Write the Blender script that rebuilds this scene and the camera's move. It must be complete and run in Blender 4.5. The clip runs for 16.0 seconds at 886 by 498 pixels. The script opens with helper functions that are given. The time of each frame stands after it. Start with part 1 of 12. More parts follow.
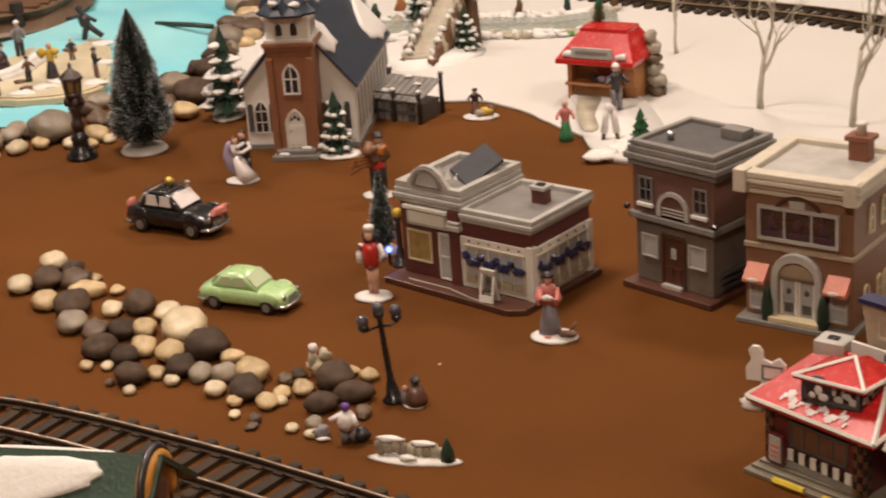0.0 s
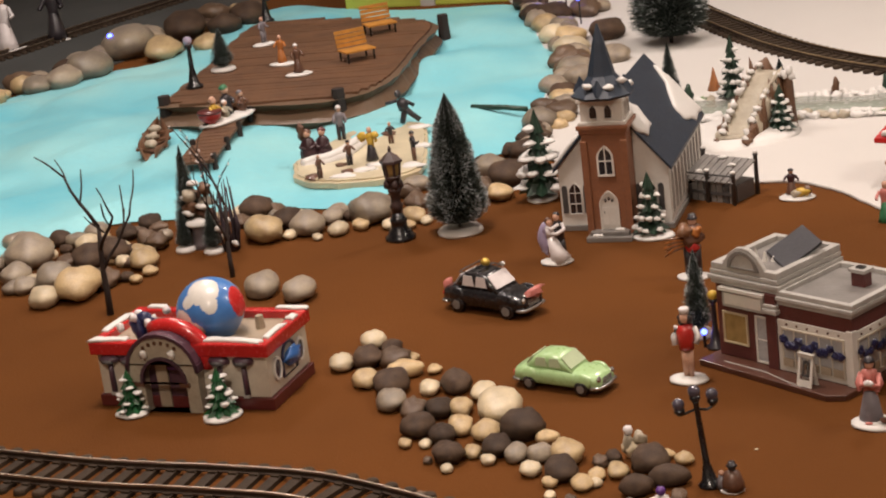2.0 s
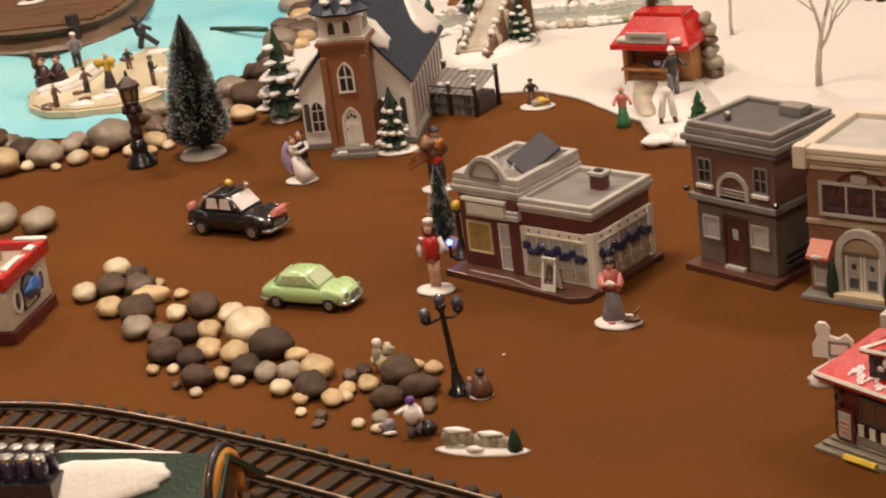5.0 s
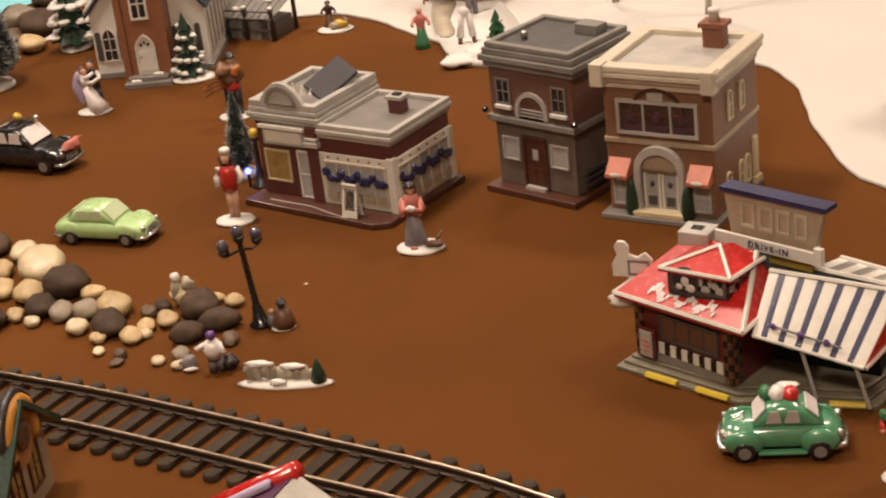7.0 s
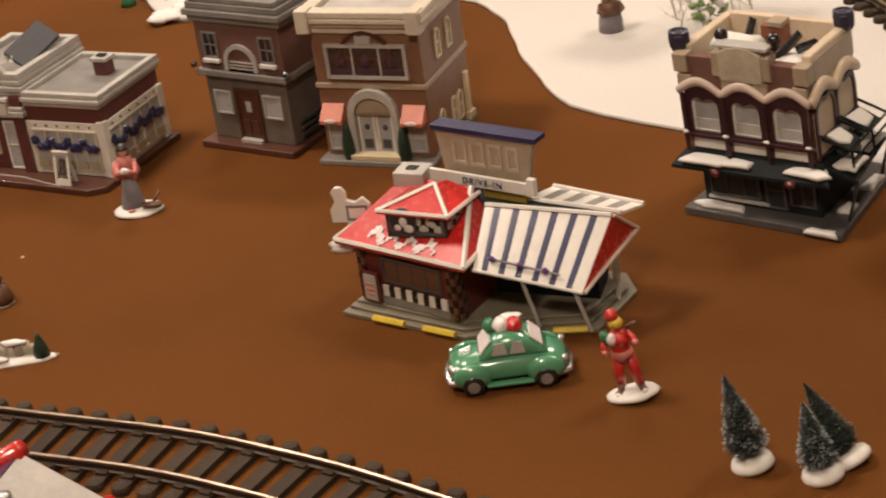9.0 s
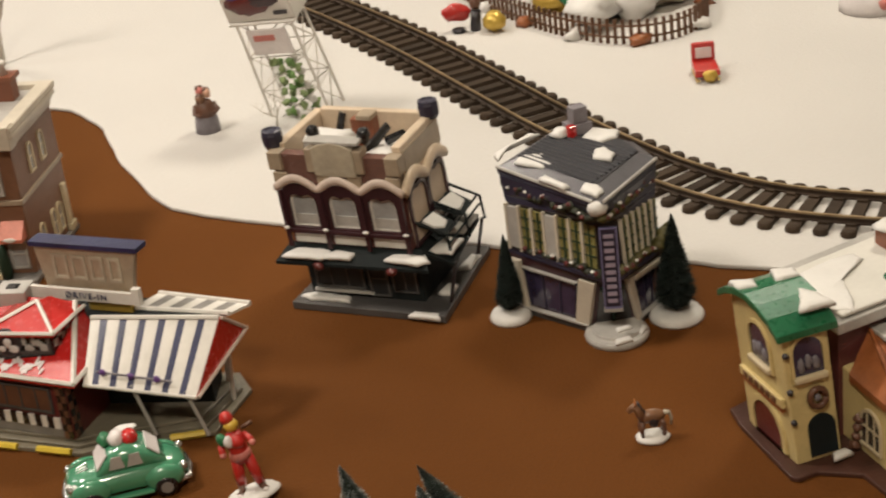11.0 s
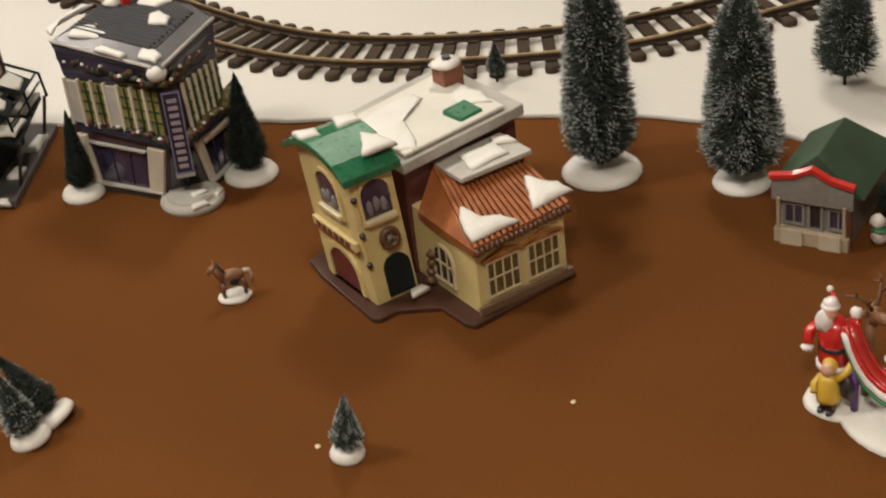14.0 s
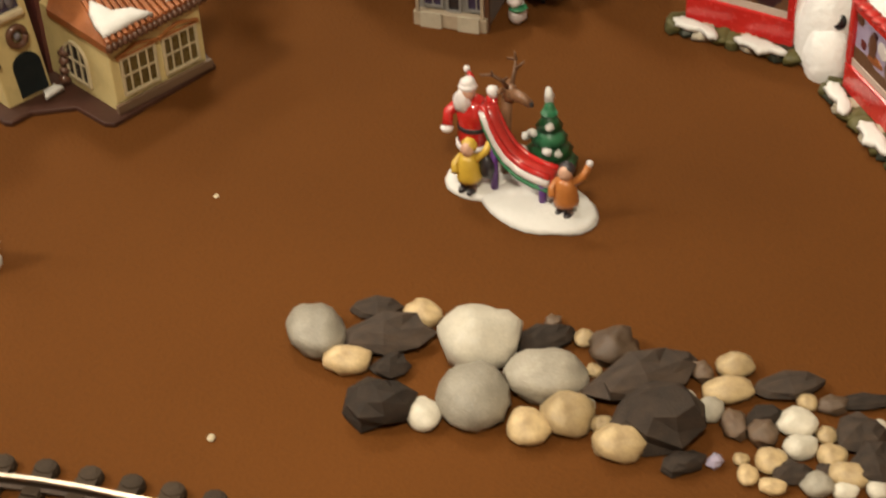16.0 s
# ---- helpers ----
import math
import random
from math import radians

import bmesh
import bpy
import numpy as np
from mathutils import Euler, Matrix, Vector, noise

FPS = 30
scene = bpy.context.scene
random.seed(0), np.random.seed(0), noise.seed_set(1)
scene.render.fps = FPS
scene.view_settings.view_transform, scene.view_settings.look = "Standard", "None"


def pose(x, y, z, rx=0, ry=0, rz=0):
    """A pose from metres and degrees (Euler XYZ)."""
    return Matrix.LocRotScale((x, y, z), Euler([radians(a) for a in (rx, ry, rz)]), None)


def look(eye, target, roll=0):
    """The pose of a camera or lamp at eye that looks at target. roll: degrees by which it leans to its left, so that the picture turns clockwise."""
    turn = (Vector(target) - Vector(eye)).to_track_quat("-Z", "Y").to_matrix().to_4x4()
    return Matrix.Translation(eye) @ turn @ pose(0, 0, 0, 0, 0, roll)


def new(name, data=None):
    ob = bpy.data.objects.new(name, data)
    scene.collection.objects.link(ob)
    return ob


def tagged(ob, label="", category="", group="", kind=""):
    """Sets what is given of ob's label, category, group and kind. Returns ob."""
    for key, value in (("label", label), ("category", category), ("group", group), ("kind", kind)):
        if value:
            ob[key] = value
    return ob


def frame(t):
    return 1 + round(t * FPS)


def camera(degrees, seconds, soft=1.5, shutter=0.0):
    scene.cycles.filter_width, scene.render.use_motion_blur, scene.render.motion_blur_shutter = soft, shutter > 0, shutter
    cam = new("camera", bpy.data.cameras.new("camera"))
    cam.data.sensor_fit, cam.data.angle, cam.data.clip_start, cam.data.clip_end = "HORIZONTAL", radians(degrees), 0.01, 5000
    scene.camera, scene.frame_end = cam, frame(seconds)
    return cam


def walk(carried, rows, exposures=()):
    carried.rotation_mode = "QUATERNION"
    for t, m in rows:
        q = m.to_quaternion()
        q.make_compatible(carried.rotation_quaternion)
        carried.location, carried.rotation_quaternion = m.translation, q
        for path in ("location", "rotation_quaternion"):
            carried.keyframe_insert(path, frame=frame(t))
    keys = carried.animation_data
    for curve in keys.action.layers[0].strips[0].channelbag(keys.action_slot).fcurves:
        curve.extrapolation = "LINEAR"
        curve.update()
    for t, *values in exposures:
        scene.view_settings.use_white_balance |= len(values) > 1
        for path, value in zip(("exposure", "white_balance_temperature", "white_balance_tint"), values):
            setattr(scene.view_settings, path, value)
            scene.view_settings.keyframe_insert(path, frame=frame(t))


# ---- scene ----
cam = camera(28.00, 16.0, soft=2.0, shutter=0.3)
PATH = [
    (0, look((0.0001, -0.4844, 0.6236), (-0.0615, 0.4484, 0.2685), -4.19)),
    (0.5, look((-0.0016, -0.4878, 0.6265), (-0.1180, 0.4453, 0.2863), -4.63)),
    (1, look((-0.0033, -0.4903, 0.6290), (-0.1723, 0.4435, 0.3137), -5.71)),
    (1.5, look((-0.0076, -0.4882, 0.6291), (-0.2232, 0.4431, 0.3356), -6.51)),
    (2, look((-0.0056, -0.4916, 0.6301), (-0.2352, 0.4351, 0.3325), -7.20)),
    (2.5, look((-0.0057, -0.4928, 0.6289), (-0.2262, 0.4330, 0.3218), -7.19)),
    (3, look((-0.0051, -0.4919, 0.6285), (-0.2133, 0.4353, 0.3172), -7.06)),
    (3.5, look((-0.0006, -0.4924, 0.6281), (-0.1832, 0.4382, 0.3111), -7.20)),
    (4, look((0.0041, -0.4882, 0.6256), (-0.1477, 0.4447, 0.2990), -7.26)),
    (4.5, look((0.0052, -0.4854, 0.6232), (-0.1217, 0.4466, 0.2836), -7.42)),
    (4.7, look((0.0050, -0.4848, 0.6192), (-0.1106, 0.4469, 0.2748), -7.42)),
    (6.8, look((0.0175, -0.4578, 0.6105), (0.0060, 0.4573, 0.2075), -6.95)),
    (7, look((0.0162, -0.4604, 0.6120), (0.0163, 0.4536, 0.2062), -6.98)),
    (7.5, look((0.0220, -0.4591, 0.6072), (0.0574, 0.4504, 0.1931), -7.12)),
    (8, look((0.0255, -0.4558, 0.6031), (0.0922, 0.4463, 0.1768), -7.44)),
    (8.2, look((0.0286, -0.4556, 0.6053), (0.1057, 0.4421, 0.1715), -7.87)),
    (10.3, look((0.0361, -0.4585, 0.6122), (0.3083, 0.3915, 0.1612), -6.23)),
    (10.5, look((0.0357, -0.4598, 0.6166), (0.3306, 0.3867, 0.1734), -6.28)),
    (11, look((0.0448, -0.4670, 0.6197), (0.3908, 0.3668, 0.1894), -6.91)),
    (11.5, look((0.0493, -0.4677, 0.6188), (0.4373, 0.3455, 0.1850), -6.86)),
    (12, look((0.0527, -0.4712, 0.6162), (0.4761, 0.3194, 0.1740), -7.04)),
    (12.5, look((0.0590, -0.4772, 0.6166), (0.5180, 0.2857, 0.1613), -7.29)),
    (13, look((0.0617, -0.4778, 0.6144), (0.5447, 0.2606, 0.1438), -7.02)),
    (13.5, look((0.0608, -0.4801, 0.6082), (0.5579, 0.2365, 0.1190), -6.78)),
    (14, look((0.0690, -0.4817, 0.6036), (0.5717, 0.2137, 0.0901), -6.73)),
    (14.5, look((0.0684, -0.4793, 0.5940), (0.5891, 0.1865, 0.0597), -6.36)),
    (15, look((0.0745, -0.4768, 0.5971), (0.6338, 0.1398, 0.0429), -5.81)),
    (15.5, look((0.0780, -0.4776, 0.5862), (0.6688, 0.0855, 0.0084), -4.54)),
    (16, look((0.0890, -0.4885, 0.5884), (0.6711, 0.0402, -0.0293), -2.96)),
]
walk(cam, PATH, exposures=[(0, -0.12, 6800, 17), (1.5, -0.16, 6600, 16), (2.5, -0.16, 6300, 18), (4, -0.12, 7000, 18), (7, 0.0, 7200, 17), (8, 0.0, 7500, 16), (10.5, 0.0, 5700, 15), (11, -0.03, 6300, 7), (11.5, 0.0, 5950, 7), (12, 0.0, 6150, 4), (13, -0.03, 6000, 3), (13.5, 0.04, 6350, 3), (14, 0.07, 6150, 6), (14.5, 0.16, 6700, 3), (15.2, 0.26, 6650, 5), (16, 0.37, 6500, 4)])

# ---------------------------------------------------------------- light
world = bpy.data.worlds.new("room_dark")
scene.world = world
world.use_nodes = True
bgn = world.node_tree.nodes["Background"]
bgn.inputs[0].default_value = (1.0, 0.86, 0.70, 1)
bgn.inputs[1].default_value = 0.05


def area(name, at, to, size, watts, colour, shape="RECTANGLE", size_y=None):
    d = bpy.data.lights.new(name, "AREA")
    d.shape = shape
    d.size = size
    if size_y:
        d.size_y = size_y
    d.energy = watts
    d.color = colour
    ob = new(name, d)
    ob.matrix_world = look(at, to)
    return ob


# Unseen ceiling sources; places and watts set to balance brightness over the cloths.
WARM = (1.0, 0.87, 0.74)
area("ceiling_lamp_light_a", (-0.55, 1.1, 1.80), (-0.55, 1.1, 0), 0.38, 33.0, WARM, "DISK")
# Fill added to brighten the left of the lake.
area("lake_fill_light_e", (-1.25, 2.45, 1.80), (-1.25, 2.45, 0), 0.38, 20.0, (1.0, 0.90, 0.80), "DISK")
area("ceiling_lamp_light_b", (0.35, 2.5, 1.80), (0.35, 2.5, 0), 0.38, 23.0, WARM, "DISK")
area("ceiling_lamp_light_c", (1.50, 1.25, 1.80), (1.50, 1.25, 0), 0.38, 24.0, (1.0, 0.88, 0.72), "DISK")
area("ceiling_lamp_light_d", (-0.35, -0.75, 1.80), (-0.35, -0.75, 0), 0.38, 34.0, (1.0, 0.86, 0.68), "DISK")

# ---------------------------------------------------------------- materials
def mat(name, colour, rough=0.5, metal=0.0, var=0.2, big=18.0, fine=160.0, bump=0.15, coat=0.0, colour2=None, spread=0.5, rnd=0.0, sheen=0.0, emit=0.0, spec=0.5):
    """Painted, cloth or stone surface: two scales of mottling, fine relief, uneven gloss."""
    m = bpy.data.materials.new(name)
    m.use_nodes = True
    nt = m.node_tree
    N, L = nt.nodes, nt.links
    bsdf = N["Principled BSDF"]
    tc = N.new("ShaderNodeTexCoord")
    n1 = N.new("ShaderNodeTexNoise")
    n1.inputs["Scale"].default_value = big
    n1.inputs["Detail"].default_value = 5
    n2 = N.new("ShaderNodeTexNoise")
    n2.inputs["Scale"].default_value = fine
    n2.inputs["Detail"].default_value = 4
    L.new(tc.outputs["Object"], n1.inputs["Vector"])
    L.new(tc.outputs["Object"], n2.inputs["Vector"])
    c = (*colour, 1)
    c2 = (*(colour2 or [v * (1 - var) for v in colour]), 1)
    ramp = N.new("ShaderNodeValToRGB")
    ramp.color_ramp.elements[0].position = 0.5 - spread * 0.4
    ramp.color_ramp.elements[1].position = 0.5 + spread * 0.4
    ramp.color_ramp.elements[0].color = c2
    ramp.color_ramp.elements[1].color = c
    L.new(n1.outputs["Fac"], ramp.inputs["Fac"])
    mix = N.new("ShaderNodeMix")
    mix.data_type = "RGBA"
    mix.blend_type = "MULTIPLY"
    mix.inputs[0].default_value = 1.0
    r2 = N.new("ShaderNodeMapRange")
    r2.inputs["From Min"].default_value = 0.25
    r2.inputs["From Max"].default_value = 0.75
    r2.inputs["To Min"].default_value = 1.0 - 0.6 * var
    r2.inputs["To Max"].default_value = 1.0
    L.new(n2.outputs["Fac"], r2.inputs["Value"])
    L.new(ramp.outputs["Color"], mix.inputs[6])
    L.new(r2.outputs["Result"], mix.inputs[7])
    last = mix.outputs[2]
    if rnd:
        oi = N.new("ShaderNodeObjectInfo")
        rr = N.new("ShaderNodeMapRange")
        rr.inputs["To Min"].default_value = 1.0 - rnd
        rr.inputs["To Max"].default_value = 1.0 + rnd * 0.6
        L.new(oi.outputs["Random"], rr.inputs["Value"])
        mx = N.new("ShaderNodeMix")
        mx.data_type = "RGBA"
        mx.blend_type = "MULTIPLY"
        mx.inputs[0].default_value = 1.0
        L.new(last, mx.inputs[6])
        L.new(rr.outputs["Result"], mx.inputs[7])
        last = mx.outputs[2]
    L.new(last, bsdf.inputs["Base Color"])
    r3 = N.new("ShaderNodeMapRange")
    r3.inputs["To Min"].default_value = max(0.03, rough - 0.12)
    r3.inputs["To Max"].default_value = min(1.0, rough + 0.12)
    L.new(n2.outputs["Fac"], r3.inputs["Value"])
    L.new(r3.outputs["Result"], bsdf.inputs["Roughness"])
    bsdf.inputs["Metallic"].default_value = metal
    bsdf.inputs["Specular IOR Level"].default_value = spec
    bsdf.inputs["Coat Weight"].default_value = coat
    bsdf.inputs["Coat Roughness"].default_value = 0.12
    if sheen:
        bsdf.inputs["Sheen Weight"].default_value = sheen
        bsdf.inputs["Sheen Roughness"].default_value = 0.5
    if bump:
        b = N.new("ShaderNodeBump")
        b.inputs["Strength"].default_value = bump
        b.inputs["Distance"].default_value = 0.0015
        L.new(n2.outputs["Fac"], b.inputs["Height"])
        L.new(b.outputs["Normal"], bsdf.inputs["Normal"])
    if emit:
        bsdf.inputs["Emission Color"].default_value = c
        bsdf.inputs["Emission Strength"].default_value = emit
    return m


def brick_mat(name, c1, c2, mortar, scale=1.0, rough=0.45):
    """Moulded, painted brickwork with courses about 3 mm high."""
    m = mat(name, c1, rough, var=0.3, big=40, fine=300, bump=0.1)
    nt = m.node_tree
    N, L = nt.nodes, nt.links
    bsdf = N["Principled BSDF"]
    br = N.new("ShaderNodeTexBrick")
    br.inputs["Scale"].default_value = 90.0 * scale
    br.inputs["Color1"].default_value = (*c1, 1)
    br.inputs["Color2"].default_value = (*c2, 1)
    br.inputs["Mortar"].default_value = (*mortar, 1)
    br.inputs["Mortar Size"].default_value = 0.02
    br.inputs["Mortar Smooth"].default_value = 0.4
    tc = N.new("ShaderNodeTexCoord")
    sep = N.new("ShaderNodeSeparateXYZ")
    add = N.new("ShaderNodeMath")
    com = N.new("ShaderNodeCombineXYZ")
    L.new(tc.outputs["Object"], sep.inputs[0])
    L.new(sep.outputs[0], add.inputs[0])
    L.new(sep.outputs[1], add.inputs[1])
    L.new(add.outputs[0], com.inputs[0])
    L.new(sep.outputs[2], com.inputs[1])
    L.new(com.outputs[0], br.inputs["Vector"])
    old = bsdf.inputs["Base Color"].links[0].from_socket
    mx = N.new("ShaderNodeMix")
    mx.data_type = "RGBA"
    mx.inputs[0].default_value = 0.75
    L.new(old, mx.inputs[6])
    L.new(br.outputs["Color"], mx.inputs[7])
    L.new(mx.outputs[2], bsdf.inputs["Base Color"])
    b = N.new("ShaderNodeBump")
    b.inputs["Strength"].default_value = 0.5
    b.inputs["Distance"].default_value = 0.0006
    b.invert = True
    L.new(br.outputs["Fac"], b.inputs["Height"])
    L.new(b.outputs["Normal"], bsdf.inputs["Normal"])
    return m


M = {}
M["brown_cloth"] = mat("brown_cloth", (0.130, 0.0452, 0.0086), 0.95, var=0.26, big=3.0, fine=420, bump=0.5, spec=0.12)
M["snow_cloth"] = mat("snow_cloth", (0.550, 0.526, 0.496), 0.95, var=0.06, big=4.0, fine=260, bump=0.5, sheen=0.2)
M["snow"] = mat("snow_paint", (0.665, 0.646, 0.617), 0.55, var=0.08, big=40, fine=260, bump=0.35)
M["cotton"] = mat("cotton_snow", (0.85, 0.84, 0.83), 0.95, var=0.1, big=30, fine=200, bump=0.8)
M["lake"] = mat("lake_cloth", (0.31, 0.645, 0.665), 0.5, var=0.15, big=3.2, fine=120, bump=0.35, colour2=(0.13, 0.50, 0.61))
M["grey_felt"] = mat("dark_grey_cloth", (0.055, 0.058, 0.055), 0.95, var=0.3, big=5, fine=300, bump=0.5)
M["tie"] = mat("brown_plastic_tie", (0.054, 0.035, 0.021), 0.75, var=0.35, big=60, fine=400, bump=0.3, rnd=0.25, spec=0.25)
# Rail head metals: base colour raised to imitate the bright highlight along the top.
M["rail"] = mat("brass_rail", (0.56, 0.42, 0.25), 0.46, metal=0.9, var=0.35, big=14, fine=300, bump=0.1)
M["rail_glint"] = mat("glint_rail", (0.80, 0.66, 0.52), 0.38, metal=1.0, var=0.4, big=14, fine=300, bump=0.1)
M["rock_dark"] = mat("charcoal_stone", (0.100, 0.062, 0.038), 0.65, var=0.45, big=1.7, fine=14, bump=0.4, rnd=0.4, colour2=(0.052, 0.033, 0.024), spec=0.2)
M["rock_slate"] = mat("dark_slate_stone", (0.074, 0.050, 0.036), 0.7, var=0.4, big=1.7, fine=14, bump=0.5, rnd=0.4, colour2=(0.040, 0.030, 0.024), spec=0.2)
M["rock_white"] = mat("white_grey_stone", (0.66, 0.60, 0.49), 0.42, var=0.2, big=1.5, fine=12, bump=0.25, rnd=0.12, colour2=(0.52, 0.475, 0.39))
M["rock_light"] = mat("light_grey_stone", (0.43, 0.385, 0.31), 0.45, var=0.3, big=1.6, fine=13, bump=0.35, rnd=0.2, colour2=(0.30, 0.265, 0.21))
M["rock_tan"] = mat("tan_stone", (0.60, 0.445, 0.235), 0.42, var=0.3, big=1.5, fine=12, bump=0.3, rnd=0.25, colour2=(0.40, 0.285, 0.155))
M["rock_grey"] = mat("grey_stone", (0.33, 0.27, 0.19), 0.45, var=0.3, big=1.6, fine=13, bump=0.35, rnd=0.3, colour2=(0.21, 0.17, 0.135))
M["rock_pale"] = mat("pale_stone", (0.66, 0.545, 0.36), 0.38, var=0.22, big=1.5, fine=12, bump=0.25, rnd=0.2, colour2=(0.50, 0.42, 0.29))
M["rock_brown"] = mat("brown_stone", (0.15, 0.093, 0.056), 0.45, var=0.35, big=1.7, fine=14, bump=0.4, rnd=0.3)
M["white"] = mat("white_glaze", (0.69, 0.66, 0.61), 0.35, var=0.12, big=40, fine=300, bump=0.1, coat=0.3)
M["cream"] = mat("cream_glaze", (0.62, 0.52, 0.34), 0.4, var=0.2, big=40, fine=280, bump=0.15, coat=0.2)
M["yellow_wall"] = mat("pale_yellow_stucco", (0.64, 0.51, 0.235), 0.5, var=0.18, big=40, fine=300, bump=0.35, coat=0.1)
M["tan_wall"] = mat("tan_glaze", (0.40, 0.32, 0.23), 0.42, var=0.25, big=50, fine=300, bump=0.2, coat=0.2)
M["grey"] = mat("grey_glaze", (0.23, 0.215, 0.20), 0.42, var=0.3, big=50, fine=320, bump=0.25, coat=0.15)
M["mid_grey"] = mat("pale_grey_glaze", (0.45, 0.43, 0.40), 0.42, var=0.22, big=50, fine=320, bump=0.2, coat=0.15)
M["dark_grey"] = mat("dark_grey_glaze", (0.075, 0.070, 0.068), 0.5, var=0.3, big=50, fine=320, bump=0.3)
M["black"] = mat("black_gloss", (0.012, 0.012, 0.014), 0.25, var=0.3, big=60, fine=300, bump=0.1, coat=0.4)
M["red"] = mat("red_gloss", (0.55, 0.022, 0.020), 0.25, var=0.2, big=40, fine=260, bump=0.08, coat=0.6)
M["dark_red"] = mat("maroon_glaze", (0.13, 0.022, 0.020), 0.4, var=0.3, big=40, fine=300, bump=0.2, coat=0.25)
M["salmon"] = mat("salmon_paint", (0.62, 0.20, 0.13), 0.45, var=0.2, big=60, fine=300)
M["blue"] = mat("bright_blue_glaze", (0.035, 0.14, 0.42), 0.3, var=0.2, big=40, fine=260, coat=0.5)
M["plum"] = mat("plum_glaze", (0.046, 0.014, 0.019), 0.4, var=0.35, big=40, fine=300, bump=0.2, coat=0.25)
M["pale_stone_trim"] = mat("pale_trim_glaze", (0.60, 0.49, 0.42), 0.45, var=0.2, big=40, fine=280, bump=0.15)
M["garland_green"] = mat("fresh_garland_green", (0.16, 0.30, 0.075), 0.5, var=0.4, big=80, fine=300, bump=0.2)
M["base_brown"] = mat("red_brown_glaze", (0.095, 0.034, 0.020), 0.45, var=0.35, big=40, fine=300, bump=0.2, coat=0.15)
M["navy"] = mat("navy_glaze", (0.018, 0.022, 0.085), 0.35, var=0.3, big=40, fine=260, coat=0.3)
M["slate"] = mat("blue_slate_paint", (0.022, 0.034, 0.055), 0.5, var=0.3, big=60, fine=330, bump=0.4)
M["green_roof"] = mat("green_glaze", (0.016, 0.15, 0.065), 0.3, var=0.3, big=60, fine=300, coat=0.4)
M["dark_green"] = mat("dark_green_glaze", (0.018, 0.052, 0.030), 0.45, var=0.4, big=50, fine=300, bump=0.3)
M["pine"] = mat("bristle_green", (0.082, 0.103, 0.088), 0.8, var=0.5, big=80, fine=400, bump=0.2)
M["pine_bright"] = mat("painted_fir_green", (0.012, 0.11, 0.035), 0.4, var=0.4, big=80, fine=300, coat=0.3)
M["frost"] = mat("frosted_tip", (0.43, 0.46, 0.46), 0.8, var=0.2, big=80, fine=400)
M["green_car"] = mat("lime_green_enamel", (0.38, 0.58, 0.27), 0.3, var=0.1, big=30, fine=240, bump=0.03, coat=0.6)
M["taxi_green"] = mat("sea_green_enamel", (0.075, 0.275, 0.155), 0.2, var=0.15, big=30, fine=240, bump=0.03, coat=0.9)
M["chrome"] = mat("worn_silver_paint", (0.62, 0.62, 0.60), 0.22, metal=0.8, var=0.2, big=60, fine=300, bump=0.05)
M["glass_dark"] = mat("dark_window_gloss", (0.030, 0.028, 0.032), 0.08, var=0.4, big=50, fine=200, bump=0.0, coat=0.8)
M["glass_pale"] = mat("painted_pale_window", (0.42, 0.42, 0.42), 0.15, var=0.25, big=60, fine=250, bump=0.05, coat=0.6)
M["glass_amber"] = mat("amber_window", (0.38, 0.26, 0.10), 0.15, var=0.3, big=60, fine=250, bump=0.05, coat=0.6)
M["glass_violet"] = mat("violet_dark_window", (0.050, 0.040, 0.085), 0.12, var=0.4, big=50, fine=200, bump=0.02, coat=0.8)
M["brick_red"] = brick_mat("red_brown_brick", (0.24, 0.082, 0.040), (0.20, 0.070, 0.038), (0.16, 0.07, 0.045))
M["brick_maroon"] = brick_mat("maroon_brick", (0.115, 0.028, 0.024), (0.095, 0.025, 0.022), (0.08, 0.03, 0.026))
M["tile_orange"] = mat("terracotta_glaze", (0.34, 0.11, 0.035), 0.35, var=0.35, big=60, fine=260, bump=0.2, coat=0.3)
M["wood"] = mat("brown_painted_wood", (0.16, 0.075, 0.034), 0.55, var=0.4, big=30, fine=300, bump=0.4)
M["wood_orange"] = mat("orange_brown_wood", (0.40, 0.15, 0.045), 0.5, var=0.3, big=40, fine=300, bump=0.3)
M["bark"] = mat("dark_branch", (0.035, 0.022, 0.018), 0.8, var=0.4, big=60, fine=300, bump=0.5)
M["twig_violet"] = mat("violet_brown_twig", (0.060, 0.042, 0.055), 0.8, var=0.4, big=60, fine=300, bump=0.4)
M["bark_white"] = mat("pale_bare_branch", (0.55, 0.50, 0.42), 0.8, var=0.25, big=60, fine=300, bump=0.4)
M["skin"] = mat("painted_flesh", (0.62, 0.36, 0.25), 0.45, var=0.15, big=80, fine=300, coat=0.2)
M["fig_red"] = mat("figurine_red", (0.50, 0.025, 0.02), 0.35, var=0.2, big=80, fine=300, coat=0.4)
M["fig_brown"] = mat("figurine_brown", (0.14, 0.062, 0.035), 0.45, var=0.3, big=80, fine=300, coat=0.2)
M["fig_tan"] = mat("figurine_chestnut", (0.24, 0.115, 0.055), 0.45, var=0.35, big=80, fine=300, coat=0.2)
M["fig_dark"] = mat("figurine_dark", (0.030, 0.025, 0.030), 0.4, var=0.3, big=80, fine=300, coat=0.2)
M["fig_white"] = mat("figurine_white", (0.72, 0.67, 0.66), 0.4, var=0.12, big=80, fine=300, coat=0.2)
M["fig_pink"] = mat("figurine_pink", (0.55, 0.18, 0.15), 0.45, var=0.2, big=80, fine=300)
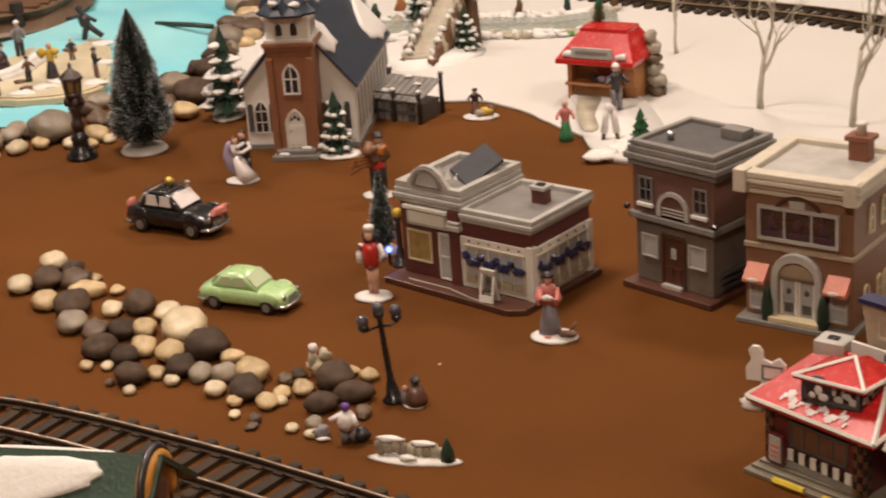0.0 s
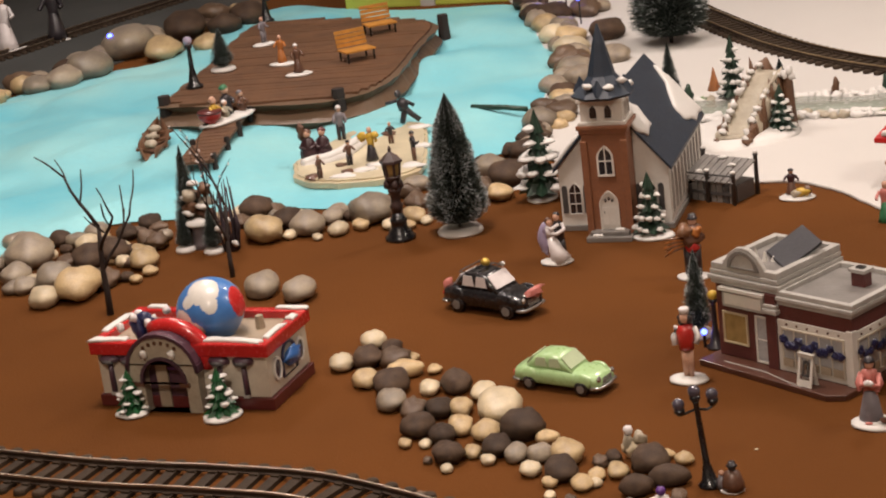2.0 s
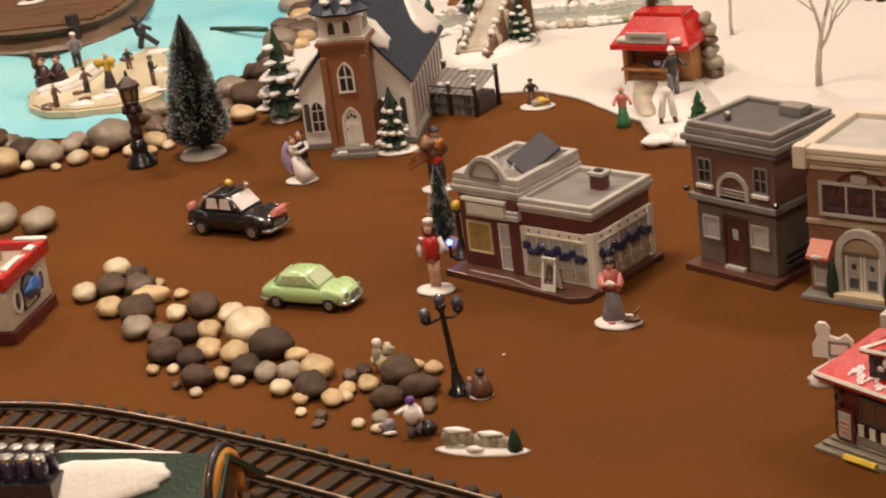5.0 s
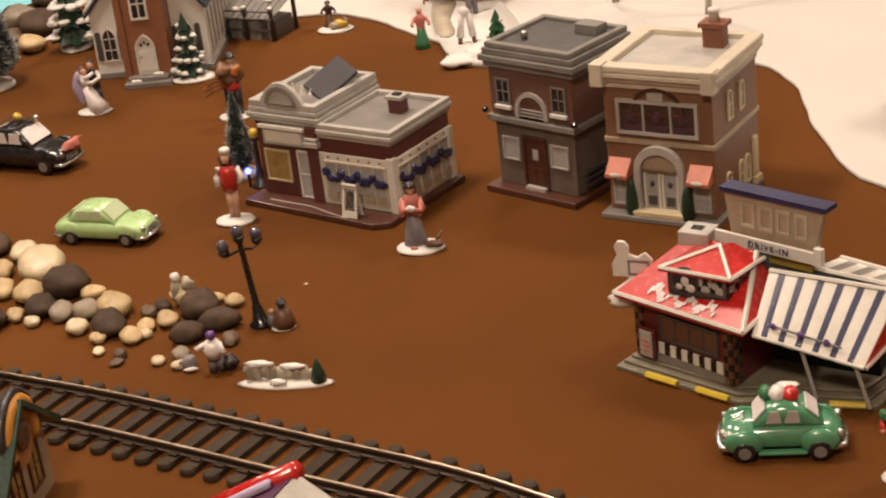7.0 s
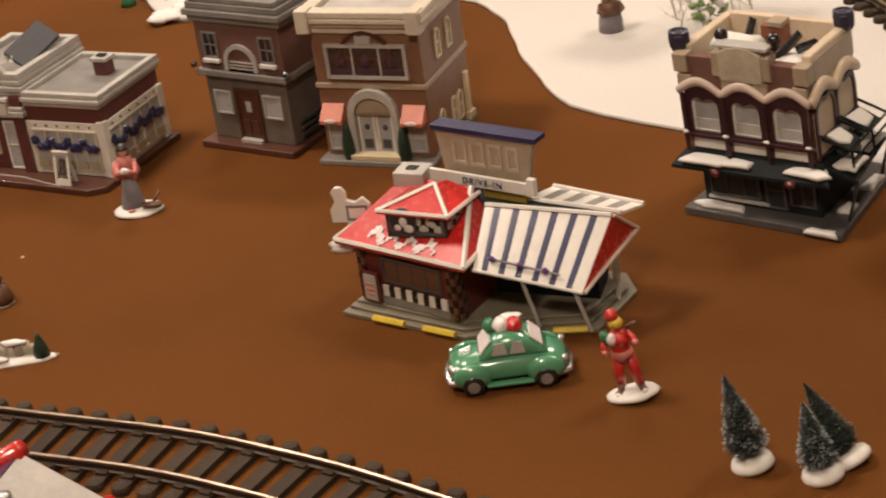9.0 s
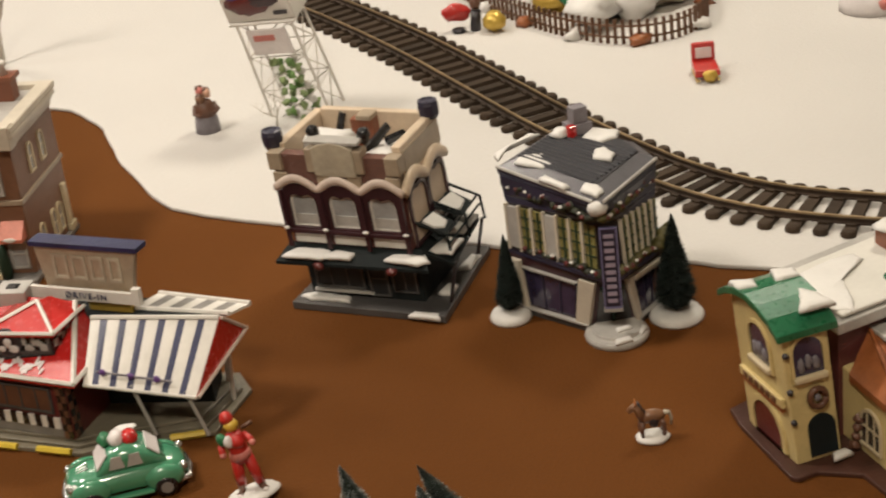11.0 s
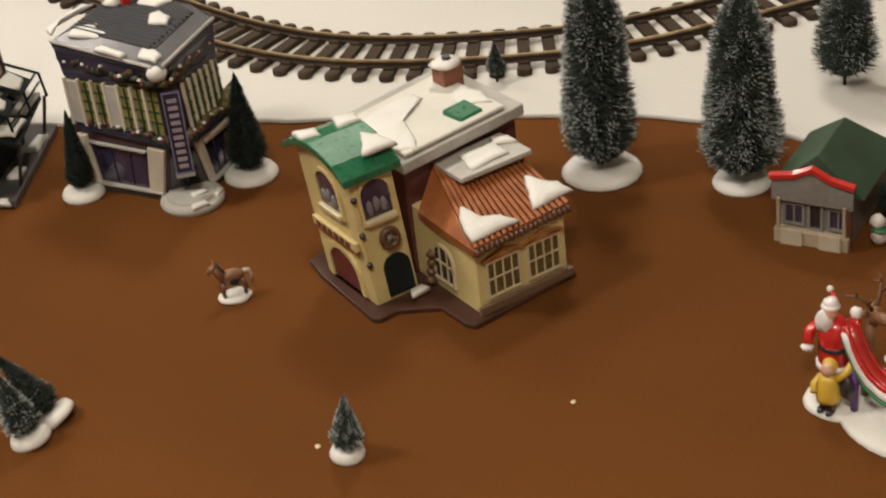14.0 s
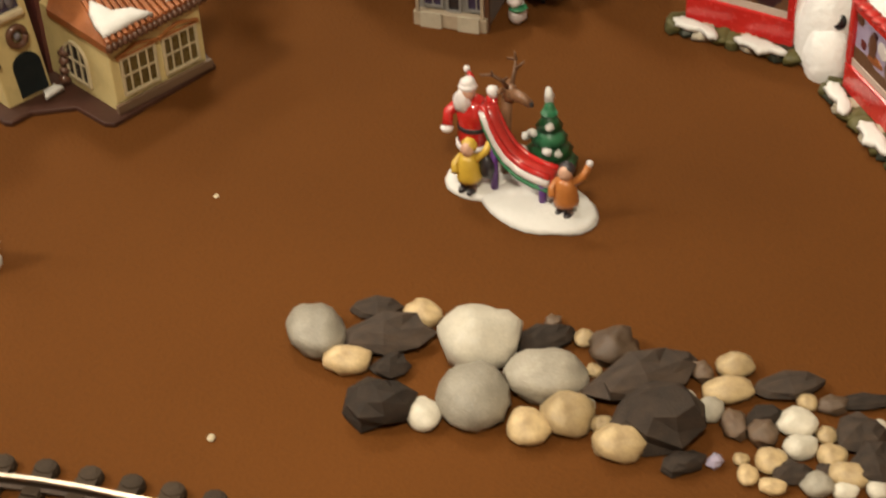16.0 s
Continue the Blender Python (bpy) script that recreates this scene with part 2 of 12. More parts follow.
M["fig_grey"] = mat("figurine_grey", (0.22, 0.20, 0.22), 0.5, var=0.25, big=80, fine=300)
M["fig_green"] = mat("figurine_green", (0.04, 0.20, 0.09), 0.4, var=0.25, big=80, fine=300)
M["fig_yellow"] = mat("figurine_yellow", (0.62, 0.40, 0.05), 0.4, var=0.2, big=80, fine=300)
M["fig_orange"] = mat("figurine_orange", (0.48, 0.17, 0.04), 0.4, var=0.2, big=80, fine=300)
M["fig_purple"] = mat("figurine_purple", (0.12, 0.04, 0.22), 0.4, var=0.2, big=80, fine=300)
M["gold"] = mat("gold_paint", (0.62, 0.42, 0.08), 0.35, metal=0.4, var=0.2, big=80, fine=300)
M["yellow_line"] = mat("yellow_kerb_paint", (0.68, 0.50, 0.06), 0.4, var=0.2, big=80, fine=300)
M["stone_path"] = mat("beige_painted_stone", (0.48, 0.42, 0.32), 0.5, var=0.3, big=40, fine=260, bump=0.3)
M["water_paint"] = mat("grey_green_stream_paint", (0.33, 0.36, 0.31), 0.25, var=0.25, big=20, fine=120, coat=0.5)
M["ceiling"] = mat("room_ceiling_paint", (0.70, 0.66, 0.60), 0.9, var=0.05, big=1, fine=60)
M["room"] = mat("room_wall_paint", (0.42, 0.36, 0.30), 0.9, var=0.1, big=1, fine=60)
M["led_blue"] = mat("blue_led", (0.06, 0.10, 1.0), 0.3, var=0.05, emit=12.0)
M["globe_glass"] = mat("violet_grey_lamp_globe", (0.40, 0.35, 0.46), 0.1, var=0.2, coat=1.0)
M["lime_wall"] = mat("yellow_green_paint", (0.42, 0.46, 0.06), 0.6, var=0.2, big=20, fine=200)
M["pane_gold"] = mat("gold_green_pane", (0.30, 0.27, 0.095), 0.3, var=0.4, big=120, fine=300, bump=0.2, coat=0.3)
M["roof_black"] = mat("charcoal_roof", (0.026, 0.025, 0.031), 0.6, var=0.3, big=60, fine=320, bump=0.3)
M["pale_wall"] = mat("pale_glaze", (0.60, 0.54, 0.44), 0.4, var=0.18, big=40, fine=280, bump=0.15, coat=0.2)
M["ball_paint"] = mat("blue_white_paint", (0.74, 0.72, 0.68), 0.3, var=0.05, big=26, fine=260, bump=0.05, coat=0.5, colour2=(0.035, 0.15, 0.42), spread=0.03)
M["ball_paint"].node_tree.nodes["Noise Texture"].inputs["Detail"].default_value = 0.5
M["dark_violet"] = mat("dark_violet_glaze", (0.030, 0.027, 0.055), 0.38, var=0.35, big=40, fine=260, bump=0.2, coat=0.25)
M["olive_pane"] = mat("olive_amber_pane", (0.135, 0.095, 0.030), 0.3, var=0.4, big=90, fine=300, coat=0.3)
M["garland_olive"] = mat("olive_garland", (0.12, 0.105, 0.030), 0.6, var=0.5, big=90, fine=300, bump=0.3)
M["navy_pale"] = mat("pale_violet_glaze", (0.20, 0.19, 0.36), 0.35, var=0.2, big=60, fine=300, coat=0.3)
M["roof_slope"] = mat("grey_slate_glaze", (0.095, 0.088, 0.100), 0.5, var=0.35, big=60, fine=320, bump=0.25, coat=0.1)
# Black-green of awnings and ironwork; on the diner hall it imitates shade.
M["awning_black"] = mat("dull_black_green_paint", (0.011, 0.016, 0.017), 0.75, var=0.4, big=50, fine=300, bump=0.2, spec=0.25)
M["bronze_dark"] = mat("dark_bronze_paint", (0.060, 0.032, 0.028), 0.45, var=0.4, big=80, fine=300, bump=0.2, coat=0.1)
M["kiosk_violet"] = mat("dark_violet_paint", (0.075, 0.022, 0.075), 0.4, var=0.4, big=40, fine=300, bump=0.1, colour2=(0.11, 0.035, 0.05))
M["slab_dark"] = mat("dark_slab_glaze", (0.085, 0.080, 0.078), 0.4, var=0.3, big=50, fine=320, bump=0.2, coat=0.2)
M["brick_warm"] = brick_mat("warm_brown_brick", (0.225, 0.112, 0.062), (0.190, 0.094, 0.054), (0.15, 0.085, 0.055))
M["grey_umber"] = mat("grey_umber_glaze", (0.165, 0.135, 0.112), 0.45, var=0.35, big=50, fine=320, bump=0.25, coat=0.15)
M["slab_brown"] = mat("dark_umber_glaze", (0.066, 0.024, 0.014), 0.55, var=0.35, big=40, fine=300, bump=0.2)
M["stall_wood"] = mat("pale_orange_planks", (0.46, 0.205, 0.075), 0.5, var=0.35, big=40, fine=300, bump=0.3)
M["bench_yellow"] = mat("yellow_orange_paint", (0.60, 0.27, 0.045), 0.5, var=0.3, big=40, fine=300, bump=0.2)
M["garland_pale"] = mat("pale_garland_green", (0.30, 0.40, 0.17), 0.55, var=0.4, big=80, fine=300, bump=0.2)
M["step_olive"] = mat("olive_grey_glaze", (0.195, 0.170, 0.122), 0.45, var=0.3, big=50, fine=320, bump=0.25)
M["pane_dusk"] = mat("dusky_shop_window", (0.085, 0.055, 0.052), 0.2, var=0.5, big=90, fine=250, bump=0.05, coat=0.5)
M["shop_dark"] = mat("dark_shop_pane", (0.018, 0.020, 0.022), 0.5, var=0.4, big=60, fine=250, bump=0.05)
M["garland_dark"] = mat("dark_garland", (0.042, 0.046, 0.026), 0.6, var=0.5, big=90, fine=300, bump=0.3)
M["brick_dull"] = brick_mat("dull_brown_brick", (0.165, 0.078, 0.058), (0.135, 0.064, 0.050), (0.10, 0.06, 0.05))
M["cream_rose"] = mat("rosy_cream_glaze", (0.66, 0.53, 0.39), 0.4, var=0.18, big=40, fine=280, bump=0.15, coat=0.2)
M["grey_snow"] = mat("thin_grey_snow_paint", (0.62, 0.60, 0.55), 0.5, var=0.12, big=30, fine=260, bump=0.2)
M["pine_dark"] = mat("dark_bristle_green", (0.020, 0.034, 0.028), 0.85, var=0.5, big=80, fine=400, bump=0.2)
M["fig_lilac"] = mat("figurine_lilac", (0.42, 0.36, 0.52), 0.45, var=0.15, big=80, fine=300)
M["porch_violet"] = mat("brown_violet_glaze", (0.085, 0.040, 0.060), 0.4, var=0.3, big=40, fine=300, bump=0.2, coat=0.2)
M["ball_blue"] = mat("ball_blue_glaze", (0.055, 0.19, 0.50), 0.35, var=0.12, big=40, fine=260, coat=0.4)
M["globe_smoke"] = mat("smoky_lamp_globe", (0.085, 0.075, 0.105), 0.1, var=0.4, big=60, coat=1.0)
M["ice_cream"] = mat("cream_ice_paint", (0.66, 0.58, 0.40), 0.4, var=0.22, big=22, fine=200, bump=0.15, coat=0.3)
M["roof_green"] = mat("dull_green_paint", (0.045, 0.085, 0.048), 0.7, var=0.35, big=40, fine=300, bump=0.3)
M["lime_pale"] = mat("pale_lime_enamel", (0.52, 0.62, 0.40), 0.35, var=0.15, big=40, fine=240, bump=0.03, coat=0.5)
M["brick_orange"] = brick_mat("orange_brown_brick", (0.275, 0.110, 0.050), (0.225, 0.088, 0.042), (0.17, 0.08, 0.05))
M["rail_base"] = mat("dark_rail_side", (0.065, 0.042, 0.028), 0.55, metal=0.5, var=0.4, big=14, fine=300, bump=0.1)

# ---------------------------------------------------------------- shaping tools
BM = bmesh.new


def box(bm, x0, x1, y0, y1, z0, z1):
    v = [bm.verts.new((x, y, z)) for z in (z0, z1) for y in (y0, y1) for x in (x0, x1)]
    for f in ((0, 2, 3, 1), (4, 5, 7, 6), (0, 1, 5, 4), (1, 3, 7, 5), (3, 2, 6, 7), (2, 0, 4, 6)):
        bm.faces.new([v[i] for i in f])
    return v


def cyl(bm, x, y, z0, z1, r0, r1=None, n=14, sx=1.0, sy=1.0):
    r1 = r0 if r1 is None else r1
    rings = [[bm.verts.new((x + r * sx * math.cos(2 * math.pi * k / n), y + r * sy * math.sin(2 * math.pi * k / n), z)) for k in range(n)] for r, z in ((r0, z0), (max(r1, 1e-5), z1))]
    for k in range(n):
        bm.faces.new([rings[0][k], rings[0][(k + 1) % n], rings[1][(k + 1) % n], rings[1][k]])
    bm.faces.new(rings[0][::-1])
    bm.faces.new(rings[1])


def lathe(bm, x, y, profile, n=14, sx=1.0, sy=1.0):
    """profile: (radius, height) from below to above."""
    rings = [[bm.verts.new((x + max(r, 1e-5) * sx * math.cos(2 * math.pi * k / n), y + max(r, 1e-5) * sy * math.sin(2 * math.pi * k / n), z)) for k in range(n)] for r, z in profile]
    for a, b in zip(rings, rings[1:]):
        for k in range(n):
            bm.faces.new([a[k], a[(k + 1) % n], b[(k + 1) % n], b[k]])
    bm.faces.new(rings[0][::-1])
    bm.faces.new(rings[-1])


def tube(bm, pts, r, n=6, r1=None):
    pts = [Vector(p) for p in pts]
    r1 = r if r1 is None else r1
    rings = []
    for i, p in enumerate(pts):
        d = (pts[min(i + 1, len(pts) - 1)] - pts[max(i - 1, 0)]).normalized()
        a = d.orthogonal().normalized()
        if abs(d.z) < 0.95:
            a = d.cross(Vector((0, 0, 1))).normalized()
        b = d.cross(a)
        q = r + (r1 - r) * i / max(1, len(pts) - 1)
        rings.append([bm.verts.new(p + q * (math.cos(2 * math.pi * k / n) * a + math.sin(2 * math.pi * k / n) * b)) for k in range(n)])
    for s, e in zip(rings, rings[1:]):
        for k in range(n):
            bm.faces.new([s[k], s[(k + 1) % n], e[(k + 1) % n], e[k]])
    bm.faces.new(rings[0][::-1])
    bm.faces.new(rings[-1])


def slab(bm, outline, z0, z1):
    lo = [bm.verts.new((x, y, z0)) for x, y in outline]
    hi = [bm.verts.new((x, y, z1)) for x, y in outline]
    n = len(outline)
    bm.faces.new(lo[::-1])
    bm.faces.new(hi)
    for k in range(n):
        bm.faces.new([lo[k], lo[(k + 1) % n], hi[(k + 1) % n], hi[k]])


def panel(bm, outline, d0, d1):
    """A plate in the upright face frame: outline in (along, up), from depth d0 to d1 outwards."""
    slab(bm, outline, d0, d1)


def blob(bm, c, r, seed=0, rough=0.12, u=12, v=8, flat=0.0):
    """A pebble or a moulded lump: an uneven ellipsoid."""
    off = Vector((seed * 3.7, seed * 1.3, seed * 7.1))
    rows = []
    for j in range(v + 1):
        th = math.pi * j / v
        row = []
        for k in range(u):
            ph = 2 * math.pi * k / u
            d = Vector((math.sin(th) * math.cos(ph), math.sin(th) * math.sin(ph), math.cos(th)))
            s = 1 + rough * 2 * noise.noise(d * 1.3 + off) + rough * noise.noise(d * 3.1 + off)
            p = Vector((d.x * r[0], d.y * r[1], d.z * r[2])) * s
            if flat and p.z < -flat * r[2]:
                p.z = -flat * r[2]
            row.append(p + Vector(c))
            if j in (0, v):
                break
        rows.append([bm.verts.new(p) for p in row])
    for a, b in zip(rows, rows[1:]):
        for k in range(u):
            q = [a[k % len(a)], b[k % len(b)], b[(k + 1) % len(b)], a[(k + 1) % len(a)]]
            q = list(dict.fromkeys(q))
            if len(q) > 2:
                bm.faces.new(q)


FRONT = lambda y0: Matrix(((1, 0, 0, 0), (0, 0, -1, y0), (0, 1, 0, 0), (0, 0, 0, 1)))
RIGHT = lambda x1: Matrix(((0, 0, 1, x1), (1, 0, 0, 0), (0, 1, 0, 0), (0, 0, 0, 1)))


def rect(u0, u1, v0, v1):
    return [(u0, v0), (u1, v0), (u1, v1), (u0, v1)]


def arch(u0, u1, v0, v1, n=8, point=0.0):
    """An arched outline: springs at v1 minus half the width; point > 0 makes it pointed."""
    w = (u1 - u0) / 2
    spring = v1 - w * (1 + point)
    pts = [(u0, v0), (u1, v0)]
    for k in range(n + 1):
        a = math.pi * k / n
        h = math.sin(a) * w * (1 + point * (1 - abs(math.cos(a))))
        pts.append(((u0 + u1) / 2 + w * math.cos(a), spring + h))
    return pts


def ring(bm, outer, inner, d0, d1):
    """A frame between two outlines with as many points, in the face frame."""
    n = len(outer)
    A = [[bm.verts.new((*p, d)) for p in o] for o, d in ((outer, d0), (inner, d0), (outer, d1), (inner, d1))]
    for k in range(n):
        j = (k + 1) % n
        bm.faces.new([A[2][k], A[2][j], A[3][j], A[3][k]])
        bm.faces.new([A[0][j], A[0][k], A[1][k], A[1][j]])
        bm.faces.new([A[0][k], A[0][j], A[2][j], A[2][k]])
        bm.faces.new([A[1][j], A[1][k], A[3][k], A[3][j]])


def part(name, bm, material, parent, label="", bevel=0.0, smooth=False, at=None):
    """Links a bmesh as one mesh object under a thing or a part (or alone where parent is None)."""
    me = bpy.data.meshes.new(name)
    if at is not None:
        bm.transform(at)
    bmesh.ops.recalc_face_normals(bm, faces=bm.faces)
    bm.to_mesh(me)
    bm.free()
    me.materials.append(M[material])
    if smooth:
        me.polygons.foreach_set("use_smooth", [True] * len(me.polygons))
    ob = new(name, me)
    if parent is not None:
        ob.parent = parent
    if label:
        ob["label"] = label
    if bevel:
        b = ob.modifiers.new("soft_edge", "BEVEL")
        b.width, b.segments, b.limit_method, b.angle_limit = bevel, 2, "ANGLE", radians(35)
    return ob


def parts(name, bm, material, parent, label="", bevel=0.0, smooth=False, at=None):
    """Links each loose piece of a bmesh as a part of its own."""
    left, out = set(bm.faces), []
    while left:
        todo, isle = [left.pop()], []
        while todo:
            f = todo.pop()
            isle.append(f)
            for v in f.verts:
                for g in v.link_faces:
                    if g in left:
                        left.discard(g)
                        todo.append(g)
        b, seen = BM(), {}
        for f in isle:
            for v in f.verts:
                if v not in seen:
                    seen[v] = b.verts.new(v.co)
            b.faces.new([seen[v] for v in f.verts])
        out.append(b)
    bm.free()
    return [part(name, b, material, parent, label, bevel, smooth, at) for b in out]


def thing(name, label, category, x, y, rz=0.0, z=0.0, group="", s=1.0):
    ob = new(name)
    ob.empty_display_size = 0.01
    ob.matrix_world = pose(x, y, z, 0, 0, rz) @ Matrix.Diagonal((s, s, s, 1))
    return tagged(ob, label, category, group)


def window(parent, face, u, v, w, h, frame_mat="white", pane_mat="glass_dark", style="rect", bars=(1, 1), t=0.0016, d=0.0018):
    """A window set on a wall: frame with glazing bars, and its pane."""
    shape = rect if style == "rect" else (lambda *a: arch(*a, point=0.5 if style == "gothic" else 0.0))
    bm = BM()
    outer, inner = shape(u, u + w, v, v + h), shape(u + t, u + w - t, v + t, v + h - t)
    ring(bm, outer, inner, -0.0004, d)
    for k in range(bars[0]):
        c = u + w * (k + 1) / (bars[0] + 1)
        panel(bm, rect(c - t * 0.3, c + t * 0.3, v + t, v + h - t), 0.0004, d * 0.8)
    for k in range(bars[1]):
        c = v + h * (k + 1) / (bars[1] + 1)
        panel(bm, rect(u + t, u + w - t, c - t * 0.3, c + t * 0.3), 0.0004, d * 0.7)
    fr = part("window", bm, frame_mat, parent, at=face)
    bm = BM()
    panel(bm, inner, -0.0002, 0.0006)
    part("pane", bm, pane_mat, fr, at=face)
    return fr


def snow_patch(parent, pts, z0=0.0, face=None, thick=0.003):
    """A rounded cap of moulded snow over an outline."""
    bm = BM()
    cx, cy = sum(p[0] for p in pts) / len(pts), sum(p[1] for p in pts) / len(pts)
    n = 3 * len(pts)
    P = []
    for k in range(n):
        i, f = divmod(k, 3)
        a, b = pts[i], pts[(i + 1) % len(pts)]
        q = f / 3
        w = 1.0 + 0.05 * math.sin(k * 2.4)
        P.append((cx + (a[0] + (b[0] - a[0]) * q - cx) * w, cy + (a[1] + (b[1] - a[1]) * q - cy) * w))
    rows = []
    for s, h in ((1.0, 0.0), (0.97, 0.55), (0.85, 0.9), (0.5, 1.0)):
        rows.append([bm.verts.new((cx + (x - cx) * s, cy + (y - cy) * s, z0 + thick * h)) for x, y in P])
    for a, b in zip(rows, rows[1:]):
        for k in range(n):
            bm.faces.new([a[k], a[(k + 1) % n], b[(k + 1) % n], b[k]])
    bm.faces.new(rows[-1])
    bm.faces.new(rows[0][::-1])
    return part("snow_cap", bm, "snow", parent, "white moulded snow", smooth=True, at=face)


def spline(pts, step):
    """A smooth line through points (Catmull-Rom), resampled to even steps."""
    P = [Vector(p) for p in pts]
    P = [2 * P[0] - P[1]] + P + [2 * P[-1] - P[-2]]
    fine = []
    for a, b, c, d in zip(P, P[1:], P[2:], P[3:]):
        for k in range(20):
            t = k / 20
            fine.append(0.5 * ((2 * b) + (c - a) * t + (2 * a - 5 * b + 4 * c - d) * t * t + (3 * b - a - 3 * c + d) * t ** 3))
    fine.append(P[-2])
    out, left = [fine[0]], step
    for a, b in zip(fine, fine[1:]):
        seg = (b - a).length
        while seg >= left and seg > 0:
            a = a + (b - a) * (left / seg)
            out.append(a)
            seg, left = (b - a).length, step
        left -= seg
    return out



# ---------------------------------------------------------------- the room and the cloths
def sheet(name, material, x0, x1, y0, y1, z, label, down=False):
    bm = BM()
    box(bm, x0, x1, y0, y1, z - 0.02, z)
    return tagged(part(name, bm, material, None), label, kind="structure")


sheet("ground", "brown_cloth", -3.4, 3.4, -1.6, 4.8, 0.0, "plain brown felt cloth spread under the toy village")
sheet("ceiling", "ceiling", -3.4, 3.4, -1.6, 4.8, 1.86, "off-white painted room ceiling")
for nm, a in (("wall_north", (-3.4, 3.4, 4.7, 4.8)), ("wall_south", (-3.4, 3.4, -1.7, -1.6)), ("wall_east", (3.3, 3.4, -1.6, 4.7)), ("wall_west", (-3.4, -3.3, -1.6, 4.7))):
    bm = BM()
    box(bm, *a, 0.0, 1.84)
    tagged(part(nm, bm, "room", None), "plain beige painted room wall", kind="structure")

# white snow cloth with a wavy edge over the brown felt
SNOW = [(-0.43, 1.86), (-0.30, 1.715), (-0.222, 1.687), (-0.142, 1.669), (-0.077, 1.658), (-0.022, 1.598), (0.017, 1.528), (0.09, 1.43), (0.22, 1.35), (0.33, 1.305), (0.366, 1.28), (0.384, 1.217),
        (0.377, 1.12), (0.376, 1.03), (0.378, 0.966), (0.396, 0.93), (0.452, 0.857), (0.566, 0.719), (0.692, 0.577), (0.82, 0.432), (0.895, 0.335), (0.925, 0.23), (0.948, 0.14), (0.962, 0.05), (0.99, -0.05), (1.03, -0.2), (1.15, -0.4)]
edge = [(p.x + 0.004 * noise.noise(Vector((p.x * 25, p.y * 25, 0))), p.y + 0.004 * noise.noise(Vector((p.x * 25, p.y * 25, 5)))) for p in spline([(*p, 0) for p in SNOW], 0.02)]
outline = edge + [(1.6, -0.9), (3.2, -0.9), (3.2, 4.6), (-0.9, 4.6), (-0.75, 3.3), (-0.62, 2.9), (-0.50, 2.45), (-0.47, 2.05)]
bm = BM()
slab(bm, outline, 0.0, 0.004)
tagged(part("snow_cloth", bm, "snow_cloth", None, bevel=0.0015), "white fleece cloth laid as snow, with a wavy edge", kind="structure")

# dark cloth at the far side of the lake
bm = BM()
slab(bm, [(-3.2, 1.2), (-1.62, 1.25), (-1.60, 2.5), (-1.45, 2.75), (-1.35, 3.1), (-1.3, 3.5), (-1.2, 4.6), (-3.2, 4.6)], 0.0, 0.003)
tagged(part("dark_cloth", bm, "grey_felt", None), "dark grey cloth beyond the lake", kind="structure")

# crumpled turquoise cloth as the lake
SHORE = [(-1.082, 1.498), (-1.03, 1.559), (-0.987, 1.648), (-0.90, 1.655), (-0.80, 1.69), (-0.657, 1.663), (-0.602, 1.756), (-0.534, 1.854), (-0.486, 1.902), (-0.452, 2.02), (-0.455, 2.39), (-0.55, 2.755), (-0.63, 3.005),
         (-0.70, 3.09), (-0.90, 3.12), (-1.08, 3.21), (-1.24, 3.30), (-1.32, 3.04), (-1.33, 2.78), (-1.46, 2.68), (-1.56, 2.5), (-1.66, 2.2), (-1.66, 1.8), (-1.5, 1.52), (-1.28, 1.43), (-1.15, 1.44)]
ringpts = spline([(*p, 0) for p in SHORE + SHORE[:1]], 0.03)[:-1]
bm = BM()
c = Vector((-0.98, 2.25, 0))
rows = []
for j in range(31):
    s = j / 30
    row = []
    for p in ringpts:
        q = c + (p - c) * s
        fold = abs(noise.noise(Vector((q.x * 5.0, q.y * 3.2, 0.3)))) * 0.030 + abs(noise.noise(Vector((q.x * 13, q.y * 8, 2.0)))) * 0.010
        q = Vector((q.x, q.y, 0.0020 + fold * min(1.0, (1 - s) * 6)))
        row.append(bm.verts.new(q))
        if j == 0:
            break
    rows.append(row)
n = len(ringpts)
for k in range(n):
    bm.faces.new([rows[0][0], rows[1][k], rows[1][(k + 1) % n]])
for a, b in zip(rows[1:], rows[2:]):
    for k in range(n):
        bm.faces.new([a[k], b[k], b[(k + 1) % n], a[(k + 1) % n]])
tagged(part("water", bm, "lake", None, smooth=True), "crumpled turquoise cloth laid as a lake", kind="structure")


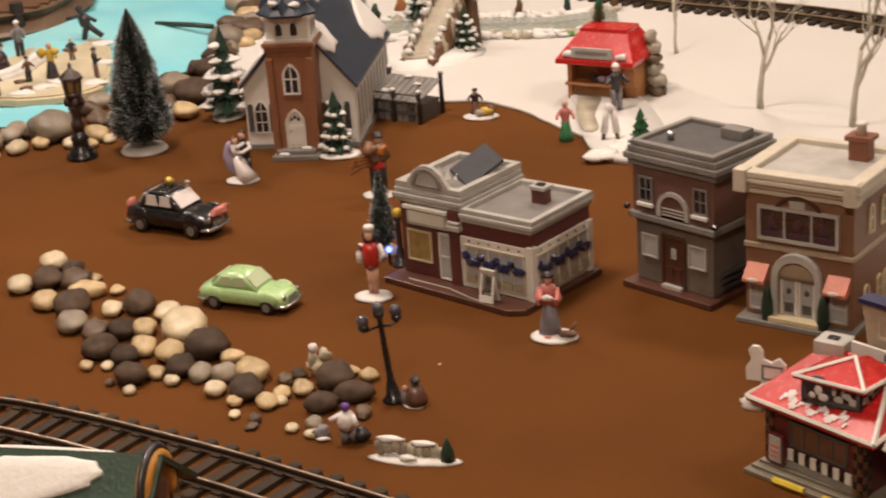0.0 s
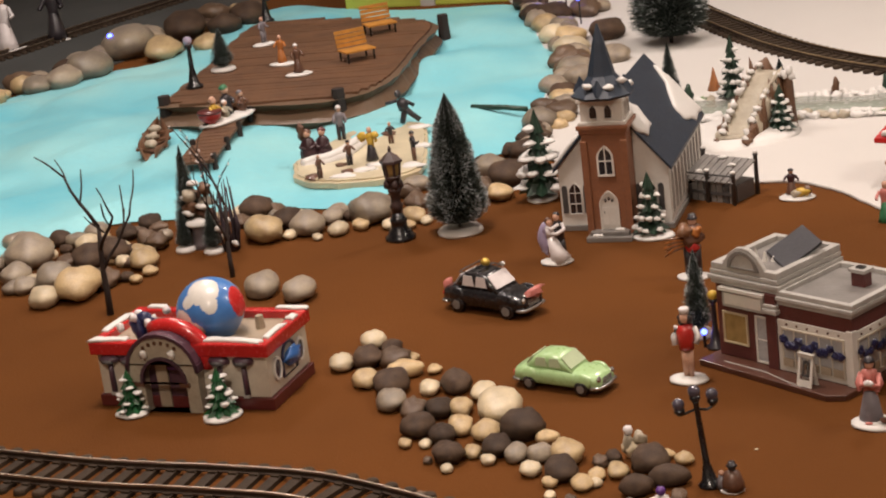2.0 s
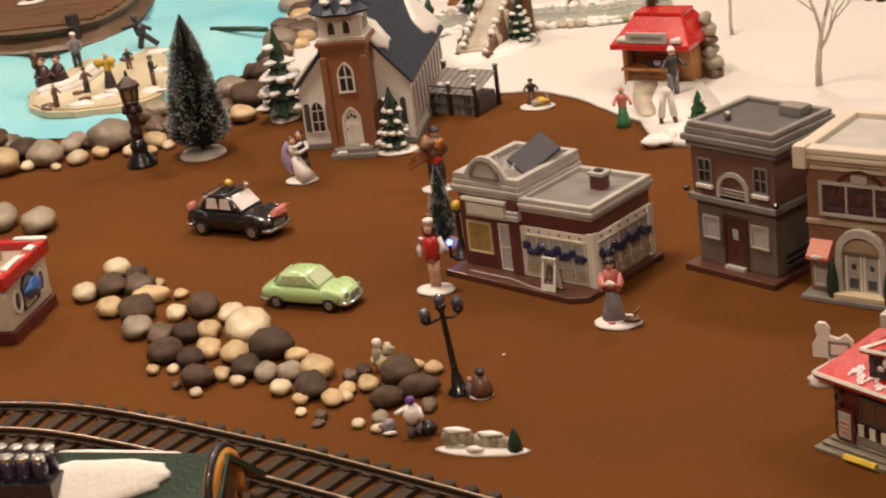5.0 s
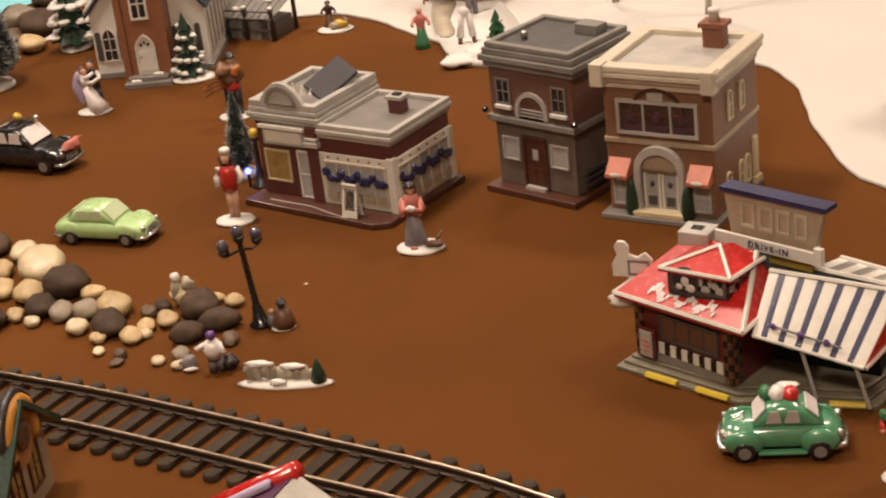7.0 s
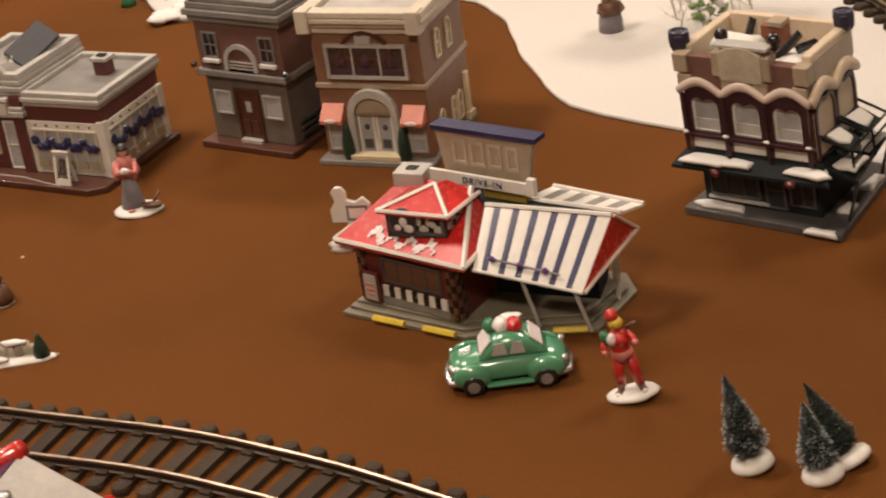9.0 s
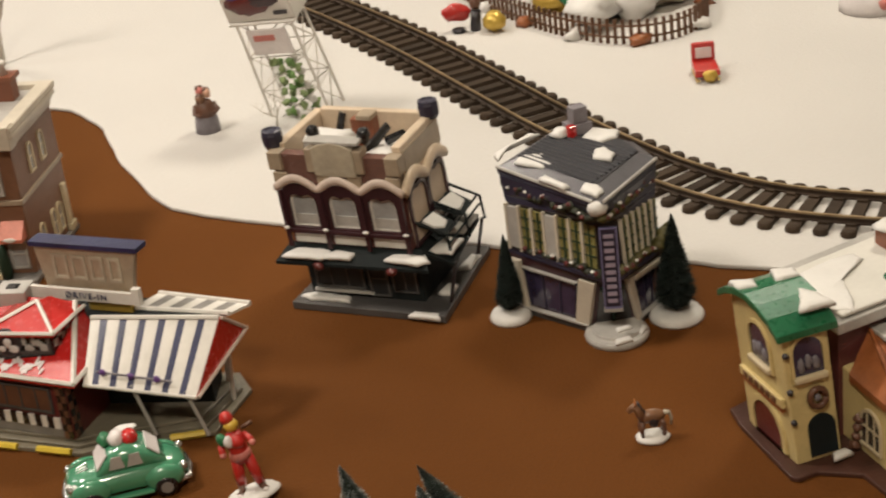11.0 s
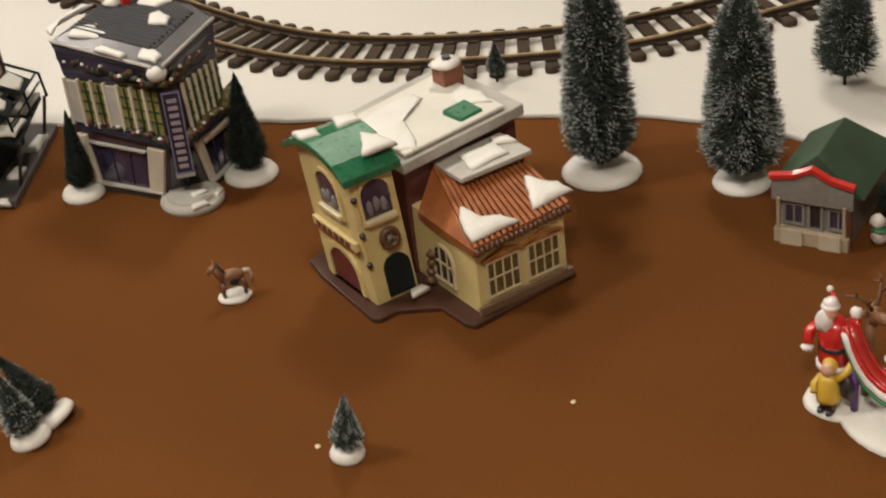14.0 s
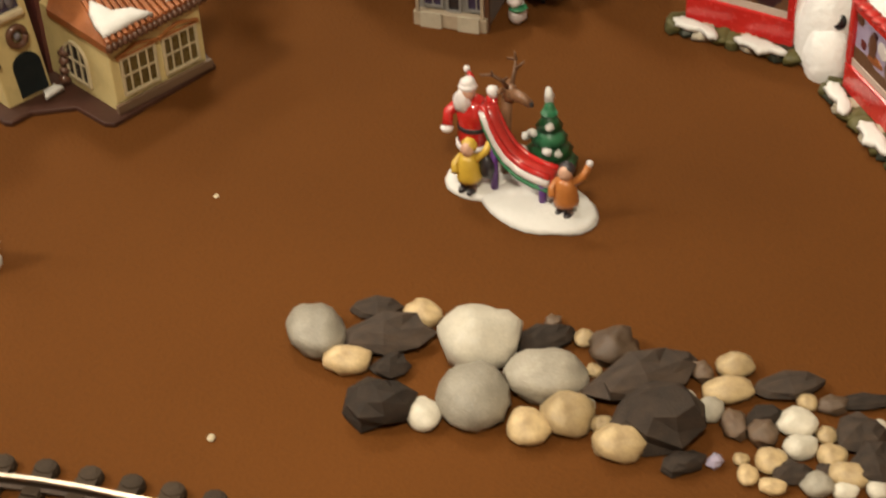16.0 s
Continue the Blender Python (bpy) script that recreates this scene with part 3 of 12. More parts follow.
# ---------------------------------------------------------------- railway
def railway(label, line, z, rail_mat):
    """Two rails on plastic ties along the line of the track's middle."""
    t = tagged(new("railway_track"), label, "toy railway")
    mid = spline([(*p, 0) for p in line], 0.0205)
    bm = BM()
    box(bm, -0.037, 0.037, -0.0050, 0.0050, 0.0, 0.0045)
    for s in (-1, 1):
        lathe(bm, s * 0.0365, 0, [(0.0062, 0.0), (0.0064, 0.0030), (0.0054, 0.0052), (0.0030, 0.0060)], 10, 0.85, 1.0)
    for s in (-1, 1):
        box(bm, s * 0.0225 - 0.006, s * 0.0225 + 0.006, -0.004, 0.004, 0.0045, 0.0062)
    tie = part("tie", bm, "tie", t)
    for k, p in enumerate(mid):
        d = mid[min(k + 1, len(mid) - 1)] - mid[max(k - 1, 0)]
        ob = tie if k == 0 else new("tie", tie.data)
        ob.parent = t
        ob.matrix_world = pose(p.x, p.y, z, 0, 0, math.degrees(math.atan2(d.y, d.x)) + 90)
    head = ((0.0007, 0.0090), (0.0011, 0.0094), (0.0011, 0.0110), (-0.0011, 0.0110), (-0.0011, 0.0094), (-0.0007, 0.0090))
    base = ((-0.0028, 0.0045), (0.0028, 0.0045), (0.0028, 0.0055), (0.0009, 0.0062), (0.0009, 0.0091), (-0.0009, 0.0091), (-0.0009, 0.0062), (-0.0028, 0.0055))
    for s in (-1, 1):
        rail = None
        for nm, prof, mt in (("rail", head, rail_mat), ("rail_foot", base, "rail_base")):
            bm = BM()
            last = None
            for k, p in enumerate(mid):
                d = (mid[min(k + 1, len(mid) - 1)] - mid[max(k - 1, 0)]).normalized()
                side = Vector((d.y, -d.x, 0))
                cur = [bm.verts.new(p + side * (s * 0.0225 + u) + Vector((0, 0, z + h))) for u, h in prof]
                if last:
                    for i in range(len(prof)):
                        bm.faces.new([last[i], last[(i + 1) % len(prof)], cur[(i + 1) % len(prof)], cur[i]])
                last = cur
            ob = part(nm, bm, mt, rail or t, "metal rail head, lightened in colour for its top highlight" if rail is None else "dark rail foot")
            rail = rail or ob
    return t


def offset(line, d):
    P = [Vector((*p, 0)) for p in line]
    out = []
    for k, p in enumerate(P):
        e = (P[min(k + 1, len(P) - 1)] - P[max(k - 1, 0)]).normalized()
        out.append((p.x + e.y * d, p.y - e.x * d))
    return out


NEAR = [(-1.25, 1.0), (-1.0, 0.955), (-0.806, 0.910), (-0.676, 0.879), (-0.562, 0.862), (-0.465, 0.842), (-0.375, 0.800), (-0.314, 0.765), (-0.242, 0.722), (-0.153, 0.663), (-0.071, 0.607), (0.004, 0.556), (0.063, 0.506), (0.125, 0.444), (0.22, 0.33), (0.31, 0.20), (0.387, 0.069), (0.415, 0.013), (0.47, -0.12), (0.55, -0.36), (0.6, -0.6)]
railway("brown plastic toy railway track curving along the brown cloth", offset(NEAR, 0.032), 0.0, "rail_glint")
FAR = [(-0.62, 4.2), (-0.45, 3.3), (-0.33, 2.93), (-0.252, 2.734), (-0.143, 2.499), (-0.058, 2.36), (0.036, 2.248), (0.20, 2.11), (0.42, 1.95), (0.628, 1.69), (0.691, 1.435), (0.720, 1.220), (0.7305, 1.015), (0.735, 0.898), (0.751, 0.740), (0.780, 0.645), (0.83, 0.573), (0.894, 0.511), (0.952, 0.470), (1.02, 0.440), (1.13, 0.405), (1.3, 0.38), (1.6, 0.36)]
railway("brown plastic toy railway track looping over the white snow cloth", offset(FAR, 0.001), 0.004, "rail")
LEFT = [(-2.3, 2.2), (-1.95, 2.55), (-1.755, 2.918), (-1.671, 3.178), (-1.57, 3.453), (-1.4, 4.0), (-1.3, 4.5)]
railway("brown plastic toy railway track on dark cloth beyond the lake", offset(LEFT, -0.0225), 0.003, "rail_glint")

# ---------------------------------------------------------------- buildings
def gable_roof(bm, x0, x1, y0, y1, ze, zr, t=0.004, along="y", cx=None):
    """Two thick slopes; ridge along x or y."""
    if along == "y":
        cx = (x0 + x1) / 2 if cx is None else cx
        for a, b in (((x0, ze), (cx, zr)), ((x1, ze), (cx, zr))):
            o = [(a[0], a[1]), (b[0], b[1]), (b[0], b[1] + t), (a[0], a[1] + t)]
            lo = [bm.verts.new((x, y0, z)) for x, z in o]
            hi = [bm.verts.new((x, y1, z)) for x, z in o]
            bm.faces.new(lo)
            bm.faces.new(hi[::-1])
            for k in range(4):
                bm.faces.new([lo[k], hi[k], hi[(k + 1) % 4], lo[(k + 1) % 4]])


def quad_plate(bm, pts, down=0.003):
    """A plate of even thickness under a loop of points."""
    n = len(pts)
    vs = [bm.verts.new(p) for p in pts] + [bm.verts.new(Vector(p) - Vector((0, 0, down))) for p in pts]
    bm.faces.new(vs[:n])
    bm.faces.new(vs[n:][::-1])
    for k in range(n):
        bm.faces.new([vs[k], vs[(k + 1) % n], vs[n + (k + 1) % n], vs[n + k]])


def prism(bm, low, z0, high, z1):
    """A solid between two outlines with as many points, which may flare or taper."""
    n = len(low)
    a = [bm.verts.new((x, y, z0)) for x, y in low]
    b = [bm.verts.new((x, y, z1)) for x, y in high]
    bm.faces.new(a[::-1])
    bm.faces.new(b)
    for k in range(n):
        bm.faces.new([a[k], a[(k + 1) % n], b[(k + 1) % n], b[k]])


def on_wall(wall, s, t, out=0.0):
    """A point on a leaning wall, given by its corners low left, low right, high right, high left."""
    a, b, c, d = wall
    nz = (b - a).cross(d - a).normalized()
    return a.lerp(b, s).lerp(d.lerp(c, s), t) + nz * out


def wall_panel(bm, wall, s0, s1, t0, t1, d0, d1):
    """A raised panel that follows a leaning wall."""
    P = [(s0, t0), (s1, t0), (s1, t1), (s0, t1)]
    a = [bm.verts.new(on_wall(wall, u, v, d0)) for u, v in P]
    b = [bm.verts.new(on_wall(wall, u, v, d1)) for u, v in P]
    bm.faces.new(a[::-1])
    bm.faces.new(b)
    for k in range(4):
        bm.faces.new([a[k], a[(k + 1) % 4], b[(k + 1) % 4], b[k]])


def restorey(t, old, fresh, lean=0.0):
    """Moves the storey levels of a moulded building to new heights; it leans a little along its front."""
    for me in {o.data for o in t.children_recursive if o.type == "MESH"}:
        for v in me.vertices:
            v.co.z = float(np.interp(v.co.z, old, fresh))
            v.co.x += lean * v.co.z


def stripes(parent, A0, A1, C0, C1, widths, colours, lift=0.0018):
    tot, at = sum(widths), 0.0
    for w, c in zip(widths, colours):
        f, g = at / tot, (at + w) / tot
        at += w
        bm = BM()
        quad_plate(bm, (A0.lerp(A1, f), A0.lerp(A1, g), C0.lerp(C1, g), C0.lerp(C1, f)), lift)
        part("stripe", bm, c, parent)


def cafe():
    t = thing("toy_cafe", "small ceramic cafe with maroon brick, cream shopfront and grey flat roof", "toy building", -0.150, 1.080, -36)
    W, D, H = 0.158, 0.104, 0.078
    bm = BM()
    slab(bm, [(-0.004, -0.012), (W * 0.93, -0.022), (W + 0.004, -0.012), (W + 0.008, D), (0, D)], 0, 0.006)
    part("base", bm, "base_brown", t, "dark brown pavement slab", bevel=0.001)
    bm = BM()
    box(bm, 0.004, 0.076, 0.010, D - 0.002, 0.006, H)
    part("wall", bm, "brick_maroon", t, bevel=0.001)
    bm = BM()
    box(bm, 0.076, W, 0.006, D - 0.004, 0.006, 0.056)
    part("wall", bm, "white", t, "pale glazed shopfront", bevel=0.001)
    bm = BM()
    box(bm, 0.0765, W - 0.001, 0.007, D - 0.005, 0.056, 0.070)
    part("frieze", bm, "brick_maroon", t)
    # cornices and parapets
    bm = BM()
    for z, o in ((H, 0.003), (H + 0.004, 0.005), (H + 0.009, 0.003)):
        box(bm, 0.004 - o, 0.076 + o, 0.010 - o, D, z, z + 0.0045)
    ring(bm, rect(0.002, 0.078, 0.008, D), rect(0.009, 0.071, 0.015, D - 0.006), H + 0.0135, H + 0.020)
    parts("cornice", bm, "mid_grey", t, "grey moulded cornice", bevel=0.0008)
    bm = BM()
    panel(bm, [(0.014, H + 0.018), (0.066, H + 0.018), (0.062, H + 0.024), (0.056, H + 0.032), (0.047, H + 0.038), (0.040, H + 0.039), (0.033, H + 0.038), (0.024, H + 0.032), (0.018, H + 0.024)], -0.005, 0.0)
    ped = part("pediment", bm, "mid_grey", t, "arched grey pediment", bevel=0.0008, at=FRONT(0.008))
    bm = BM()
    ring(bm, arch(0.022, 0.058, H + 0.018, H + 0.036), arch(0.026, 0.054, H + 0.0195, H + 0.0325), 0, 0.0015)
    part("moulding", bm, "grey", ped, at=FRONT(0.008))
    bm = BM()
    box(bm, 0.010, 0.070, 0.016, D - 0.007, H + 0.006, H + 0.015)
    part("flat_roof", bm, "grey", t)
    # tilted dark roof sign
    bm = BM()
    quad_plate(bm, [Vector(v) for v in ((0.031, 0.054, 0.0990), (0.068, 0.034, 0.0935), (0.076, 0.080, 0.1075), (0.039, 0.100, 0.1130))], 0.003)
    part("roof_sign", bm, "roof_black", t, "dark slate board tilted on the roof", bevel=0.0006)
    bm = BM()
    for k in range(3):
        cyl(bm, 0.030 + 0.007 * k, 0.040 + 0.004 * k, H + 0.014, H + 0.028 - 0.004 * k, 0.0035, 0.0005, 8)
    part("sign_star", bm, "white", t, "white star ornament")
    bm = BM()
    for z, o in ((0.070, 0.002), (0.074, 0.004)):
        box(bm, 0.0785, W - 0.001 + o, 0.007 - o, D - 0.005 + o, z, z + 0.0042)
    ring(bm, rect(0.0785, W + 0.002, 0.005, D - 0.002), rect(0.083, W - 0.004, 0.011, D - 0.008), 0.0782, 0.083)
    parts("cornice", bm, "mid_grey", t, "pale grey cornice", bevel=0.0008)
    bm = BM()
    box(bm, 0.082, W - 0.003, 0.010, D - 0.007, 0.074, 0.0788)
    part("flat_roof", bm, "grey", t)
    bm = BM()
    box(bm, 0.122, 0.136, 0.058, 0.070, 0.0785, 0.092)
    ch = part("chimney", bm, "brick_maroon", t, bevel=0.0006)
    bm = BM()
    box(bm, 0.1205, 0.1375, 0.0565, 0.0715, 0.092, 0.095)
    part("chimney_cap", bm, "mid_grey", ch)
    bm = BM()
    box(bm, 0.125, 0.133, 0.061, 0.067, 0.0948, 0.0966)
    part("flue", bm, "black", ch)
    F1, F2, R = FRONT(0.010), FRONT(0.006), RIGHT(W)
    bm = BM()
    panel(bm, rect(0.014, 0.062, 0.057, 0.074), 0, 0.004)
    sg = part("shop_sign", bm, "mid_grey", t, "blank pale grey shop sign", bevel=0.0006, at=F1)
    bm = BM()
    panel(bm, rect(0.012, 0.064, 0.0735, 0.0765), 0, 0.007)
    panel(bm, rect(0.017, 0.059, 0.060, 0.071), 0.004, 0.0046)
    part("sign_hood", bm, "white", sg, at=F1)
    window(t, F1, 0.011, 0.020, 0.029, 0.031, "cream", "glass_amber", bars=(0, 0))
    window(t, F1, 0.049, 0.007, 0.016, 0.046, "white", "glass_pale", bars=(0, 1))
    bm = BM()
    box(bm, 0.0655, 0.077, 0.004, 0.010, 0.006, H)
    part("pilaster", bm, "brick_maroon", t)
    bm = BM()
    box(bm, 0.064, 0.080, 0.001, 0.011, 0.060, 0.065)
    box(bm, 0.065, 0.079, 0.002, 0.011, 0.0655, 0.069)
    part("bracket", bm, "mid_grey", t, bevel=0.0008)
    # shop windows with blue flower garlands
    for face, u0, u1 in ((F2, 0.082, 0.150), (R, 0.012, 0.094)):
        wd = window(t, face, u0, 0.011, u1 - u0, 0.038, "pale_wall", "glass_pale", bars=(4, 1))
        bm = BM()
        for k in range(12):
            u = u0 + (u1 - u0) * (k + 0.5) / 12
            blob(bm, (u, 0.035 + 0.0035 * math.cos(k * 2.1), 0.0025), (0.0042, 0.0042, 0.002), k, 0.3, 8, 6)
        parts("garland", bm, "navy", wd, "dark blue flower garland", at=face)
        bm = BM()
        for k in range(6):
            blob(bm, (u0 + (u1 - u0) * (k + 0.5) / 6, 0.0525, 0.001), (0.0012, 0.0012, 0.001), k, 0.1, 6, 4)
        part("lamp_bulbs", bm, "fig_brown", wd, at=face)
        bm = BM()
        for k in range(5):
            u = u0 + (u1 - u0) * (k + 0.5) / 5
            panel(bm, rect(u - 0.0055, u + 0.0055, 0.0125, 0.020), 0.001, 0.0022)
        part("stall_riser", bm, "tan_wall", wd, at=face)
    bm = BM()
    for s in (0, 1):
        box(bm, W - 0.006, W + 0.0015, 0.0045, 0.012, 0.006, 0.058) if s == 0 else box(bm, W - 0.001, W + 0.002, D - 0.012, D - 0.004, 0.006, 0.056)
    parts("corner_pilaster", bm, "white", t, bevel=0.0005)
    # stripe along the pavement edge
    bm = BM()
    tube(bm, [(0.02, -0.004, 0.0062), (0.07, -0.006, 0.0062), (0.10, -0.014, 0.0062), (0.118, -0.0175, 0.0062)], 0.0006)
    part("kerb_line", bm, "mid_grey", t)
    # sandwich board, stands on the pavement
    a = thing("sandwich_board", "white folding sandwich board on the cafe pavement", "sign", -0.150, 1.080, -36, 0.006)
    Q = Matrix.Translation((0.120, -0.010, 0))
    for s in (-1, 1):
        bm = BM()
        ring(bm, rect(-0.008, 0.008, 0, 0.031), rect(-0.0055, 0.0055, 0.006, 0.027), 0, 0.0014)
        part("board_leaf", bm, "white", a, at=Q @ pose(0, -0.005 * s, 0, 90 - 11 * s, 0, 0) @ pose(0, 0, 0))
    bm = BM()
    ring(bm, arch(-0.0035, 0.0035, 0.009, 0.024), arch(-0.002, 0.002, 0.011, 0.021), 0, 0.0006)
    part("board_mark", bm, "dark_grey", a, at=Q @ pose(0, -0.005, 0, 79, 0, 0))


def grey_house():
    t = thing("toy_townhouse", "narrow grey-brown ceramic townhouse with a brown door and dark roof", "toy building", 0.075, 1.043, -44)
    W, D, H = 0.094, 0.082, 0.128
    bm = BM()
    box(bm, -0.004, W + 0.004, -0.014, D, 0, 0.006)
    part("base", bm, "base_brown", t, "dark brown brick base", bevel=0.001)
    bm = BM()
    box(bm, 0.003, W - 0.003, 0, D, 0.006, 0.066)
    part("wall", bm, "grey_umber", t, "grey-brown wall", bevel=0.001)
    bm = BM()
    box(bm, 0.001, W - 0.001, -0.001, D, 0.072, H - 0.012)
    part("upper_wall", bm, "brick_dull", t, "grey-brown upper storey", bevel=0.001)
    bm = BM()
    box(bm, -0.002, W + 0.002, -0.005, D, 0.066, 0.072)
    for z, o in ((H - 0.012, 0.003), (H - 0.006, 0.006), (H, 0.003)):
        box(bm, -o, W + o, -o, D + o, z, z + 0.0058)
    ring(bm, rect(0, W, -0.002, D + 0.002), rect(0.006, W - 0.006, 0.005, D - 0.004), H + 0.006, H + 0.011)
    parts("cornice", bm, "grey", t, "grey stepped cornice", bevel=0.001)
    bm = BM()
    box(bm, 0.0055, W - 0.0055, 0.0045, D - 0.0035, H + 0.004, H + 0.0075)
    part("flat_roof", bm, "dark_grey", t, "dark grey roof")
    bm = BM()
    box(bm, 0.055, 0.080, 0.058, 0.074, H + 0.007, H + 0.016)
    part("skylight", bm, "grey", t, bevel=0.001)
    bm = BM()
    lathe(bm, 0.024, 0.026, [(0.003, H + 0.007), (0.003, H + 0.011), (0.0042, H + 0.0115), (0.003, H + 0.015), (0.0005, H + 0.016)], 10)
    part("vent", bm, "chrome", t, smooth=True)
    F = FRONT(0.0)
    window(t, F, 0.010, 0.030, 0.019, 0.022, "mid_grey", "glass_pale", bars=(0, 0))
    window(t, F, 0.064, 0.030, 0.020, 0.022, "mid_grey", "glass_pale", bars=(0, 0))
    bm = BM()
    ring(bm, rect(0.033, 0.060, 0.006, 0.056), rect(0.0355, 0.0575, 0.006, 0.053), 0, 0.002)
    dr = part("door", bm, "base_brown", t, "brown panelled door", at=F)
    bm = BM()
    panel(bm, rect(0.0355, 0.0575, 0.008, 0.053), -0.0005, 0.0008)
    panel(bm, rect(0.038, 0.046, 0.012, 0.026), 0.0008, 0.0016)
    panel(bm, rect(0.0475, 0.0555, 0.012, 0.026), 0.0008, 0.0016)
    part("door_leaf", bm, "base_brown", dr, at=F)
    bm = BM()
    panel(bm, rect(0.044, 0.050, 0.034, 0.044), 0.0008, 0.0014)
    part("door_glass", bm, "glass_pale", dr, at=F)
    bm = BM()
    box(bm, 0.036, 0.058, -0.006, 0.0, 0.006, 0.009)
    part("step", bm, "mid_grey", t)
    FU = FRONT(-0.001)
    bm = BM()
    ring(bm, arch(0.030, 0.066, 0.073, 0.098), arch(0.034, 0.062, 0.073, 0.094), 0, 0.0025)
    for k in range(3):
        panel(bm, rect(0.030 + 0.0, 0.066, 0.0745 + 0.003 * k, 0.0755 + 0.003 * k), 0, 0.0015)
    part("lunette", bm, "mid_grey", t, "arched grey window", at=FU)
    for u in (0.008, 0.070):
        bm = BM()
        panel(bm, rect(u, u + 0.018, 0.079, 0.0825), 0, 0.004)
        part("window_sill", bm, "snow", t, "snowy white sill", bevel=0.0005, at=FU)
        window(t, FU, u + 0.001, 0.083, 0.016, 0.024, "grey", "glass_dark", bars=(1, 1))
    bm = BM()
    for u in (-0.003, W + 0.003):
        blob(bm, (u, 0.076, 0.004), (0.003, 0.003, 0.003), 2, 0.1, 8, 6)
    parts("wall_lamp", bm, "black", t, at=FU)
    for v in (0.012, 0.018, 0.024):
        bm = BM()
        box(bm, W - 0.002, W + 0.0005, 0.010, D - 0.004, v, v + 0.003)
        part("string_course", bm, "dark_grey", t)


def brick_house():
    t = thing("toy_shop", "brown brick ceramic corner shop with cream cornice and awnings", "toy building", 0.1655, 0.951, -33)
    W, D, H = 0.098, 0.098, 0.126
    bm = BM()
    box(bm, -0.004, W + 0.004, -0.013, D, 0, 0.005)
    part("base", bm, "grey", t, "grey pavement base", bevel=0.001)
    bm = BM()
    box(bm, 0, W, 0, D, 0.005, H)
    part("wall", bm, "brick_warm", t, "warm brown brick wall", bevel=0.001)
    bm = BM()
    box(bm, -0.001, W + 0.0015, -0.002, D + 0.001, 0.067, 0.0715)
    part("string_course", bm, "tan_wall", t, bevel=0.0006)
    bm = BM()
    for z, o in ((H - 0.010, 0.002), (H - 0.004, 0.0045), (H, 0.0075)):
        box(bm, -o, W + o, -o, D, z, z + (0.0058 if o < 0.007 else 0.005))
    ring(bm, rect(-0.0075, W + 0.0075, -0.0075, D + 0.003), rect(0.006, W - 0.006, 0.006, D - 0.006), H + 0.005, H + 0.011)
    for u in (-0.009, W - 0.008):
        box(bm, u + 0.002, u + 0.014, -0.010, 0.004, H - 0.008, H + 0.0125)
    parts("cornice", bm, "pale_wall", t, "cream moulded cornice", bevel=0.0012)
    bm = BM()
    box(bm, 0.005, W - 0.005, 0.005, D - 0.005, H + 0.003, H + 0.0062)
    part("flat_roof", bm, "mid_grey", t, "pale grey flat roof")
    bm = BM()
    box(bm, 0.064, 0.082, 0.066, 0.080, H + 0.006, H + 0.024)
    ch = part("chimney", bm, "brick_red", t, bevel=0.0006)
    bm = BM()
    box(bm, 0.0615, 0.0845, 0.0635, 0.0825, H + 0.024, H + 0.028)
    part("chimney_cap", bm, "brick_red", ch)
    bm = BM()
    lathe(bm, 0.073, 0.073, [(0.005, H + 0.028), (0.004, H + 0.036), (0.0055, H + 0.037), (0.0055, H + 0.039), (0.003, H + 0.040)], 10)
    part("chimney_pot", bm, "white", ch, smooth=True)
    F, R = FRONT(0.0), RIGHT(W)
    # wide upper window under an arch
    wd = window(t, F, 0.012, 0.076, 0.074, 0.031, "mid_grey", "pane_dusk", bars=(2, 0), t=0.003, d=0.003)
    bm = BM()
    ring(bm, arch(0.024, 0.074, 0.093, 0.119), arch(0.027, 0.071, 0.096, 0.116), 0, 0.0022)
    part("arch_moulding", bm, "base_brown", wd, at=F)
    bm = BM()
    panel(bm, rect(0.042, 0.056, 0.1075, 0.1145), 0.0006, 0.0034)
    part("medallion", bm, "mid_grey", wd, "pale arch medallion", at=F)
    bm = BM()
    for k in range(3):
        u = 0.017 + 0.023 * k
        panel(bm, rect(u, u + 0.018, 0.080, 0.085), 0.0008, 0.0022)
        blob(bm, (u + 0.009, 0.092, 0.0015), (0.004, 0.006, 0.001), k, 0.3, 8, 6)
    part("shop_display", bm, "porch_violet", wd, at=F)
    # ground floor doors under a stone arch
    bm = BM()
    ring(bm, arch(0.026, 0.072, 0.005, 0.068, 10), arch(0.032, 0.066, 0.005, 0.060, 10), 0, 0.006)
    da = part("door_arch", bm, "mid_grey", t, "grey stone door arch", bevel=0.0008, at=F)
    bm = BM()
    panel(bm, arch(0.032, 0.066, 0.046, 0.060), 0, 0.003)
    part("tympanum", bm, "tan_wall", da, at=F)
    for u in (0.033, 0.0495):
        dr = window(t, F, u, 0.008, 0.0155, 0.037, "white", "glass_pale", bars=(0, 0), t=0.002)
        dr.name = "door"
        bm = BM()
        panel(bm, rect(u + 0.004, u + 0.0115, 0.013, 0.021), 0.001, 0.002)
        blob(bm, (u + 0.0077, 0.032, 0.001), (0.0022, 0.003, 0.001), 1, 0.2, 8, 6)
        part("door_panel", bm, "dark_grey", dr, at=F)
    bm = BM()
    box(bm, 0.026, 0.072, -0.012, -0.0005, 0.005, 0.010)
    part("step", bm, "cream", t, bevel=0.0008)
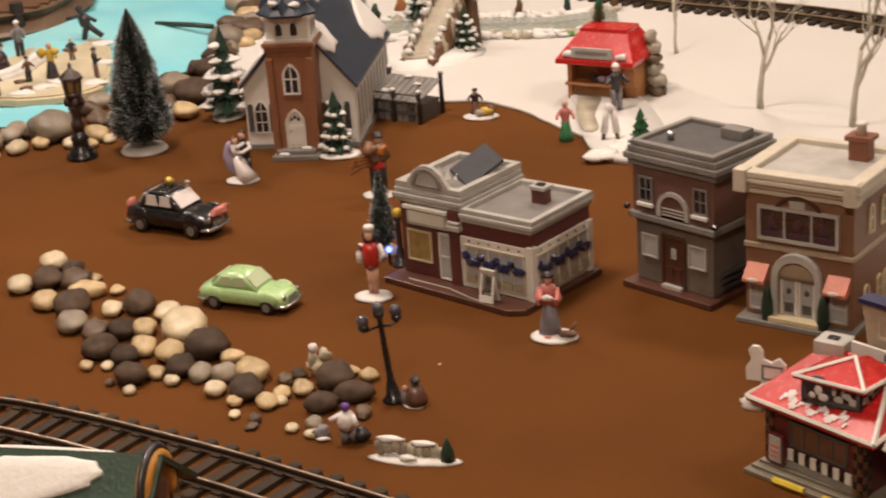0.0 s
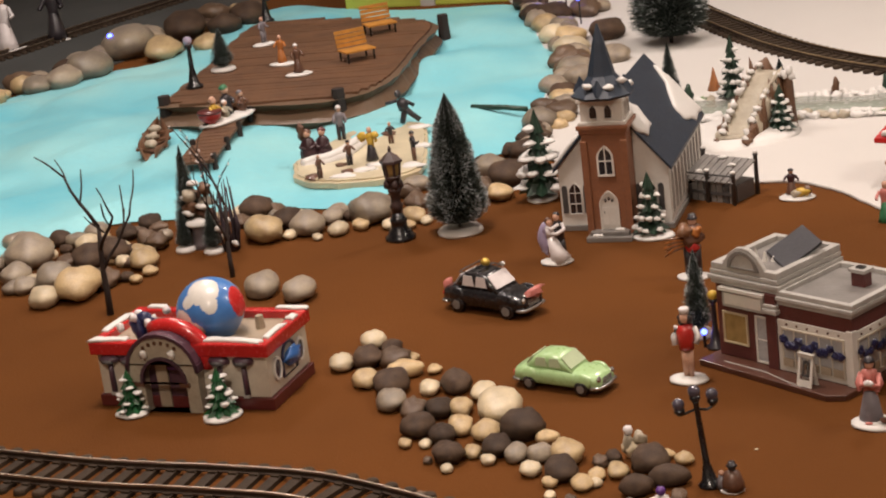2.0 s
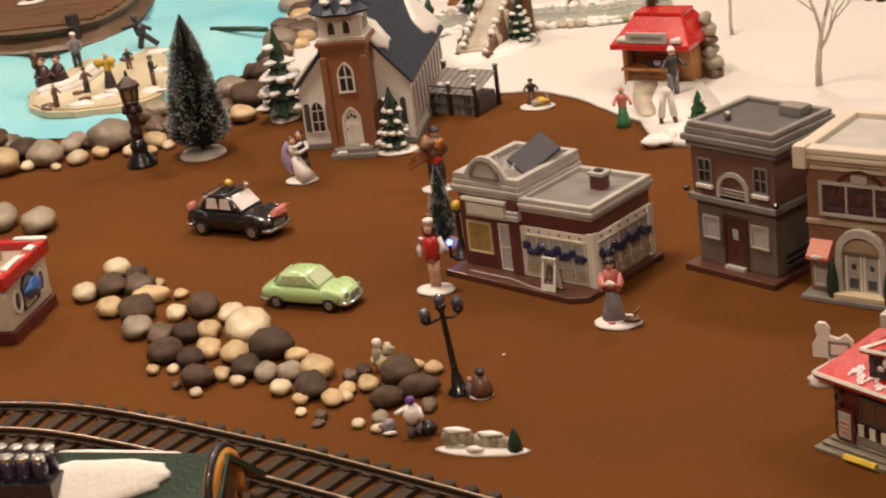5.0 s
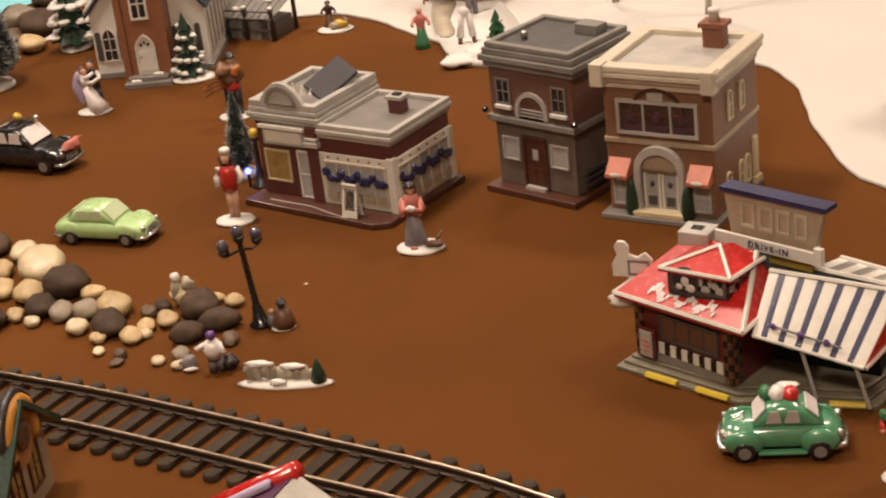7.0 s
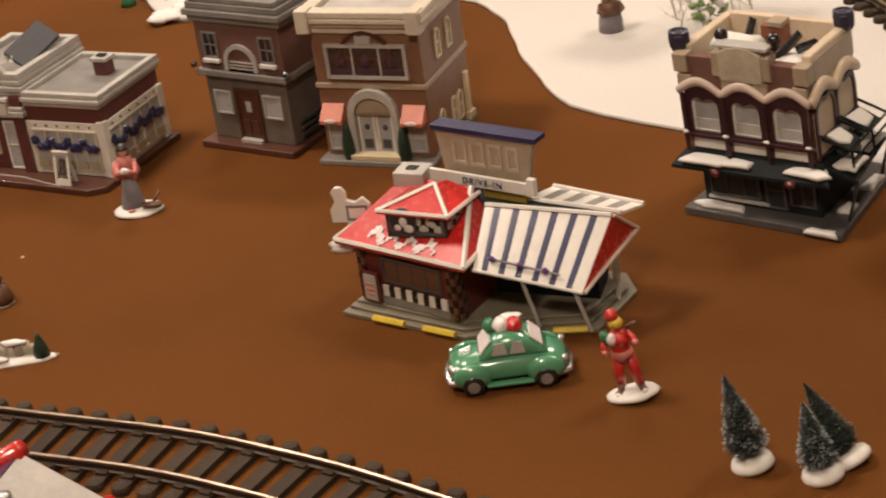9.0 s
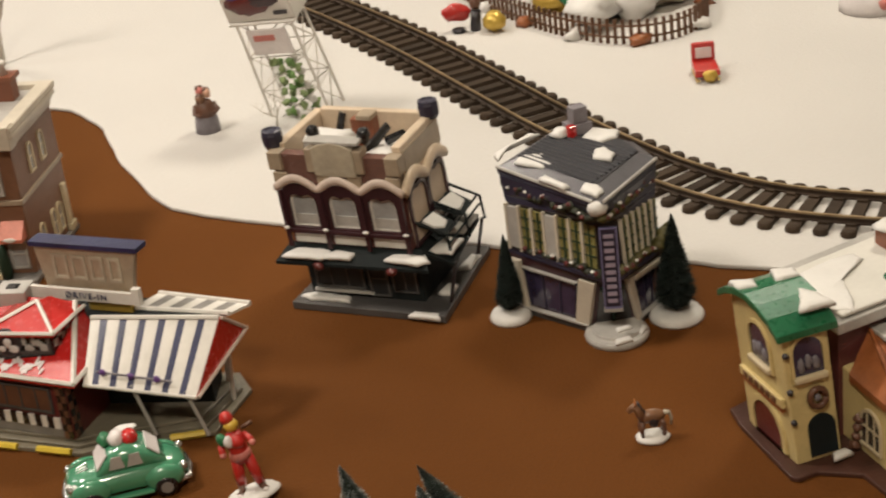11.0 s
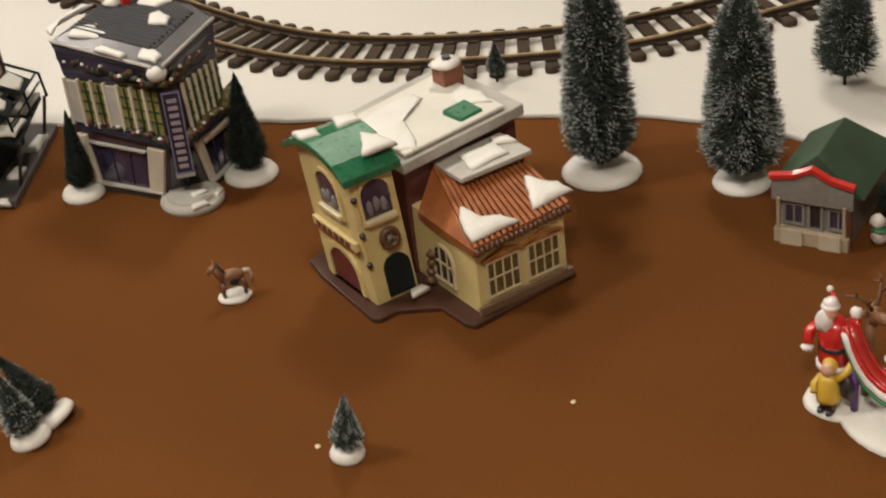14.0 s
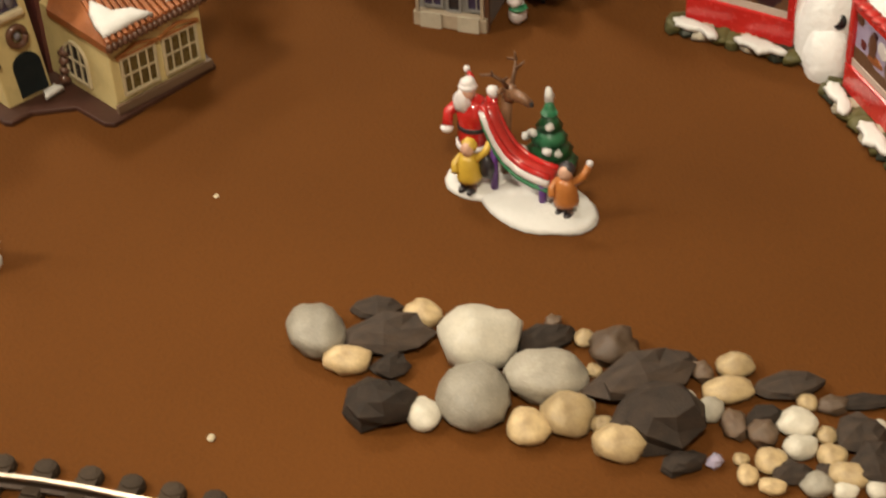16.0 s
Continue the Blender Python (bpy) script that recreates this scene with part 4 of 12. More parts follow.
    for u in (0.002, 0.076):
        window(t, F, u + 0.002, 0.010, 0.016, 0.026, "mid_grey", "glass_pale", bars=(0, 1), t=0.002)
        bm = BM()
        o = [(0.0, 0.053), (0.012, 0.041), (0.012, 0.038), (0.0, 0.038)]
        lo = [bm.verts.new((u, -a, z)) for a, z in o]
        hi = [bm.verts.new((u + 0.020, -a, z)) for a, z in o]
        bm.faces.new(lo)
        bm.faces.new(hi[::-1])
        for k in range(4):
            bm.faces.new([lo[k], hi[k], hi[(k + 1) % 4], lo[(k + 1) % 4]])
        aw = part("awning", bm, "salmon", t, "salmon red awning with a pale emblem")
        bm = BM()
        blob(bm, (u + 0.010, -0.0125, 0.041), (0.0055, 0.0012, 0.002), 3, 0.1, 10, 6)
        part("emblem", bm, "white", aw)
    for u in (0.0235, 0.0745):
        bm = BM()
        lathe(bm, u, -0.007, [(0.0045, 0.005), (0.0055, 0.012), (0.005, 0.022), (0.003, 0.032), (0.0005, 0.038)], 9)
        part("shrub", bm, "dark_green", t, "clipped dark green shrub", smooth=True)
    for v, us in ((0.082, (0.030, 0.056)), (0.012, (0.022, 0.050, 0.064))):
        for u in us:
            window(t, R, u, v, 0.011, 0.026, "cream", "glass_pale", "arch", bars=(0, 1), t=0.0018)
    bm = BM()
    box(bm, W - 0.001, W + 0.005, 0.080, 0.092, 0.005, 0.012)
    box(bm, W - 0.001, W + 0.003, 0.082, 0.090, 0.012, 0.048)
    part("side_pilaster", bm, "cream", t, bevel=0.0008)


def diner():
    t = thing("toy_diner", "drive-in diner with red hip roof and blue-white striped awning", "toy building", 0.131, 0.669, -34)
    # local: x along the striped front, y backwards
    bm = BM()
    slab(bm, [(-0.001, -0.001), (0.102, -0.0208), (0.112, -0.016), (0.190, 0.005), (0.201, 0.061), (0.186, 0.085), (0.02, 0.080)], 0, 0.0035)
    part("lower_step", bm, "step_olive", t, "olive-grey slab step", bevel=0.0006)
    bm = BM()
    slab(bm, [(0.003, 0.004), (0.099, -0.0155), (0.108, -0.011), (0.184, 0.010), (0.195, 0.059), (0.182, 0.081), (0.022, 0.076)], 0.0035, 0.006)
    part("middle_step", bm, "step_olive", t, "olive-grey slab step", bevel=0.0006)
    bm = BM()
    slab(bm, [(0.007, 0.009), (0.097, -0.0105), (0.105, -0.006), (0.178, 0.015), (0.189, 0.057), (0.178, 0.077), (0.024, 0.072)], 0.006, 0.0085)
    part("upper_step", bm, "step_olive", t, "olive-grey slab step", bevel=0.0006)
    for a, b in (((0.026, -0.0066), (0.052, -0.0117)), ((0.068, -0.0147), (0.094, -0.0198)), ((0.160, -0.0034), (0.183, 0.0027))):
        bm = BM()
        A, B_ = Vector((*a, 0.0036)), Vector((*b, 0.0036))
        d = (B_ - A).normalized()
        tube(bm, [A, B_], 0.0026, 6)
        part("kerb_stop", bm, "yellow_line", t, "yellow parking stop")
    # corner kitchen block
    P0, P1, P2, P3 = (0.010, 0.0135), (0.0955, -0.0105), (0.105, 0.036), (0.024, 0.064)
    bm = BM()
    slab(bm, [P0, P1, P2, P3], 0.008, 0.054)
    part("wall", bm, "dark_red", t, "dark red-brown glazed wall")
    d = Vector((P1[0] - P0[0], P1[1] - P0[1], 0)).normalized()
    ang = math.degrees(math.atan2(d.y, d.x))
    FF = Matrix.Translation((P0[0], P0[1], 0)) @ Matrix.Rotation(radians(ang), 4, "Z") @ FRONT(0.0)
    window(t, FF, 0.024, 0.027, 0.052, 0.020, "dark_grey", "fig_brown", bars=(3, 0))
    for k in range(11):
        bm = BM()
        panel(bm, rect(0.022 + 0.0052 * k, 0.0272 + 0.0052 * k, 0.0155, 0.024), 0, 0.0014)
        part("check_tile", bm, "black" if k % 2 else "white", t, at=FF)
    bm = BM()
    panel(bm, rect(0.020, 0.081, 0.009, 0.0155), 0, 0.001)
    part("wall_base", bm, "grey", t, at=FF)
    d2 = Vector((P2[0] - P1[0], P2[1] - P1[1], 0)).normalized()
    F2 = Matrix.Translation((P1[0], P1[1], 0)) @ Matrix.Rotation(math.atan2(d2.y, d2.x), 4, "Z") @ FRONT(0.0)
    for face, u0 in ((FF, 0.001), (FF, 0.081), (F2, 0.0005)):
        for k in range(2):
            for j in range(8):
                bm = BM()
                u = u0 + 0.0036 * k
                panel(bm, rect(u, u + 0.0036, 0.009 + 0.0056 * j, 0.0146 + 0.0056 * j), 0, 0.0014)
                part("check_tile", bm, "black" if (k + j) % 2 else "fig_brown", t, at=face)
    # menu board
    bm = BM()
    panel(bm, rect(0.006, 0.021, 0.010, 0.034), 0.003, 0.005)
    mb = part("menu_board", bm, "dark_red", t, "framed menu board", at=FF)
    bm = BM()
    panel(bm, rect(0.008, 0.019, 0.012, 0.032), 0.005, 0.0056)
    part("menu_sheet", bm, "mid_grey", mb, at=FF)
    for k in range(3):
        bm = BM()
        panel(bm, rect(0.010, 0.017, 0.016 + 0.004 * k, 0.0175 + 0.004 * k), 0.0056, 0.0061)
        part("menu_line", bm, "salmon", mb, at=FF)
    # red roof: a hipped slope with white trim
    E0, E1, E2, E3 = Vector((-0.004, 0.0105, 0.0555)), Vector((0.106, -0.0185, 0.0555)), Vector((0.114, 0.034, 0.058)), Vector((0.010, 0.078, 0.056))
    T0, T1 = Vector((0.036, 0.058, 0.086)), Vector((0.092, 0.044, 0.086))
    bm = BM()
    for quad in ((E0, E1, T1, T0), (E1, E2, T1), (E3, E0, T0), (E2, E3, T0, T1)):
        quad_plate(bm, quad)
    rf = part("roof", bm, "red", t, "glossy red hip roof")
    for a, b in ((E0, E1), (E1, E2), (E0, E3), (E1, T1)):
        bm = BM()
        tube(bm, [a + Vector((0, 0, 0.0005)), b + Vector((0, 0, 0.0005))], 0.0019, 5)
        part("roof_trim", bm, "white", rf, "white roof trim")
    # pale drawn marks on the red slope
    ax, ay = (E1 - E0).normalized(), (((T0 + T1) / 2) - ((E0 + E1) / 2)).normalized()
    az = ax.cross(ay).normalized()
    ay = az.cross(ax)
    RM = Matrix((ax, ay, az)).transposed().to_4x4()
    RM.translation = E0
    rl = random.Random(5)
    bm = BM()
    for k in range(26):
        u = 0.026 + 0.0023 * k
        v = 0.0075 + 0.004 * math.sin(k * 0.9) - 0.00003 * k
        h = rl.uniform(0.003, 0.0085)
        panel(bm, [(u, v), (u + 0.0016, v - 0.0004), (u + 0.0024, v + h), (u + 0.0006, v + h + 0.0006)], 0.0003, 0.0011)
    part("roof_lettering", bm, "fig_white", rf, "unreadable pale lettering", at=RM)
    # hipped dormer with a dark picture
    a, b, c, e = (0.040, 0.0085), (0.0865, 0.0055), (0.096, 0.048), (0.050, 0.052)
    bm = BM()
    slab(bm, [a, b, c, e], 0.060, 0.0835)
    dm = part("dormer", bm, "black", t, "black dormer under a red hipped roof")
    f0, f1, g1, g0, tp, tb = [Vector(v) for v in ((0.0355, 0.0045, 0.0835), (0.0905, 0.001, 0.0835), (0.098, 0.043, 0.0825), (0.044, 0.049, 0.0825), (0.0715, 0.0285, 0.0950), (0.075, 0.043, 0.0915))]
    bm = BM()
    for q in ((f0, f1, tp), (f1, g1, tb, tp), (g0, f0, tp, tb), (g1, g0, tb)):
        quad_plate(bm, q, 0.0022)
    dr = part("dormer_roof", bm, "red", dm, "red hipped dormer roof")
    for q, w in ((f0, tp), (f1, tp), (f1, g1), (f0, f1)):
        bm = BM()
        tube(bm, [q + Vector((0, 0, 0.0006)), w + Vector((0, 0, 0.0006))], 0.0016, 5)
        part("dormer_trim", bm, "white", dm)
    dd = Vector((b[0] - a[0], b[1] - a[1], 0))
    FD = Matrix.Translation((a[0], a[1], 0)) @ Matrix.Rotation(math.atan2(dd.y, dd.x), 4, "Z") @ FRONT(0.0)
    bm = BM()
    lathe(bm, 0, 0, [(0.0105, 0.0), (0.0105, 0.0022), (0.0092, 0.0030)], 22)
    ds = part("picture_disc", bm, "fig_dark", dm, "round dark picture", at=FD @ Matrix.Translation((0.0145, 0.0755, 0.0)))
    bm = BM()
    for x, y, r, q in ((0.0150, 0.0760, 0.0032, 0.0040), (0.0190, 0.0715, 0.0040, 0.0030), (0.0105, 0.0715, 0.0028, 0.0022)):
        blob(bm, (x, y, 0.0030), (r, q, 0.0006), x * 900, 0.15, 10, 6)
    part("disc_shape", bm, "fig_white", ds, "plain pale shapes", smooth=True, at=FD)
    for k in range(4, 10):
        bm = BM()
        blob(bm, (0.010 + 0.0038 * k, 0.074 + 0.0036 * math.sin(k * 2.2), 0.0003), (0.0016 + 0.001 * (k % 3), 0.0034 - 0.0006 * (k % 2), 0.0008), k, 0.3, 8, 6)
        part("picture_mark", bm, "mid_grey", dm, "pale painted mark", at=FD)
    bm = BM()
    ring(bm, rect(0.001, 0.0455, 0.0665, 0.083), rect(0.0035, 0.043, 0.069, 0.0805), 0, 0.001)
    part("picture_frame", bm, "dark_grey", dm, at=FD)
    d3 = Vector((c[0] - b[0], c[1] - b[1], 0))
    F3 = Matrix.Translation((b[0], b[1], 0)) @ Matrix.Rotation(math.atan2(d3.y, d3.x), 4, "Z") @ FRONT(0.0)
    for k in range(4):
        for j in range(3):
            if (k + j) % 2:
                bm = BM()
                panel(bm, rect(0.002 + 0.005 * k, 0.007 + 0.005 * k, 0.066 + 0.005 * j, 0.071 + 0.005 * j), 0, 0.0008)
                part("check_tile", bm, "mid_grey", dm, at=F3)
    # square vent on top
    bm = BM()
    box(bm, 0.030, 0.0535, 0.049, 0.069, 0.076, 0.0915)
    vt = part("roof_vent", bm, "mid_grey", t, "white square roof vent", bevel=0.0008)
    bm = BM()
    box(bm, 0.0375, 0.046, 0.0555, 0.0625, 0.0915, 0.0921)
    part("vent_opening", bm, "black", vt)
    # big rooftop sign
    SM = Matrix.Translation((0.064, 0.066, 0)) @ Matrix.Rotation(radians(-12.5), 4, "Z") @ FRONT(0.0)
    bm = BM()
    panel(bm, [(0.000, 0.088), (0.070, 0.088), (0.077, 0.1195), (-0.005, 0.1195)], -0.005, 0.0)
    sg = part("roof_sign", bm, "tan_wall", t, "tan sign board with a navy top", at=SM, bevel=0.0006)
    bm = BM()
    panel(bm, rect(-0.007, 0.080, 0.1195, 0.123), -0.012, 0.002)
    part("sign_top", bm, "navy", sg, at=SM)
    cu = bpy.data.curves.new("sign_words", "FONT")
    cu.body = "DRIVE-IN"
    cu.size, cu.extrude, cu.align_x = 0.0068, 0.0003, "CENTER"
    cu.space_character = 1.25
    tx = new("sign_words", cu)
    cu.materials.append(M["navy"])
    tx.parent = sg
    tx.matrix_local = SM @ Matrix.Translation((0.036, 0.0840, 0.0075))
    bm = BM()
    panel(bm, rect(-0.016, 0.077, 0.0820, 0.0905), 0.004, 0.007)
    panel(bm, rect(0.073, 0.079, 0.0820, 0.0945), 0.003, 0.0075)
    part("sign_band", bm, "white", sg, at=SM)
    for k, (u, w) in enumerate(((0.009, 0.012), (0.024, 0.012), (0.039, 0.011), (0.054, 0.010))):
        bm = BM()
        ring(bm, rect(u, u + w, 0.095, 0.114), rect(u + 0.0022, u + w - 0.0022, 0.0975, 0.1115), 0, 0.0008)
        part("sign_shape", bm, "stone_path", sg, at=SM)
    bm = BM()
    panel(bm, rect(0.034, 0.068, 0.064, 0.0822), -0.004, 0.003)
    part("sign_foot", bm, "gold", sg, "ochre sign foot", at=SM)
    # striped awning: separate slats of white and blue
    A0, A1 = Vector((0.109, -0.010, 0.0505)), Vector((0.1870, -0.0125, 0.0405))
    C0, C1 = Vector((0.107, 0.030, 0.0805)), Vector((0.198, 0.029, 0.0785))
    aw = part("awning", (lambda b: (tube(b, [A0, A1], 0.0012, 6), tube(b, [C0, C1], 0.0018, 6), b)[-1])(BM()), "white", t, "striped awning frame")
    stripes(aw, A0, A1, C0, C1, [1.0] + [0.72, 1.28] * 6, ["white"] + ["navy", "white"] * 6)
    bm = BM()
    p, q = A0.lerp(C0, 0.14).lerp(A1.lerp(C1, 0.14), 0.12), A0.lerp(C0, 0.10).lerp(A1.lerp(C1, 0.10), 0.78)
    tube(bm, [p + Vector((0, 0, 0.004)), q + Vector((0, 0, 0.004))], 0.0008)
    part("awning_wire", bm, "fig_grey", aw)
    for f in (0.08, 0.45, 0.8):
        bm = BM()
        c = p.lerp(q, f) + Vector((0, 0, 0.004))
        blob(bm, c, (0.003, 0.0018, 0.0022), f * 9, 0.3, 8, 6)
        part("wire_bow", bm, "fig_purple", aw, smooth=True)
    for f in (0.42, 0.90):
        bm = BM()
        top = A0.lerp(A1, f) + (C0 - A0) * 0.08
        tube(bm, [top, Vector((top.x + 0.010, top.y + 0.002, 0.008))], 0.0014, 6)
        part("prop", bm, "mid_grey", t)
    for p in ((0.196, 0.046), (0.187, 0.066)):
        bm = BM()
        tube(bm, [Vector((p[0], p[1], 0.074)), Vector((p[0] - 0.004, p[1], 0.004))], 0.0018, 6)
        part("post", bm, "white", t)
    # service hall behind the awning, its shade put into a near-black colour; red end wall
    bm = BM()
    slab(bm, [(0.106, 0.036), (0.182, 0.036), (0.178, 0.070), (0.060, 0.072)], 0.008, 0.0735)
    part("hall", bm, "awning_black", t, "plain hall block, near-black for the shade under the awning")
    bm = BM()
    v = [bm.verts.new(p) for p in ((0.1875, -0.0115, 0.0405), (0.206, 0.056, 0.056), (0.1985, 0.030, 0.0778))]
    w = [bm.verts.new(p.co + Vector((-0.003, 0.001, 0))) for p in v]
    bm.faces.new(v)
    bm.faces.new(w[::-1])
    for k in range(3):
        bm.faces.new([v[k], v[(k + 1) % 3], w[(k + 1) % 3], w[k]])
    gb = part("red_gable", bm, "red", t, "red awning end")
    for a, b in (((0.1885, -0.0115, 0.0400), (0.2070, 0.056, 0.0555)), ((0.2070, 0.056, 0.0555), (0.1995, 0.030, 0.0778))):
        bm = BM()
        tube(bm, [a, b], 0.0014, 6)
        part("gable_trim", bm, "pale_stone_trim", gb, "pale trim of the awning end")
    # rear striped pale roof
    A0, A1 = Vector((0.128, 0.054, 0.0745)), Vector((0.201, 0.042, 0.0745))
    C0, C1 = Vector((0.141, 0.076, 0.0745)), Vector((0.212, 0.058, 0.0735))
    rr = part("rear_roof", (lambda b: (tube(b, [A0, A1], 0.002, 6), tube(b, [C0, C1], 0.0018, 6), b)[-1])(BM()), "white", t, "grey striped rear roof")
    stripes(rr, A0, A1, C0, C1, [1] * 9, ["white", "grey"] * 4 + ["white"], 0.002)
    # white cut-out board at the kitchen end
    bm = BM()
    panel(bm, [(-0.002, 0.056), (0.028, 0.056), (0.028, 0.071), (0.023, 0.076), (0.017, 0.072), (0.011, 0.074), (0.011, 0.080), (0.008, 0.084), (0.003, 0.084), (0.0, 0.080), (0.002, 0.073), (-0.002, 0.066)], -0.0015, 0.0015)
    CB = Matrix.Translation((-0.0146, 0.036, 0.0)) @ Matrix.Rotation(radians(10), 4, "Z") @ FRONT(0.0)
    cut = part("cutout_board", bm, "white", t, "white cut-out board", bevel=0.0006, at=CB)
    bm = BM()
    ring(bm, rect(0.010, 0.026, 0.058, 0.070), rect(0.0115, 0.0245, 0.0595, 0.0685), 0.0015, 0.0024)
    part("board_frame", bm, "fig_grey", cut, at=CB)
    bm = BM()
    tube(bm, [(0.012, 0.0, 0.057), (0.012, -0.004, 0.040)], 0.002, 6)
    part("board_foot", bm, "mid_grey", cut, at=Matrix.Translation((-0.0146, 0.036, 0.0)))
    bm = BM()
    blob(bm, (-0.002, 0.018, 0.046), (0.011, 0.005, 0.005), 4, 0.2)
    part("sign_lamp", bm, "white", t, smooth=True)


for make in (cafe, grey_house, brick_house, diner):
    make()

def church():
    t = thing("toy_church", "white clapboard church with a brick tower, blue-grey roof and snow", "toy building", -0.291, 1.462, -5)
    bm = BM()
    box(bm, -0.027, 0.027, 0.0, 0.016, 0, 0.006)
    box(bm, -0.023, 0.023, 0.006, 0.02, 0.006, 0.011)
    part("step", bm, "grey", t, "grey stone steps", bevel=0.0008)
    for a in ([(-0.02, 0.003), (-0.008, 0.002), (-0.007, 0.010), (-0.019, 0.010)], [(0.006, 0.009), (0.018, 0.008), (0.017, 0.014), (0.006, 0.014)]):
        snow_patch(t, a, 0.006 if a[0][1] < 0.005 else 0.011, thick=0.003)
    bm = BM()
    box(bm, -0.0265, 0.0265, 0.018, 0.062, 0.006, 0.132)
    for s in (-1, 1):
        box(bm, s * 0.0235 - 0.004, s * 0.0235 + 0.004, 0.0145, 0.019, 0.006, 0.118)
    part("tower", bm, "brick_orange", t, "orange-brown brick tower", bevel=0.0008)
    bm = BM()
    for z, o in ((0.126, 0.002), (0.131, 0.004)):
        box(bm, -0.0265 - o, 0.0265 + o, 0.018 - o, 0.062 + o, z, z + 0.0052)
    part("tower_cornice", bm, "brick_orange", t, bevel=0.0008)
    bm = BM()
    box(bm, -0.025, 0.025, 0.019, 0.060, 0.136, 0.166)
    for z, o in ((0.1362, 0.003), (0.163, 0.003)):
        box(bm, -0.025 - o, 0.025 + o, 0.019 - o, 0.060 + o, z, z + 0.004)
    bf = part("belfry", bm, "white", t, "white belfry", bevel=0.0006)
    F = FRONT(0.019)
    for u in (-0.0145, 0.003):
        window(bf, F, u, 0.143, 0.0105, 0.018, "white", "glass_dark", "gothic", bars=(0, 0), t=0.0012)
    for v in (0.028, 0.042):
        window(bf, RIGHT(0.025), v, 0.143, 0.009, 0.018, "white", "glass_dark", "gothic", bars=(0, 0), t=0.0012)
    bm = BM()
    c = Vector((0, 0.0395, 0))
    lathe(bm, 0, 0.0395, [(0.036, 0.167), (0.038, 0.170), (0.024, 0.182), (0.0165, 0.191), (0.0125, 0.207), (0.0075, 0.228), (0.001, 0.250)], 8)
    part("spire", bm, "slate", t, "dark blue-grey spire", at=Matrix.Translation(c) @ Matrix.Rotation(radians(22.5), 4, "Z") @ Matrix.Translation(-c))
    bm = BM()
    for k in range(4):
        a = radians(90 * k - 90)
        x, y = 0.026 * math.cos(a), 0.0395 + 0.026 * math.sin(a)
        cyl(bm, x, y, 0.172, 0.190, 0.010, 0.0005, 4)
    parts("spire_gable", bm, "slate", t)
    for p in ((-0.012, 0.012, 0.183), (0.012, 0.016, 0.180), (0.026, 0.026, 0.186), (0.030, 0.044, 0.178)):
        bm = BM()
        blob(bm, p, (0.006, 0.005, 0.0035), p[0] * 100, 0.25, 10, 6)
        part("snow_cap", bm, "snow", t, smooth=True)
    # nave
    W, y0, y1, ze, zr = 0.066, 0.050, 0.285, 0.078, 0.155
    bm = BM()
    out = [(-W, 0.006), (W, 0.006), (W, ze), (0, zr - 0.004), (-W, ze)]
    lo = [bm.verts.new((x, y0, z)) for x, z in out]
    hi = [bm.verts.new((x, y1, z)) for x, z in out]
    bm.faces.new(lo)
    bm.faces.new(hi[::-1])
    for k in range(5):
        bm.faces.new([lo[k], hi[k], hi[(k + 1) % 5], lo[(k + 1) % 5]])
    part("nave", bm, "white", t, "white clapboard nave")
    bm = BM()
    box(bm, -W - 0.003, W + 0.003, y0 - 0.003, y1 + 0.002, 0, 0.007)
    part("base", bm, "grey", t, bevel=0.0008)
    for k in range(15):
        z = 0.012 + 0.0042 * k
        bm = BM()
        box(bm, W - 0.0003, W + 0.0007, y0 + 0.002, y1 - 0.002, z, z + 0.0034)
        part("clapboard", bm, "white", t)
    bm = BM()
    gable_roof(bm, -W - 0.005, W + 0.005, y0 - 0.006, y1 + 0.006, ze - 0.006, zr, 0.0045)
    rf = part("roof", bm, "slate", t, "blue-grey shingle roof", bevel=0.0008)
    # slope frame for the roof snow (right and left slopes)
    for s in (1, -1):
        e, r = Vector((s * (W + 0.005), 0, ze - 0.006 + 0.0045)), Vector((0, 0, zr + 0.0045))
        up = (r - e).normalized()
        ax = Vector((0, 1, 0)) * s
        nz = ax.cross(up).normalized()
        Q = Matrix((ax, up, nz)).transposed().to_4x4()
        Q.translation = e
        L = (r - e).length
        if s == 1:
            snow_patch(rf, [(y0 - 0.006, L * 0.52), (y0 + 0.012, L * 0.40), (y0 + 0.046, L * 0.44), (y0 + 0.056, L * 0.70), (y0 + 0.030, L * 0.92), (y0 - 0.006, L * 0.92)], 0, Q, 0.005)
            snow_patch(rf, [(y1 - 0.075, L * 0.16), (y1 - 0.040, L * 0.04), (y1 + 0.005, L * 0.05), (y1 + 0.006, L * 0.62), (y1 - 0.004, L * 0.84), (y1 - 0.022, L * 0.60), (y1 - 0.070, L * 0.36)], 0, Q, 0.004)
        else:
            snow_patch(rf, [(-y0 - 0.016, L * 0.0), (-y0 + 0.004, L * 0.02), (-y0 + 0.004, L * 0.5), (-y0 - 0.014, L * 0.42)], 0, Q, 0.004)
    FN = FRONT(y0)
    for u in (-0.056, 0.034):
        w = window(t, FN, u, 0.020, 0.017, 0.040, "white", "glass_dark", "gothic", bars=(1, 2), t=0.0014)
        for d in (-0.0075, 0.0185):
            bm = BM()
            panel(bm, arch(u + d, u + d + 0.0065, 0.022, 0.056), 0, 0.0015)
            part("shutter", bm, "dark_grey", w, at=FN)
    FT = FRONT(0.0178)
    window(t, FT, -0.010, 0.075, 0.020, 0.037, "white", "glass_dark", "gothic", bars=(1, 1), t=0.0024)
    bm = BM()
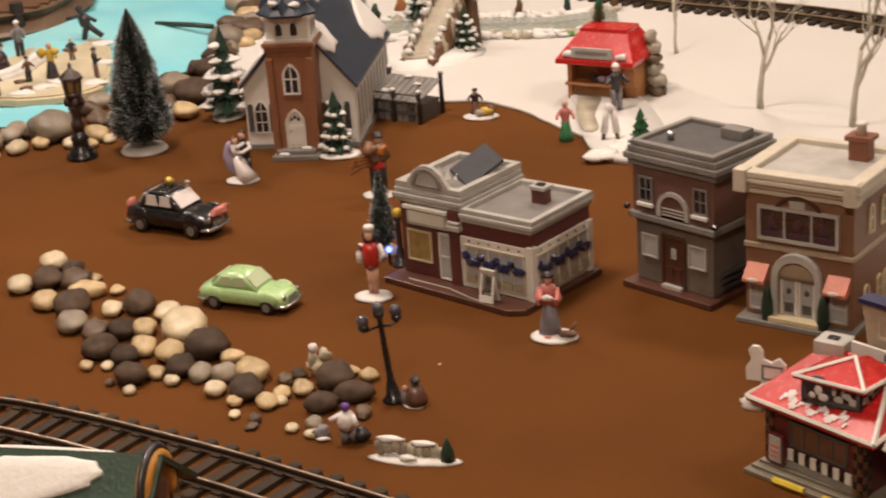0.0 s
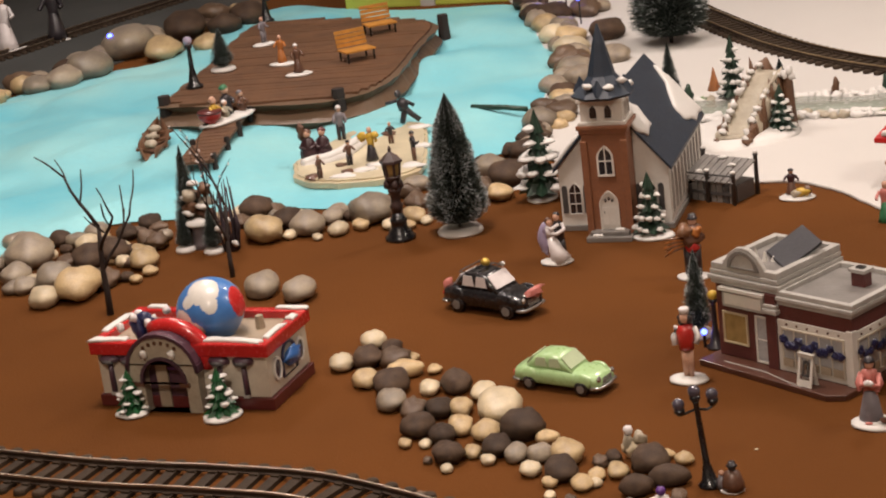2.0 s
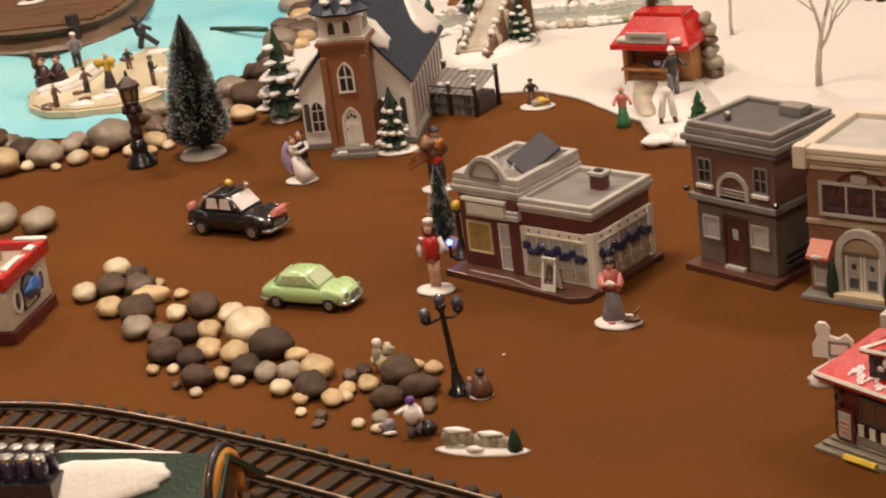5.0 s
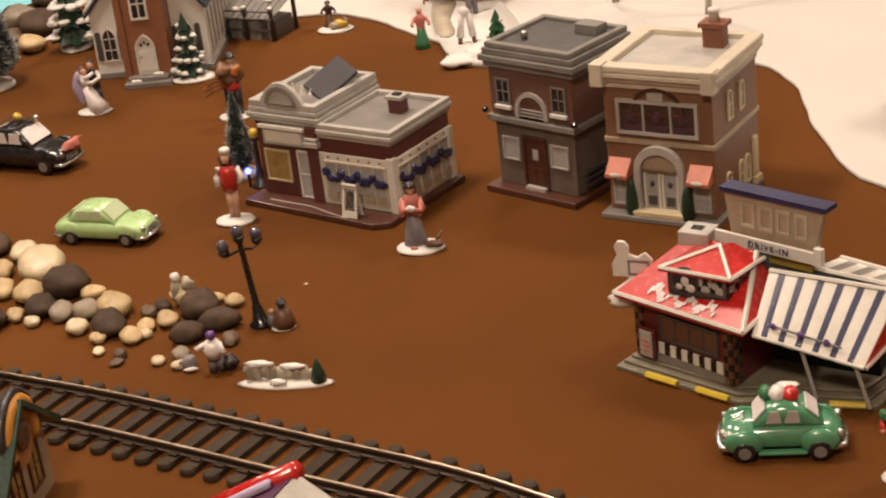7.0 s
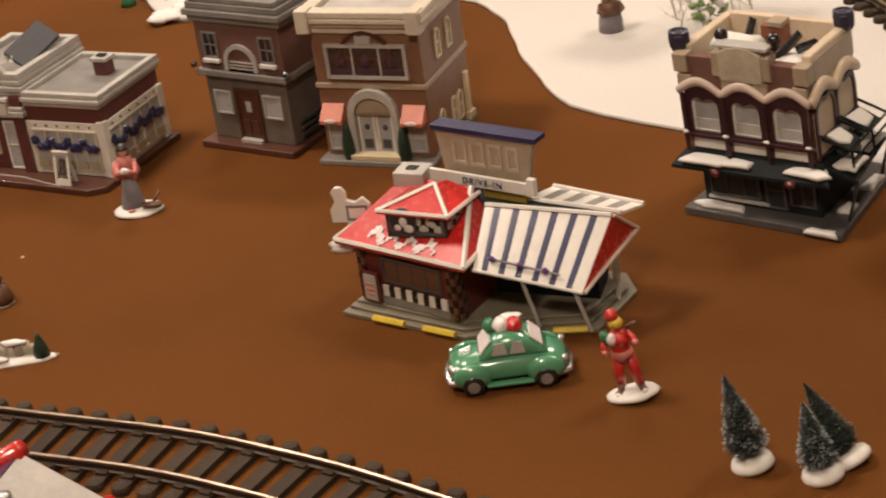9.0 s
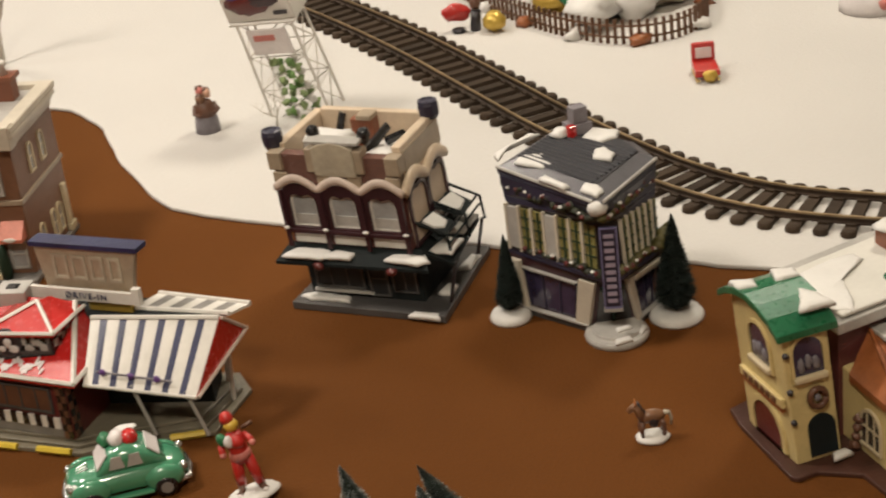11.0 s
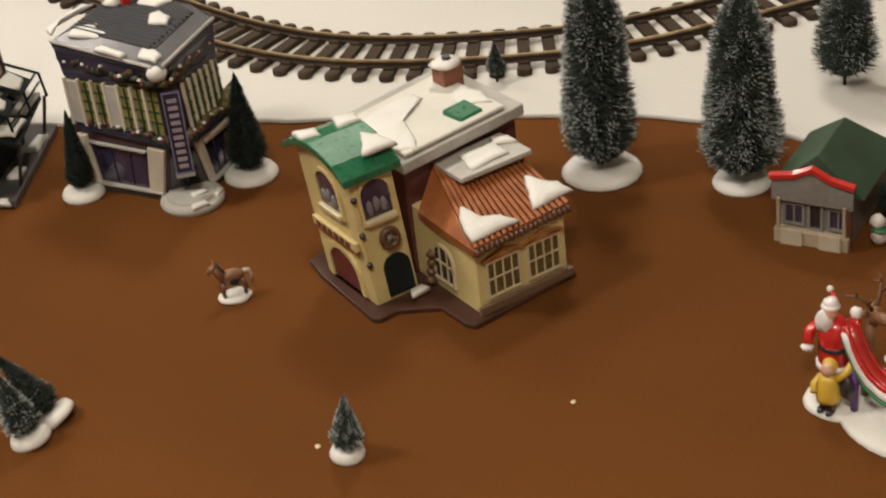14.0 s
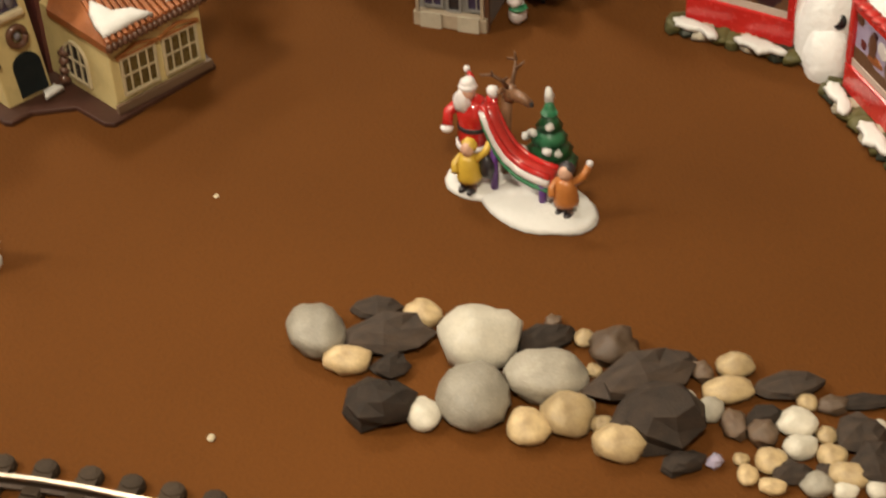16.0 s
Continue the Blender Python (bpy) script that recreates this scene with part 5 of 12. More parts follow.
    ring(bm, arch(-0.0115, 0.0115, 0.011, 0.058, point=0.4), arch(-0.0095, 0.0095, 0.011, 0.0555, point=0.4), 0, 0.0025)
    dr = part("door", bm, "white", t, "white pointed church door", at=FT)
    bm = BM()
    panel(bm, arch(-0.0095, 0.0095, 0.0112, 0.0555, point=0.4), 0, 0.001)
    for s in (-0.0078, 0.0008):
        panel(bm, rect(s, s + 0.007, 0.016, 0.038), 0.001, 0.0018)
    part("door_leaf", bm, "white", dr, at=FT)
    bm = BM()
    for a in (-0.004, 0.0, 0.004):
        blob(bm, (a, 0.048 - abs(a) * 0.5, 0.0012), (0.0016, 0.0024, 0.0006), 1, 0.1, 8, 6)
    parts("tracery", bm, "glass_dark", dr, at=FT)
    bm = BM()
    blob(bm, (-0.006, 0.032, 0.0022), (0.0008, 0.0016, 0.0008), 0, 0, 6, 4)
    part("door_handle", bm, "dark_grey", dr, at=FT)
    for k in range(10):
        window(t, RIGHT(W), y0 + 0.010 + 0.0225 * k, 0.016, 0.009, 0.050, "mid_grey", "glass_dark", "gothic", bars=(0, 1), t=0.0012)


def shed():
    t = thing("toy_slatted_stand", "weathered grey slatted stand with corner posts and bits of snow", "toy stand", -0.218, 1.622, -30)
    # plank front and sides with gaps between
    for k in range(8):
        bm = BM()
        box(bm, 0.004 + 0.0090 * k, 0.0118 + 0.0090 * k, 0.002, 0.006, 0, 0.021 + 0.0025 * (k % 3))
        part("front_board", bm, "grey" if k % 3 else "slab_dark", t, bevel=0.0005)
    bm = BM()
    box(bm, 0.005, 0.075, 0.007, 0.046, 0, 0.022)
    part("body", bm, "slab_dark", t, "dark inner body", bevel=0.001)
    bm = BM()
    box(bm, 0.003, 0.077, 0.0, 0.0016, 0.010, 0.0135)
    part("front_rail", bm, "dark_grey", t)
    bm = BM()
    for k in range(8):
        box(bm, 0.002 + 0.0096 * k, 0.0100 + 0.0096 * k, -0.004, 0.052, 0, 0.0022)
    parts("slat", bm, "grey", t, "grey weathered slat", bevel=0.0005, at=pose(0, 0, 0.0275, 17, 0, 0))
    for x in (0.0, 0.0385, 0.076):
        for y, z in ((-0.001, 0.040), (0.050, 0.052)):
            if y > 0 and x == 0.0385:
                continue
            bm = BM()
            lathe(bm, x, y, [(0.0030, 0), (0.0026, z - 0.004), (0.0036, z - 0.003), (0.0030, z)], 8)
            ps = part("post", bm, "dark_grey", t, "dark weathered post", smooth=True)
            bm = BM()
            blob(bm, (x, y, z + 0.0008), (0.0036, 0.0034, 0.0020), x * 90 + y * 50, 0.2, 9, 6)
            part("snow_cap", bm, "snow", ps, smooth=True)
    for x0, x1 in ((0.0, 0.0385), (0.0385, 0.076)):
        bm = BM()
        tube(bm, [(x0, -0.001, 0.0355), (x1, -0.001, 0.0355)], 0.0012, 6)
        part("hand_rail", bm, "dark_grey", t)
    for p in ((0.018, 0.012, 0.0345), (0.055, 0.030, 0.040), (0.032, 0.044, 0.0445)):
        bm = BM()
        blob(bm, p, (0.006, 0.004, 0.0022), p[0] * 300, 0.25, 10, 6)
        part("snow_cap", bm, "snow", t, smooth=True)


def pavilion():
    t = thing("toy_pavilion", "cream pavilion with red snowy parapet and a blue-white ball on top", "toy building", -0.742, 1.024, -8)
    W, D = 0.184, 0.092
    bm = BM()
    box(bm, -0.003, W + 0.004, -0.003, D, 0, 0.012)
    part("base", bm, "dark_red", t, "dark burgundy base", bevel=0.001)
    bm = BM()
    box(bm, 0, W, 0, D, 0.012, 0.056)
    part("wall", bm, "pale_wall", t, "cream glazed wall", bevel=0.001)
    bm = BM()
    ring(bm, rect(-0.005, W + 0.005, -0.005, D + 0.005), rect(0.006, W - 0.006, 0.006, D - 0.006), 0.054, 0.068)
    pr = part("parapet", bm, "red", t, "glossy red parapet", bevel=0.002)
    bm = BM()
    box(bm, 0.0055, W - 0.0055, 0.0055, D - 0.0055, 0.052, 0.060)
    part("flat_roof", bm, "tan_wall", t, "tan flat roof")
    for o in ([(-0.0055, -0.0055), (0.010, -0.004), (0.036, -0.0005), (0.036, 0.0075), (0.010, 0.005), (-0.002, 0.006)], [(-0.0055, 0.024), (0.002, 0.022), (0.0045, 0.060), (0.002, 0.075), (-0.004, 0.070)],
              [(0.118, -0.001), (0.140, 0.0005), (W - 0.004, -0.003), (W - 0.001, 0.004), (0.150, 0.010), (0.138, 0.008), (0.126, 0.011), (0.118, 0.008)], [(W - 0.006, 0.012), (W + 0.001, 0.010), (W + 0.002, 0.050), (W - 0.005, 0.046)],
              [(W - 0.006, 0.062), (W + 0.004, 0.060), (W + 0.004, 0.072), (W - 0.004, 0.076)], [(W - 0.030, D - 0.001), (W - 0.008, D - 0.004), (W - 0.005, 0.088), (W + 0.006, 0.090), (W + 0.005, D + 0.005), (W - 0.030, D + 0.005)], [(0.010, D - 0.002), (0.030, D - 0.003), (0.030, D + 0.005), (0.010, D + 0.005)]):
        snow_patch(pr, o, 0.0678, thick=0.003)
    # arched porch
    bm = BM()
    tube(bm, [(0.083 + 0.037 * math.cos(a), 0.004, 0.050 + 0.033 * math.sin(a)) for a in [math.pi * (k - 1) / 12 for k in range(10)]], 0.0085, 10)
    part("red_vault", bm, "red", t, "glossy red arch behind the porch", smooth=True)
    F = FRONT(-0.010)
    bm = BM()
    o = arch(0.042, 0.116, 0.0, 0.079, 12)
    i = arch(0.056, 0.102, 0.0, 0.055, 12)
    ring(bm, o, i, -0.0085, 0.004)
    pc = part("porch", bm, "stone_path", t, "beige arched porch", bevel=0.0008, at=F)
    bm = BM()
    ring(bm, arch(0.0395, 0.1185, 0.050, 0.0815, 12), arch(0.043, 0.115, 0.050, 0.078, 12), -0.0085, 0.006)
    part("porch_arch", bm, "porch_violet", pc, "brown-violet arch moulding", at=F)
    bm = BM()
    panel(bm, arch(0.055, 0.103, 0.001, 0.056, 12), -0.0095, -0.0085)
    part("entrance", bm, "porch_violet", pc, "dark recessed entrance", at=F)
    bm = BM()
    panel(bm, rect(0.066, 0.078, 0.002, 0.046), -0.008, -0.005)
    part("inner_door", bm, "tan_wall", pc, at=F)
    bm = BM()
    panel(bm, rect(0.078, 0.096, 0.040, 0.043), -0.008, -0.006)
    part("inner_lintel", bm, "fig_purple", pc, at=F)
    for u in (0.049, 0.099):
        bm = BM()
        panel(bm, rect(u - 0.003, u + 0.008, 0.027, 0.031), 0.004, 0.006)
        part("porch_band", bm, "fig_brown", pc, at=F)
    # thin inner moulding, lower sign board, bars of writing
    bm = BM()
    ring(bm, arch(0.0535, 0.1045, 0.030, 0.0575, 12), arch(0.0565, 0.1015, 0.030, 0.0545, 12), 0.0005, 0.0062)
    part("inner_arch", bm, "porch_violet", pc, at=F)
    bm = BM()
    for k in range(6):
        a = math.pi * (0.30 + 0.08 * k)
        x, z = 0.079 + 0.029 * math.cos(a), 0.043 + 0.029 * math.sin(a)
        panel(bm, rect(x - 0.0016, x + 0.0016, z - 0.0018, z + 0.0018), 0.004, 0.0048)
    parts("sign_bar", bm, "fig_brown", pc, "plain bars of unreadable writing", at=F)
    for u in (0.062, 0.092):
        bm = BM()
        blob(bm, (u, 0.060, 0.005), (0.004, 0.005, 0.003), u * 90, 0.2, 10, 6)
        part("porch_lamp", bm, "white", pc, smooth=True, at=F)
    # slim dark half columns under scalloped hoods
    for u in (0.004, 0.026, 0.124, 0.150):
        bm = BM()
        cyl(bm, u + 0.010, -0.0012, 0.0145, 0.046, 0.0032, 0.0026, 10)
        w = part("half_column", bm, "porch_violet", t, "slim dark half column", smooth=True)
        bm = BM()
        panel(bm, rect(u + 0.0072, u + 0.0128, 0.0125, 0.0155), 0, 0.0045)
        part("column_foot", bm, "mid_grey", w, at=FRONT(0.0))
        for d, r in ((0.0, 0.0118), (0.0016, 0.0085)):
            bm = BM()
            blob(bm, (u + 0.010, -0.0005 - d, 0.0492 - d * 0.8), (r, 0.007, r * 0.44), u * 50, 0.04, 14, 8)
            part("window_hood", bm, "porch_violet" if d == 0 else "dark_grey", w, "dark scalloped hood", smooth=True)
    for v in (0.020, 0.072):
        bm = BM()
        ring(bm, [(v + 0.009 * math.cos(a), 0.034 + 0.012 * math.sin(a)) for a in [k * math.pi / 8 for k in range(16)]], [(v + 0.0065 * math.cos(a), 0.034 + 0.0095 * math.sin(a)) for a in [k * math.pi / 8 for k in range(16)]], 0, 0.002)
        w = part("oval_window", bm, "white", t, at=RIGHT(W))
        bm = BM()
        panel(bm, [(v + 0.0065 * math.cos(a), 0.034 + 0.0095 * math.sin(a)) for a in [k * math.pi / 8 for k in range(16)]], -0.0003, 0.0007)
        part("pane", bm, "glass_violet", w, at=RIGHT(W))
    bm = BM()
    blob(bm, (W + 0.004, 0.048, 0.038), (0.005, 0.015, 0.009), 5, 0.3)
    part("blue_ornament", bm, "blue", t, "bright blue moulded ornament", smooth=True)
    bm = BM()
    ring(bm, arch(0.030, 0.064, 0.020, 0.053, 10), arch(0.033, 0.061, 0.020, 0.050, 10), 0, 0.0016)
    part("side_arch", bm, "navy", t, at=RIGHT(W))
    # the ball and blue shapes on the roof
    bm = BM()
    lon, lat = 150, 84
    rows = []
    for a in range(lat + 1):
        th = math.pi * a / lat
        ring_ = []
        for b in range(lon if 0 < a < lat else 1):
            o = Vector((math.sin(th) * math.cos(2 * math.pi * b / lon), math.sin(th) * math.sin(2 * math.pi * b / lon), math.cos(th)))
            k = 1.0 + 0.42 * min(0.0, o.z)
            ring_.append(bm.verts.new((o.x * 0.0345 * k - 0.006 * min(0.0, o.z), o.y * 0.0330 * k, o.z * 0.0330)))
        rows.append(ring_)
    # white lobes and a red cap on blue: direction, reach
    lobes = [(Vector((0.10, -0.40, 0.91)).normalized(), 0.50, 1), (Vector((0.40, -0.72, 0.55)).normalized(), 0.24, 1), (Vector((-0.30, -0.70, 0.66)).normalized(), 0.22, 1), (Vector((-0.50, -0.86, 0.02)).normalized(), 0.40, 1), (Vector((-0.05, -0.98, -0.16)).normalized(), 0.27, 1), (Vector((-0.25, -0.86, -0.45)).normalized(), 0.25, 1), (Vector((0.96, 0.10, 0.30)).normalized(), 0.48, 2), (Vector((0.1, 0.9, 0.45)).normalized(), 0.6, 1)]
    for a, (p, q) in enumerate(zip(rows, rows[1:])):
        for b in range(lon):
            fc = bm.faces.new(list(dict.fromkeys([p[b % len(p)], q[b % len(q)], q[(b + 1) % len(q)], p[(b + 1) % len(p)]])))
            o = fc.calc_center_median().normalized()
            for d, reach, mt in lobes:
                if d.angle(o) < reach + 0.07 * noise.noise(o * 2.2):
                    fc.material_index = mt
    Q = pose(0.111, 0.042, 0.0845, 8, 0, 0)
    bl = part("ball", bm, "ball_blue", t, "big blue ball with white wavy patches and a red cap", smooth=True, at=Q)
    for mt in ("white", "red"):
        bl.data.materials.append(M[mt])
    bm = BM()
    for k in range(7):
        blob(bm, (0.040 + 0.0062 * k, 0.020 + 0.006 * math.sin(k), 0.073 + 0.006 * math.sin(k * 1.7)), (0.0075, 0.006, 0.010), k, 0.3, 10, 6)
    parts("roof_bow", bm, "navy", t, "dark blue bows", smooth=True)
    for k in range(8):
        bm = BM()
        blob(bm, (0.024 + 0.0080 * k, 0.013 + 0.024 * (k % 2), 0.077 + 0.005 * (k % 3)), (0.0042, 0.004, 0.0045), k, 0.2, 10, 6)
        part("roof_bead", bm, "fig_white", t, smooth=True)
    bm = BM()
    cyl(bm, 0.152, 0.06, 0.060, 0.073, 0.005, 0.004, 10)
    part("roof_pot", bm, "tan_wall", t)


def stall():
    t = thing("toy_stall", "orange wooden stall with a snowy red roof and open counter", "toy building", 0.030, 1.650, -26)
    W, D, H = 0.088, 0.064, 0.057
    bm = BM()
    box(bm, 0, W, 0.006, D, 0, 0.022)
    box(bm, 0, 0.006, 0, D, 0.022, H)
    box(bm, W - 0.020, W, 0, D, 0.022, H)
    box(bm, 0.006, W - 0.020, 0.020, D, 0.022, H)
    part("wall", bm, "stall_wood", t, "orange-brown plank walls", bevel=0.0008)
    bm = BM()
    box(bm, -0.002, W - 0.014, -0.006, 0.010, 0.022, 0.026)
    part("counter", bm, "stall_wood", t, bevel=0.0006)
    bm = BM()
    tube(bm, [(0.040 + 0.011 * math.cos(a), 0.018, 0.041 + 0.009 * math.sin(a)) for a in [k * math.pi / 8 for k in range(17)]], 0.0018, 7)
    part("wreath", bm, "fig_pink", t, "pinkish wreath on the back wall", smooth=True)
    for k, mt in enumerate(("fig_dark", "fig_lilac", "fig_brown")):
        bm = BM()
        blob(bm, (0.034 + 0.010 * k, 0.003, 0.0295), (0.0055, 0.004, 0.0045), k, 0.3, 10, 6)
        part("goods", bm, mt, t, "small goods on the counter", smooth=True)
    for x in (0.001, W - 0.021):
        bm = BM()
        box(bm, x - 0.001, x + 0.005, -0.003, 0.001, 0.0, H - 0.004)
        part("corner_post", bm, "wood_orange", t, "brown corner post", bevel=0.0006)
    bm = BM()
    E = [(-0.010, -0.016), (W + 0.006, -0.016), (W + 0.006, D + 0.008), (-0.010, D + 0.008)]
    Tp = [(0.012, 0.012), (W - 0.012, 0.012), (W - 0.012, D - 0.014), (0.012, D - 0.014)]
    rows = [[bm.verts.new((*p, z)) for p in q] for q, z in ((E, H - 0.006), (E, H), (Tp, H + 0.030), ([(x, y) for x, y in Tp], H + 0.034))]
    for a, b in zip(rows, rows[1:]):
        for k in range(4):
            bm.faces.new([a[k], a[(k + 1) % 4], b[(k + 1) % 4], b[k]])
    bm.faces.new(rows[0][::-1])
    bm.faces.new(rows[-1])
    part("roof", bm, "red", t, "bright red hipped roof", bevel=0.0012)
    bm = BM()
    panel(bm, rect(0.012, 0.066, 0.060, 0.073), 0.012, 0.016)
    sg = part("stall_sign", bm, "mid_grey", t, "pale sign board", bevel=0.0005, at=FRONT(0.0))
    bm = BM()
    panel(bm, rect(0.018, 0.060, 0.0645, 0.069), 0.016, 0.0164)
    part("sign_line", bm, "grey", sg, "plain bar of unreadable writing", at=FRONT(0.0))
    for o in ([(0.0, -0.016), (0.014, -0.016), (0.012, -0.004), (0.002, -0.004)], [(0.070, -0.017), (0.084, -0.016), (0.080, -0.004)]):
        snow_patch(t, o, H + 0.004, thick=0.006)
    for k in range(6):
        bm = BM()
        blob(bm, (W + 0.012 - 0.0012 * k + 0.002 * math.sin(k * 2.1), 0.044, 0.008 + 0.0135 * k), (0.0125 - 0.0010 * k, 0.014 - 0.001 * k, 0.0095), k * 1.9, 0.2, 12, 8, 0.9)
        part("chimney_stone", bm, "rock_light" if k % 3 else "rock_brown", t, "rough chimney stone", smooth=True)
    bm = BM()
    lathe(bm, 0.022, 0.05, [(0.003, H + 0.034), (0.009, H + 0.036), (0.005, H + 0.048), (0.007, H + 0.05), (0.001, H + 0.066)], 9)
    part("roof_fir", bm, "pine_bright", t, "small green fir on the roof", smooth=True)


def bank():
    t = thing("toy_brick_hall", "maroon brick hall with arched windows, stone parapet and snowy awning", "toy building", 0.4095, 0.7165, -47)
    t.scale = (1.03, 1.03, 1.0)
    X0, X1, Y0, Y1 = 0.008, 0.104, 0.003, 0.080
    bm = BM()
    slab(bm, [(0.000, -0.008), (0.125, -0.010), (0.117, 0.106), (0.004, 0.100)], 0, 0.0065)
    part("base", bm, "slab_dark", t, "dark grey pavement slab", bevel=0.001)
    bm = BM()
    box(bm, 0.010, 0.102, 0.009, 0.078, 0.006, 0.052)
    part("shop_front", bm, "awning_black", t, "near-black shopfront", bevel=0.0008)
    F0 = FRONT(0.009)
    window(t, F0, 0.016, 0.014, 0.040, 0.024, "slab_dark", "shop_dark", bars=(2, 0))
    window(t, F0, 0.060, 0.009, 0.016, 0.032, "slab_dark", "shop_dark", bars=(0, 1))
    window(t, F0, 0.079, 0.014, 0.020, 0.024, "slab_dark", "shop_dark", bars=(1, 0))
    bm = BM()
    panel(bm, rect(0.014, 0.062, 0.0105, 0.0125), 0, 0.003)
    part("shop_sill", bm, "mid_grey", t, "pale shop sill", at=F0)
    bm = BM()
    box(bm, X0, X1, Y0, Y1, 0.052, 0.106)
    part("wall", bm, "brick_maroon", t, "dark maroon brick wall", bevel=0.0006)
    # dark awning with lumps of snow
    bm = BM()
    quad_plate(bm, [Vector(v) for v in ((-0.002, -0.0135, 0.0470), (0.119, -0.0105, 0.0470), (0.110, 0.004, 0.0560), (0.005, 0.004, 0.0560))], 0.0025)
    aw = part("awning", bm, "awning_black", t, "dull black awning with snow")
    for o in ([(0.004, -0.014), (0.036, -0.014), (0.045, -0.007), (0.036, 0.003), (0.010, 0.003)], [(0.036, -0.012), (0.058, -0.011), (0.060, -0.003), (0.042, 0.001)], [(0.084, -0.009), (0.112, -0.012), (0.119, -0.006), (0.112, 0.004), (0.088, 0.003)]):
        snow_patch(aw, o, 0.0502, thick=0.0032)
    for u in (0.034, 0.092):
        bm = BM()
        blob(bm, (u, -0.0145, 0.0455), (0.0042, 0.003, 0.0032), u * 99, 0.2, 8, 6)
        part("red_bow", bm, "dark_red", aw, smooth=True)
    # three bays of pale windows between maroon piers
    FU = FRONT(Y0)
    for k in range(3):
        u = X0 + 0.0004 + 0.0318 * k
        bm = BM()
        ring(bm, arch(u, u + 0.0314, 0.0725, 0.1070, 10, -0.45), arch(u + 0.0055, u + 0.0267, 0.0740, 0.0985, 10, -0.55), 0, 0.0045)
        bay = part("bay", bm, "plum", t, "dark plum arch", bevel=0.0005, at=FU)
        bm = BM()
        panel(bm, arch(u + 0.0055, u + 0.0267, 0.0742, 0.0985, 10, -0.55), 0, 0.0008)
        part("pane", bm, "glass_pale", bay, "pale window pane", at=FU)
        bm = BM()
        panel(bm, rect(u + 0.0065, u + 0.0257, 0.0752, 0.0835), 0.0008, 0.0018)
        part("blind", bm, "mid_grey", bay, at=FU)
        bm = BM()
        ring(bm, arch(u + 0.0055, u + 0.0267, 0.0742, 0.0985, 10, -0.55), arch(u + 0.0068, u + 0.0254, 0.0752, 0.0970, 10, -0.55), 0.0008, 0.0024)
        part("sash", bm, "white", bay, at=FU)
        bm = BM()
        panel(bm, rect(u + 0.003, u + 0.0292, 0.0575, 0.0680), 0, 0.002)
        part("panel", bm, "white", bay, "pale lower panel", at=FU)
    bm = BM()
    panel(bm, rect(X0 - 0.002, X1 + 0.002, 0.0685, 0.0725), 0, 0.006)
    part("sill_course", bm, "plum", t, bevel=0.0006, at=FU)
    for k in range(4):
        bm = BM()
        u = X0 + 0.0000 + 0.0317 * k
        panel(bm, rect(u - 0.001, u + 0.0022, 0.055, 0.104), 0.0045, 0.0065)
        part("pier", bm, "plum", t, at=FU)
        bm = BM()
        blob(bm, (u + 0.0006, 0.0735, 0.0068), (0.0024, 0.0016, 0.0012), k, 0.2, 8, 5)
        part("snow_cap", bm, "snow", t, smooth=True, at=FU)
    wave = []
    for k in range(37):
        f = k / 36
        wave.append((X0 - 0.003 + (X1 - X0 + 0.006) * f, 0.1045 + 0.0055 * abs(math.sin(3 * math.pi * f)), 0.004))
    bm = BM()
    tube(bm, wave, 0.0023, 8)
    part("wavy_hood", bm, "pale_stone_trim", t, "pale wavy hood moulding", smooth=True, at=FU)
    # side wall: two arched bays, wavy moulding
    FS = RIGHT(X1)
    for v in (0.008, 0.043):
        bm = BM()
        panel(bm, arch(v, v + 0.030, 0.058, 0.1015, 10, -0.4), 0, 0.0014)
        sb = part("side_bay", bm, "cream_rose", t, "cream side bay", at=FS)
        bm = BM()
        ring(bm, arch(v - 0.002, v + 0.032, 0.056, 0.1035, 10, -0.4), arch(v + 0.001, v + 0.029, 0.059, 0.1005, 10, -0.4), 0.0014, 0.003)
        part("bay_frame", bm, "plum", sb, at=FS)
    bm = BM()
    tube(bm, [(Y0 - 0.002 + (Y1 - Y0) * k / 24, 0.1045 + 0.0055 * abs(math.sin(2 * math.pi * k / 24)), 0.003) for k in range(25)], 0.0034, 8)
    part("side_hood", bm, "cream_rose", t, "cream wavy hood moulding", smooth=True, at=FS)
    # brick parapet with stone blocks and a crest
    bm = BM()
    box(bm, X0 - 0.001, X1 + 0.001, Y0 - 0.001, Y0 + 0.008, 0.105, 0.1215)
    part("parapet", bm, "brick_dull", t, "brown brick parapet", bevel=0.0006)
    for u, z0, z1 in ((0.003, 0.1135, 0.1225), (0.005, 0.105, 0.1125), (0.034, 0.1135, 0.1265), (0.040, 0.105, 0.1125), (0.068, 0.1135, 0.1265), (0.064, 0.105, 0.1125), (0.094, 0.105, 0.1125), (0.096, 0.1135, 0.1225)):
        bm = BM()
        box(bm, u, u + 0.011, Y0 - 0.0035, Y0 + 0.0085, z0, z1)
        part("parapet_stone", bm, "tan_wall", t, "tan stone block", bevel=0.0008)
    bm = BM()
    box(bm, 0.043, 0.070, Y0 - 0.003, Y0 + 0.009, 0.118, 0.1235)
    panel_ = [(0.040, 0.1120), (0.073, 0.1120), (0.073, 0.1275), (0.066, 0.1305), (0.0565, 0.1320), (0.047, 0.1305), (0.040, 0.1275)]
    lo, hi = [bm.verts.new((x, Y0 - 0.0045, z)) for x, z in panel_], [bm.verts.new((x, Y0 - 0.001, z)) for x, z in panel_]
    bm.faces.new(lo)
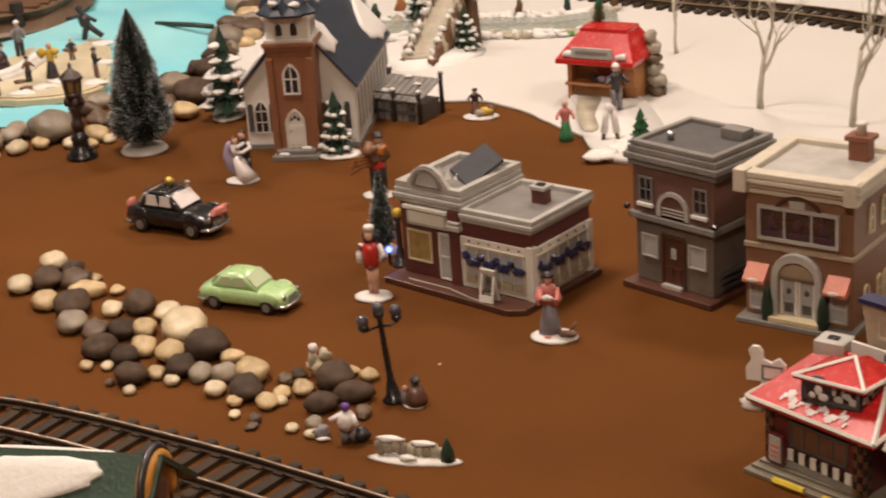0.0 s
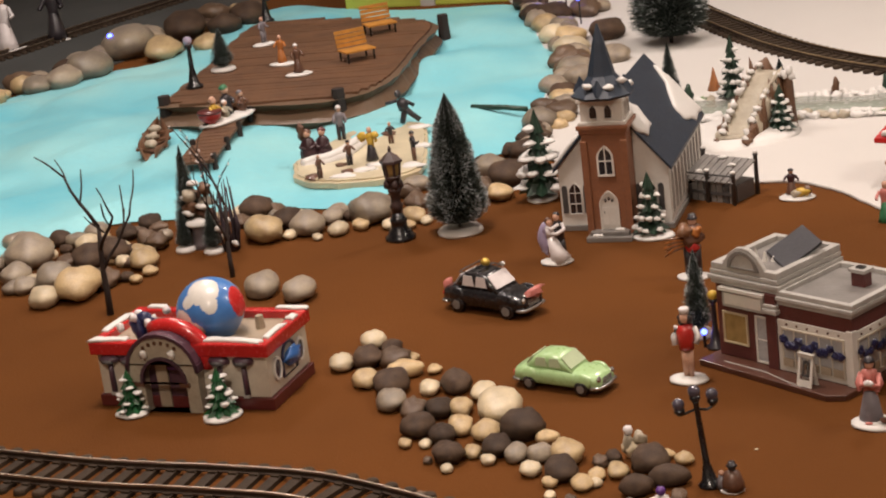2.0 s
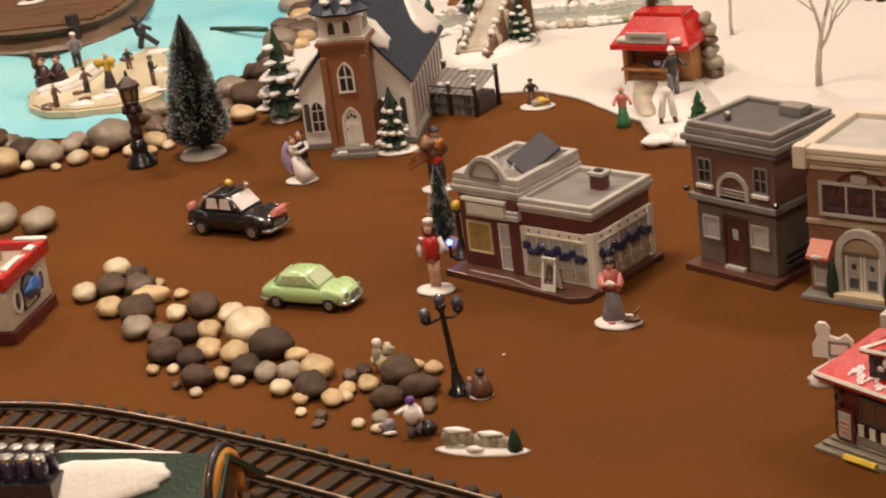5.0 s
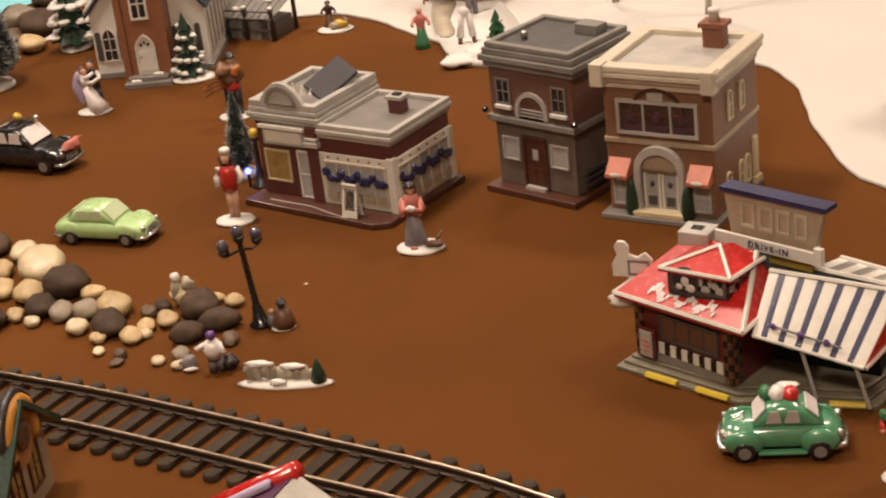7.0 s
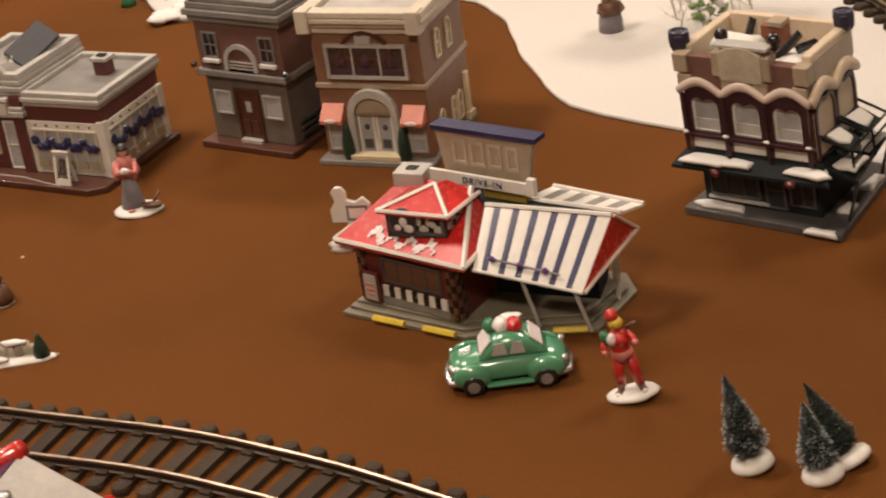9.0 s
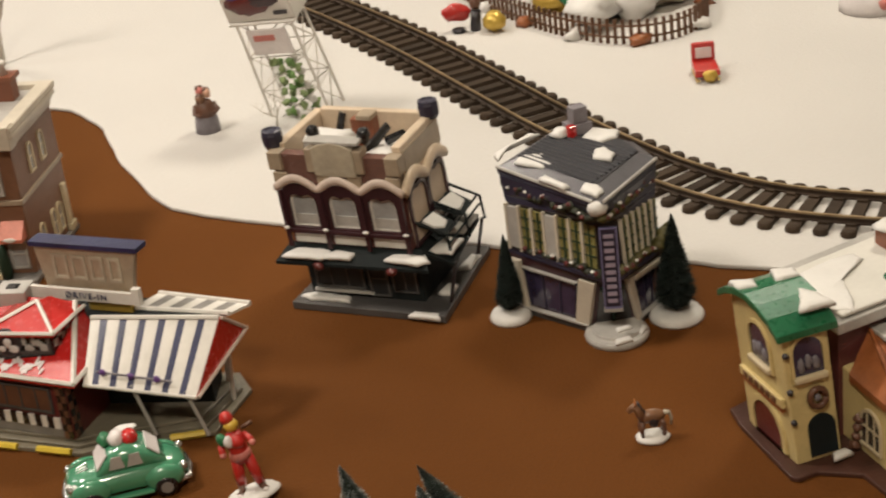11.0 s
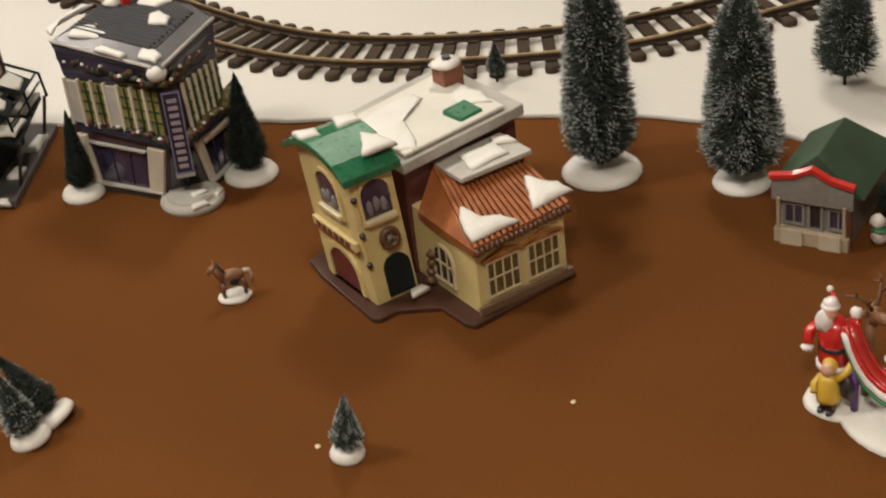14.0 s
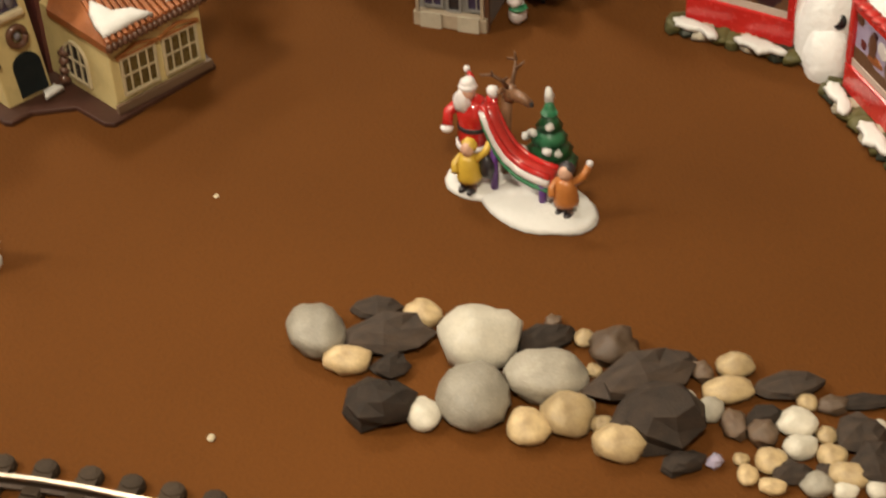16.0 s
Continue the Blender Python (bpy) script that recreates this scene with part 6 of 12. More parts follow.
    bm.faces.new(hi[::-1])
    for k in range(7):
        bm.faces.new([lo[k], hi[k], hi[(k + 1) % 7], lo[(k + 1) % 7]])
    cr = part("parapet_crest", bm, "stone_path", t, "beige stone crest", bevel=0.0008)
    for k in range(3):
        bm = BM()
        lathe(bm, 0.0465 + 0.010 * k, Y0 + 0.002, [(0.003, 0.1235), (0.0045, 0.127), (0.0035, 0.130)], 10)
        part("baluster", bm, "mid_grey", cr, smooth=True)
    bm = BM()
    box(bm, 0.036, 0.078, Y0 - 0.004, Y0 + 0.009, 0.130, 0.1325)
    part("crest_cap", bm, "mid_grey", cr, bevel=0.0006)
    for u in (0.036, 0.076):
        bm = BM()
        blob(bm, (u + 0.002, Y0 + 0.010, 0.133), (0.005, 0.005, 0.0065), u, 0.1, 10, 8)
        part("black_urn", bm, "black", t, smooth=True)
    # cream walls round the roof
    for x0, x1, y0, y1, z1 in ((X0 - 0.002, X0 + 0.005, Y0 + 0.008, Y1, 0.1255), (X1 - 0.006, X1 + 0.001, Y0 + 0.008, Y1, 0.1265), (X0 + 0.005, X1 - 0.006, Y1 - 0.007, Y1, 0.1275)):
        bm = BM()
        box(bm, x0, x1, y0, y1, 0.104, z1)
        part("roof_wall", bm, "cream_rose", t, "rosy cream roof wall", bevel=0.0012)
    bm = BM()
    panel(bm, rect(Y0 + 0.010, Y1 - 0.002, 0.111, 0.1225), 0.001, 0.0022)
    part("brick_strip", bm, "tan_wall", t, at=FS)
    bm = BM()
    box(bm, X0 + 0.004, X1 - 0.005, Y0 + 0.007, Y1 - 0.006, 0.100, 0.109)
    part("flat_roof", bm, "tan_wall", t)
    for o, z in (([(0.020, 0.026), (0.052, 0.022), (0.056, 0.042), (0.024, 0.046)], 0.117), ([(0.062, 0.024), (0.092, 0.024), (0.094, 0.058), (0.066, 0.052)], 0.109), ([(0.020, 0.050), (0.044, 0.056), (0.044, 0.070), (0.022, 0.066)], 0.109)):
        snow_patch(t, o, z, thick=0.009)
    bm = BM()
    box(bm, 0.022, 0.054, 0.024, 0.044, 0.109, 0.118)
    part("roof_box", bm, "grey", t, bevel=0.0006)
    bm = BM()
    box(bm, 0.046, 0.064, 0.056, 0.067, 0.109, 0.1270)
    st = part("roof_stack", bm, "brick_red", t, bevel=0.0006)
    bm = BM()
    box(bm, 0.052, 0.064, 0.054, 0.068, 0.127, 0.1305)
    part("stack_cap", bm, "tan_wall", st, bevel=0.0006)
    for a, b in (((0.068, 0.028, 0.116), (0.082, 0.046, 0.128)), ((0.082, 0.040, 0.120), (0.098, 0.036, 0.127)), ((0.030, 0.060, 0.112), (0.036, 0.066, 0.128))):
        bm = BM()
        tube(bm, [a, b], 0.0028, 6)
        part("roof_pipe", bm, "black", t)
    for x, y, z in ((0.003, 0.014, 0.1265), (0.103, 0.074, 0.130)):
        bm = BM()
        lathe(bm, x, y, [(0.0060, z - 0.006), (0.0078, z - 0.003), (0.0082, z + 0.004), (0.0076, z + 0.0055), (0.0078, z + 0.007), (0.0050, z + 0.0075), (0.0045, z + 0.006)], 8)
        part("chimney_pot", bm, "dark_violet", t, "dark corner pot", bevel=0.0006)
    # side canopy with snow
    bm = BM()
    quad_plate(bm, [Vector(v) for v in ((0.104, 0.004, 0.056), (0.131, 0.008, 0.045), (0.122, 0.084, 0.045), (0.104, 0.080, 0.056))], 0.003)
    sc = part("side_canopy", bm, "awning_black", t, "dark side canopy")
    for o in ([(0.112, 0.010), (0.130, 0.010), (0.130, 0.034), (0.116, 0.036)], [(0.112, 0.044), (0.126, 0.044), (0.126, 0.076), (0.112, 0.078)]):
        snow_patch(sc, o, 0.0500, thick=0.0035)
    for p in ((0.131, 0.012), (0.124, 0.086)):
        bm = BM()
        tube(bm, [(p[0], p[1], 0.044), (p[0] - 0.010, p[1], 0.006)], 0.0014, 6)
        part("canopy_post", bm, "fig_dark", t)
    for o in ([(0.004, 0.000), (0.014, -0.004), (0.046, -0.003), (0.044, 0.004), (0.012, 0.006)], [(0.096, -0.012), (0.122, -0.013), (0.120, -0.006), (0.098, -0.006)], [(0.108, 0.02), (0.119, 0.02), (0.118, 0.036), (0.110, 0.036)], [(0.108, 0.06), (0.118, 0.062), (0.117, 0.086), (0.110, 0.086)]):
        snow_patch(t, o, 0.0062 if o[0][1] > -0.01 else 0.003, thick=0.004)
    for y in (0.010, 0.046, 0.078):
        bm = BM()
        tube(bm, [(0.105, y, 0.078), (0.128, y + 0.002, 0.068), (0.129, y + 0.002, 0.047)], 0.0012, 6)
        part("canopy_bracket", bm, "awning_black", t, "black iron bracket")
    for y0, y1 in ((0.014, 0.040), (0.046, 0.076)):
        bm = BM()
        quad_plate(bm, [Vector(v) for v in ((0.105, y0, 0.0745), (0.125, y0 + 0.003, 0.0665), (0.124, y1 - 0.003, 0.0665), (0.105, y1, 0.0745))], 0.0022)
        sh = part("canopy_shelf", bm, "awning_black", t, "dark snowy shelf")
        bm = BM()
        quad_plate(bm, [Vector(v) for v in ((0.108, y0 + 0.003, 0.0765), (0.117, y0 + 0.002, 0.0728), (0.123, y0 + 0.008, 0.0700), (0.121, y1 - 0.008, 0.0708), (0.110, y1 - 0.005, 0.0757))], 0.0028)
        part("snow_cap", bm, "snow", sh, "white moulded snow", bevel=0.001)
    for z in (0.058, 0.068):
        bm = BM()
        tube(bm, [(0.1285, 0.011, z), (0.1255, 0.082, z)], 0.0010, 6)
        part("canopy_rail", bm, "awning_black", t, "black iron rail")
    restorey(t, (0.0, 0.0065, 0.0455, 0.056, 0.0685, 0.0725, 0.1045, 0.1215, 0.1325, 0.15), (0.0, 0.0065, 0.0425, 0.0535, 0.0635, 0.0670, 0.0990, 0.1265, 0.1390, 0.157), -0.075)


def hotel():
    t = thing("toy_corner_hotel", "dark violet corner hotel with gold windows and ribbed snowy roof", "toy building", 0.5655, 0.526, 0)
    rg = random.Random(77)
    G0 = [(-0.020, 0.071), (0.0055, 0.013), (0.0355, 0.002), (0.068, 0.020), (0.070, 0.060), (0.040, 0.106)]
    G1 = [(-0.0235, 0.078), (0.0065, -0.001), (0.0235, -0.006), (0.066, 0.012), (0.072, 0.058), (0.040, 0.110)]
    LEDGE = [(-0.0245, 0.083), (0.003, -0.008), (0.0175, -0.0165), (0.071, 0.011), (0.077, 0.060), (0.042, 0.115)]
    U0 = [(-0.0225, 0.077), (0.0085, -0.0005), (0.0255, -0.004), (0.0675, 0.017), (0.072, 0.060), (0.039, 0.111)]
    U1 = [(-0.0235, 0.076), (0.0090, 0.001), (0.0250, -0.001), (0.0665, 0.017), (0.071, 0.060), (0.038, 0.111)]
    EAVE = [(-0.0235, 0.086), (0.0005, -0.0115), (0.0065, -0.0165), (0.074, 0.0245), (0.078, 0.062), (0.041, 0.120)]
    DECK = [(-0.0085, 0.080), (0.010, 0.004), (0.014, 0.002), (0.064, 0.032), (0.066, 0.058), (0.038, 0.106)]
    v3 = lambda p, z: Vector((p[0], p[1], z))

    def wall(low, z0, high, z1, k):
        return (v3(low[k], z0), v3(low[k + 1], z0), v3(high[k + 1], z1), v3(high[k], z1))
    c = Vector((0.028, 0.045))
    bm = BM()
    slab(bm, [tuple(c + (Vector(p) - c) * 1.05) for p in G0], 0, 0.005)
    part("base", bm, "dark_grey", t, bevel=0.0008)
    bm = BM()
    prism(bm, G0, 0.005, G1, 0.048)
    part("ground_floor", bm, "plum", t, "dark plum ground floor")
    bm = BM()
    prism(bm, G1, 0.0475, LEDGE, 0.0505)
    prism(bm, LEDGE, 0.0508, LEDGE, 0.0535)
    parts("ledge", bm, "dark_violet", t, "dark violet ledge", bevel=0.0006)
    bm = BM()
    prism(bm, U0, 0.053, U1, 0.090)
    part("upper_floor", bm, "fig_dark", t, "dark upper floor")
    bm = BM()
    prism(bm, U1, 0.0895, [tuple(Vector(a).lerp(Vector(b), 0.35)) for a, b in zip(U1, EAVE)], 0.0945)
    prism(bm, [tuple(Vector(a).lerp(Vector(b), 0.25)) for a, b in zip(U1, EAVE)], 0.0947, [tuple(Vector(a).lerp(Vector(b), 0.75)) for a, b in zip(U1, EAVE)], 0.1085)
    parts("frieze", bm, "dark_violet", t, "dark violet frieze", bevel=0.0005)
    bm = BM()
    prism(bm, [tuple(Vector(a).lerp(Vector(b), 0.85)) for a, b in zip(U1, EAVE)], 0.1088, EAVE, 0.1105)
    prism(bm, EAVE, 0.1107, EAVE, 0.1135)
    parts("cornice", bm, "dark_violet", t, "dark violet cornice", bevel=0.0006)
    # ground floor fronts: pale pilasters, glazing, a white sill line
    W0, WC, W2 = wall(G0, 0.005, G1, 0.048, 0), wall(G0, 0.005, G1, 0.048, 1), wall(G0, 0.005, G1, 0.048, 2)
    for w, ends in ((W0, ((0.015, 0.125), (0.80, 0.985))), (W2, ((0.0, 0.15), (0.90, 0.99)))):
        for a, b in ends:
            bm = BM()
            wall_panel(bm, w, a, b, 0.0, 0.93, -0.001, 0.0032)
            part("pilaster", bm, "pale_wall", t, "pale cream pilaster", bevel=0.0005)
        s0, s1 = ends[0][1] + 0.02, ends[1][0] - 0.02
        bm = BM()
        wall_panel(bm, w, s0, s1, 0.10, 0.80, -0.0002, 0.0008)
        pn = part("shop_window", bm, "glass_violet", t, "dark violet shop window")
        bm = BM()
        wall_panel(bm, w, s0, s1, 0.78, 0.815, 0.0008, 0.0032)
        for a in (s0 + 0.004, (s0 * 2 + s1) / 3, (s0 + s1 * 2) / 3, s1 - 0.02):
            wall_panel(bm, w, a, a + 0.016, 0.10, 0.78, 0.0006, 0.0018)
        part("glazing_bar", bm, "dark_violet", pn)
        bm = BM()
        wall_panel(bm, w, s0, s1, 0.815, 0.845, 0.0008, 0.0038)
        part("head_rail", bm, "mid_grey", pn, "pale head rail")
        bm = BM()
        wall_panel(bm, w, 0.02, 0.985, 0.025, 0.06, 0.0, 0.0042)
        part("sill_line", bm, "mid_grey", t, "pale sill line")
    # pale frame round the awning-dark side front
    bm = BM()
    wall_panel(bm, W2, 0.15, 0.97, 0.86, 0.93, 0.0, 0.0045)
    part("head_band", bm, "pale_wall", t, "pale band over the side window")
    # upper windows
    V0, V2 = wall(U0, 0.053, U1, 0.090, 0), wall(U0, 0.053, U1, 0.090, 2)
    for w, n, blind in ((V0, 7, (0, 3)), (V2, 6, ())):
        for k in range(n):
            a, b = 0.01 + 0.98 * k / n, 0.01 + 0.98 * (k + 1) / n
            pale = k in blind
            bm = BM()
            wall_panel(bm, w, a + 0.012, b - 0.012, 0.06, 0.95, 0.0, 0.0024 if pale else 0.0008)
            wd = part("window", bm, "mid_grey" if pale else "pane_gold", t, "pale closed window" if pale else "gold-green upper window")
            bm = BM()
            wall_panel(bm, w, a - 0.012, a + 0.012, 0.0, 1.0, 0.0, 0.0028)
            part("mullion", bm, "pale_wall", wd)
            if not pale:
                bm = BM()
                for v in (0.30, 0.52, 0.74):
                    wall_panel(bm, w, a + 0.012, b - 0.012, v, v + 0.025, 0.0008, 0.0016)
                wall_panel(bm, w, (a + b) / 2 - 0.006, (a + b) / 2 + 0.006, 0.06, 0.95, 0.0008, 0.0018)
                part("glazing_bar", bm, "dark_green", wd)
    # garlands with berries and snow along ledge and cornice
    for outline, z, drop, n in ((LEDGE, 0.0545, 0.0035, 20), (EAVE, 0.1025, 0.0045, 22)):
        for k in (0, 2):
            a, b = Vector(outline[k]), Vector(outline[k + 1])
            d = (b - a).normalized()
            o = Vector((d.y, -d.x))
            back = 0.003 if outline is LEDGE else 0.0028
            green, red, white = BM(), BM(), BM()
            for j in range(n):
                f = (j + 0.5) / n
                p = a.lerp(b, f) - o * (back + rg.uniform(-0.001, 0.001))
                zz = z - (drop * abs(math.sin(4 * math.pi * f)) if outline is EAVE else 0) + rg.uniform(-0.001, 0.0015)
                blob(green, (p.x, p.y, zz), (0.0034, 0.0034, rg.uniform(0.0022, 0.0036)), rg.random() * 9, 0.35, 7, 5)
                q = p + o * 0.0024
                if j % 3 == 1:
                    blob(red, (q.x, q.y, zz + 0.0012), (0.0019, 0.0019, 0.0019), rg.random() * 9, 0.2, 7, 5)
                if j % 4 == 2:
                    blob(white, (q.x, q.y, zz + 0.002), (0.0017, 0.0017, 0.0012), rg.random() * 9, 0.2, 7, 5)
            # Front garland gets a darker green: the shade of that face is in its colour.
            ga = part("garland", green, "garland_dark" if k == 0 else "garland_olive", t, "evergreen garland, coloured darker on the shaded front than on the side", smooth=True)
            tagged(ga, kind="stuff")
            tagged(part("berry", red, "dark_red", ga, smooth=True), kind="stuff")
            part("snow_fleck", white, "snow", ga, smooth=True)
    for k in range(6):
        p = Vector(LEDGE[2]).lerp(Vector(LEDGE[3]), 0.80 + 0.045 * k)
        bm = BM()
        blob(bm, (p.x + 0.001, p.y - 0.002, 0.0575 + 0.0032 * (k % 3)), (0.0055, 0.0050, 0.0050), k * 1.7, 0.35, 9, 7)
        part("greenery", bm, "garland_olive", t, "olive evergreen bunch", smooth=True)
    # corner: dark entrance, tall sign, round step
    bm = BM()
    wall_panel(bm, WC, 0.08, 0.94, 0.0, 0.80, -0.0002, 0.0012)
    en = part("entrance", bm, "glass_dark", t, "dark corner entrance")
    bm = BM()
    wall_panel(bm, WC, 0.47, 0.53, 0.0, 0.78, 0.0012, 0.0024)
    wall_panel(bm, WC, 0.08, 0.94, 0.78, 0.84, 0.0, 0.003)
    part("door_frame", bm, "dark_green", en)
    a, b = Vector(LEDGE[1]), Vector(LEDGE[2])
    d = (b - a).normalized()
    mid = a.lerp(b, 0.52) + Vector((d.y, -d.x)) * 0.0005
    Q = Matrix((Vector((d.x, d.y, 0)), Vector((0, 0, 1)), Vector((d.y, -d.x, 0)))).transposed().to_4x4()
    Q.translation = (mid.x, mid.y, 0)
    bm = BM()
    panel(bm, rect(-0.0062, 0.0062, 0.031, 0.094), 0.0, 0.0035)
    sg = part("corner_sign", bm, "dark_violet", t, "tall violet corner sign", at=Q, bevel=0.0004)
    bm = BM()
    ring(bm, rect(-0.0062, 0.0062, 0.031, 0.094), rect(-0.0052, 0.0052, 0.0322, 0.0928), 0.0035, 0.0042)
    part("sign_edge", bm, "navy_pale", sg, at=Q)
    bm = BM()
    for k in range(10):
        panel(bm, rect(-0.0034, 0.0034, 0.0355 + 0.0056 * k, 0.0385 + 0.0056 * k), 0.0035, 0.0041)
    parts("sign_bar", bm, "globe_glass", sg, "plain bars of unreadable writing", at=Q)
    bm = BM()
    panel(bm, rect(-0.0066, 0.0066, 0.0285, 0.0308), -0.001, 0.0045)
    part("sign_foot", bm, "mid_grey", sg, at=Q)
    bm = BM()
    lathe(bm, 0.0165, -0.0035, [(0.0225, 0.0), (0.0235, 0.003), (0.0225, 0.0055), (0.0180, 0.006), (0.0175, 0.0085)], 24)
    part("entrance_step", bm, "mid_grey", t, "round grey entrance step", smooth=False, bevel=0.0006)
    snow_patch(t, [(0.004, -0.024), (0.017, -0.026), (0.018, -0.020), (0.006, -0.019)], 0.0055, thick=0.003)
    snow_patch(t, [(0.012, -0.013), (0.024, -0.014), (0.024, -0.009), (0.013, -0.008)], 0.0082, thick=0.0025)
    snow_patch(t, [(0.026, -0.022), (0.036, -0.015), (0.034, -0.010), (0.026, -0.016)], 0.0055, thick=0.0025)
    bm = BM()
    blob(bm, (0.004, -0.012, 0.1085), (0.0075, 0.0065, 0.0058), 1, 0.1)
    part("corner_snow", bm, "snow", t, smooth=True)
    # roof: sloping rim, ribbed deck, chimney, snow
    bm = BM()
    prism(bm, EAVE, 0.1137, DECK, 0.1195)
    rf = part("roof", bm, "roof_slope", t, "grey slate roof", bevel=0.0005)
    n = 11
    a, b, e, g = [v3(DECK[k], 0.1200) for k in (0, 1, 3, 5)]
    for k in range(n):
        s = (k + 0.3) / n
        bm = BM()
        p, q = a.lerp(g, s), b.lerp(e, s)
        tube(bm, [p, q], 0.0016, 5)
        part("roof_rib", bm, "roof_black", rf)
    bm = BM()
    prism(bm, [(x * 0.999, y * 0.999) for x, y in DECK], 0.1192, [(x, y) for x, y in DECK], 0.1202)
    part("roof_deck", bm, "roof_black", rf, "charcoal deck")
    # raised rims along the two fronts
    for k in (0, 3):
        bm = BM()
        tube(bm, [v3(EAVE[k if k == 0 else 2], 0.1142), v3(EAVE[1 if k == 0 else 3], 0.1142)], 0.0013, 6)
        part("eave_rim", bm, "mid_grey", rf, "pale eave rim")
    bm = BM()
    box(bm, 0.040, 0.058, 0.086, 0.101, 0.116, 0.128)
    box(bm, 0.044, 0.056, 0.089, 0.099, 0.128, 0.140)
    ch = part("chimney", bm, "fig_grey", t, "grey-violet chimney", bevel=0.0008)
    bm = BM()
    box(bm, 0.037, 0.0435, 0.084, 0.090, 0.119, 0.129)
    part("chimney_pot", bm, "red", ch, "red pot", bevel=0.001)
    bm = BM()
    blob(bm, (0.034, 0.092, 0.123), (0.007, 0.006, 0.004), 3, 0.2)
    part("snow_cap", bm, "snow", ch, smooth=True)
    for o, z in (([(-0.020, 0.088), (-0.010, 0.100), (0.026, 0.112), (0.022, 0.117), (-0.020, 0.098)], 0.1165), ([(-0.015, 0.074), (-0.004, 0.052), (0.006, 0.050), (0.004, 0.066), (0.010, 0.074), (-0.006, 0.082)], 0.1175), ([(0.000, 0.004), (0.004, -0.012), (0.012, -0.008), (0.014, 0.006), (0.022, 0.018), (0.014, 0.020), (0.006, 0.010)], 0.1160), ([(0.030, 0.038), (0.038, 0.026), (0.046, 0.034), (0.046, 0.050), (0.038, 0.050)], 0.1205), ([(0.044, 0.078), (0.050, 0.062), (0.064, 0.062), (0.072, 0.072), (0.058, 0.090)], 0.1195), ([(-0.014, 0.040), (-0.008, 0.014), (-0.003, 0.014), (-0.008, 0.042)], 0.1160)):
        snow_patch(rf, o, z, thick=0.0035)


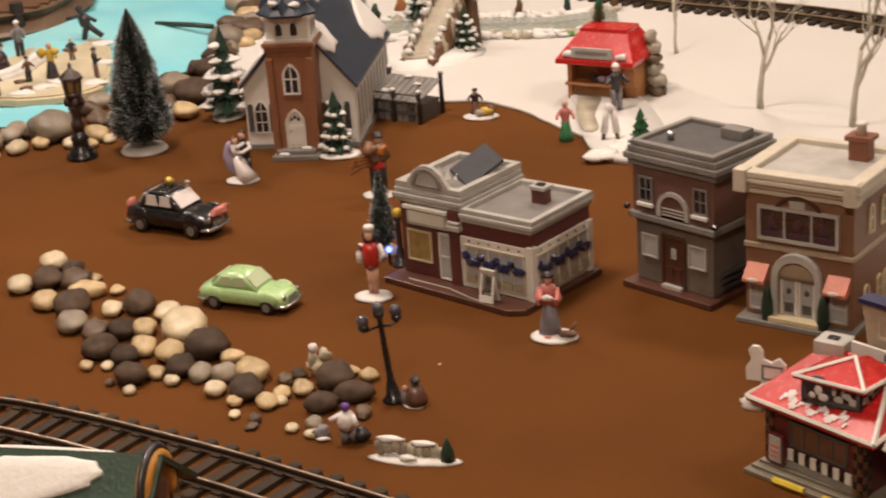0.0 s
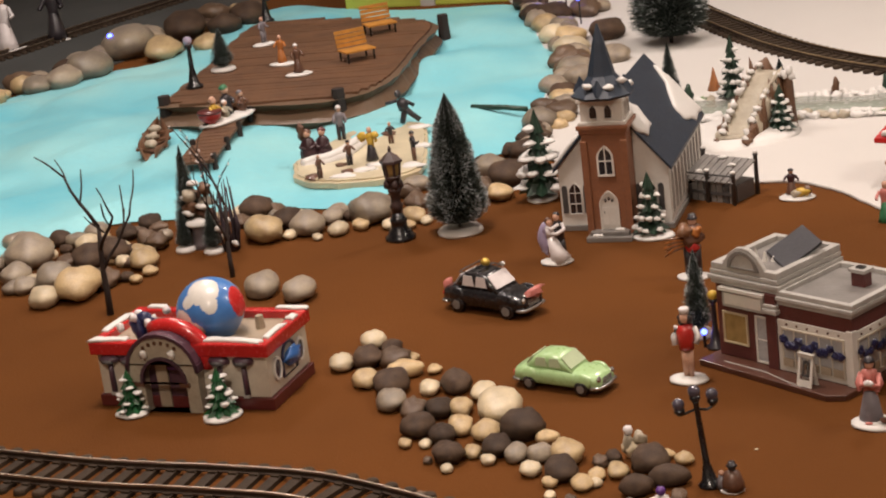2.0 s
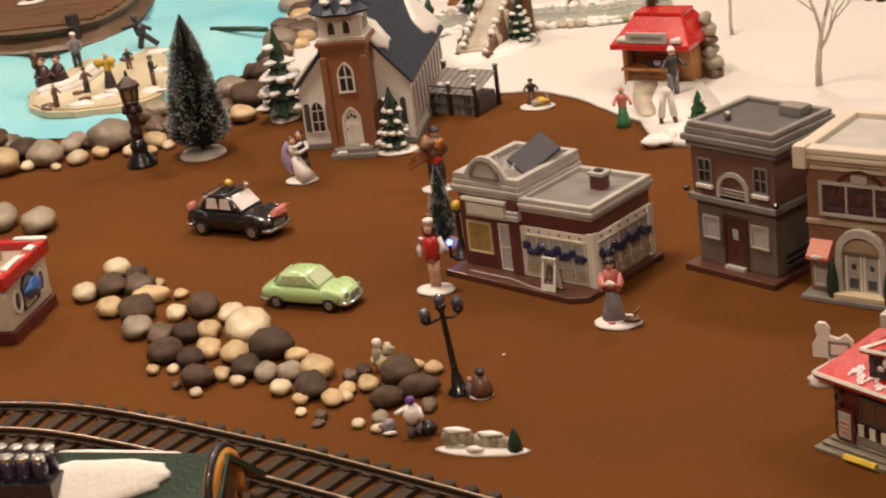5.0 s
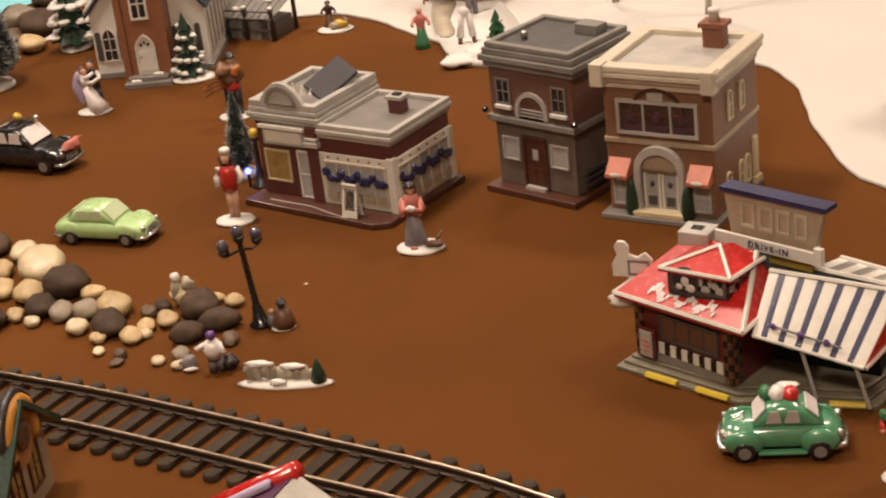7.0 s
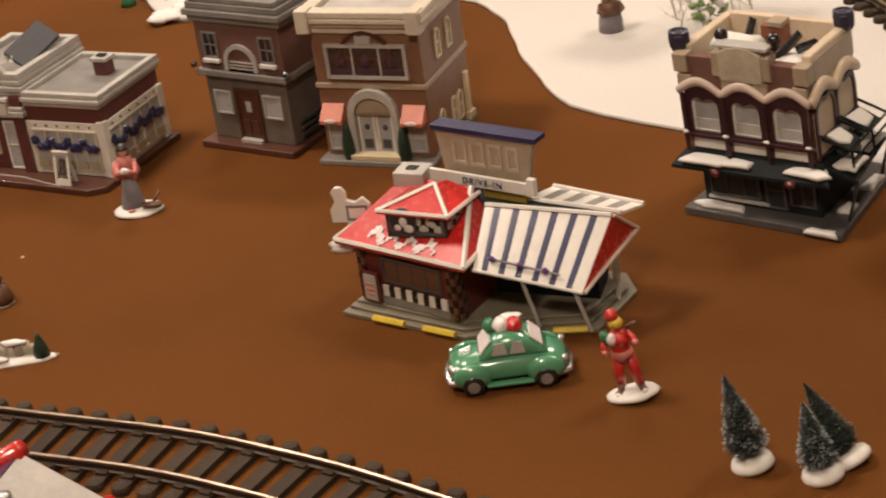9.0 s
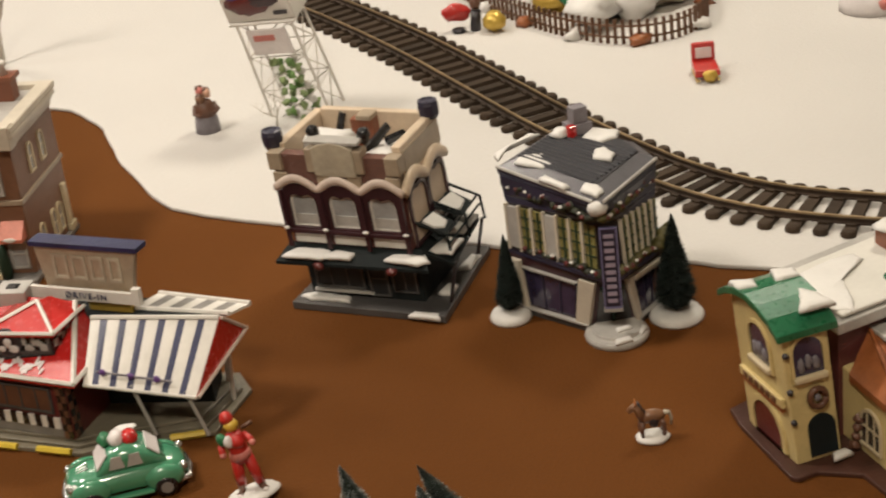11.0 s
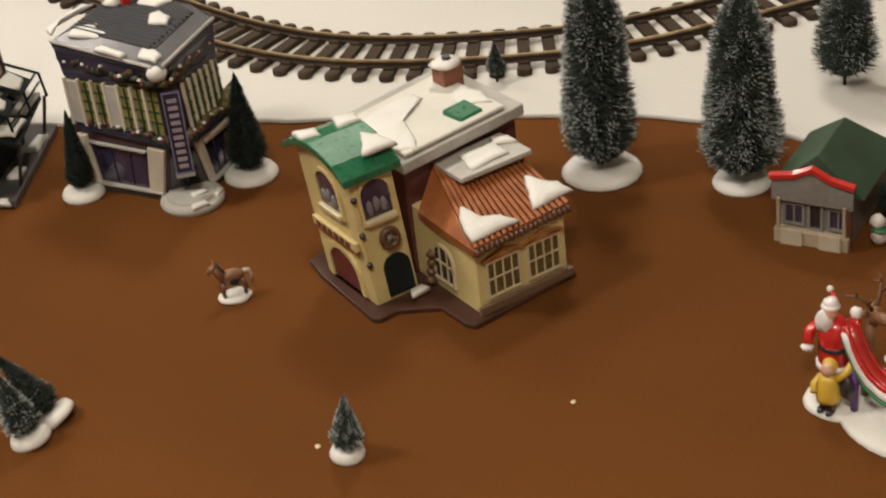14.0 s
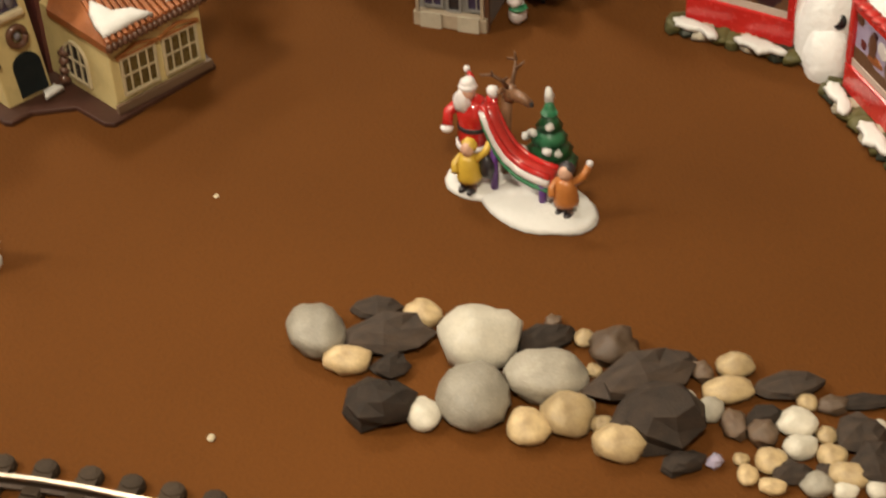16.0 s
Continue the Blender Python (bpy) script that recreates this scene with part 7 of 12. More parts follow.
def museum():
    t = thing("toy_mission_hall", "yellow stucco hall with a green-roofed tower, brick wall and snow", "toy building", 0.577, 0.301, -5)
    bm = BM()
    slab(bm, [(0.004, 0.088), (0.000, 0.066), (-0.003, -0.001), (0.000, -0.005), (0.014, -0.004), (0.036, -0.020), (0.037, -0.047), (0.041, -0.052), (0.123, -0.046), (0.144, 0.03), (0.140, 0.115), (0.046, 0.100)], 0, 0.0035)
    part("base", bm, "slab_brown", t, "dark red-brown slab", bevel=0.0008)
    # brick hall behind, under a flat snowy roof with a grey rim
    bm = BM()
    slab(bm, [(0.047, 0.024), (0.141, 0.035), (0.138, 0.114), (0.046, 0.096)], 0.003, 0.084)
    part("hall", bm, "brick_maroon", t, "dark red-brown brick hall")
    A, B_, C, D_ = Vector((0.0425, 0.0165, 0.088)), Vector((0.1455, 0.0295, 0.088)), Vector((0.1425, 0.119, 0.088)), Vector((0.0415, 0.100, 0.088))
    bm = BM()
    quad_plate(bm, (A, B_, C, D_), 0.008)
    rf = part("roof", bm, "mid_grey", t, "pale grey parapet roof", bevel=0.0012)
    bm = BM()
    c = (A + B_ + C + D_) / 4
    k2 = [c + (p - c) * 0.82 + Vector((-0.004, -0.005, 0.0036)) for p in (A, B_, C, D_)]
    quad_plate(bm, k2, 0.003)
    part("roof_snow", bm, "grey_snow", rf, "thin grey-white roof snow", bevel=0.0025)
    for o in ([(0.046, 0.030), (0.056, 0.020), (0.062, 0.030), (0.072, 0.060), (0.100, 0.078), (0.096, 0.090), (0.052, 0.082)], [(0.110, 0.052), (0.128, 0.040), (0.132, 0.056), (0.126, 0.074), (0.116, 0.068)]):
        snow_patch(rf, o, 0.0912, thick=0.0022)
    bm = BM()
    box(bm, -0.010, 0.010, -0.009, 0.009, 0.0, 0.0052)
    part("skylight", bm, "green_roof", rf, "green skylight", bevel=0.0015, at=pose(0.106, 0.042, 0.089, 6, 0, 8))
    bm = BM()
    box(bm, 0.118, 0.134, 0.080, 0.094, 0.088, 0.104)
    ch = part("chimney", bm, "brick_red", t, "red brick chimney", bevel=0.0006)
    bm = BM()
    blob(bm, (0.126, 0.087, 0.105), (0.0105, 0.0095, 0.003), 3, 0.15)
    part("snow_cap", bm, "snow", ch, smooth=True)
    bm = BM()
    cyl(bm, 0.126, 0.087, 0.105, 0.110, 0.003, n=8)
    part("flue", bm, "dark_grey", ch)
    # tower
    W, D, H = 0.0315, 0.060, 0.101
    # the tower leans a little to one side
    Z9 = Matrix.Translation((0.0075, 0.0080, 0)) @ Matrix(((1, 0, -0.10, 0), (0, 1, 0, 0), (0, 0, 1, 0), (0, 0, 0, 1)))
    bm = BM()
    box(bm, 0, W, 0, D, 0.003, H)
    part("tower", bm, "yellow_wall", t, "pale yellow stucco tower", bevel=0.0012, at=Z9)
    F, Lf = Z9 @ FRONT(0.0), Z9 @ Matrix(((0, 0, -1, 0), (-1, 0, 0, D), (0, 1, 0, 0), (0, 0, 0, 1)))
    for face, u, w in ((F, 0.0055, 0.0205), (Lf, 0.020, 0.024)):
        bm = BM()
        ring(bm, arch(u - 0.002, u + w + 0.002, 0.062, 0.0955, 10), arch(u, u + w, 0.064, 0.093, 10), 0, 0.0018)
        wd = part("window", bm, "yellow_wall", t, "arched belfry opening", at=face)
        bm = BM()
        panel(bm, arch(u, u + w, 0.064, 0.093, 10), -0.0002, 0.0006)
        part("pane", bm, "glass_violet", wd, at=face)
    bm = BM()
    panel(bm, rect(0.006, D - 0.006, 0.040, 0.0432), 0, 0.0026)
    part("tower_band", bm, "tile_orange", t, "thin orange-brown band", at=Lf)
    bm = BM()
    panel(bm, rect(0.004, D - 0.004, 0.0435, 0.0505), 0, 0.0034)
    part("balcony", bm, "yellow_wall", t, "stucco balcony", bevel=0.0008, at=Lf)
    bm = BM()
    for k in range(6):
        panel(bm, rect(0.010 + 0.0070 * k, 0.014 + 0.0070 * k, 0.0450, 0.0490), 0.0034, 0.0042)
    parts("sign_bar", bm, "fig_brown", t, "plain bars of unreadable writing", at=Lf)
    for face, u, w in ((F, 0.0055, 0.0205), (Lf, 0.020, 0.024)):
        bm = BM()
        panel(bm, rect(u - 0.001, u + w + 0.001, 0.0622, 0.0665), 0, 0.0042)
        part("belfry_sill", bm, "cream", t, "pale snowy sill", bevel=0.0012, at=face)
        bm = BM()
        for k in range(3):
            blob(bm, (u + w * (0.25 + 0.25 * k), 0.073 + 0.002 * (k % 2), 0.001), (0.0026, 0.0055, 0.0012), k, 0.2, 8, 6)
        parts("belfry_shape", bm, "fig_grey", t, smooth=True, at=face)
    bm = BM()
    ring(bm, arch(0.008, 0.050, 0.006, 0.038, 10), arch(0.012, 0.046, 0.006, 0.034, 10), 0, 0.002)
    sa = part("side_arch", bm, "yellow_wall", t, at=Lf)
    bm = BM()
    panel(bm, arch(0.012, 0.046, 0.0065, 0.034, 10), 0, 0.0008)
    part("side_dark", bm, "dark_red", sa, at=Lf)
    bm = BM()
    panel(bm, arch(0.010, 0.029, 0.0065, 0.036, 10), 0, 0.0012)
    part("door", bm, "awning_black", t, "dark arched doorway", at=F)
    bm = BM()
    tube(bm, [(0.0185 + 0.0055 * math.cos(a), 0.049 + 0.0065 * math.sin(a), 0.0022) for a in [k * math.pi / 7 for k in range(15)]], 0.0022, 6)
    wr = part("wreath", bm, "fig_brown", t, "dark brown wreath", smooth=True, at=F)
    bm = BM()
    blob(bm, (0.0185, 0.049, 0.002), (0.0024, 0.0028, 0.0015), 1, 0.1, 8, 6)
    part("wreath_bow", bm, "fig_grey", wr, at=F)
    bm = BM()
    for p in ((0.001, 0.057), (0.001, 0.083), (0.001, 0.035)):
        blob(bm, (p[0], -0.001, p[1]), (0.0022, 0.0022, 0.0022), 0, 0, 8, 6)
    parts("tie_rod", bm, "fig_dark", t, at=Z9)
    # curved green roof, gable ends left and right
    bm = BM()
    prof = [(-0.005, H - 0.001), (0.006, H + 0.006), (0.018, H + 0.0105), (0.032, H + 0.0125), (0.046, H + 0.0105), (0.058, H + 0.006), (0.069, H - 0.001)]
    full = prof + [(y, z - 0.005) for y, z in prof[::-1]]
    lo = [bm.verts.new((-0.005, y, z)) for y, z in full]
    hi = [bm.verts.new((W + 0.005, y, z)) for y, z in full]
    bm.faces.new(lo)
    bm.faces.new(hi[::-1])
    n = len(full)
    for k in range(n):
        bm.faces.new([lo[k], hi[k], hi[(k + 1) % n], lo[(k + 1) % n]])
    tr = part("tower_roof", bm, "green_roof", t, "glossy green roof", bevel=0.0006, at=Z9)
    bm = BM()
    o = [(0.0, H - 0.001)] + [(y, z - 0.004) for y, z in prof[1:-1]] + [(D, H - 0.001)]
    a_ = [bm.verts.new((0.0, y, z)) for y, z in o]
    b_ = [bm.verts.new((W, y, z)) for y, z in o]
    bm.faces.new(a_)
    bm.faces.new(b_[::-1])
    for k in range(len(o)):
        bm.faces.new([a_[k], b_[k], b_[(k + 1) % len(o)], a_[(k + 1) % len(o)]])
    part("gable", bm, "yellow_wall", t, at=Z9)
    for o, z in (([(0.014, 0.000), (0.038, -0.002), (0.036, 0.014), (0.028, 0.026), (0.022, 0.012)], H + 0.0075), ([(-0.004, 0.040), (0.008, 0.036), (0.010, 0.046), (-0.004, 0.052)], H + 0.0095), ([(0.020, 0.036), (0.036, 0.034), (0.038, 0.044), (0.024, 0.050)], H + 0.0105)):
        snow_patch(tr, o, z, thick=0.004, face=Z9)
    # yellow wing with a tiled roof
    X0, X1, Y0, Y1, HW = 0.050, 0.118, -0.044, 0.026, 0.053
    bm = BM()
    box(bm, X0, X1, Y0, Y1, 0.003, HW)
    part("wing", bm, "yellow_wall", t, "pale yellow stucco wing", bevel=0.001)
    for u in (X0 + 0.006, X0 + 0.037):
        wd = window(t, FRONT(Y0), u, 0.012, 0.026, 0.026, "cream", "olive_pane", bars=(3, 1), t=0.0016)
        bm = BM()
        ring(bm, [(u - 0.002, 0.038), (u + 0.028, 0.038), (u + 0.028, 0.040), (u + 0.013, 0.0445), (u - 0.002, 0.040)], [(u, 0.0385), (u + 0.026, 0.0385), (u + 0.026, 0.0392), (u + 0.013, 0.0425), (u, 0.0392)], 0, 0.0022)
        part("window_hood", bm, "wood_orange", wd, "brown arched hood", at=FRONT(Y0))
    LW = Matrix(((0, 0, -1, X0), (-1, 0, 0, Y1), (0, 1, 0, 0), (0, 0, 0, 1)))
    window(t, LW, 0.022, 0.010, 0.024, 0.028, "cream", "glass_dark", "arch", bars=(2, 1), t=0.0018)
    bm = BM()
    box(bm, X0 - 0.002, X1 + 0.002, Y0 - 0.004, Y0 - 0.001, 0.0035, 0.0095)
    part("plinth", bm, "rock_brown", t, bevel=0.0006)
    E0, E1, T0, T1 = Vector((X0 - 0.004, Y0 - 0.005, HW)), Vector((X1 + 0.005, Y0 + 0.000, HW)), Vector((X0 + 0.020, Y1 + 0.001, HW + 0.018)), Vector((X1 + 0.006, Y1 + 0.005, HW + 0.018))
    EL = Vector((X0 - 0.002, Y1 - 0.012, HW))
    bm = BM()
    for quad in ((E0, E1, T1, T0), (EL, E0, T0)):
        vs = [bm.verts.new(p) for p in quad] + [bm.verts.new(p - Vector((0, 0, 0.005))) for p in quad]
        n = len(quad)
        bm.faces.new(vs[:n])
        bm.faces.new(vs[n:][::-1])
        for k in range(n):
            bm.faces.new([vs[k], vs[(k + 1) % n], vs[n + (k + 1) % n], vs[n + k]])
    wr = part("wing_roof", bm, "tile_orange", t, "orange tiled roof")
    for k in range(17):
        s = (k + 0.5) / 17
        bm = BM()
        tube(bm, [E0.lerp(E1, s) + Vector((0, -0.001, 0.001)), T0.lerp(T1, s) + Vector((0, 0, 0.001))], 0.0019, 5)
        part("roof_tile", bm, "tile_orange", wr)
    for k in range(20):
        p = E0.lerp(E1, (k + 0.5) / 20)
        bm = BM()
        blob(bm, (p.x, p.y - 0.001, p.z - 0.002), (0.0022, 0.0028, 0.003), k, 0.1, 6, 5)
        part("eave_tile", bm, "fig_brown", wr, smooth=True)
    ax, up = (E1 - E0).normalized(), (T0 - E0).normalized()
    nz = ax.cross(up).normalized()
    up = nz.cross(ax)
    Q = Matrix((ax, up, nz)).transposed().to_4x4()
    Q.translation = E0
    snow_patch(wr, [(0.002, 0.004), (0.038, 0.002), (0.032, 0.012), (0.020, 0.018), (0.016, 0.034), (0.006, 0.020)], 0.002, Q, 0.004)
    snow_patch(wr, [(0.052, 0.006), (0.084, 0.005), (0.082, 0.016), (0.076, 0.020), (0.068, 0.034), (0.060, 0.020)], 0.002, Q, 0.004)
    bm = BM()
    box(bm, 0.076, 0.122, 0.002, 0.030, HW + 0.008, HW + 0.018)
    sk = part("roof_light", bm, "tan_wall", t, "tan roof lantern", bevel=0.0008)
    bm = BM()
    box(bm, 0.071, 0.126, -0.004, 0.0300, HW + 0.018, HW + 0.0215)
    part("lantern_lid", bm, "mid_grey", sk, bevel=0.0008)
    snow_patch(sk, [(0.082, 0.000), (0.112, 0.002), (0.114, 0.020), (0.086, 0.020)], HW + 0.0212, thick=0.003)
    snow_patch(sk, [(0.112, 0.018), (0.125, 0.010), (0.125, 0.020), (0.114, 0.026)], HW + 0.0212, thick=0.003)
    snow_patch(t, [(0.026, -0.004), (0.040, -0.003), (0.038, 0.003), (0.028, 0.002)], 0.006, thick=0.004)
    bm = BM()
    for k in range(4):
        blob(bm, (0.046 + 0.001 * k, 0.004, 0.008 + 0.006 * k), (0.0035, 0.0035, 0.0032), k, 0.3, 8, 6)
    parts("stair_rail", bm, "fig_brown", t, smooth=True)
    # green shrub top with snow behind the brick hall
    bm = BM()
    slab(bm, [(0.030, 0.092), (0.052, 0.104), (0.066, 0.128), (0.040, 0.126), (0.028, 0.108)], 0, 0.060)
    rw = part("rear_wing", bm, "brick_maroon", t, "low brick rear wing")
    bm = BM()
    quad_plate(bm, [Vector(v) for v in ((0.026, 0.090, 0.062), (0.056, 0.100, 0.066), (0.072, 0.132, 0.066), (0.036, 0.132, 0.062))], 0.006)
    part("rear_roof", bm, "green_roof", rw, "dull green rear roof", bevel=0.0012)
    snow_patch(t, [(0.032, 0.104), (0.052, 0.110), (0.060, 0.124), (0.040, 0.126)], 0.064, thick=0.004)



def cabin():
    t = thing("toy_cabin", "small cabin with a dark green roof and red trimmed front", "toy building", 0.815, 0.182, -68)
    W, D, H = 0.047, 0.074, 0.034
    bm = BM()
    box(bm, 0, W, 0, D, 0.0, H)
    part("wall", bm, "grey", t, "grey wall", bevel=0.0008)
    bm = BM()
    box(bm, -0.001, W + 0.001, -0.006, 0.001, 0, 0.010)
    part("porch", bm, "tan_wall", t, bevel=0.0006)
    bm = BM()
    panel(bm, [(-0.003, 0.030), (W + 0.003, 0.030), (W + 0.003, 0.044), (W * 0.75, 0.047), (W * 0.5, 0.053), (W * 0.25, 0.047), (-0.003, 0.044)], 0, 0.003)
    fr = part("false_front", bm, "grey", t, "grey false front", at=FRONT(-0.001))
    bm = BM()
    tube(bm, [(-0.004, 0.046, 0.002), (W * 0.25, 0.049, 0.002), (W * 0.5, 0.055, 0.002), (W * 0.75, 0.049, 0.002), (W + 0.004, 0.046, 0.002)], 0.003, 6)
    part("red_trim", bm, "fig_red", fr, "red edge trim", at=FRONT(-0.001))
    F = FRONT(0.0)
    window(t, F, 0.004, 0.012, 0.014, 0.016, "grey", "glass_violet", bars=(1, 0))
    window(t, F, 0.020, 0.010, 0.010, 0.020, "grey", "glass_dark", bars=(0, 0))
    window(t, F, 0.033, 0.012, 0.014, 0.016, "grey", "glass_violet", bars=(1, 0))
    bm = BM()
    for u in (0.001, W - 0.003):
        box(bm, u, u + 0.002, -0.006, -0.004, 0.010, 0.032)
    parts("porch_post", bm, "tan_wall", t)
    bm = BM()
    ridge = W * 0.52
    eave = [Vector((-0.007, 0.004, 0.034)), Vector((W + 0.008, 0.004, 0.034)), Vector((W + 0.008, D + 0.008, 0.034)), Vector((-0.007, D + 0.008, 0.034))]
    tops = [Vector((ridge, 0.004, 0.062)), Vector((ridge, D - 0.016, 0.062))]
    lo, hi = [bm.verts.new(p) for p in eave], [bm.verts.new(p) for p in tops]
    for q in ((lo[0], lo[1], hi[0]), (lo[1], lo[2], hi[1], hi[0]), (lo[2], lo[3], hi[1]), (lo[3], lo[0], hi[0], hi[1]), (lo[3], lo[2], lo[1], lo[0])):
        bm.faces.new(q)
    part("roof", bm, "roof_green", t, "dull green hipped roof", bevel=0.0008)
    bm = BM()
    for u in (0.004, W - 0.018):
        panel(bm, rect(u, u + 0.014, 0.0, 0.0108), 0.0060, 0.0072)
    parts("stone_panel", bm, "stone_path", t, "beige stone panel", at=FRONT(0.0))
    bm = BM()
    panel(bm, rect(W - 0.0012, W + 0.0016, 0.0, 0.040), 0.0, 0.0030)
    part("corner_post", bm, "fig_brown", t, "dark corner post", at=FRONT(0.0))
    a = thing("toy_snow_pup", "tiny white moulded figure with a green scarf beside the cabin", "figurine", 0.850, 0.128)
    bm = BM()
    blob(bm, (0, 0, 0.008), (0.007, 0.006, 0.008), 1, 0.1, 10, 8, 0.95)
    blob(bm, (-0.003, 0, 0.018), (0.005, 0.005, 0.005), 2, 0.1)
    part("body", bm, "fig_white", a, smooth=True)
    bm = BM()
    blob(bm, (-0.002, -0.002, 0.013), (0.006, 0.006, 0.0018), 2, 0.1)
    part("scarf", bm, "fig_green", a, smooth=True)


for make in (church, shed, pavilion, stall, bank, hotel, museum, cabin):
    make()

# ---------------------------------------------------------------- vehicles
def loft(bm, secs, n=18, p=2.6):
    """Rounded-square sections along x: (x, half width, z low, z high)."""
    rings = []
    for x, w, z0, z1 in secs:
        row = []
        for k in range(n):
            a = 2 * math.pi * k / n
            c, s = math.cos(a), math.sin(a)
            row.append(bm.verts.new((x, w * math.copysign(abs(c) ** (2 / p), c), (z0 + z1) / 2 + (z1 - z0) / 2 * math.copysign(abs(s) ** (2 / p), s))))
        rings.append(row)
    for a, b in zip(rings, rings[1:]):
        for k in range(n):
            bm.faces.new([a[k], a[(k + 1) % n], b[(k + 1) % n], b[k]])
    bm.faces.new(rings[0][::-1])
    bm.faces.new(rings[-1])


def wheels(t, xs, y, r, w=0.005):
    for x in xs:
        for s in (-1, 1):
            bm = BM()
            Q = pose(x, s * y, r, 90, 0, 0)
            lathe(bm, 0, 0, [(r * 0.8, -w / 2), (r, -w * 0.35), (r, w * 0.35), (r * 0.8, w / 2)], 16)
            wh = part("wheel", bm, "black", t, "black tyre", smooth=True, at=Q)
            bm = BM()
            lathe(bm, 0, 0, [(r * 0.55, -w * 0.56), (r * 0.55, w * 0.56)], 12)
            part("rim", bm, "grey", wh, at=Q)


def pane_quad(t, pts, material="glass_pale", name="car_window"):
    bm = BM()
    P = [Vector(p) for p in pts]
    nz = (P[1] - P[0]).cross(P[2] - P[0]).normalized() * 0.0008
    a = [bm.verts.new(p + nz * 0.3) for p in P]
    b = [bm.verts.new(p - nz) for p in P]
    bm.faces.new(a)
    bm.faces.new(b[::-1])
    n = len(P)
    for k in range(n):
        bm.faces.new([a[k], a[(k + 1) % n], b[(k + 1) % n], b[k]])
    return part(name, bm, material, t)


def sedan(name, label, x, y, rz, body, L, W, H, glass="fig_white"):
    """A die-cast saloon car; its front points along local +x."""
    t = thing(name, label, "toy car", x, y, rz)
    h = H
    bm = BM()
    loft(bm, [(-L / 2, W * 0.36, h * 0.22, h * 0.46), (-L * 0.47, W * 0.45, h * 0.14, h * 0.56), (-L * 0.36, W * 0.49, h * 0.12, h * 0.62), (-L * 0.1, W * 0.5, h * 0.12, h * 0.63), (L * 0.14, W * 0.5, h * 0.12, h * 0.62), (L * 0.32, W * 0.48, h * 0.12, h * 0.58), (L * 0.45, W * 0.44, h * 0.14, h * 0.53), (L / 2, W * 0.36, h * 0.2, h * 0.44)], p=3.4)
    part("body", bm, body, t, smooth=True)
    bm = BM()
    loft(bm, [(-L * 0.36, W * 0.34, h * 0.5, h * 0.60), (-L * 0.27, W * 0.40, h * 0.5, h * 0.86), (-L * 0.19, W * 0.40, h * 0.5, h * 0.98), (-L * 0.04, W * 0.40, h * 0.5, h), (L * 0.06, W * 0.40, h * 0.5, h * 0.95), (L * 0.20, W * 0.42, h * 0.5, h * 0.60)], p=3.6)
    part("cabin", bm, body, t, smooth=True)
    # fenders
    for fx in (-L * 0.30, L * 0.31):
        for s in (-1, 1):
            bm = BM()
            blob(bm, (fx, s * W * 0.44, h * 0.38), (L * 0.12, W * 0.09, h * 0.22), 0, 0.0, 12, 8)
            part("fender", bm, body, t, smooth=True)
    wheels(t, (-L * 0.30, L * 0.31), W * 0.47, h * 0.2)
    # glass
    pane_quad(t, [(L * 0.075, -W * 0.34, h * 0.93), (L * 0.075, W * 0.34, h * 0.93), (L * 0.185, W * 0.37, h * 0.66), (L * 0.185, -W * 0.37, h * 0.66)][::-1], glass, "windscreen")
    pane_quad(t, [(-L * 0.272, -W * 0.33, h * 0.89), (-L * 0.272, W * 0.33, h * 0.89), (-L * 0.352, W * 0.32, h * 0.66), (-L * 0.352, -W * 0.32, h * 0.66)], glass, "rear_window")
    for s in (-1, 1):
        for a, b in ((-0.23, -0.085), (-0.07, 0.07)):
            q = [(L * a, s * W * 0.407, h * 0.66), (L * b, s * W * 0.407, h * 0.66), (L * (b - 0.02), s * W * 0.398, h * 0.90), (L * (a + 0.02), s * W * 0.398, h * 0.90)]
            pane_quad(t, q if s < 0 else q[::-1], glass, "side_window")
    for fx, d in ((L * 0.5, 1), (-L * 0.5, -1)):
        bm = BM()
        tube(bm, [(fx - d * 0.008, -W * 0.46, h * 0.22), (fx, -W * 0.4, h * 0.22), (fx + d * 0.002, 0, h * 0.22), (fx, W * 0.4, h * 0.22), (fx - d * 0.008, W * 0.46, h * 0.22)], 0.0019, 6)
        part("bumper", bm, "chrome", t, "silver bumper", smooth=True)
    for s in (-1, 1):
        bm = BM()
        blob(bm, (L * 0.485, s * W * 0.33, h * 0.44), (0.002, 0.0032, 0.0032), 0, 0.0, 10, 8)
        part("headlight", bm, "chrome", t, smooth=True)
        bm = BM()
        blob(bm, (-L * 0.49, s * W * 0.36, h * 0.40), (0.0016, 0.0022, 0.0026), 0, 0.0, 8, 6)
        part("tail_light", bm, "fig_red", t, smooth=True)
    bm = BM()
    for k in range(4):
        tube(bm, [(L * 0.497, -W * 0.22, h * (0.29 + 0.045 * k)), (L * 0.497, W * 0.22, h * (0.29 + 0.045 * k))], 0.0008, 5)
    part("grille", bm, "chrome", t)
    return t


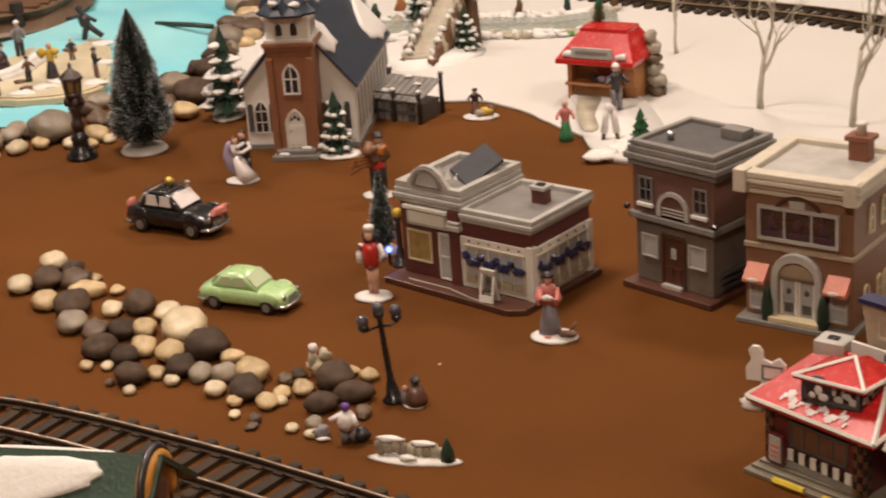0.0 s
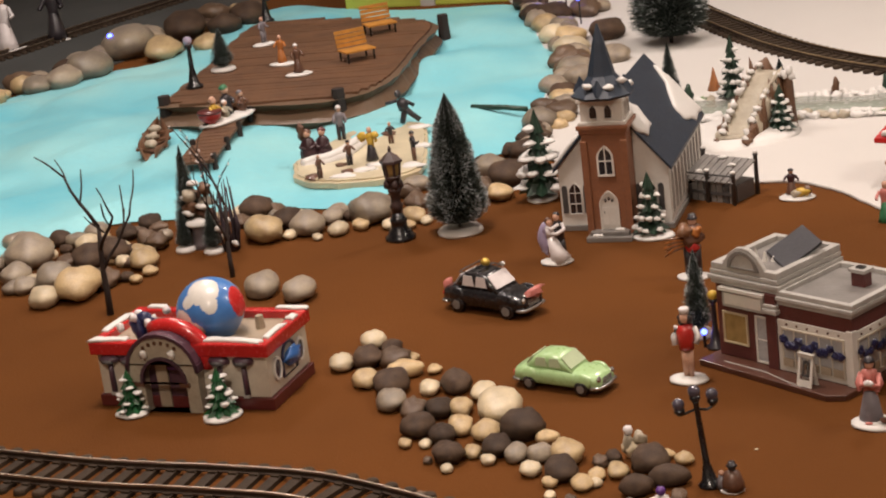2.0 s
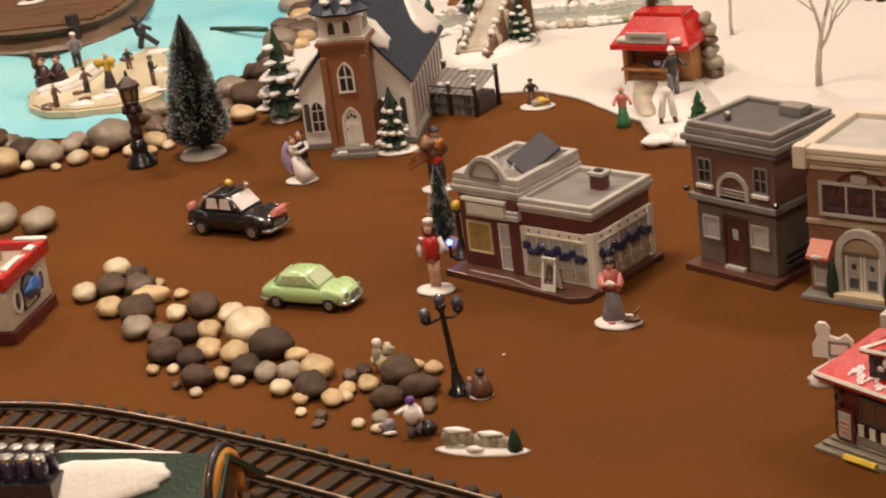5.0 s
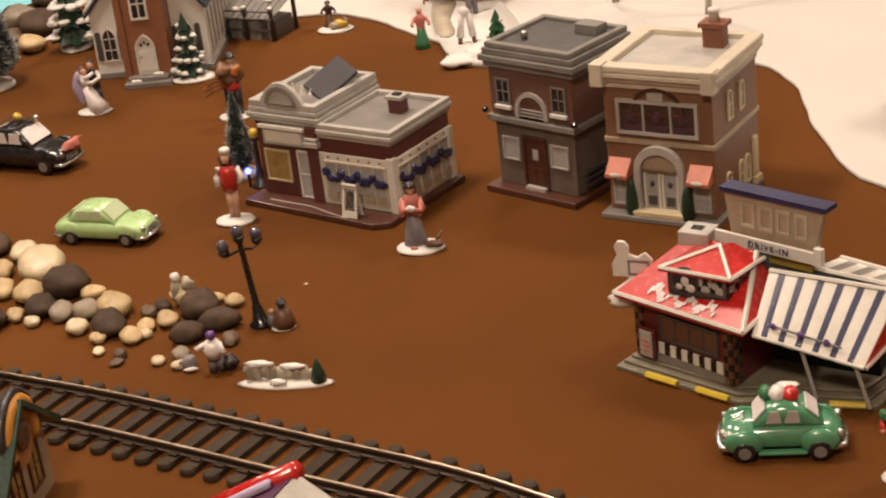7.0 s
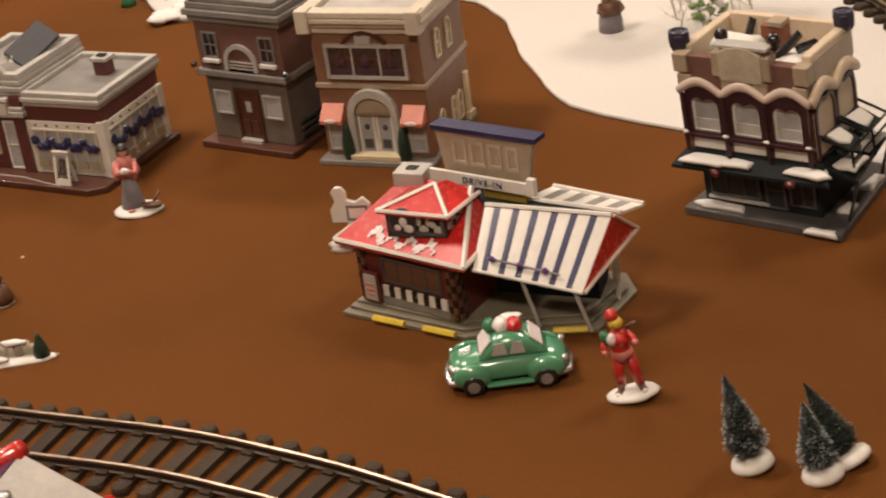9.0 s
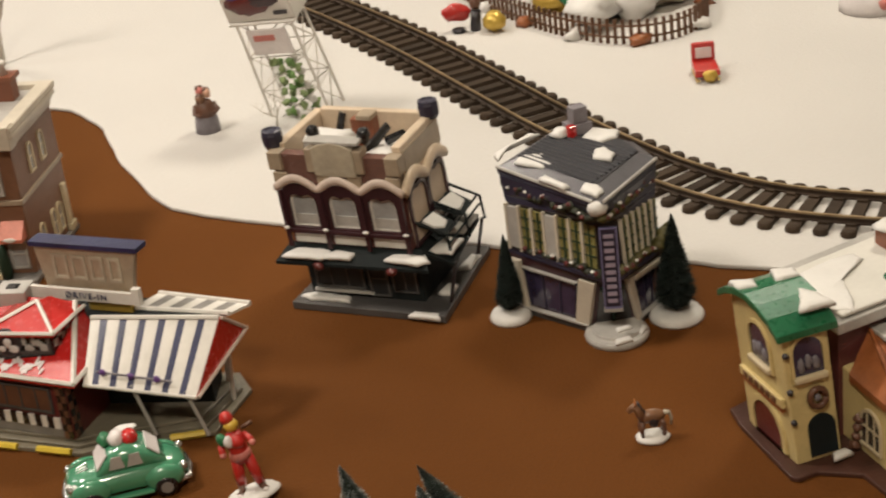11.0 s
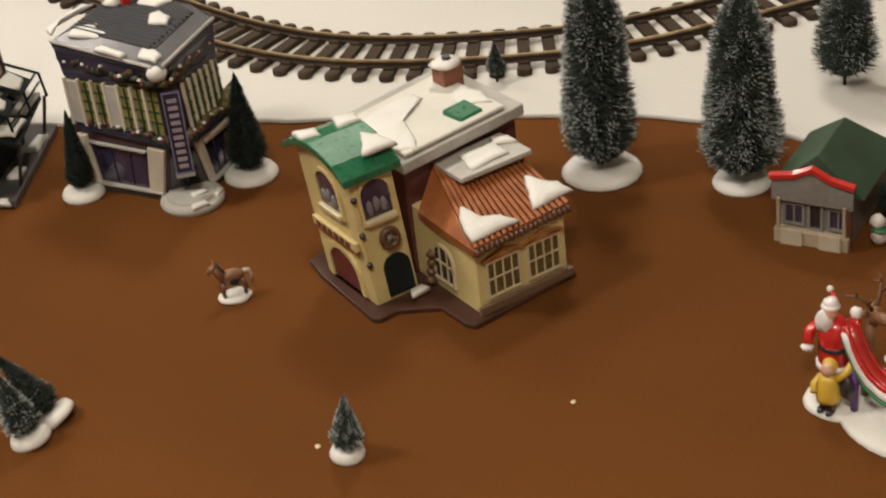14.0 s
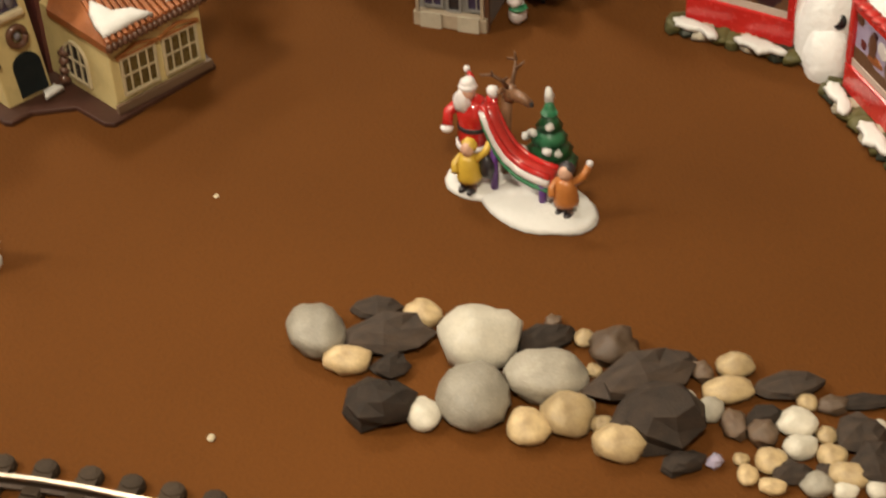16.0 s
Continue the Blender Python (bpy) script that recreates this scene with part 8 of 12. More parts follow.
sedan("toy_car", "lime green toy saloon car with pale painted windows, on brown cloth", -0.283, 1.034, -22, "green_car", 0.092, 0.038, 0.036, "lime_pale")
bc = sedan("toy_car", "black vintage toy car with a parcel on its roof", -0.390, 1.252, -27, "black", 0.108, 0.044, 0.046)
bm = BM()
for s in (-1, 1):
    tube(bm, [(-0.028, s * 0.017, 0.045), (0.008, s * 0.017, 0.046)], 0.0008, 5)
for k in range(4):
    tube(bm, [(-0.026 + 0.010 * k, -0.017, 0.0465), (-0.026 + 0.010 * k, 0.017, 0.0465)], 0.0007, 5)
part("roof_rack", bm, "dark_grey", bc)
bm = BM()
blob(bm, (-0.008, 0.004, 0.051), (0.005, 0.005, 0.0045), 2, 0.1)
part("roof_ball", bm, "gold", bc, "gold ornament", smooth=True)
bm = BM()
blob(bm, (0.010, 0.010, 0.049), (0.003, 0.003, 0.003), 1, 0.1)
part("roof_lamp", bm, "chrome", bc, smooth=True)
bm = BM()
for k in range(6):
    tube(bm, [(0.050, 0.012 - 0.004 * k, 0.026), (0.058, 0.016 - 0.006 * k, 0.030 - 0.001 * k)], 0.0014, 5, 0.0006)
blob(bm, (0.055, 0.002, 0.026), (0.006, 0.013, 0.005), 3, 0.3, 12, 8)
part("front_wreath", bm, "fig_pink", bc, "pinkish garland on the bonnet", smooth=True)
bm = BM()
blob(bm, (-0.056, -0.004, 0.024), (0.004, 0.007, 0.006), 3, 0.2)
part("rear_parcel", bm, "fig_pink", bc, smooth=True)


def taxi():
    L, W, H = 0.084, 0.044, 0.042
    t = thing("toy_car", "sea-green rounded toy car with red and white parcels on its roof", "toy car", 0.2205, 0.5375, -10, s=0.93)
    bm = BM()
    loft(bm, [(-L / 2, W * 0.26, H * 0.2, H * 0.42), (-L * 0.46, W * 0.38, H * 0.14, H * 0.54), (-L * 0.34, W * 0.43, H * 0.12, H * 0.60), (-L * 0.1, W * 0.43, H * 0.12, H * 0.62), (L * 0.2, W * 0.43, H * 0.12, H * 0.64), (L * 0.36, W * 0.40, H * 0.12, H * 0.60), (L * 0.46, W * 0.34, H * 0.14, H * 0.50), (L / 2, W * 0.24, H * 0.2, H * 0.40)], p=2.7)
    part("body", bm, "taxi_green", t, smooth=True)
    bm = BM()
    loft(bm, [(-L * 0.24, W * 0.32, H * 0.5, H * 0.62), (-L * 0.14, W * 0.37, H * 0.5, H * 0.88), (-L * 0.04, W * 0.37, H * 0.5, H * 0.99), (L * 0.08, W * 0.37, H * 0.5, H), (L * 0.18, W * 0.37, H * 0.5, H * 0.90), (L * 0.34, W * 0.30, H * 0.5, H * 0.60)], p=2.9)
    part("cabin", bm, "taxi_green", t, smooth=True)
    for fx in (-L * 0.31, L * 0.30):
        for s in (-1, 1):
            bm = BM()
            blob(bm, (fx, s * W * 0.40, H * 0.32), (L * 0.17, W * 0.12, H * 0.23), 0, 0.0, 14, 10)
            part("fender", bm, "taxi_green", t, smooth=True)
    for s in (-1, 1):
        bm = BM()
        box(bm, -L * 0.2, L * 0.2, s * W * 0.43 - 0.003, s * W * 0.43 + 0.003, H * 0.12, H * 0.18)
        part("running_board", bm, "taxi_green", t, bevel=0.001)
    wheels(t, (-L * 0.31, L * 0.30), W * 0.46, H * 0.19, 0.006)
    pane_quad(t, [(-L * 0.135, -W * 0.30, H * 0.90), (-L * 0.135, W * 0.30, H * 0.90), (-L * 0.232, W * 0.30, H * 0.66), (-L * 0.232, -W * 0.30, H * 0.66)], "fig_white", "windscreen")
    pane_quad(t, [(L * 0.205, -W * 0.26, H * 0.88), (L * 0.205, W * 0.26, H * 0.88), (L * 0.30, W * 0.26, H * 0.70), (L * 0.30, -W * 0.26, H * 0.70)][::-1], "fig_white", "rear_window")
    for s in (-1, 1):
        for a, b in ((-0.13, 0.0), (0.02, 0.15)):
            q = [(L * a, s * W * 0.378, H * 0.66), (L * b, s * W * 0.378, H * 0.66), (L * (b - 0.02), s * W * 0.362, H * 0.87), (L * (a + 0.03), s * W * 0.362, H * 0.87)]
            pane_quad(t, q if s < 0 else q[::-1], "mid_grey", "side_window")
    for fx, d in ((L * 0.5, 1), (-L * 0.5, -1)):
        bm = BM()
        tube(bm, [(fx - d * 0.010, -W * 0.42, H * 0.2), (fx, -W * 0.34, H * 0.2), (fx + d * 0.002, 0, H * 0.2), (fx, W * 0.34, H * 0.2), (fx - d * 0.010, W * 0.42, H * 0.2)], 0.0024, 6)
        part("bumper", bm, "chrome", t, "silver bumper", smooth=True)
    for s in (-1, 1):
        for fx in (-L * 0.46, L * 0.47):
            bm = BM()
            blob(bm, (fx, s * W * 0.32, H * 0.42), (0.003, 0.0034, 0.0034), 0, 0.0, 10, 8)
            part("lamp", bm, "chrome", t, smooth=True)
    bm = BM()
    for k in range(3):
        tube(bm, [(-L * 0.30, -0.004 + 0.004 * k, H * 0.62), (-L * 0.47, -0.003 + 0.003 * k, H * 0.50)], 0.0009, 5)
    parts("bonnet_trim", bm, "chrome", t)
    for nm, mt, lab, p, q in (("roof_parcel", "fig_white", "white wrapped parcel", (-0.002, -0.002, H * 1.03), (0.0058, 0.0072, 0.0056)), ("roof_parcel", "red", "red wrapped parcel", (0.007, -0.003, H * 1.02), (0.0062, 0.0068, 0.0054)), ("roof_parcel", "fig_green", "green wrapped parcel", (-0.010, 0.002, H * 1.0), (0.0048, 0.006, 0.0052))):
        bm = BM()
        blob(bm, p, q, 3, 0.12, 12, 8)
        part(nm, bm, mt, t, lab, smooth=True)
    for p in ((-0.034, -0.012, H * 0.46), (0.006, 0.012, H * 1.0)):
        bm = BM()
        blob(bm, p, (0.007, 0.005, 0.0016), 2, 0.2)
        part("snow_cap", bm, "snow", t, smooth=True)


taxi()

# ---------------------------------------------------------------- trees
def brush_tree(x, y, h, r, label, seed=0, base=0.0, base_z=0.006, z=0.0, bristles=1500, tip=0.5, body="pine", lean=0.0, group="bottle-brush trees", column=0.0, frost="frost"):
    """A bottle-brush tree: a wire trunk, a crown of fine bristles, frosted tips, and a white foot."""
    rg = random.Random(seed)
    t = thing("bottle_brush_tree", label, "toy tree", x, y, rg.uniform(0, 360), z, group)
    if base:
        bm = BM()
        lathe(bm, 0, 0, [(base, 0), (base * 1.02, base_z * 0.4), (base * 0.9, base_z), (base * 0.5, base_z * 1.2)], 18)
        part("foot", bm, "snow", t, "white round foot", smooth=True)
    bm = BM()
    tube(bm, [(0, 0, 0), (0, 0, h * 0.97)], max(0.0012, r * 0.05), 6, 0.0008)
    part("trunk", bm, "bark", t)

    def reach(s):
        cone = (1 - s) ** 0.85
        col = min(1.0, (1 - s) * 3.2)
        return r * ((1 - column) * cone + column * col) * min(1.0, 0.55 + s * 6)
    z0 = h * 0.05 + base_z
    # Solid core, coloured dark to imitate shade deep in the crown.
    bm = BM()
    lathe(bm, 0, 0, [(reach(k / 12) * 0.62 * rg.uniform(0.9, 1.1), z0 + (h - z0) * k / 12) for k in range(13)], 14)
    part("shade_core", bm, "pine_dark", t, "solid dark core, the crown's inner shade put into its colour")
    for nm, mt, n in (("crown", body, int(bristles * 2.4)), ("frosting", frost, int(bristles * tip * 4.2))):
        verts, faces = [], []
        tips = nm == "frosting"
        for k in range(n):
            s = rg.random() ** 1.15
            a = rg.uniform(0, 2 * math.pi)
            clump = noise.noise(Vector((math.cos(a) * 2.6, math.sin(a) * 2.6, s * h / r * 1.9 + seed)))
            if tips and clump < -0.12 + 0.45 * rg.random():
                continue
            q = reach(s) * (rg.uniform(0.86, 1.03) + 0.07 * clump)
            zz = z0 + (h - z0) * s
            d = Vector((math.cos(a), math.sin(a), rg.uniform(-0.05, 0.45)))
            lo, hi = (rg.uniform(0.80, 0.90), rg.uniform(0.98, 1.03)) if tips else (rg.uniform(0.45, 0.6), 1.0)
            p, e = Vector((0, 0, zz)) + d * q * lo, Vector((0, 0, zz)) + d * q * hi
            w = max(0.00035, r * 0.014) * rg.uniform(0.7, 1.35)
            side = Vector((-d.y, d.x, rg.uniform(-1.2, 1.2))).normalized() * w
            mid = p.lerp(e, 0.5)
            i = len(verts)
            verts += [p, mid - side, e, mid + side]
            faces.append((i, i + 1, i + 2, i + 3))
        if not faces:
            continue
        me = bpy.data.meshes.new(nm)
        me.from_pydata(verts, [], faces)
        me.materials.append(M[mt])
        ob = new(nm, me)
        ob.parent = t
        ob["label"] = "white frosted bristle tips" if tips else "green-grey bristles"
    if lean:
        # tips over towards the track
        t.matrix_world = pose(x, y, z) @ Matrix.Rotation(radians(lean), 4, Vector((0.64, -0.77, 0.0)).cross(Vector((0, 0, 1)))) @ Matrix.Rotation(rg.uniform(0, 6), 4, "Z")
    return t


def snow_fir(x, y, h, label, seed=0, base=0.016, z=0.0, name="toy_fir", r=0.36, lumps=4, daub=0.085):
    """A moulded fir: green tiers with lumps of snow, on a white foot."""
    rg = random.Random(seed)
    t = thing(name, label, "toy tree", x, y, rg.uniform(0, 360), z, "snowy moulded firs")
    if base:
        bm = BM()
        blob(bm, (0, 0, 0.002), (base * 1.12, base * 0.95, 0.0045), seed, 0.08, 16, 8, 0.5)
        part("foot", bm, "snow", t, "white foot", smooth=True)
    bm = BM()
    tube(bm, [(0, 0, 0), (0, 0, h * 0.3)], h * 0.05, 7)
    part("trunk", bm, "bark", t)
    n = 5
    for k in range(n):
        s = k / n
        zz = h * (0.12 + 0.80 * s)
        q = h * r * (1 - s * 0.82)
        bm = BM()
        m = 9
        top = bm.verts.new((0, 0, zz + h * 0.26))
        low = [bm.verts.new((q * (1.0 if j % 2 else 0.72) * math.cos(j * math.pi / m + k), q * (1.0 if j % 2 else 0.72) * math.sin(j * math.pi / m + k), zz - (0.02 * h if j % 2 else 0))) for j in range(2 * m)]
        mid = bm.verts.new((0, 0, zz + 0.05 * h))
        for j in range(2 * m):
            bm.faces.new([low[j], low[(j + 1) % (2 * m)], top])
            bm.faces.new([low[(j + 1) % (2 * m)], low[j], mid])
        part("branch_tier", bm, "pine_bright" if h < 0.06 else "dark_green", t)
        for j in range(lumps if k < n - 1 else 2):
            a = 6.28 * (j + rg.uniform(-0.3, 0.3)) / lumps + k * 0.7
            if rg.random() < 0.28:
                continue
            z_ = rg.uniform(0.030, 0.056) * h
            bm = BM()
            blob(bm, (q * 0.80 * math.cos(a), q * 0.80 * math.sin(a), zz + z_), (h * daub * rg.uniform(0.9, 1.4), h * daub * rg.uniform(0.8, 1.2), h * rg.uniform(0.026, 0.042)), rg.random() * 9, 0.30, 10, 7)
            part("snow_cap", bm, "snow", t, smooth=True)
    return t


def bare_tree(x, y, h, label, material, seed, rz=0, spread=0.5, levels=4, z=0.0, thick=0.02, blossoms=None, name="bare_tree", bole=0.42):
    rg = random.Random(seed)
    t = thing(name, label, "toy tree", x, y, rz, z)
    trunk, limbs, tips = BM(), BM(), []

    def grow(p, d, length, r, lv):
        pts, q = [p], p
        for k in range(4):
            d = (d + Vector((rg.uniform(-1, 1), rg.uniform(-1, 1), rg.uniform(-0.3, 0.6))) * 0.16).normalized()
            q = q + d * length / 4
            pts.append(q)
        tube(trunk if lv == 0 else limbs, pts, r, 6 if lv < 2 else 4, r * 0.55)
        tips.append(q)
        if lv >= levels:
            return
        for k in range(3 if lv < 2 else 2):
            a = rg.uniform(0, 6.28)
            side = Vector((math.cos(a), math.sin(a), 0.35))
            o = pts[-1] if k == 0 else pts[2 + (k % 2)]
            grow(o, (d * (1 - spread) + side * spread).normalized(), length * rg.uniform(0.55, 0.8), r * 0.55, lv + 1)
    grow(Vector((0, 0, 0)), Vector((0, 0, 1)), h * bole, h * thick, 0)
    part("trunk", trunk, material, t, smooth=True)
    part("branchwork", limbs, material, t, smooth=True)
    if blossoms:
        bm = BM()
        for p in tips[::2]:
            blob(bm, p, (h * 0.007,) * 3, rg.random() * 9, 0.2, 6, 5)
        parts("bud", bm, blossoms, t)
    return t


FROSTED = "dark green bottle-brush tree with frosted tips and white foot"
brush_tree(-0.483, 1.536, 0.175, 0.042, FROSTED, 1, 0.028, bristles=5200, tip=0.95, column=0.18)
brush_tree(0.800, 0.330, 0.166, 0.029, FROSTED, 2, 0.028, bristles=4200, tip=0.7, column=0.55)
brush_tree(0.851, 0.246, 0.153, 0.031, FROSTED, 3, 0.020, bristles=4200, tip=0.75, column=0.45)
brush_tree(0.930, 0.118, 0.165, 0.030, FROSTED, 4, 0.027, bristles=4200, tip=0.7, column=0.5)
brush_tree(1.004, 0.285, 0.105, 0.028, "small frosted bottle-brush tree standing on snow", 5, 0.0, bristles=1600, tip=0.6, column=0.4, z=0.004)
brush_tree(1.054, 0.733, 0.120, 0.029, "frosted grey bottle-brush tree standing alone on snow", 6, 0.0, bristles=3000, tip=1.0, column=0.5, z=0.004)
brush_tree(0.482, 0.203, 0.043, 0.0110, "tiny grey frosted tree on a white foot", 7, 0.0100, bristles=1100, tip=0.9, group="tiny frosted trees", lean=-4)
brush_tree(0.362, 0.352, 0.050, 0.0135, "tiny grey frosted tree on a white foot", 8, 0.0125, bristles=1100, tip=0.9, group="tiny frosted trees", lean=14)
brush_tree(0.384, 0.360, 0.056, 0.0135, "tiny dark frosted tree leaning on its foot", 9, 0.0125, bristles=1100, tip=0.15, group="tiny frosted trees", lean=34)
brush_tree(0.329, 0.378, 0.062, 0.0155, "tiny grey frosted tree on a white foot", 29, 0.0130, bristles=1100, tip=0.9, group="tiny frosted trees", lean=16)
brush_tree(0.533, 0.594, 0.070, 0.0130, "dark green bristle tree on a snowy foot by the hotel", 10, 0.0155, 0.006, bristles=1800, tip=0.0, body="pine_dark")
brush_tree(0.632, 0.522, 0.084, 0.0185, "dark green bristle tree on a snowy foot by the hotel", 11, 0.0200, 0.006, bristles=2200, tip=0.0, body="pine_dark")
brush_tree(0.880, 0.131, 0.066, 0.024, "dark green bristle tree beside the small cabin", 43, 0.0, bristles=1800, tip=0.0, body="pine_dark")
brush_tree(0.843, 0.492, 0.034, 0.010, "tiny grey frosted tree standing on the snow cloth", 41, 0.0, bristles=700, tip=0.6, z=0.004, group="tiny frosted trees")
brush_tree(-0.836, 1.552, 0.130, 0.023, "slim dark frosted tree on the rocky shore", 12, 0.014, bristles=1800, tip=1.0)
brush_tree(-0.792, 1.505, 0.062, 0.015, "slim dark frosted tree on the rocky shore", 13, 0.013, bristles=900, tip=0.4)
brush_tree(-0.834, 1.517, 0.055, 0.014, "slim dark frosted tree on the rocky shore", 14, 0.013, bristles=900, tip=0.3)
brush_tree(-0.166, 1.150, 0.090, 0.018, "pale frosted slim tree tucked behind the cafe", 15, 0.014, bristles=1200, tip=1.6)
snow_fir(-0.105, 1.897, 0.068, "snow-flecked dark fir beside the stone slide", 16, 0.0, z=0.004, r=0.33, lumps=8, daub=0.055)
brush_tree(-0.112, 2.137, 0.052, 0.014, "dark bristle tree behind the stone slide", 42, 0.0, bristles=900, tip=0.5, z=0.004)
snow_fir(-0.180, 2.10, 0.098, "tall snow-flecked dark fir behind the stone slide", 17, 0.0, z=0.004, r=0.24, lumps=8, daub=0.05)
brush_tree(-0.245, 1.84, 0.150, 0.030, "dark frosted tree behind the church", 18, 0.0, bristles=1500, tip=0.35, z=0.004)
brush_tree(-0.310, 2.56, 0.190, 0.075, "broad dark bushy tree in front of the far track", 19, 0.0, bristles=2600, tip=0.4, z=0.004, column=0.8)
brush_tree(-1.067, 2.385, 0.075, 0.026, "small frosted tree on the boardwalk", 20, 0.022, z=0.052, bristles=800, tip=0.5)
snow_fir(-0.399, 1.655, 0.118, "tall snow-laden fir beside the church", 21, 0.02, r=0.26, lumps=7, daub=0.075)
snow_fir(-0.243, 1.478, 0.078, "small snow-laden fir on a white foot by the church", 22, 0.024, r=0.29, lumps=9, daub=0.045)
snow_fir(-0.703, 0.998, 0.046, "little painted fir with white snow by the pavilion porch", 23, 0.017)
snow_fir(-0.606, 0.984, 0.050, "little painted fir with white snow by the pavilion porch", 24, 0.019)
snow_fir(0.104, 1.408, 0.054, "small bright green fir on the snowy path", 25, 0.0, z=0.004, lumps=2, daub=0.05)
bare_tree(-0.845, 1.290, 0.26, "dark leafless twig tree behind the pavilion", "bark", 33, 0, 0.50, 2, thick=0.017, bole=0.40)
bare_tree(-0.735, 1.405, 0.205, "dark leafless twig tree behind the pavilion", "bark", 34, 60, 0.34, 3, thick=0.017, blossoms="fig_white", bole=0.42)
bare_tree(0.347, 1.470, 0.215, "pale leafless twig tree on snow", "bark_white", 41, 40, 0.36, 4, z=0.004, thick=0.021)
bare_tree(0.254, 1.560, 0.200, "pale leafless twig tree on snow", "bark_white", 35, 0, 0.36, 4, z=0.004, thick=0.021)
bare_tree(0.177, 1.832, 0.180, "pale leafless twig tree on snow", "bark_white", 36, 0, 0.42, 4, z=0.004, thick=0.014)
bare_tree(0.528, 1.075, 0.075, "pale leafless twig bush on snow", "bark_white", 37, 0, 0.78, 4, z=0.004, thick=0.014, bole=0.26)

# ---------------------------------------------------------------- figurines: one moulded mesh each
class Mould:
    def __init__(self):
        self.bm, self.mats = BM(), []

    def add(self, material, fn, *a, **k):
        if material not in self.mats:
            self.mats.append(material)
        have = len(self.bm.faces)
        fn(self.bm, *a, **k)
        self.bm.faces.ensure_lookup_table()
        i = self.mats.index(material)
        for f in list(self.bm.faces)[have:]:
            f.material_index = i
        return self

    def done(self, name, label, x, y, rz=0, z=0.0, category="figurine", group=""):
        ob = part(name, self.bm, self.mats[0], None, smooth=True)
        for m in self.mats[1:]:
            ob.data.materials.append(M[m])
        ob.matrix_world = pose(x, y, z, 0, 0, rz)
        return tagged(ob, label, category, group)


def body(m, h, x=0.0, y=0.0, z=0.0, coat="fig_dark", legs="fig_dark", hat=None, skirt=None, head="skin", arms=0.4, side=0.0):
    """A plain standing doll of height h."""
    if skirt:
        m.add(skirt, lathe, x, y, [(h * 0.19, z), (h * 0.16, z + h * 0.15), (h * 0.09, z + h * 0.48), (h * 0.07, z + h * 0.5)], 12)
    else:
        for s in (-1, 1):
            m.add(legs, tube, [(x + s * h * 0.07, y, z), (x + s * h * 0.06, y, z + h * 0.46)], h * 0.055, 7, h * 0.07)
    m.add(coat, lathe, x, y, [(h * 0.11, z + h * 0.40), (h * 0.10, z + h * 0.52), (h * 0.135, z + h * 0.70), (h * 0.11, z + h * 0.79), (h * 0.04, z + h * 0.83)], 12, 1.0, 0.75)
    for s in (-1, 1):
        m.add(coat, tube, [(x + s * h * 0.12, y, z + h * 0.75), (x + s * h * (0.17 + 0.1 * arms), y - h * 0.04, z + h * 0.60), (x + s * h * (0.12 + 0.2 * arms) + side, y - h * 0.13, z + h * (0.50 + 0.22 * arms))], h * 0.045, 6, h * 0.038)
    m.add(head, blob, (x, y, z + h * 0.90), (h * 0.075, h * 0.08, h * 0.095), 1, 0.04, 10, 8)
    if hat:
        m.add(hat, lathe, x, y, [(h * 0.095, z + h * 0.935), (h * 0.085, z + h * 0.955), (h * 0.07, z + h * 0.99), (h * 0.02, z + h * 1.02)], 10)
    return m


def foot(m, r, k=0.8, mat="snow", seed=1, t=0.004):
    return m.add(mat, blob, (0, 0, t * 0.4), (r, r * k, t), seed, 0.06, 18, 8, 0.45)


SIZE = 0.004
m = foot(Mould(), 0.021)
body(m, 0.056, -0.004, 0.003, SIZE, "fig_pink", skirt="fig_grey", hat="fig_dark", arms=0.05)
m.add("fig_pink", tube, [(-0.010, 0.001, 0.044), (-0.010, -0.006, 0.038), (-0.002, -0.008, 0.041)], 0.0024, 8).add("fig_pink", tube, [(0.003, 0.001, 0.044), (0.005, -0.005, 0.037), (-0.002, -0.008, 0.040)], 0.0024, 8).add("fig_white", blob, (-0.003, -0.009, 0.041), (0.004, 0.0025, 0.003), 2, 0.2).add("fig_dark", blob, (-0.004, 0.005, 0.053), (0.0050, 0.004, 0.007), 3, 0.1)
m.add("fig_brown", blob, (0.013, -0.006, 0.007), (0.008, 0.004, 0.003), 2, 0.2).add("wood", tube, [(0.012, -0.004, 0.006), (0.020, 0.0, 0.016)], 0.0012).add("fig_pink", blob, (-0.004, -0.010, 0.0055), (0.003, 0.002, 0.0012), 2, 0.2)
m.done("village_figure", "figurine in pink blouse and long grey skirt on a snowy foot", -0.002, 0.924, -10)
m = foot(Mould(), 0.0185)
m.add("skin", tube, [(-0.002, 0, SIZE), (-0.0018, 0, 0.034)], 0.0026, 8, 0.0040).add("skin", tube, [(0.0025, 0, SIZE), (0.0022, 0, 0.034)], 0.0026, 8, 0.0040)
m.add("fig_red", lathe, 0, 0, [(0.007, 0.032), (0.0075, 0.038), (0.0085, 0.050), (0.0055, 0.055), (0.003, 0.056)], 12)
m.add("fig_white", tube, [(-0.008, 0, 0.053), (-0.0115, 0, 0.044), (-0.010, -0.003, 0.036)], 0.003, 7).add("fig_white", tube, [(0.008, 0, 0.053), (0.0115, 0, 0.044), (0.010, -0.003, 0.038)], 0.003, 7)
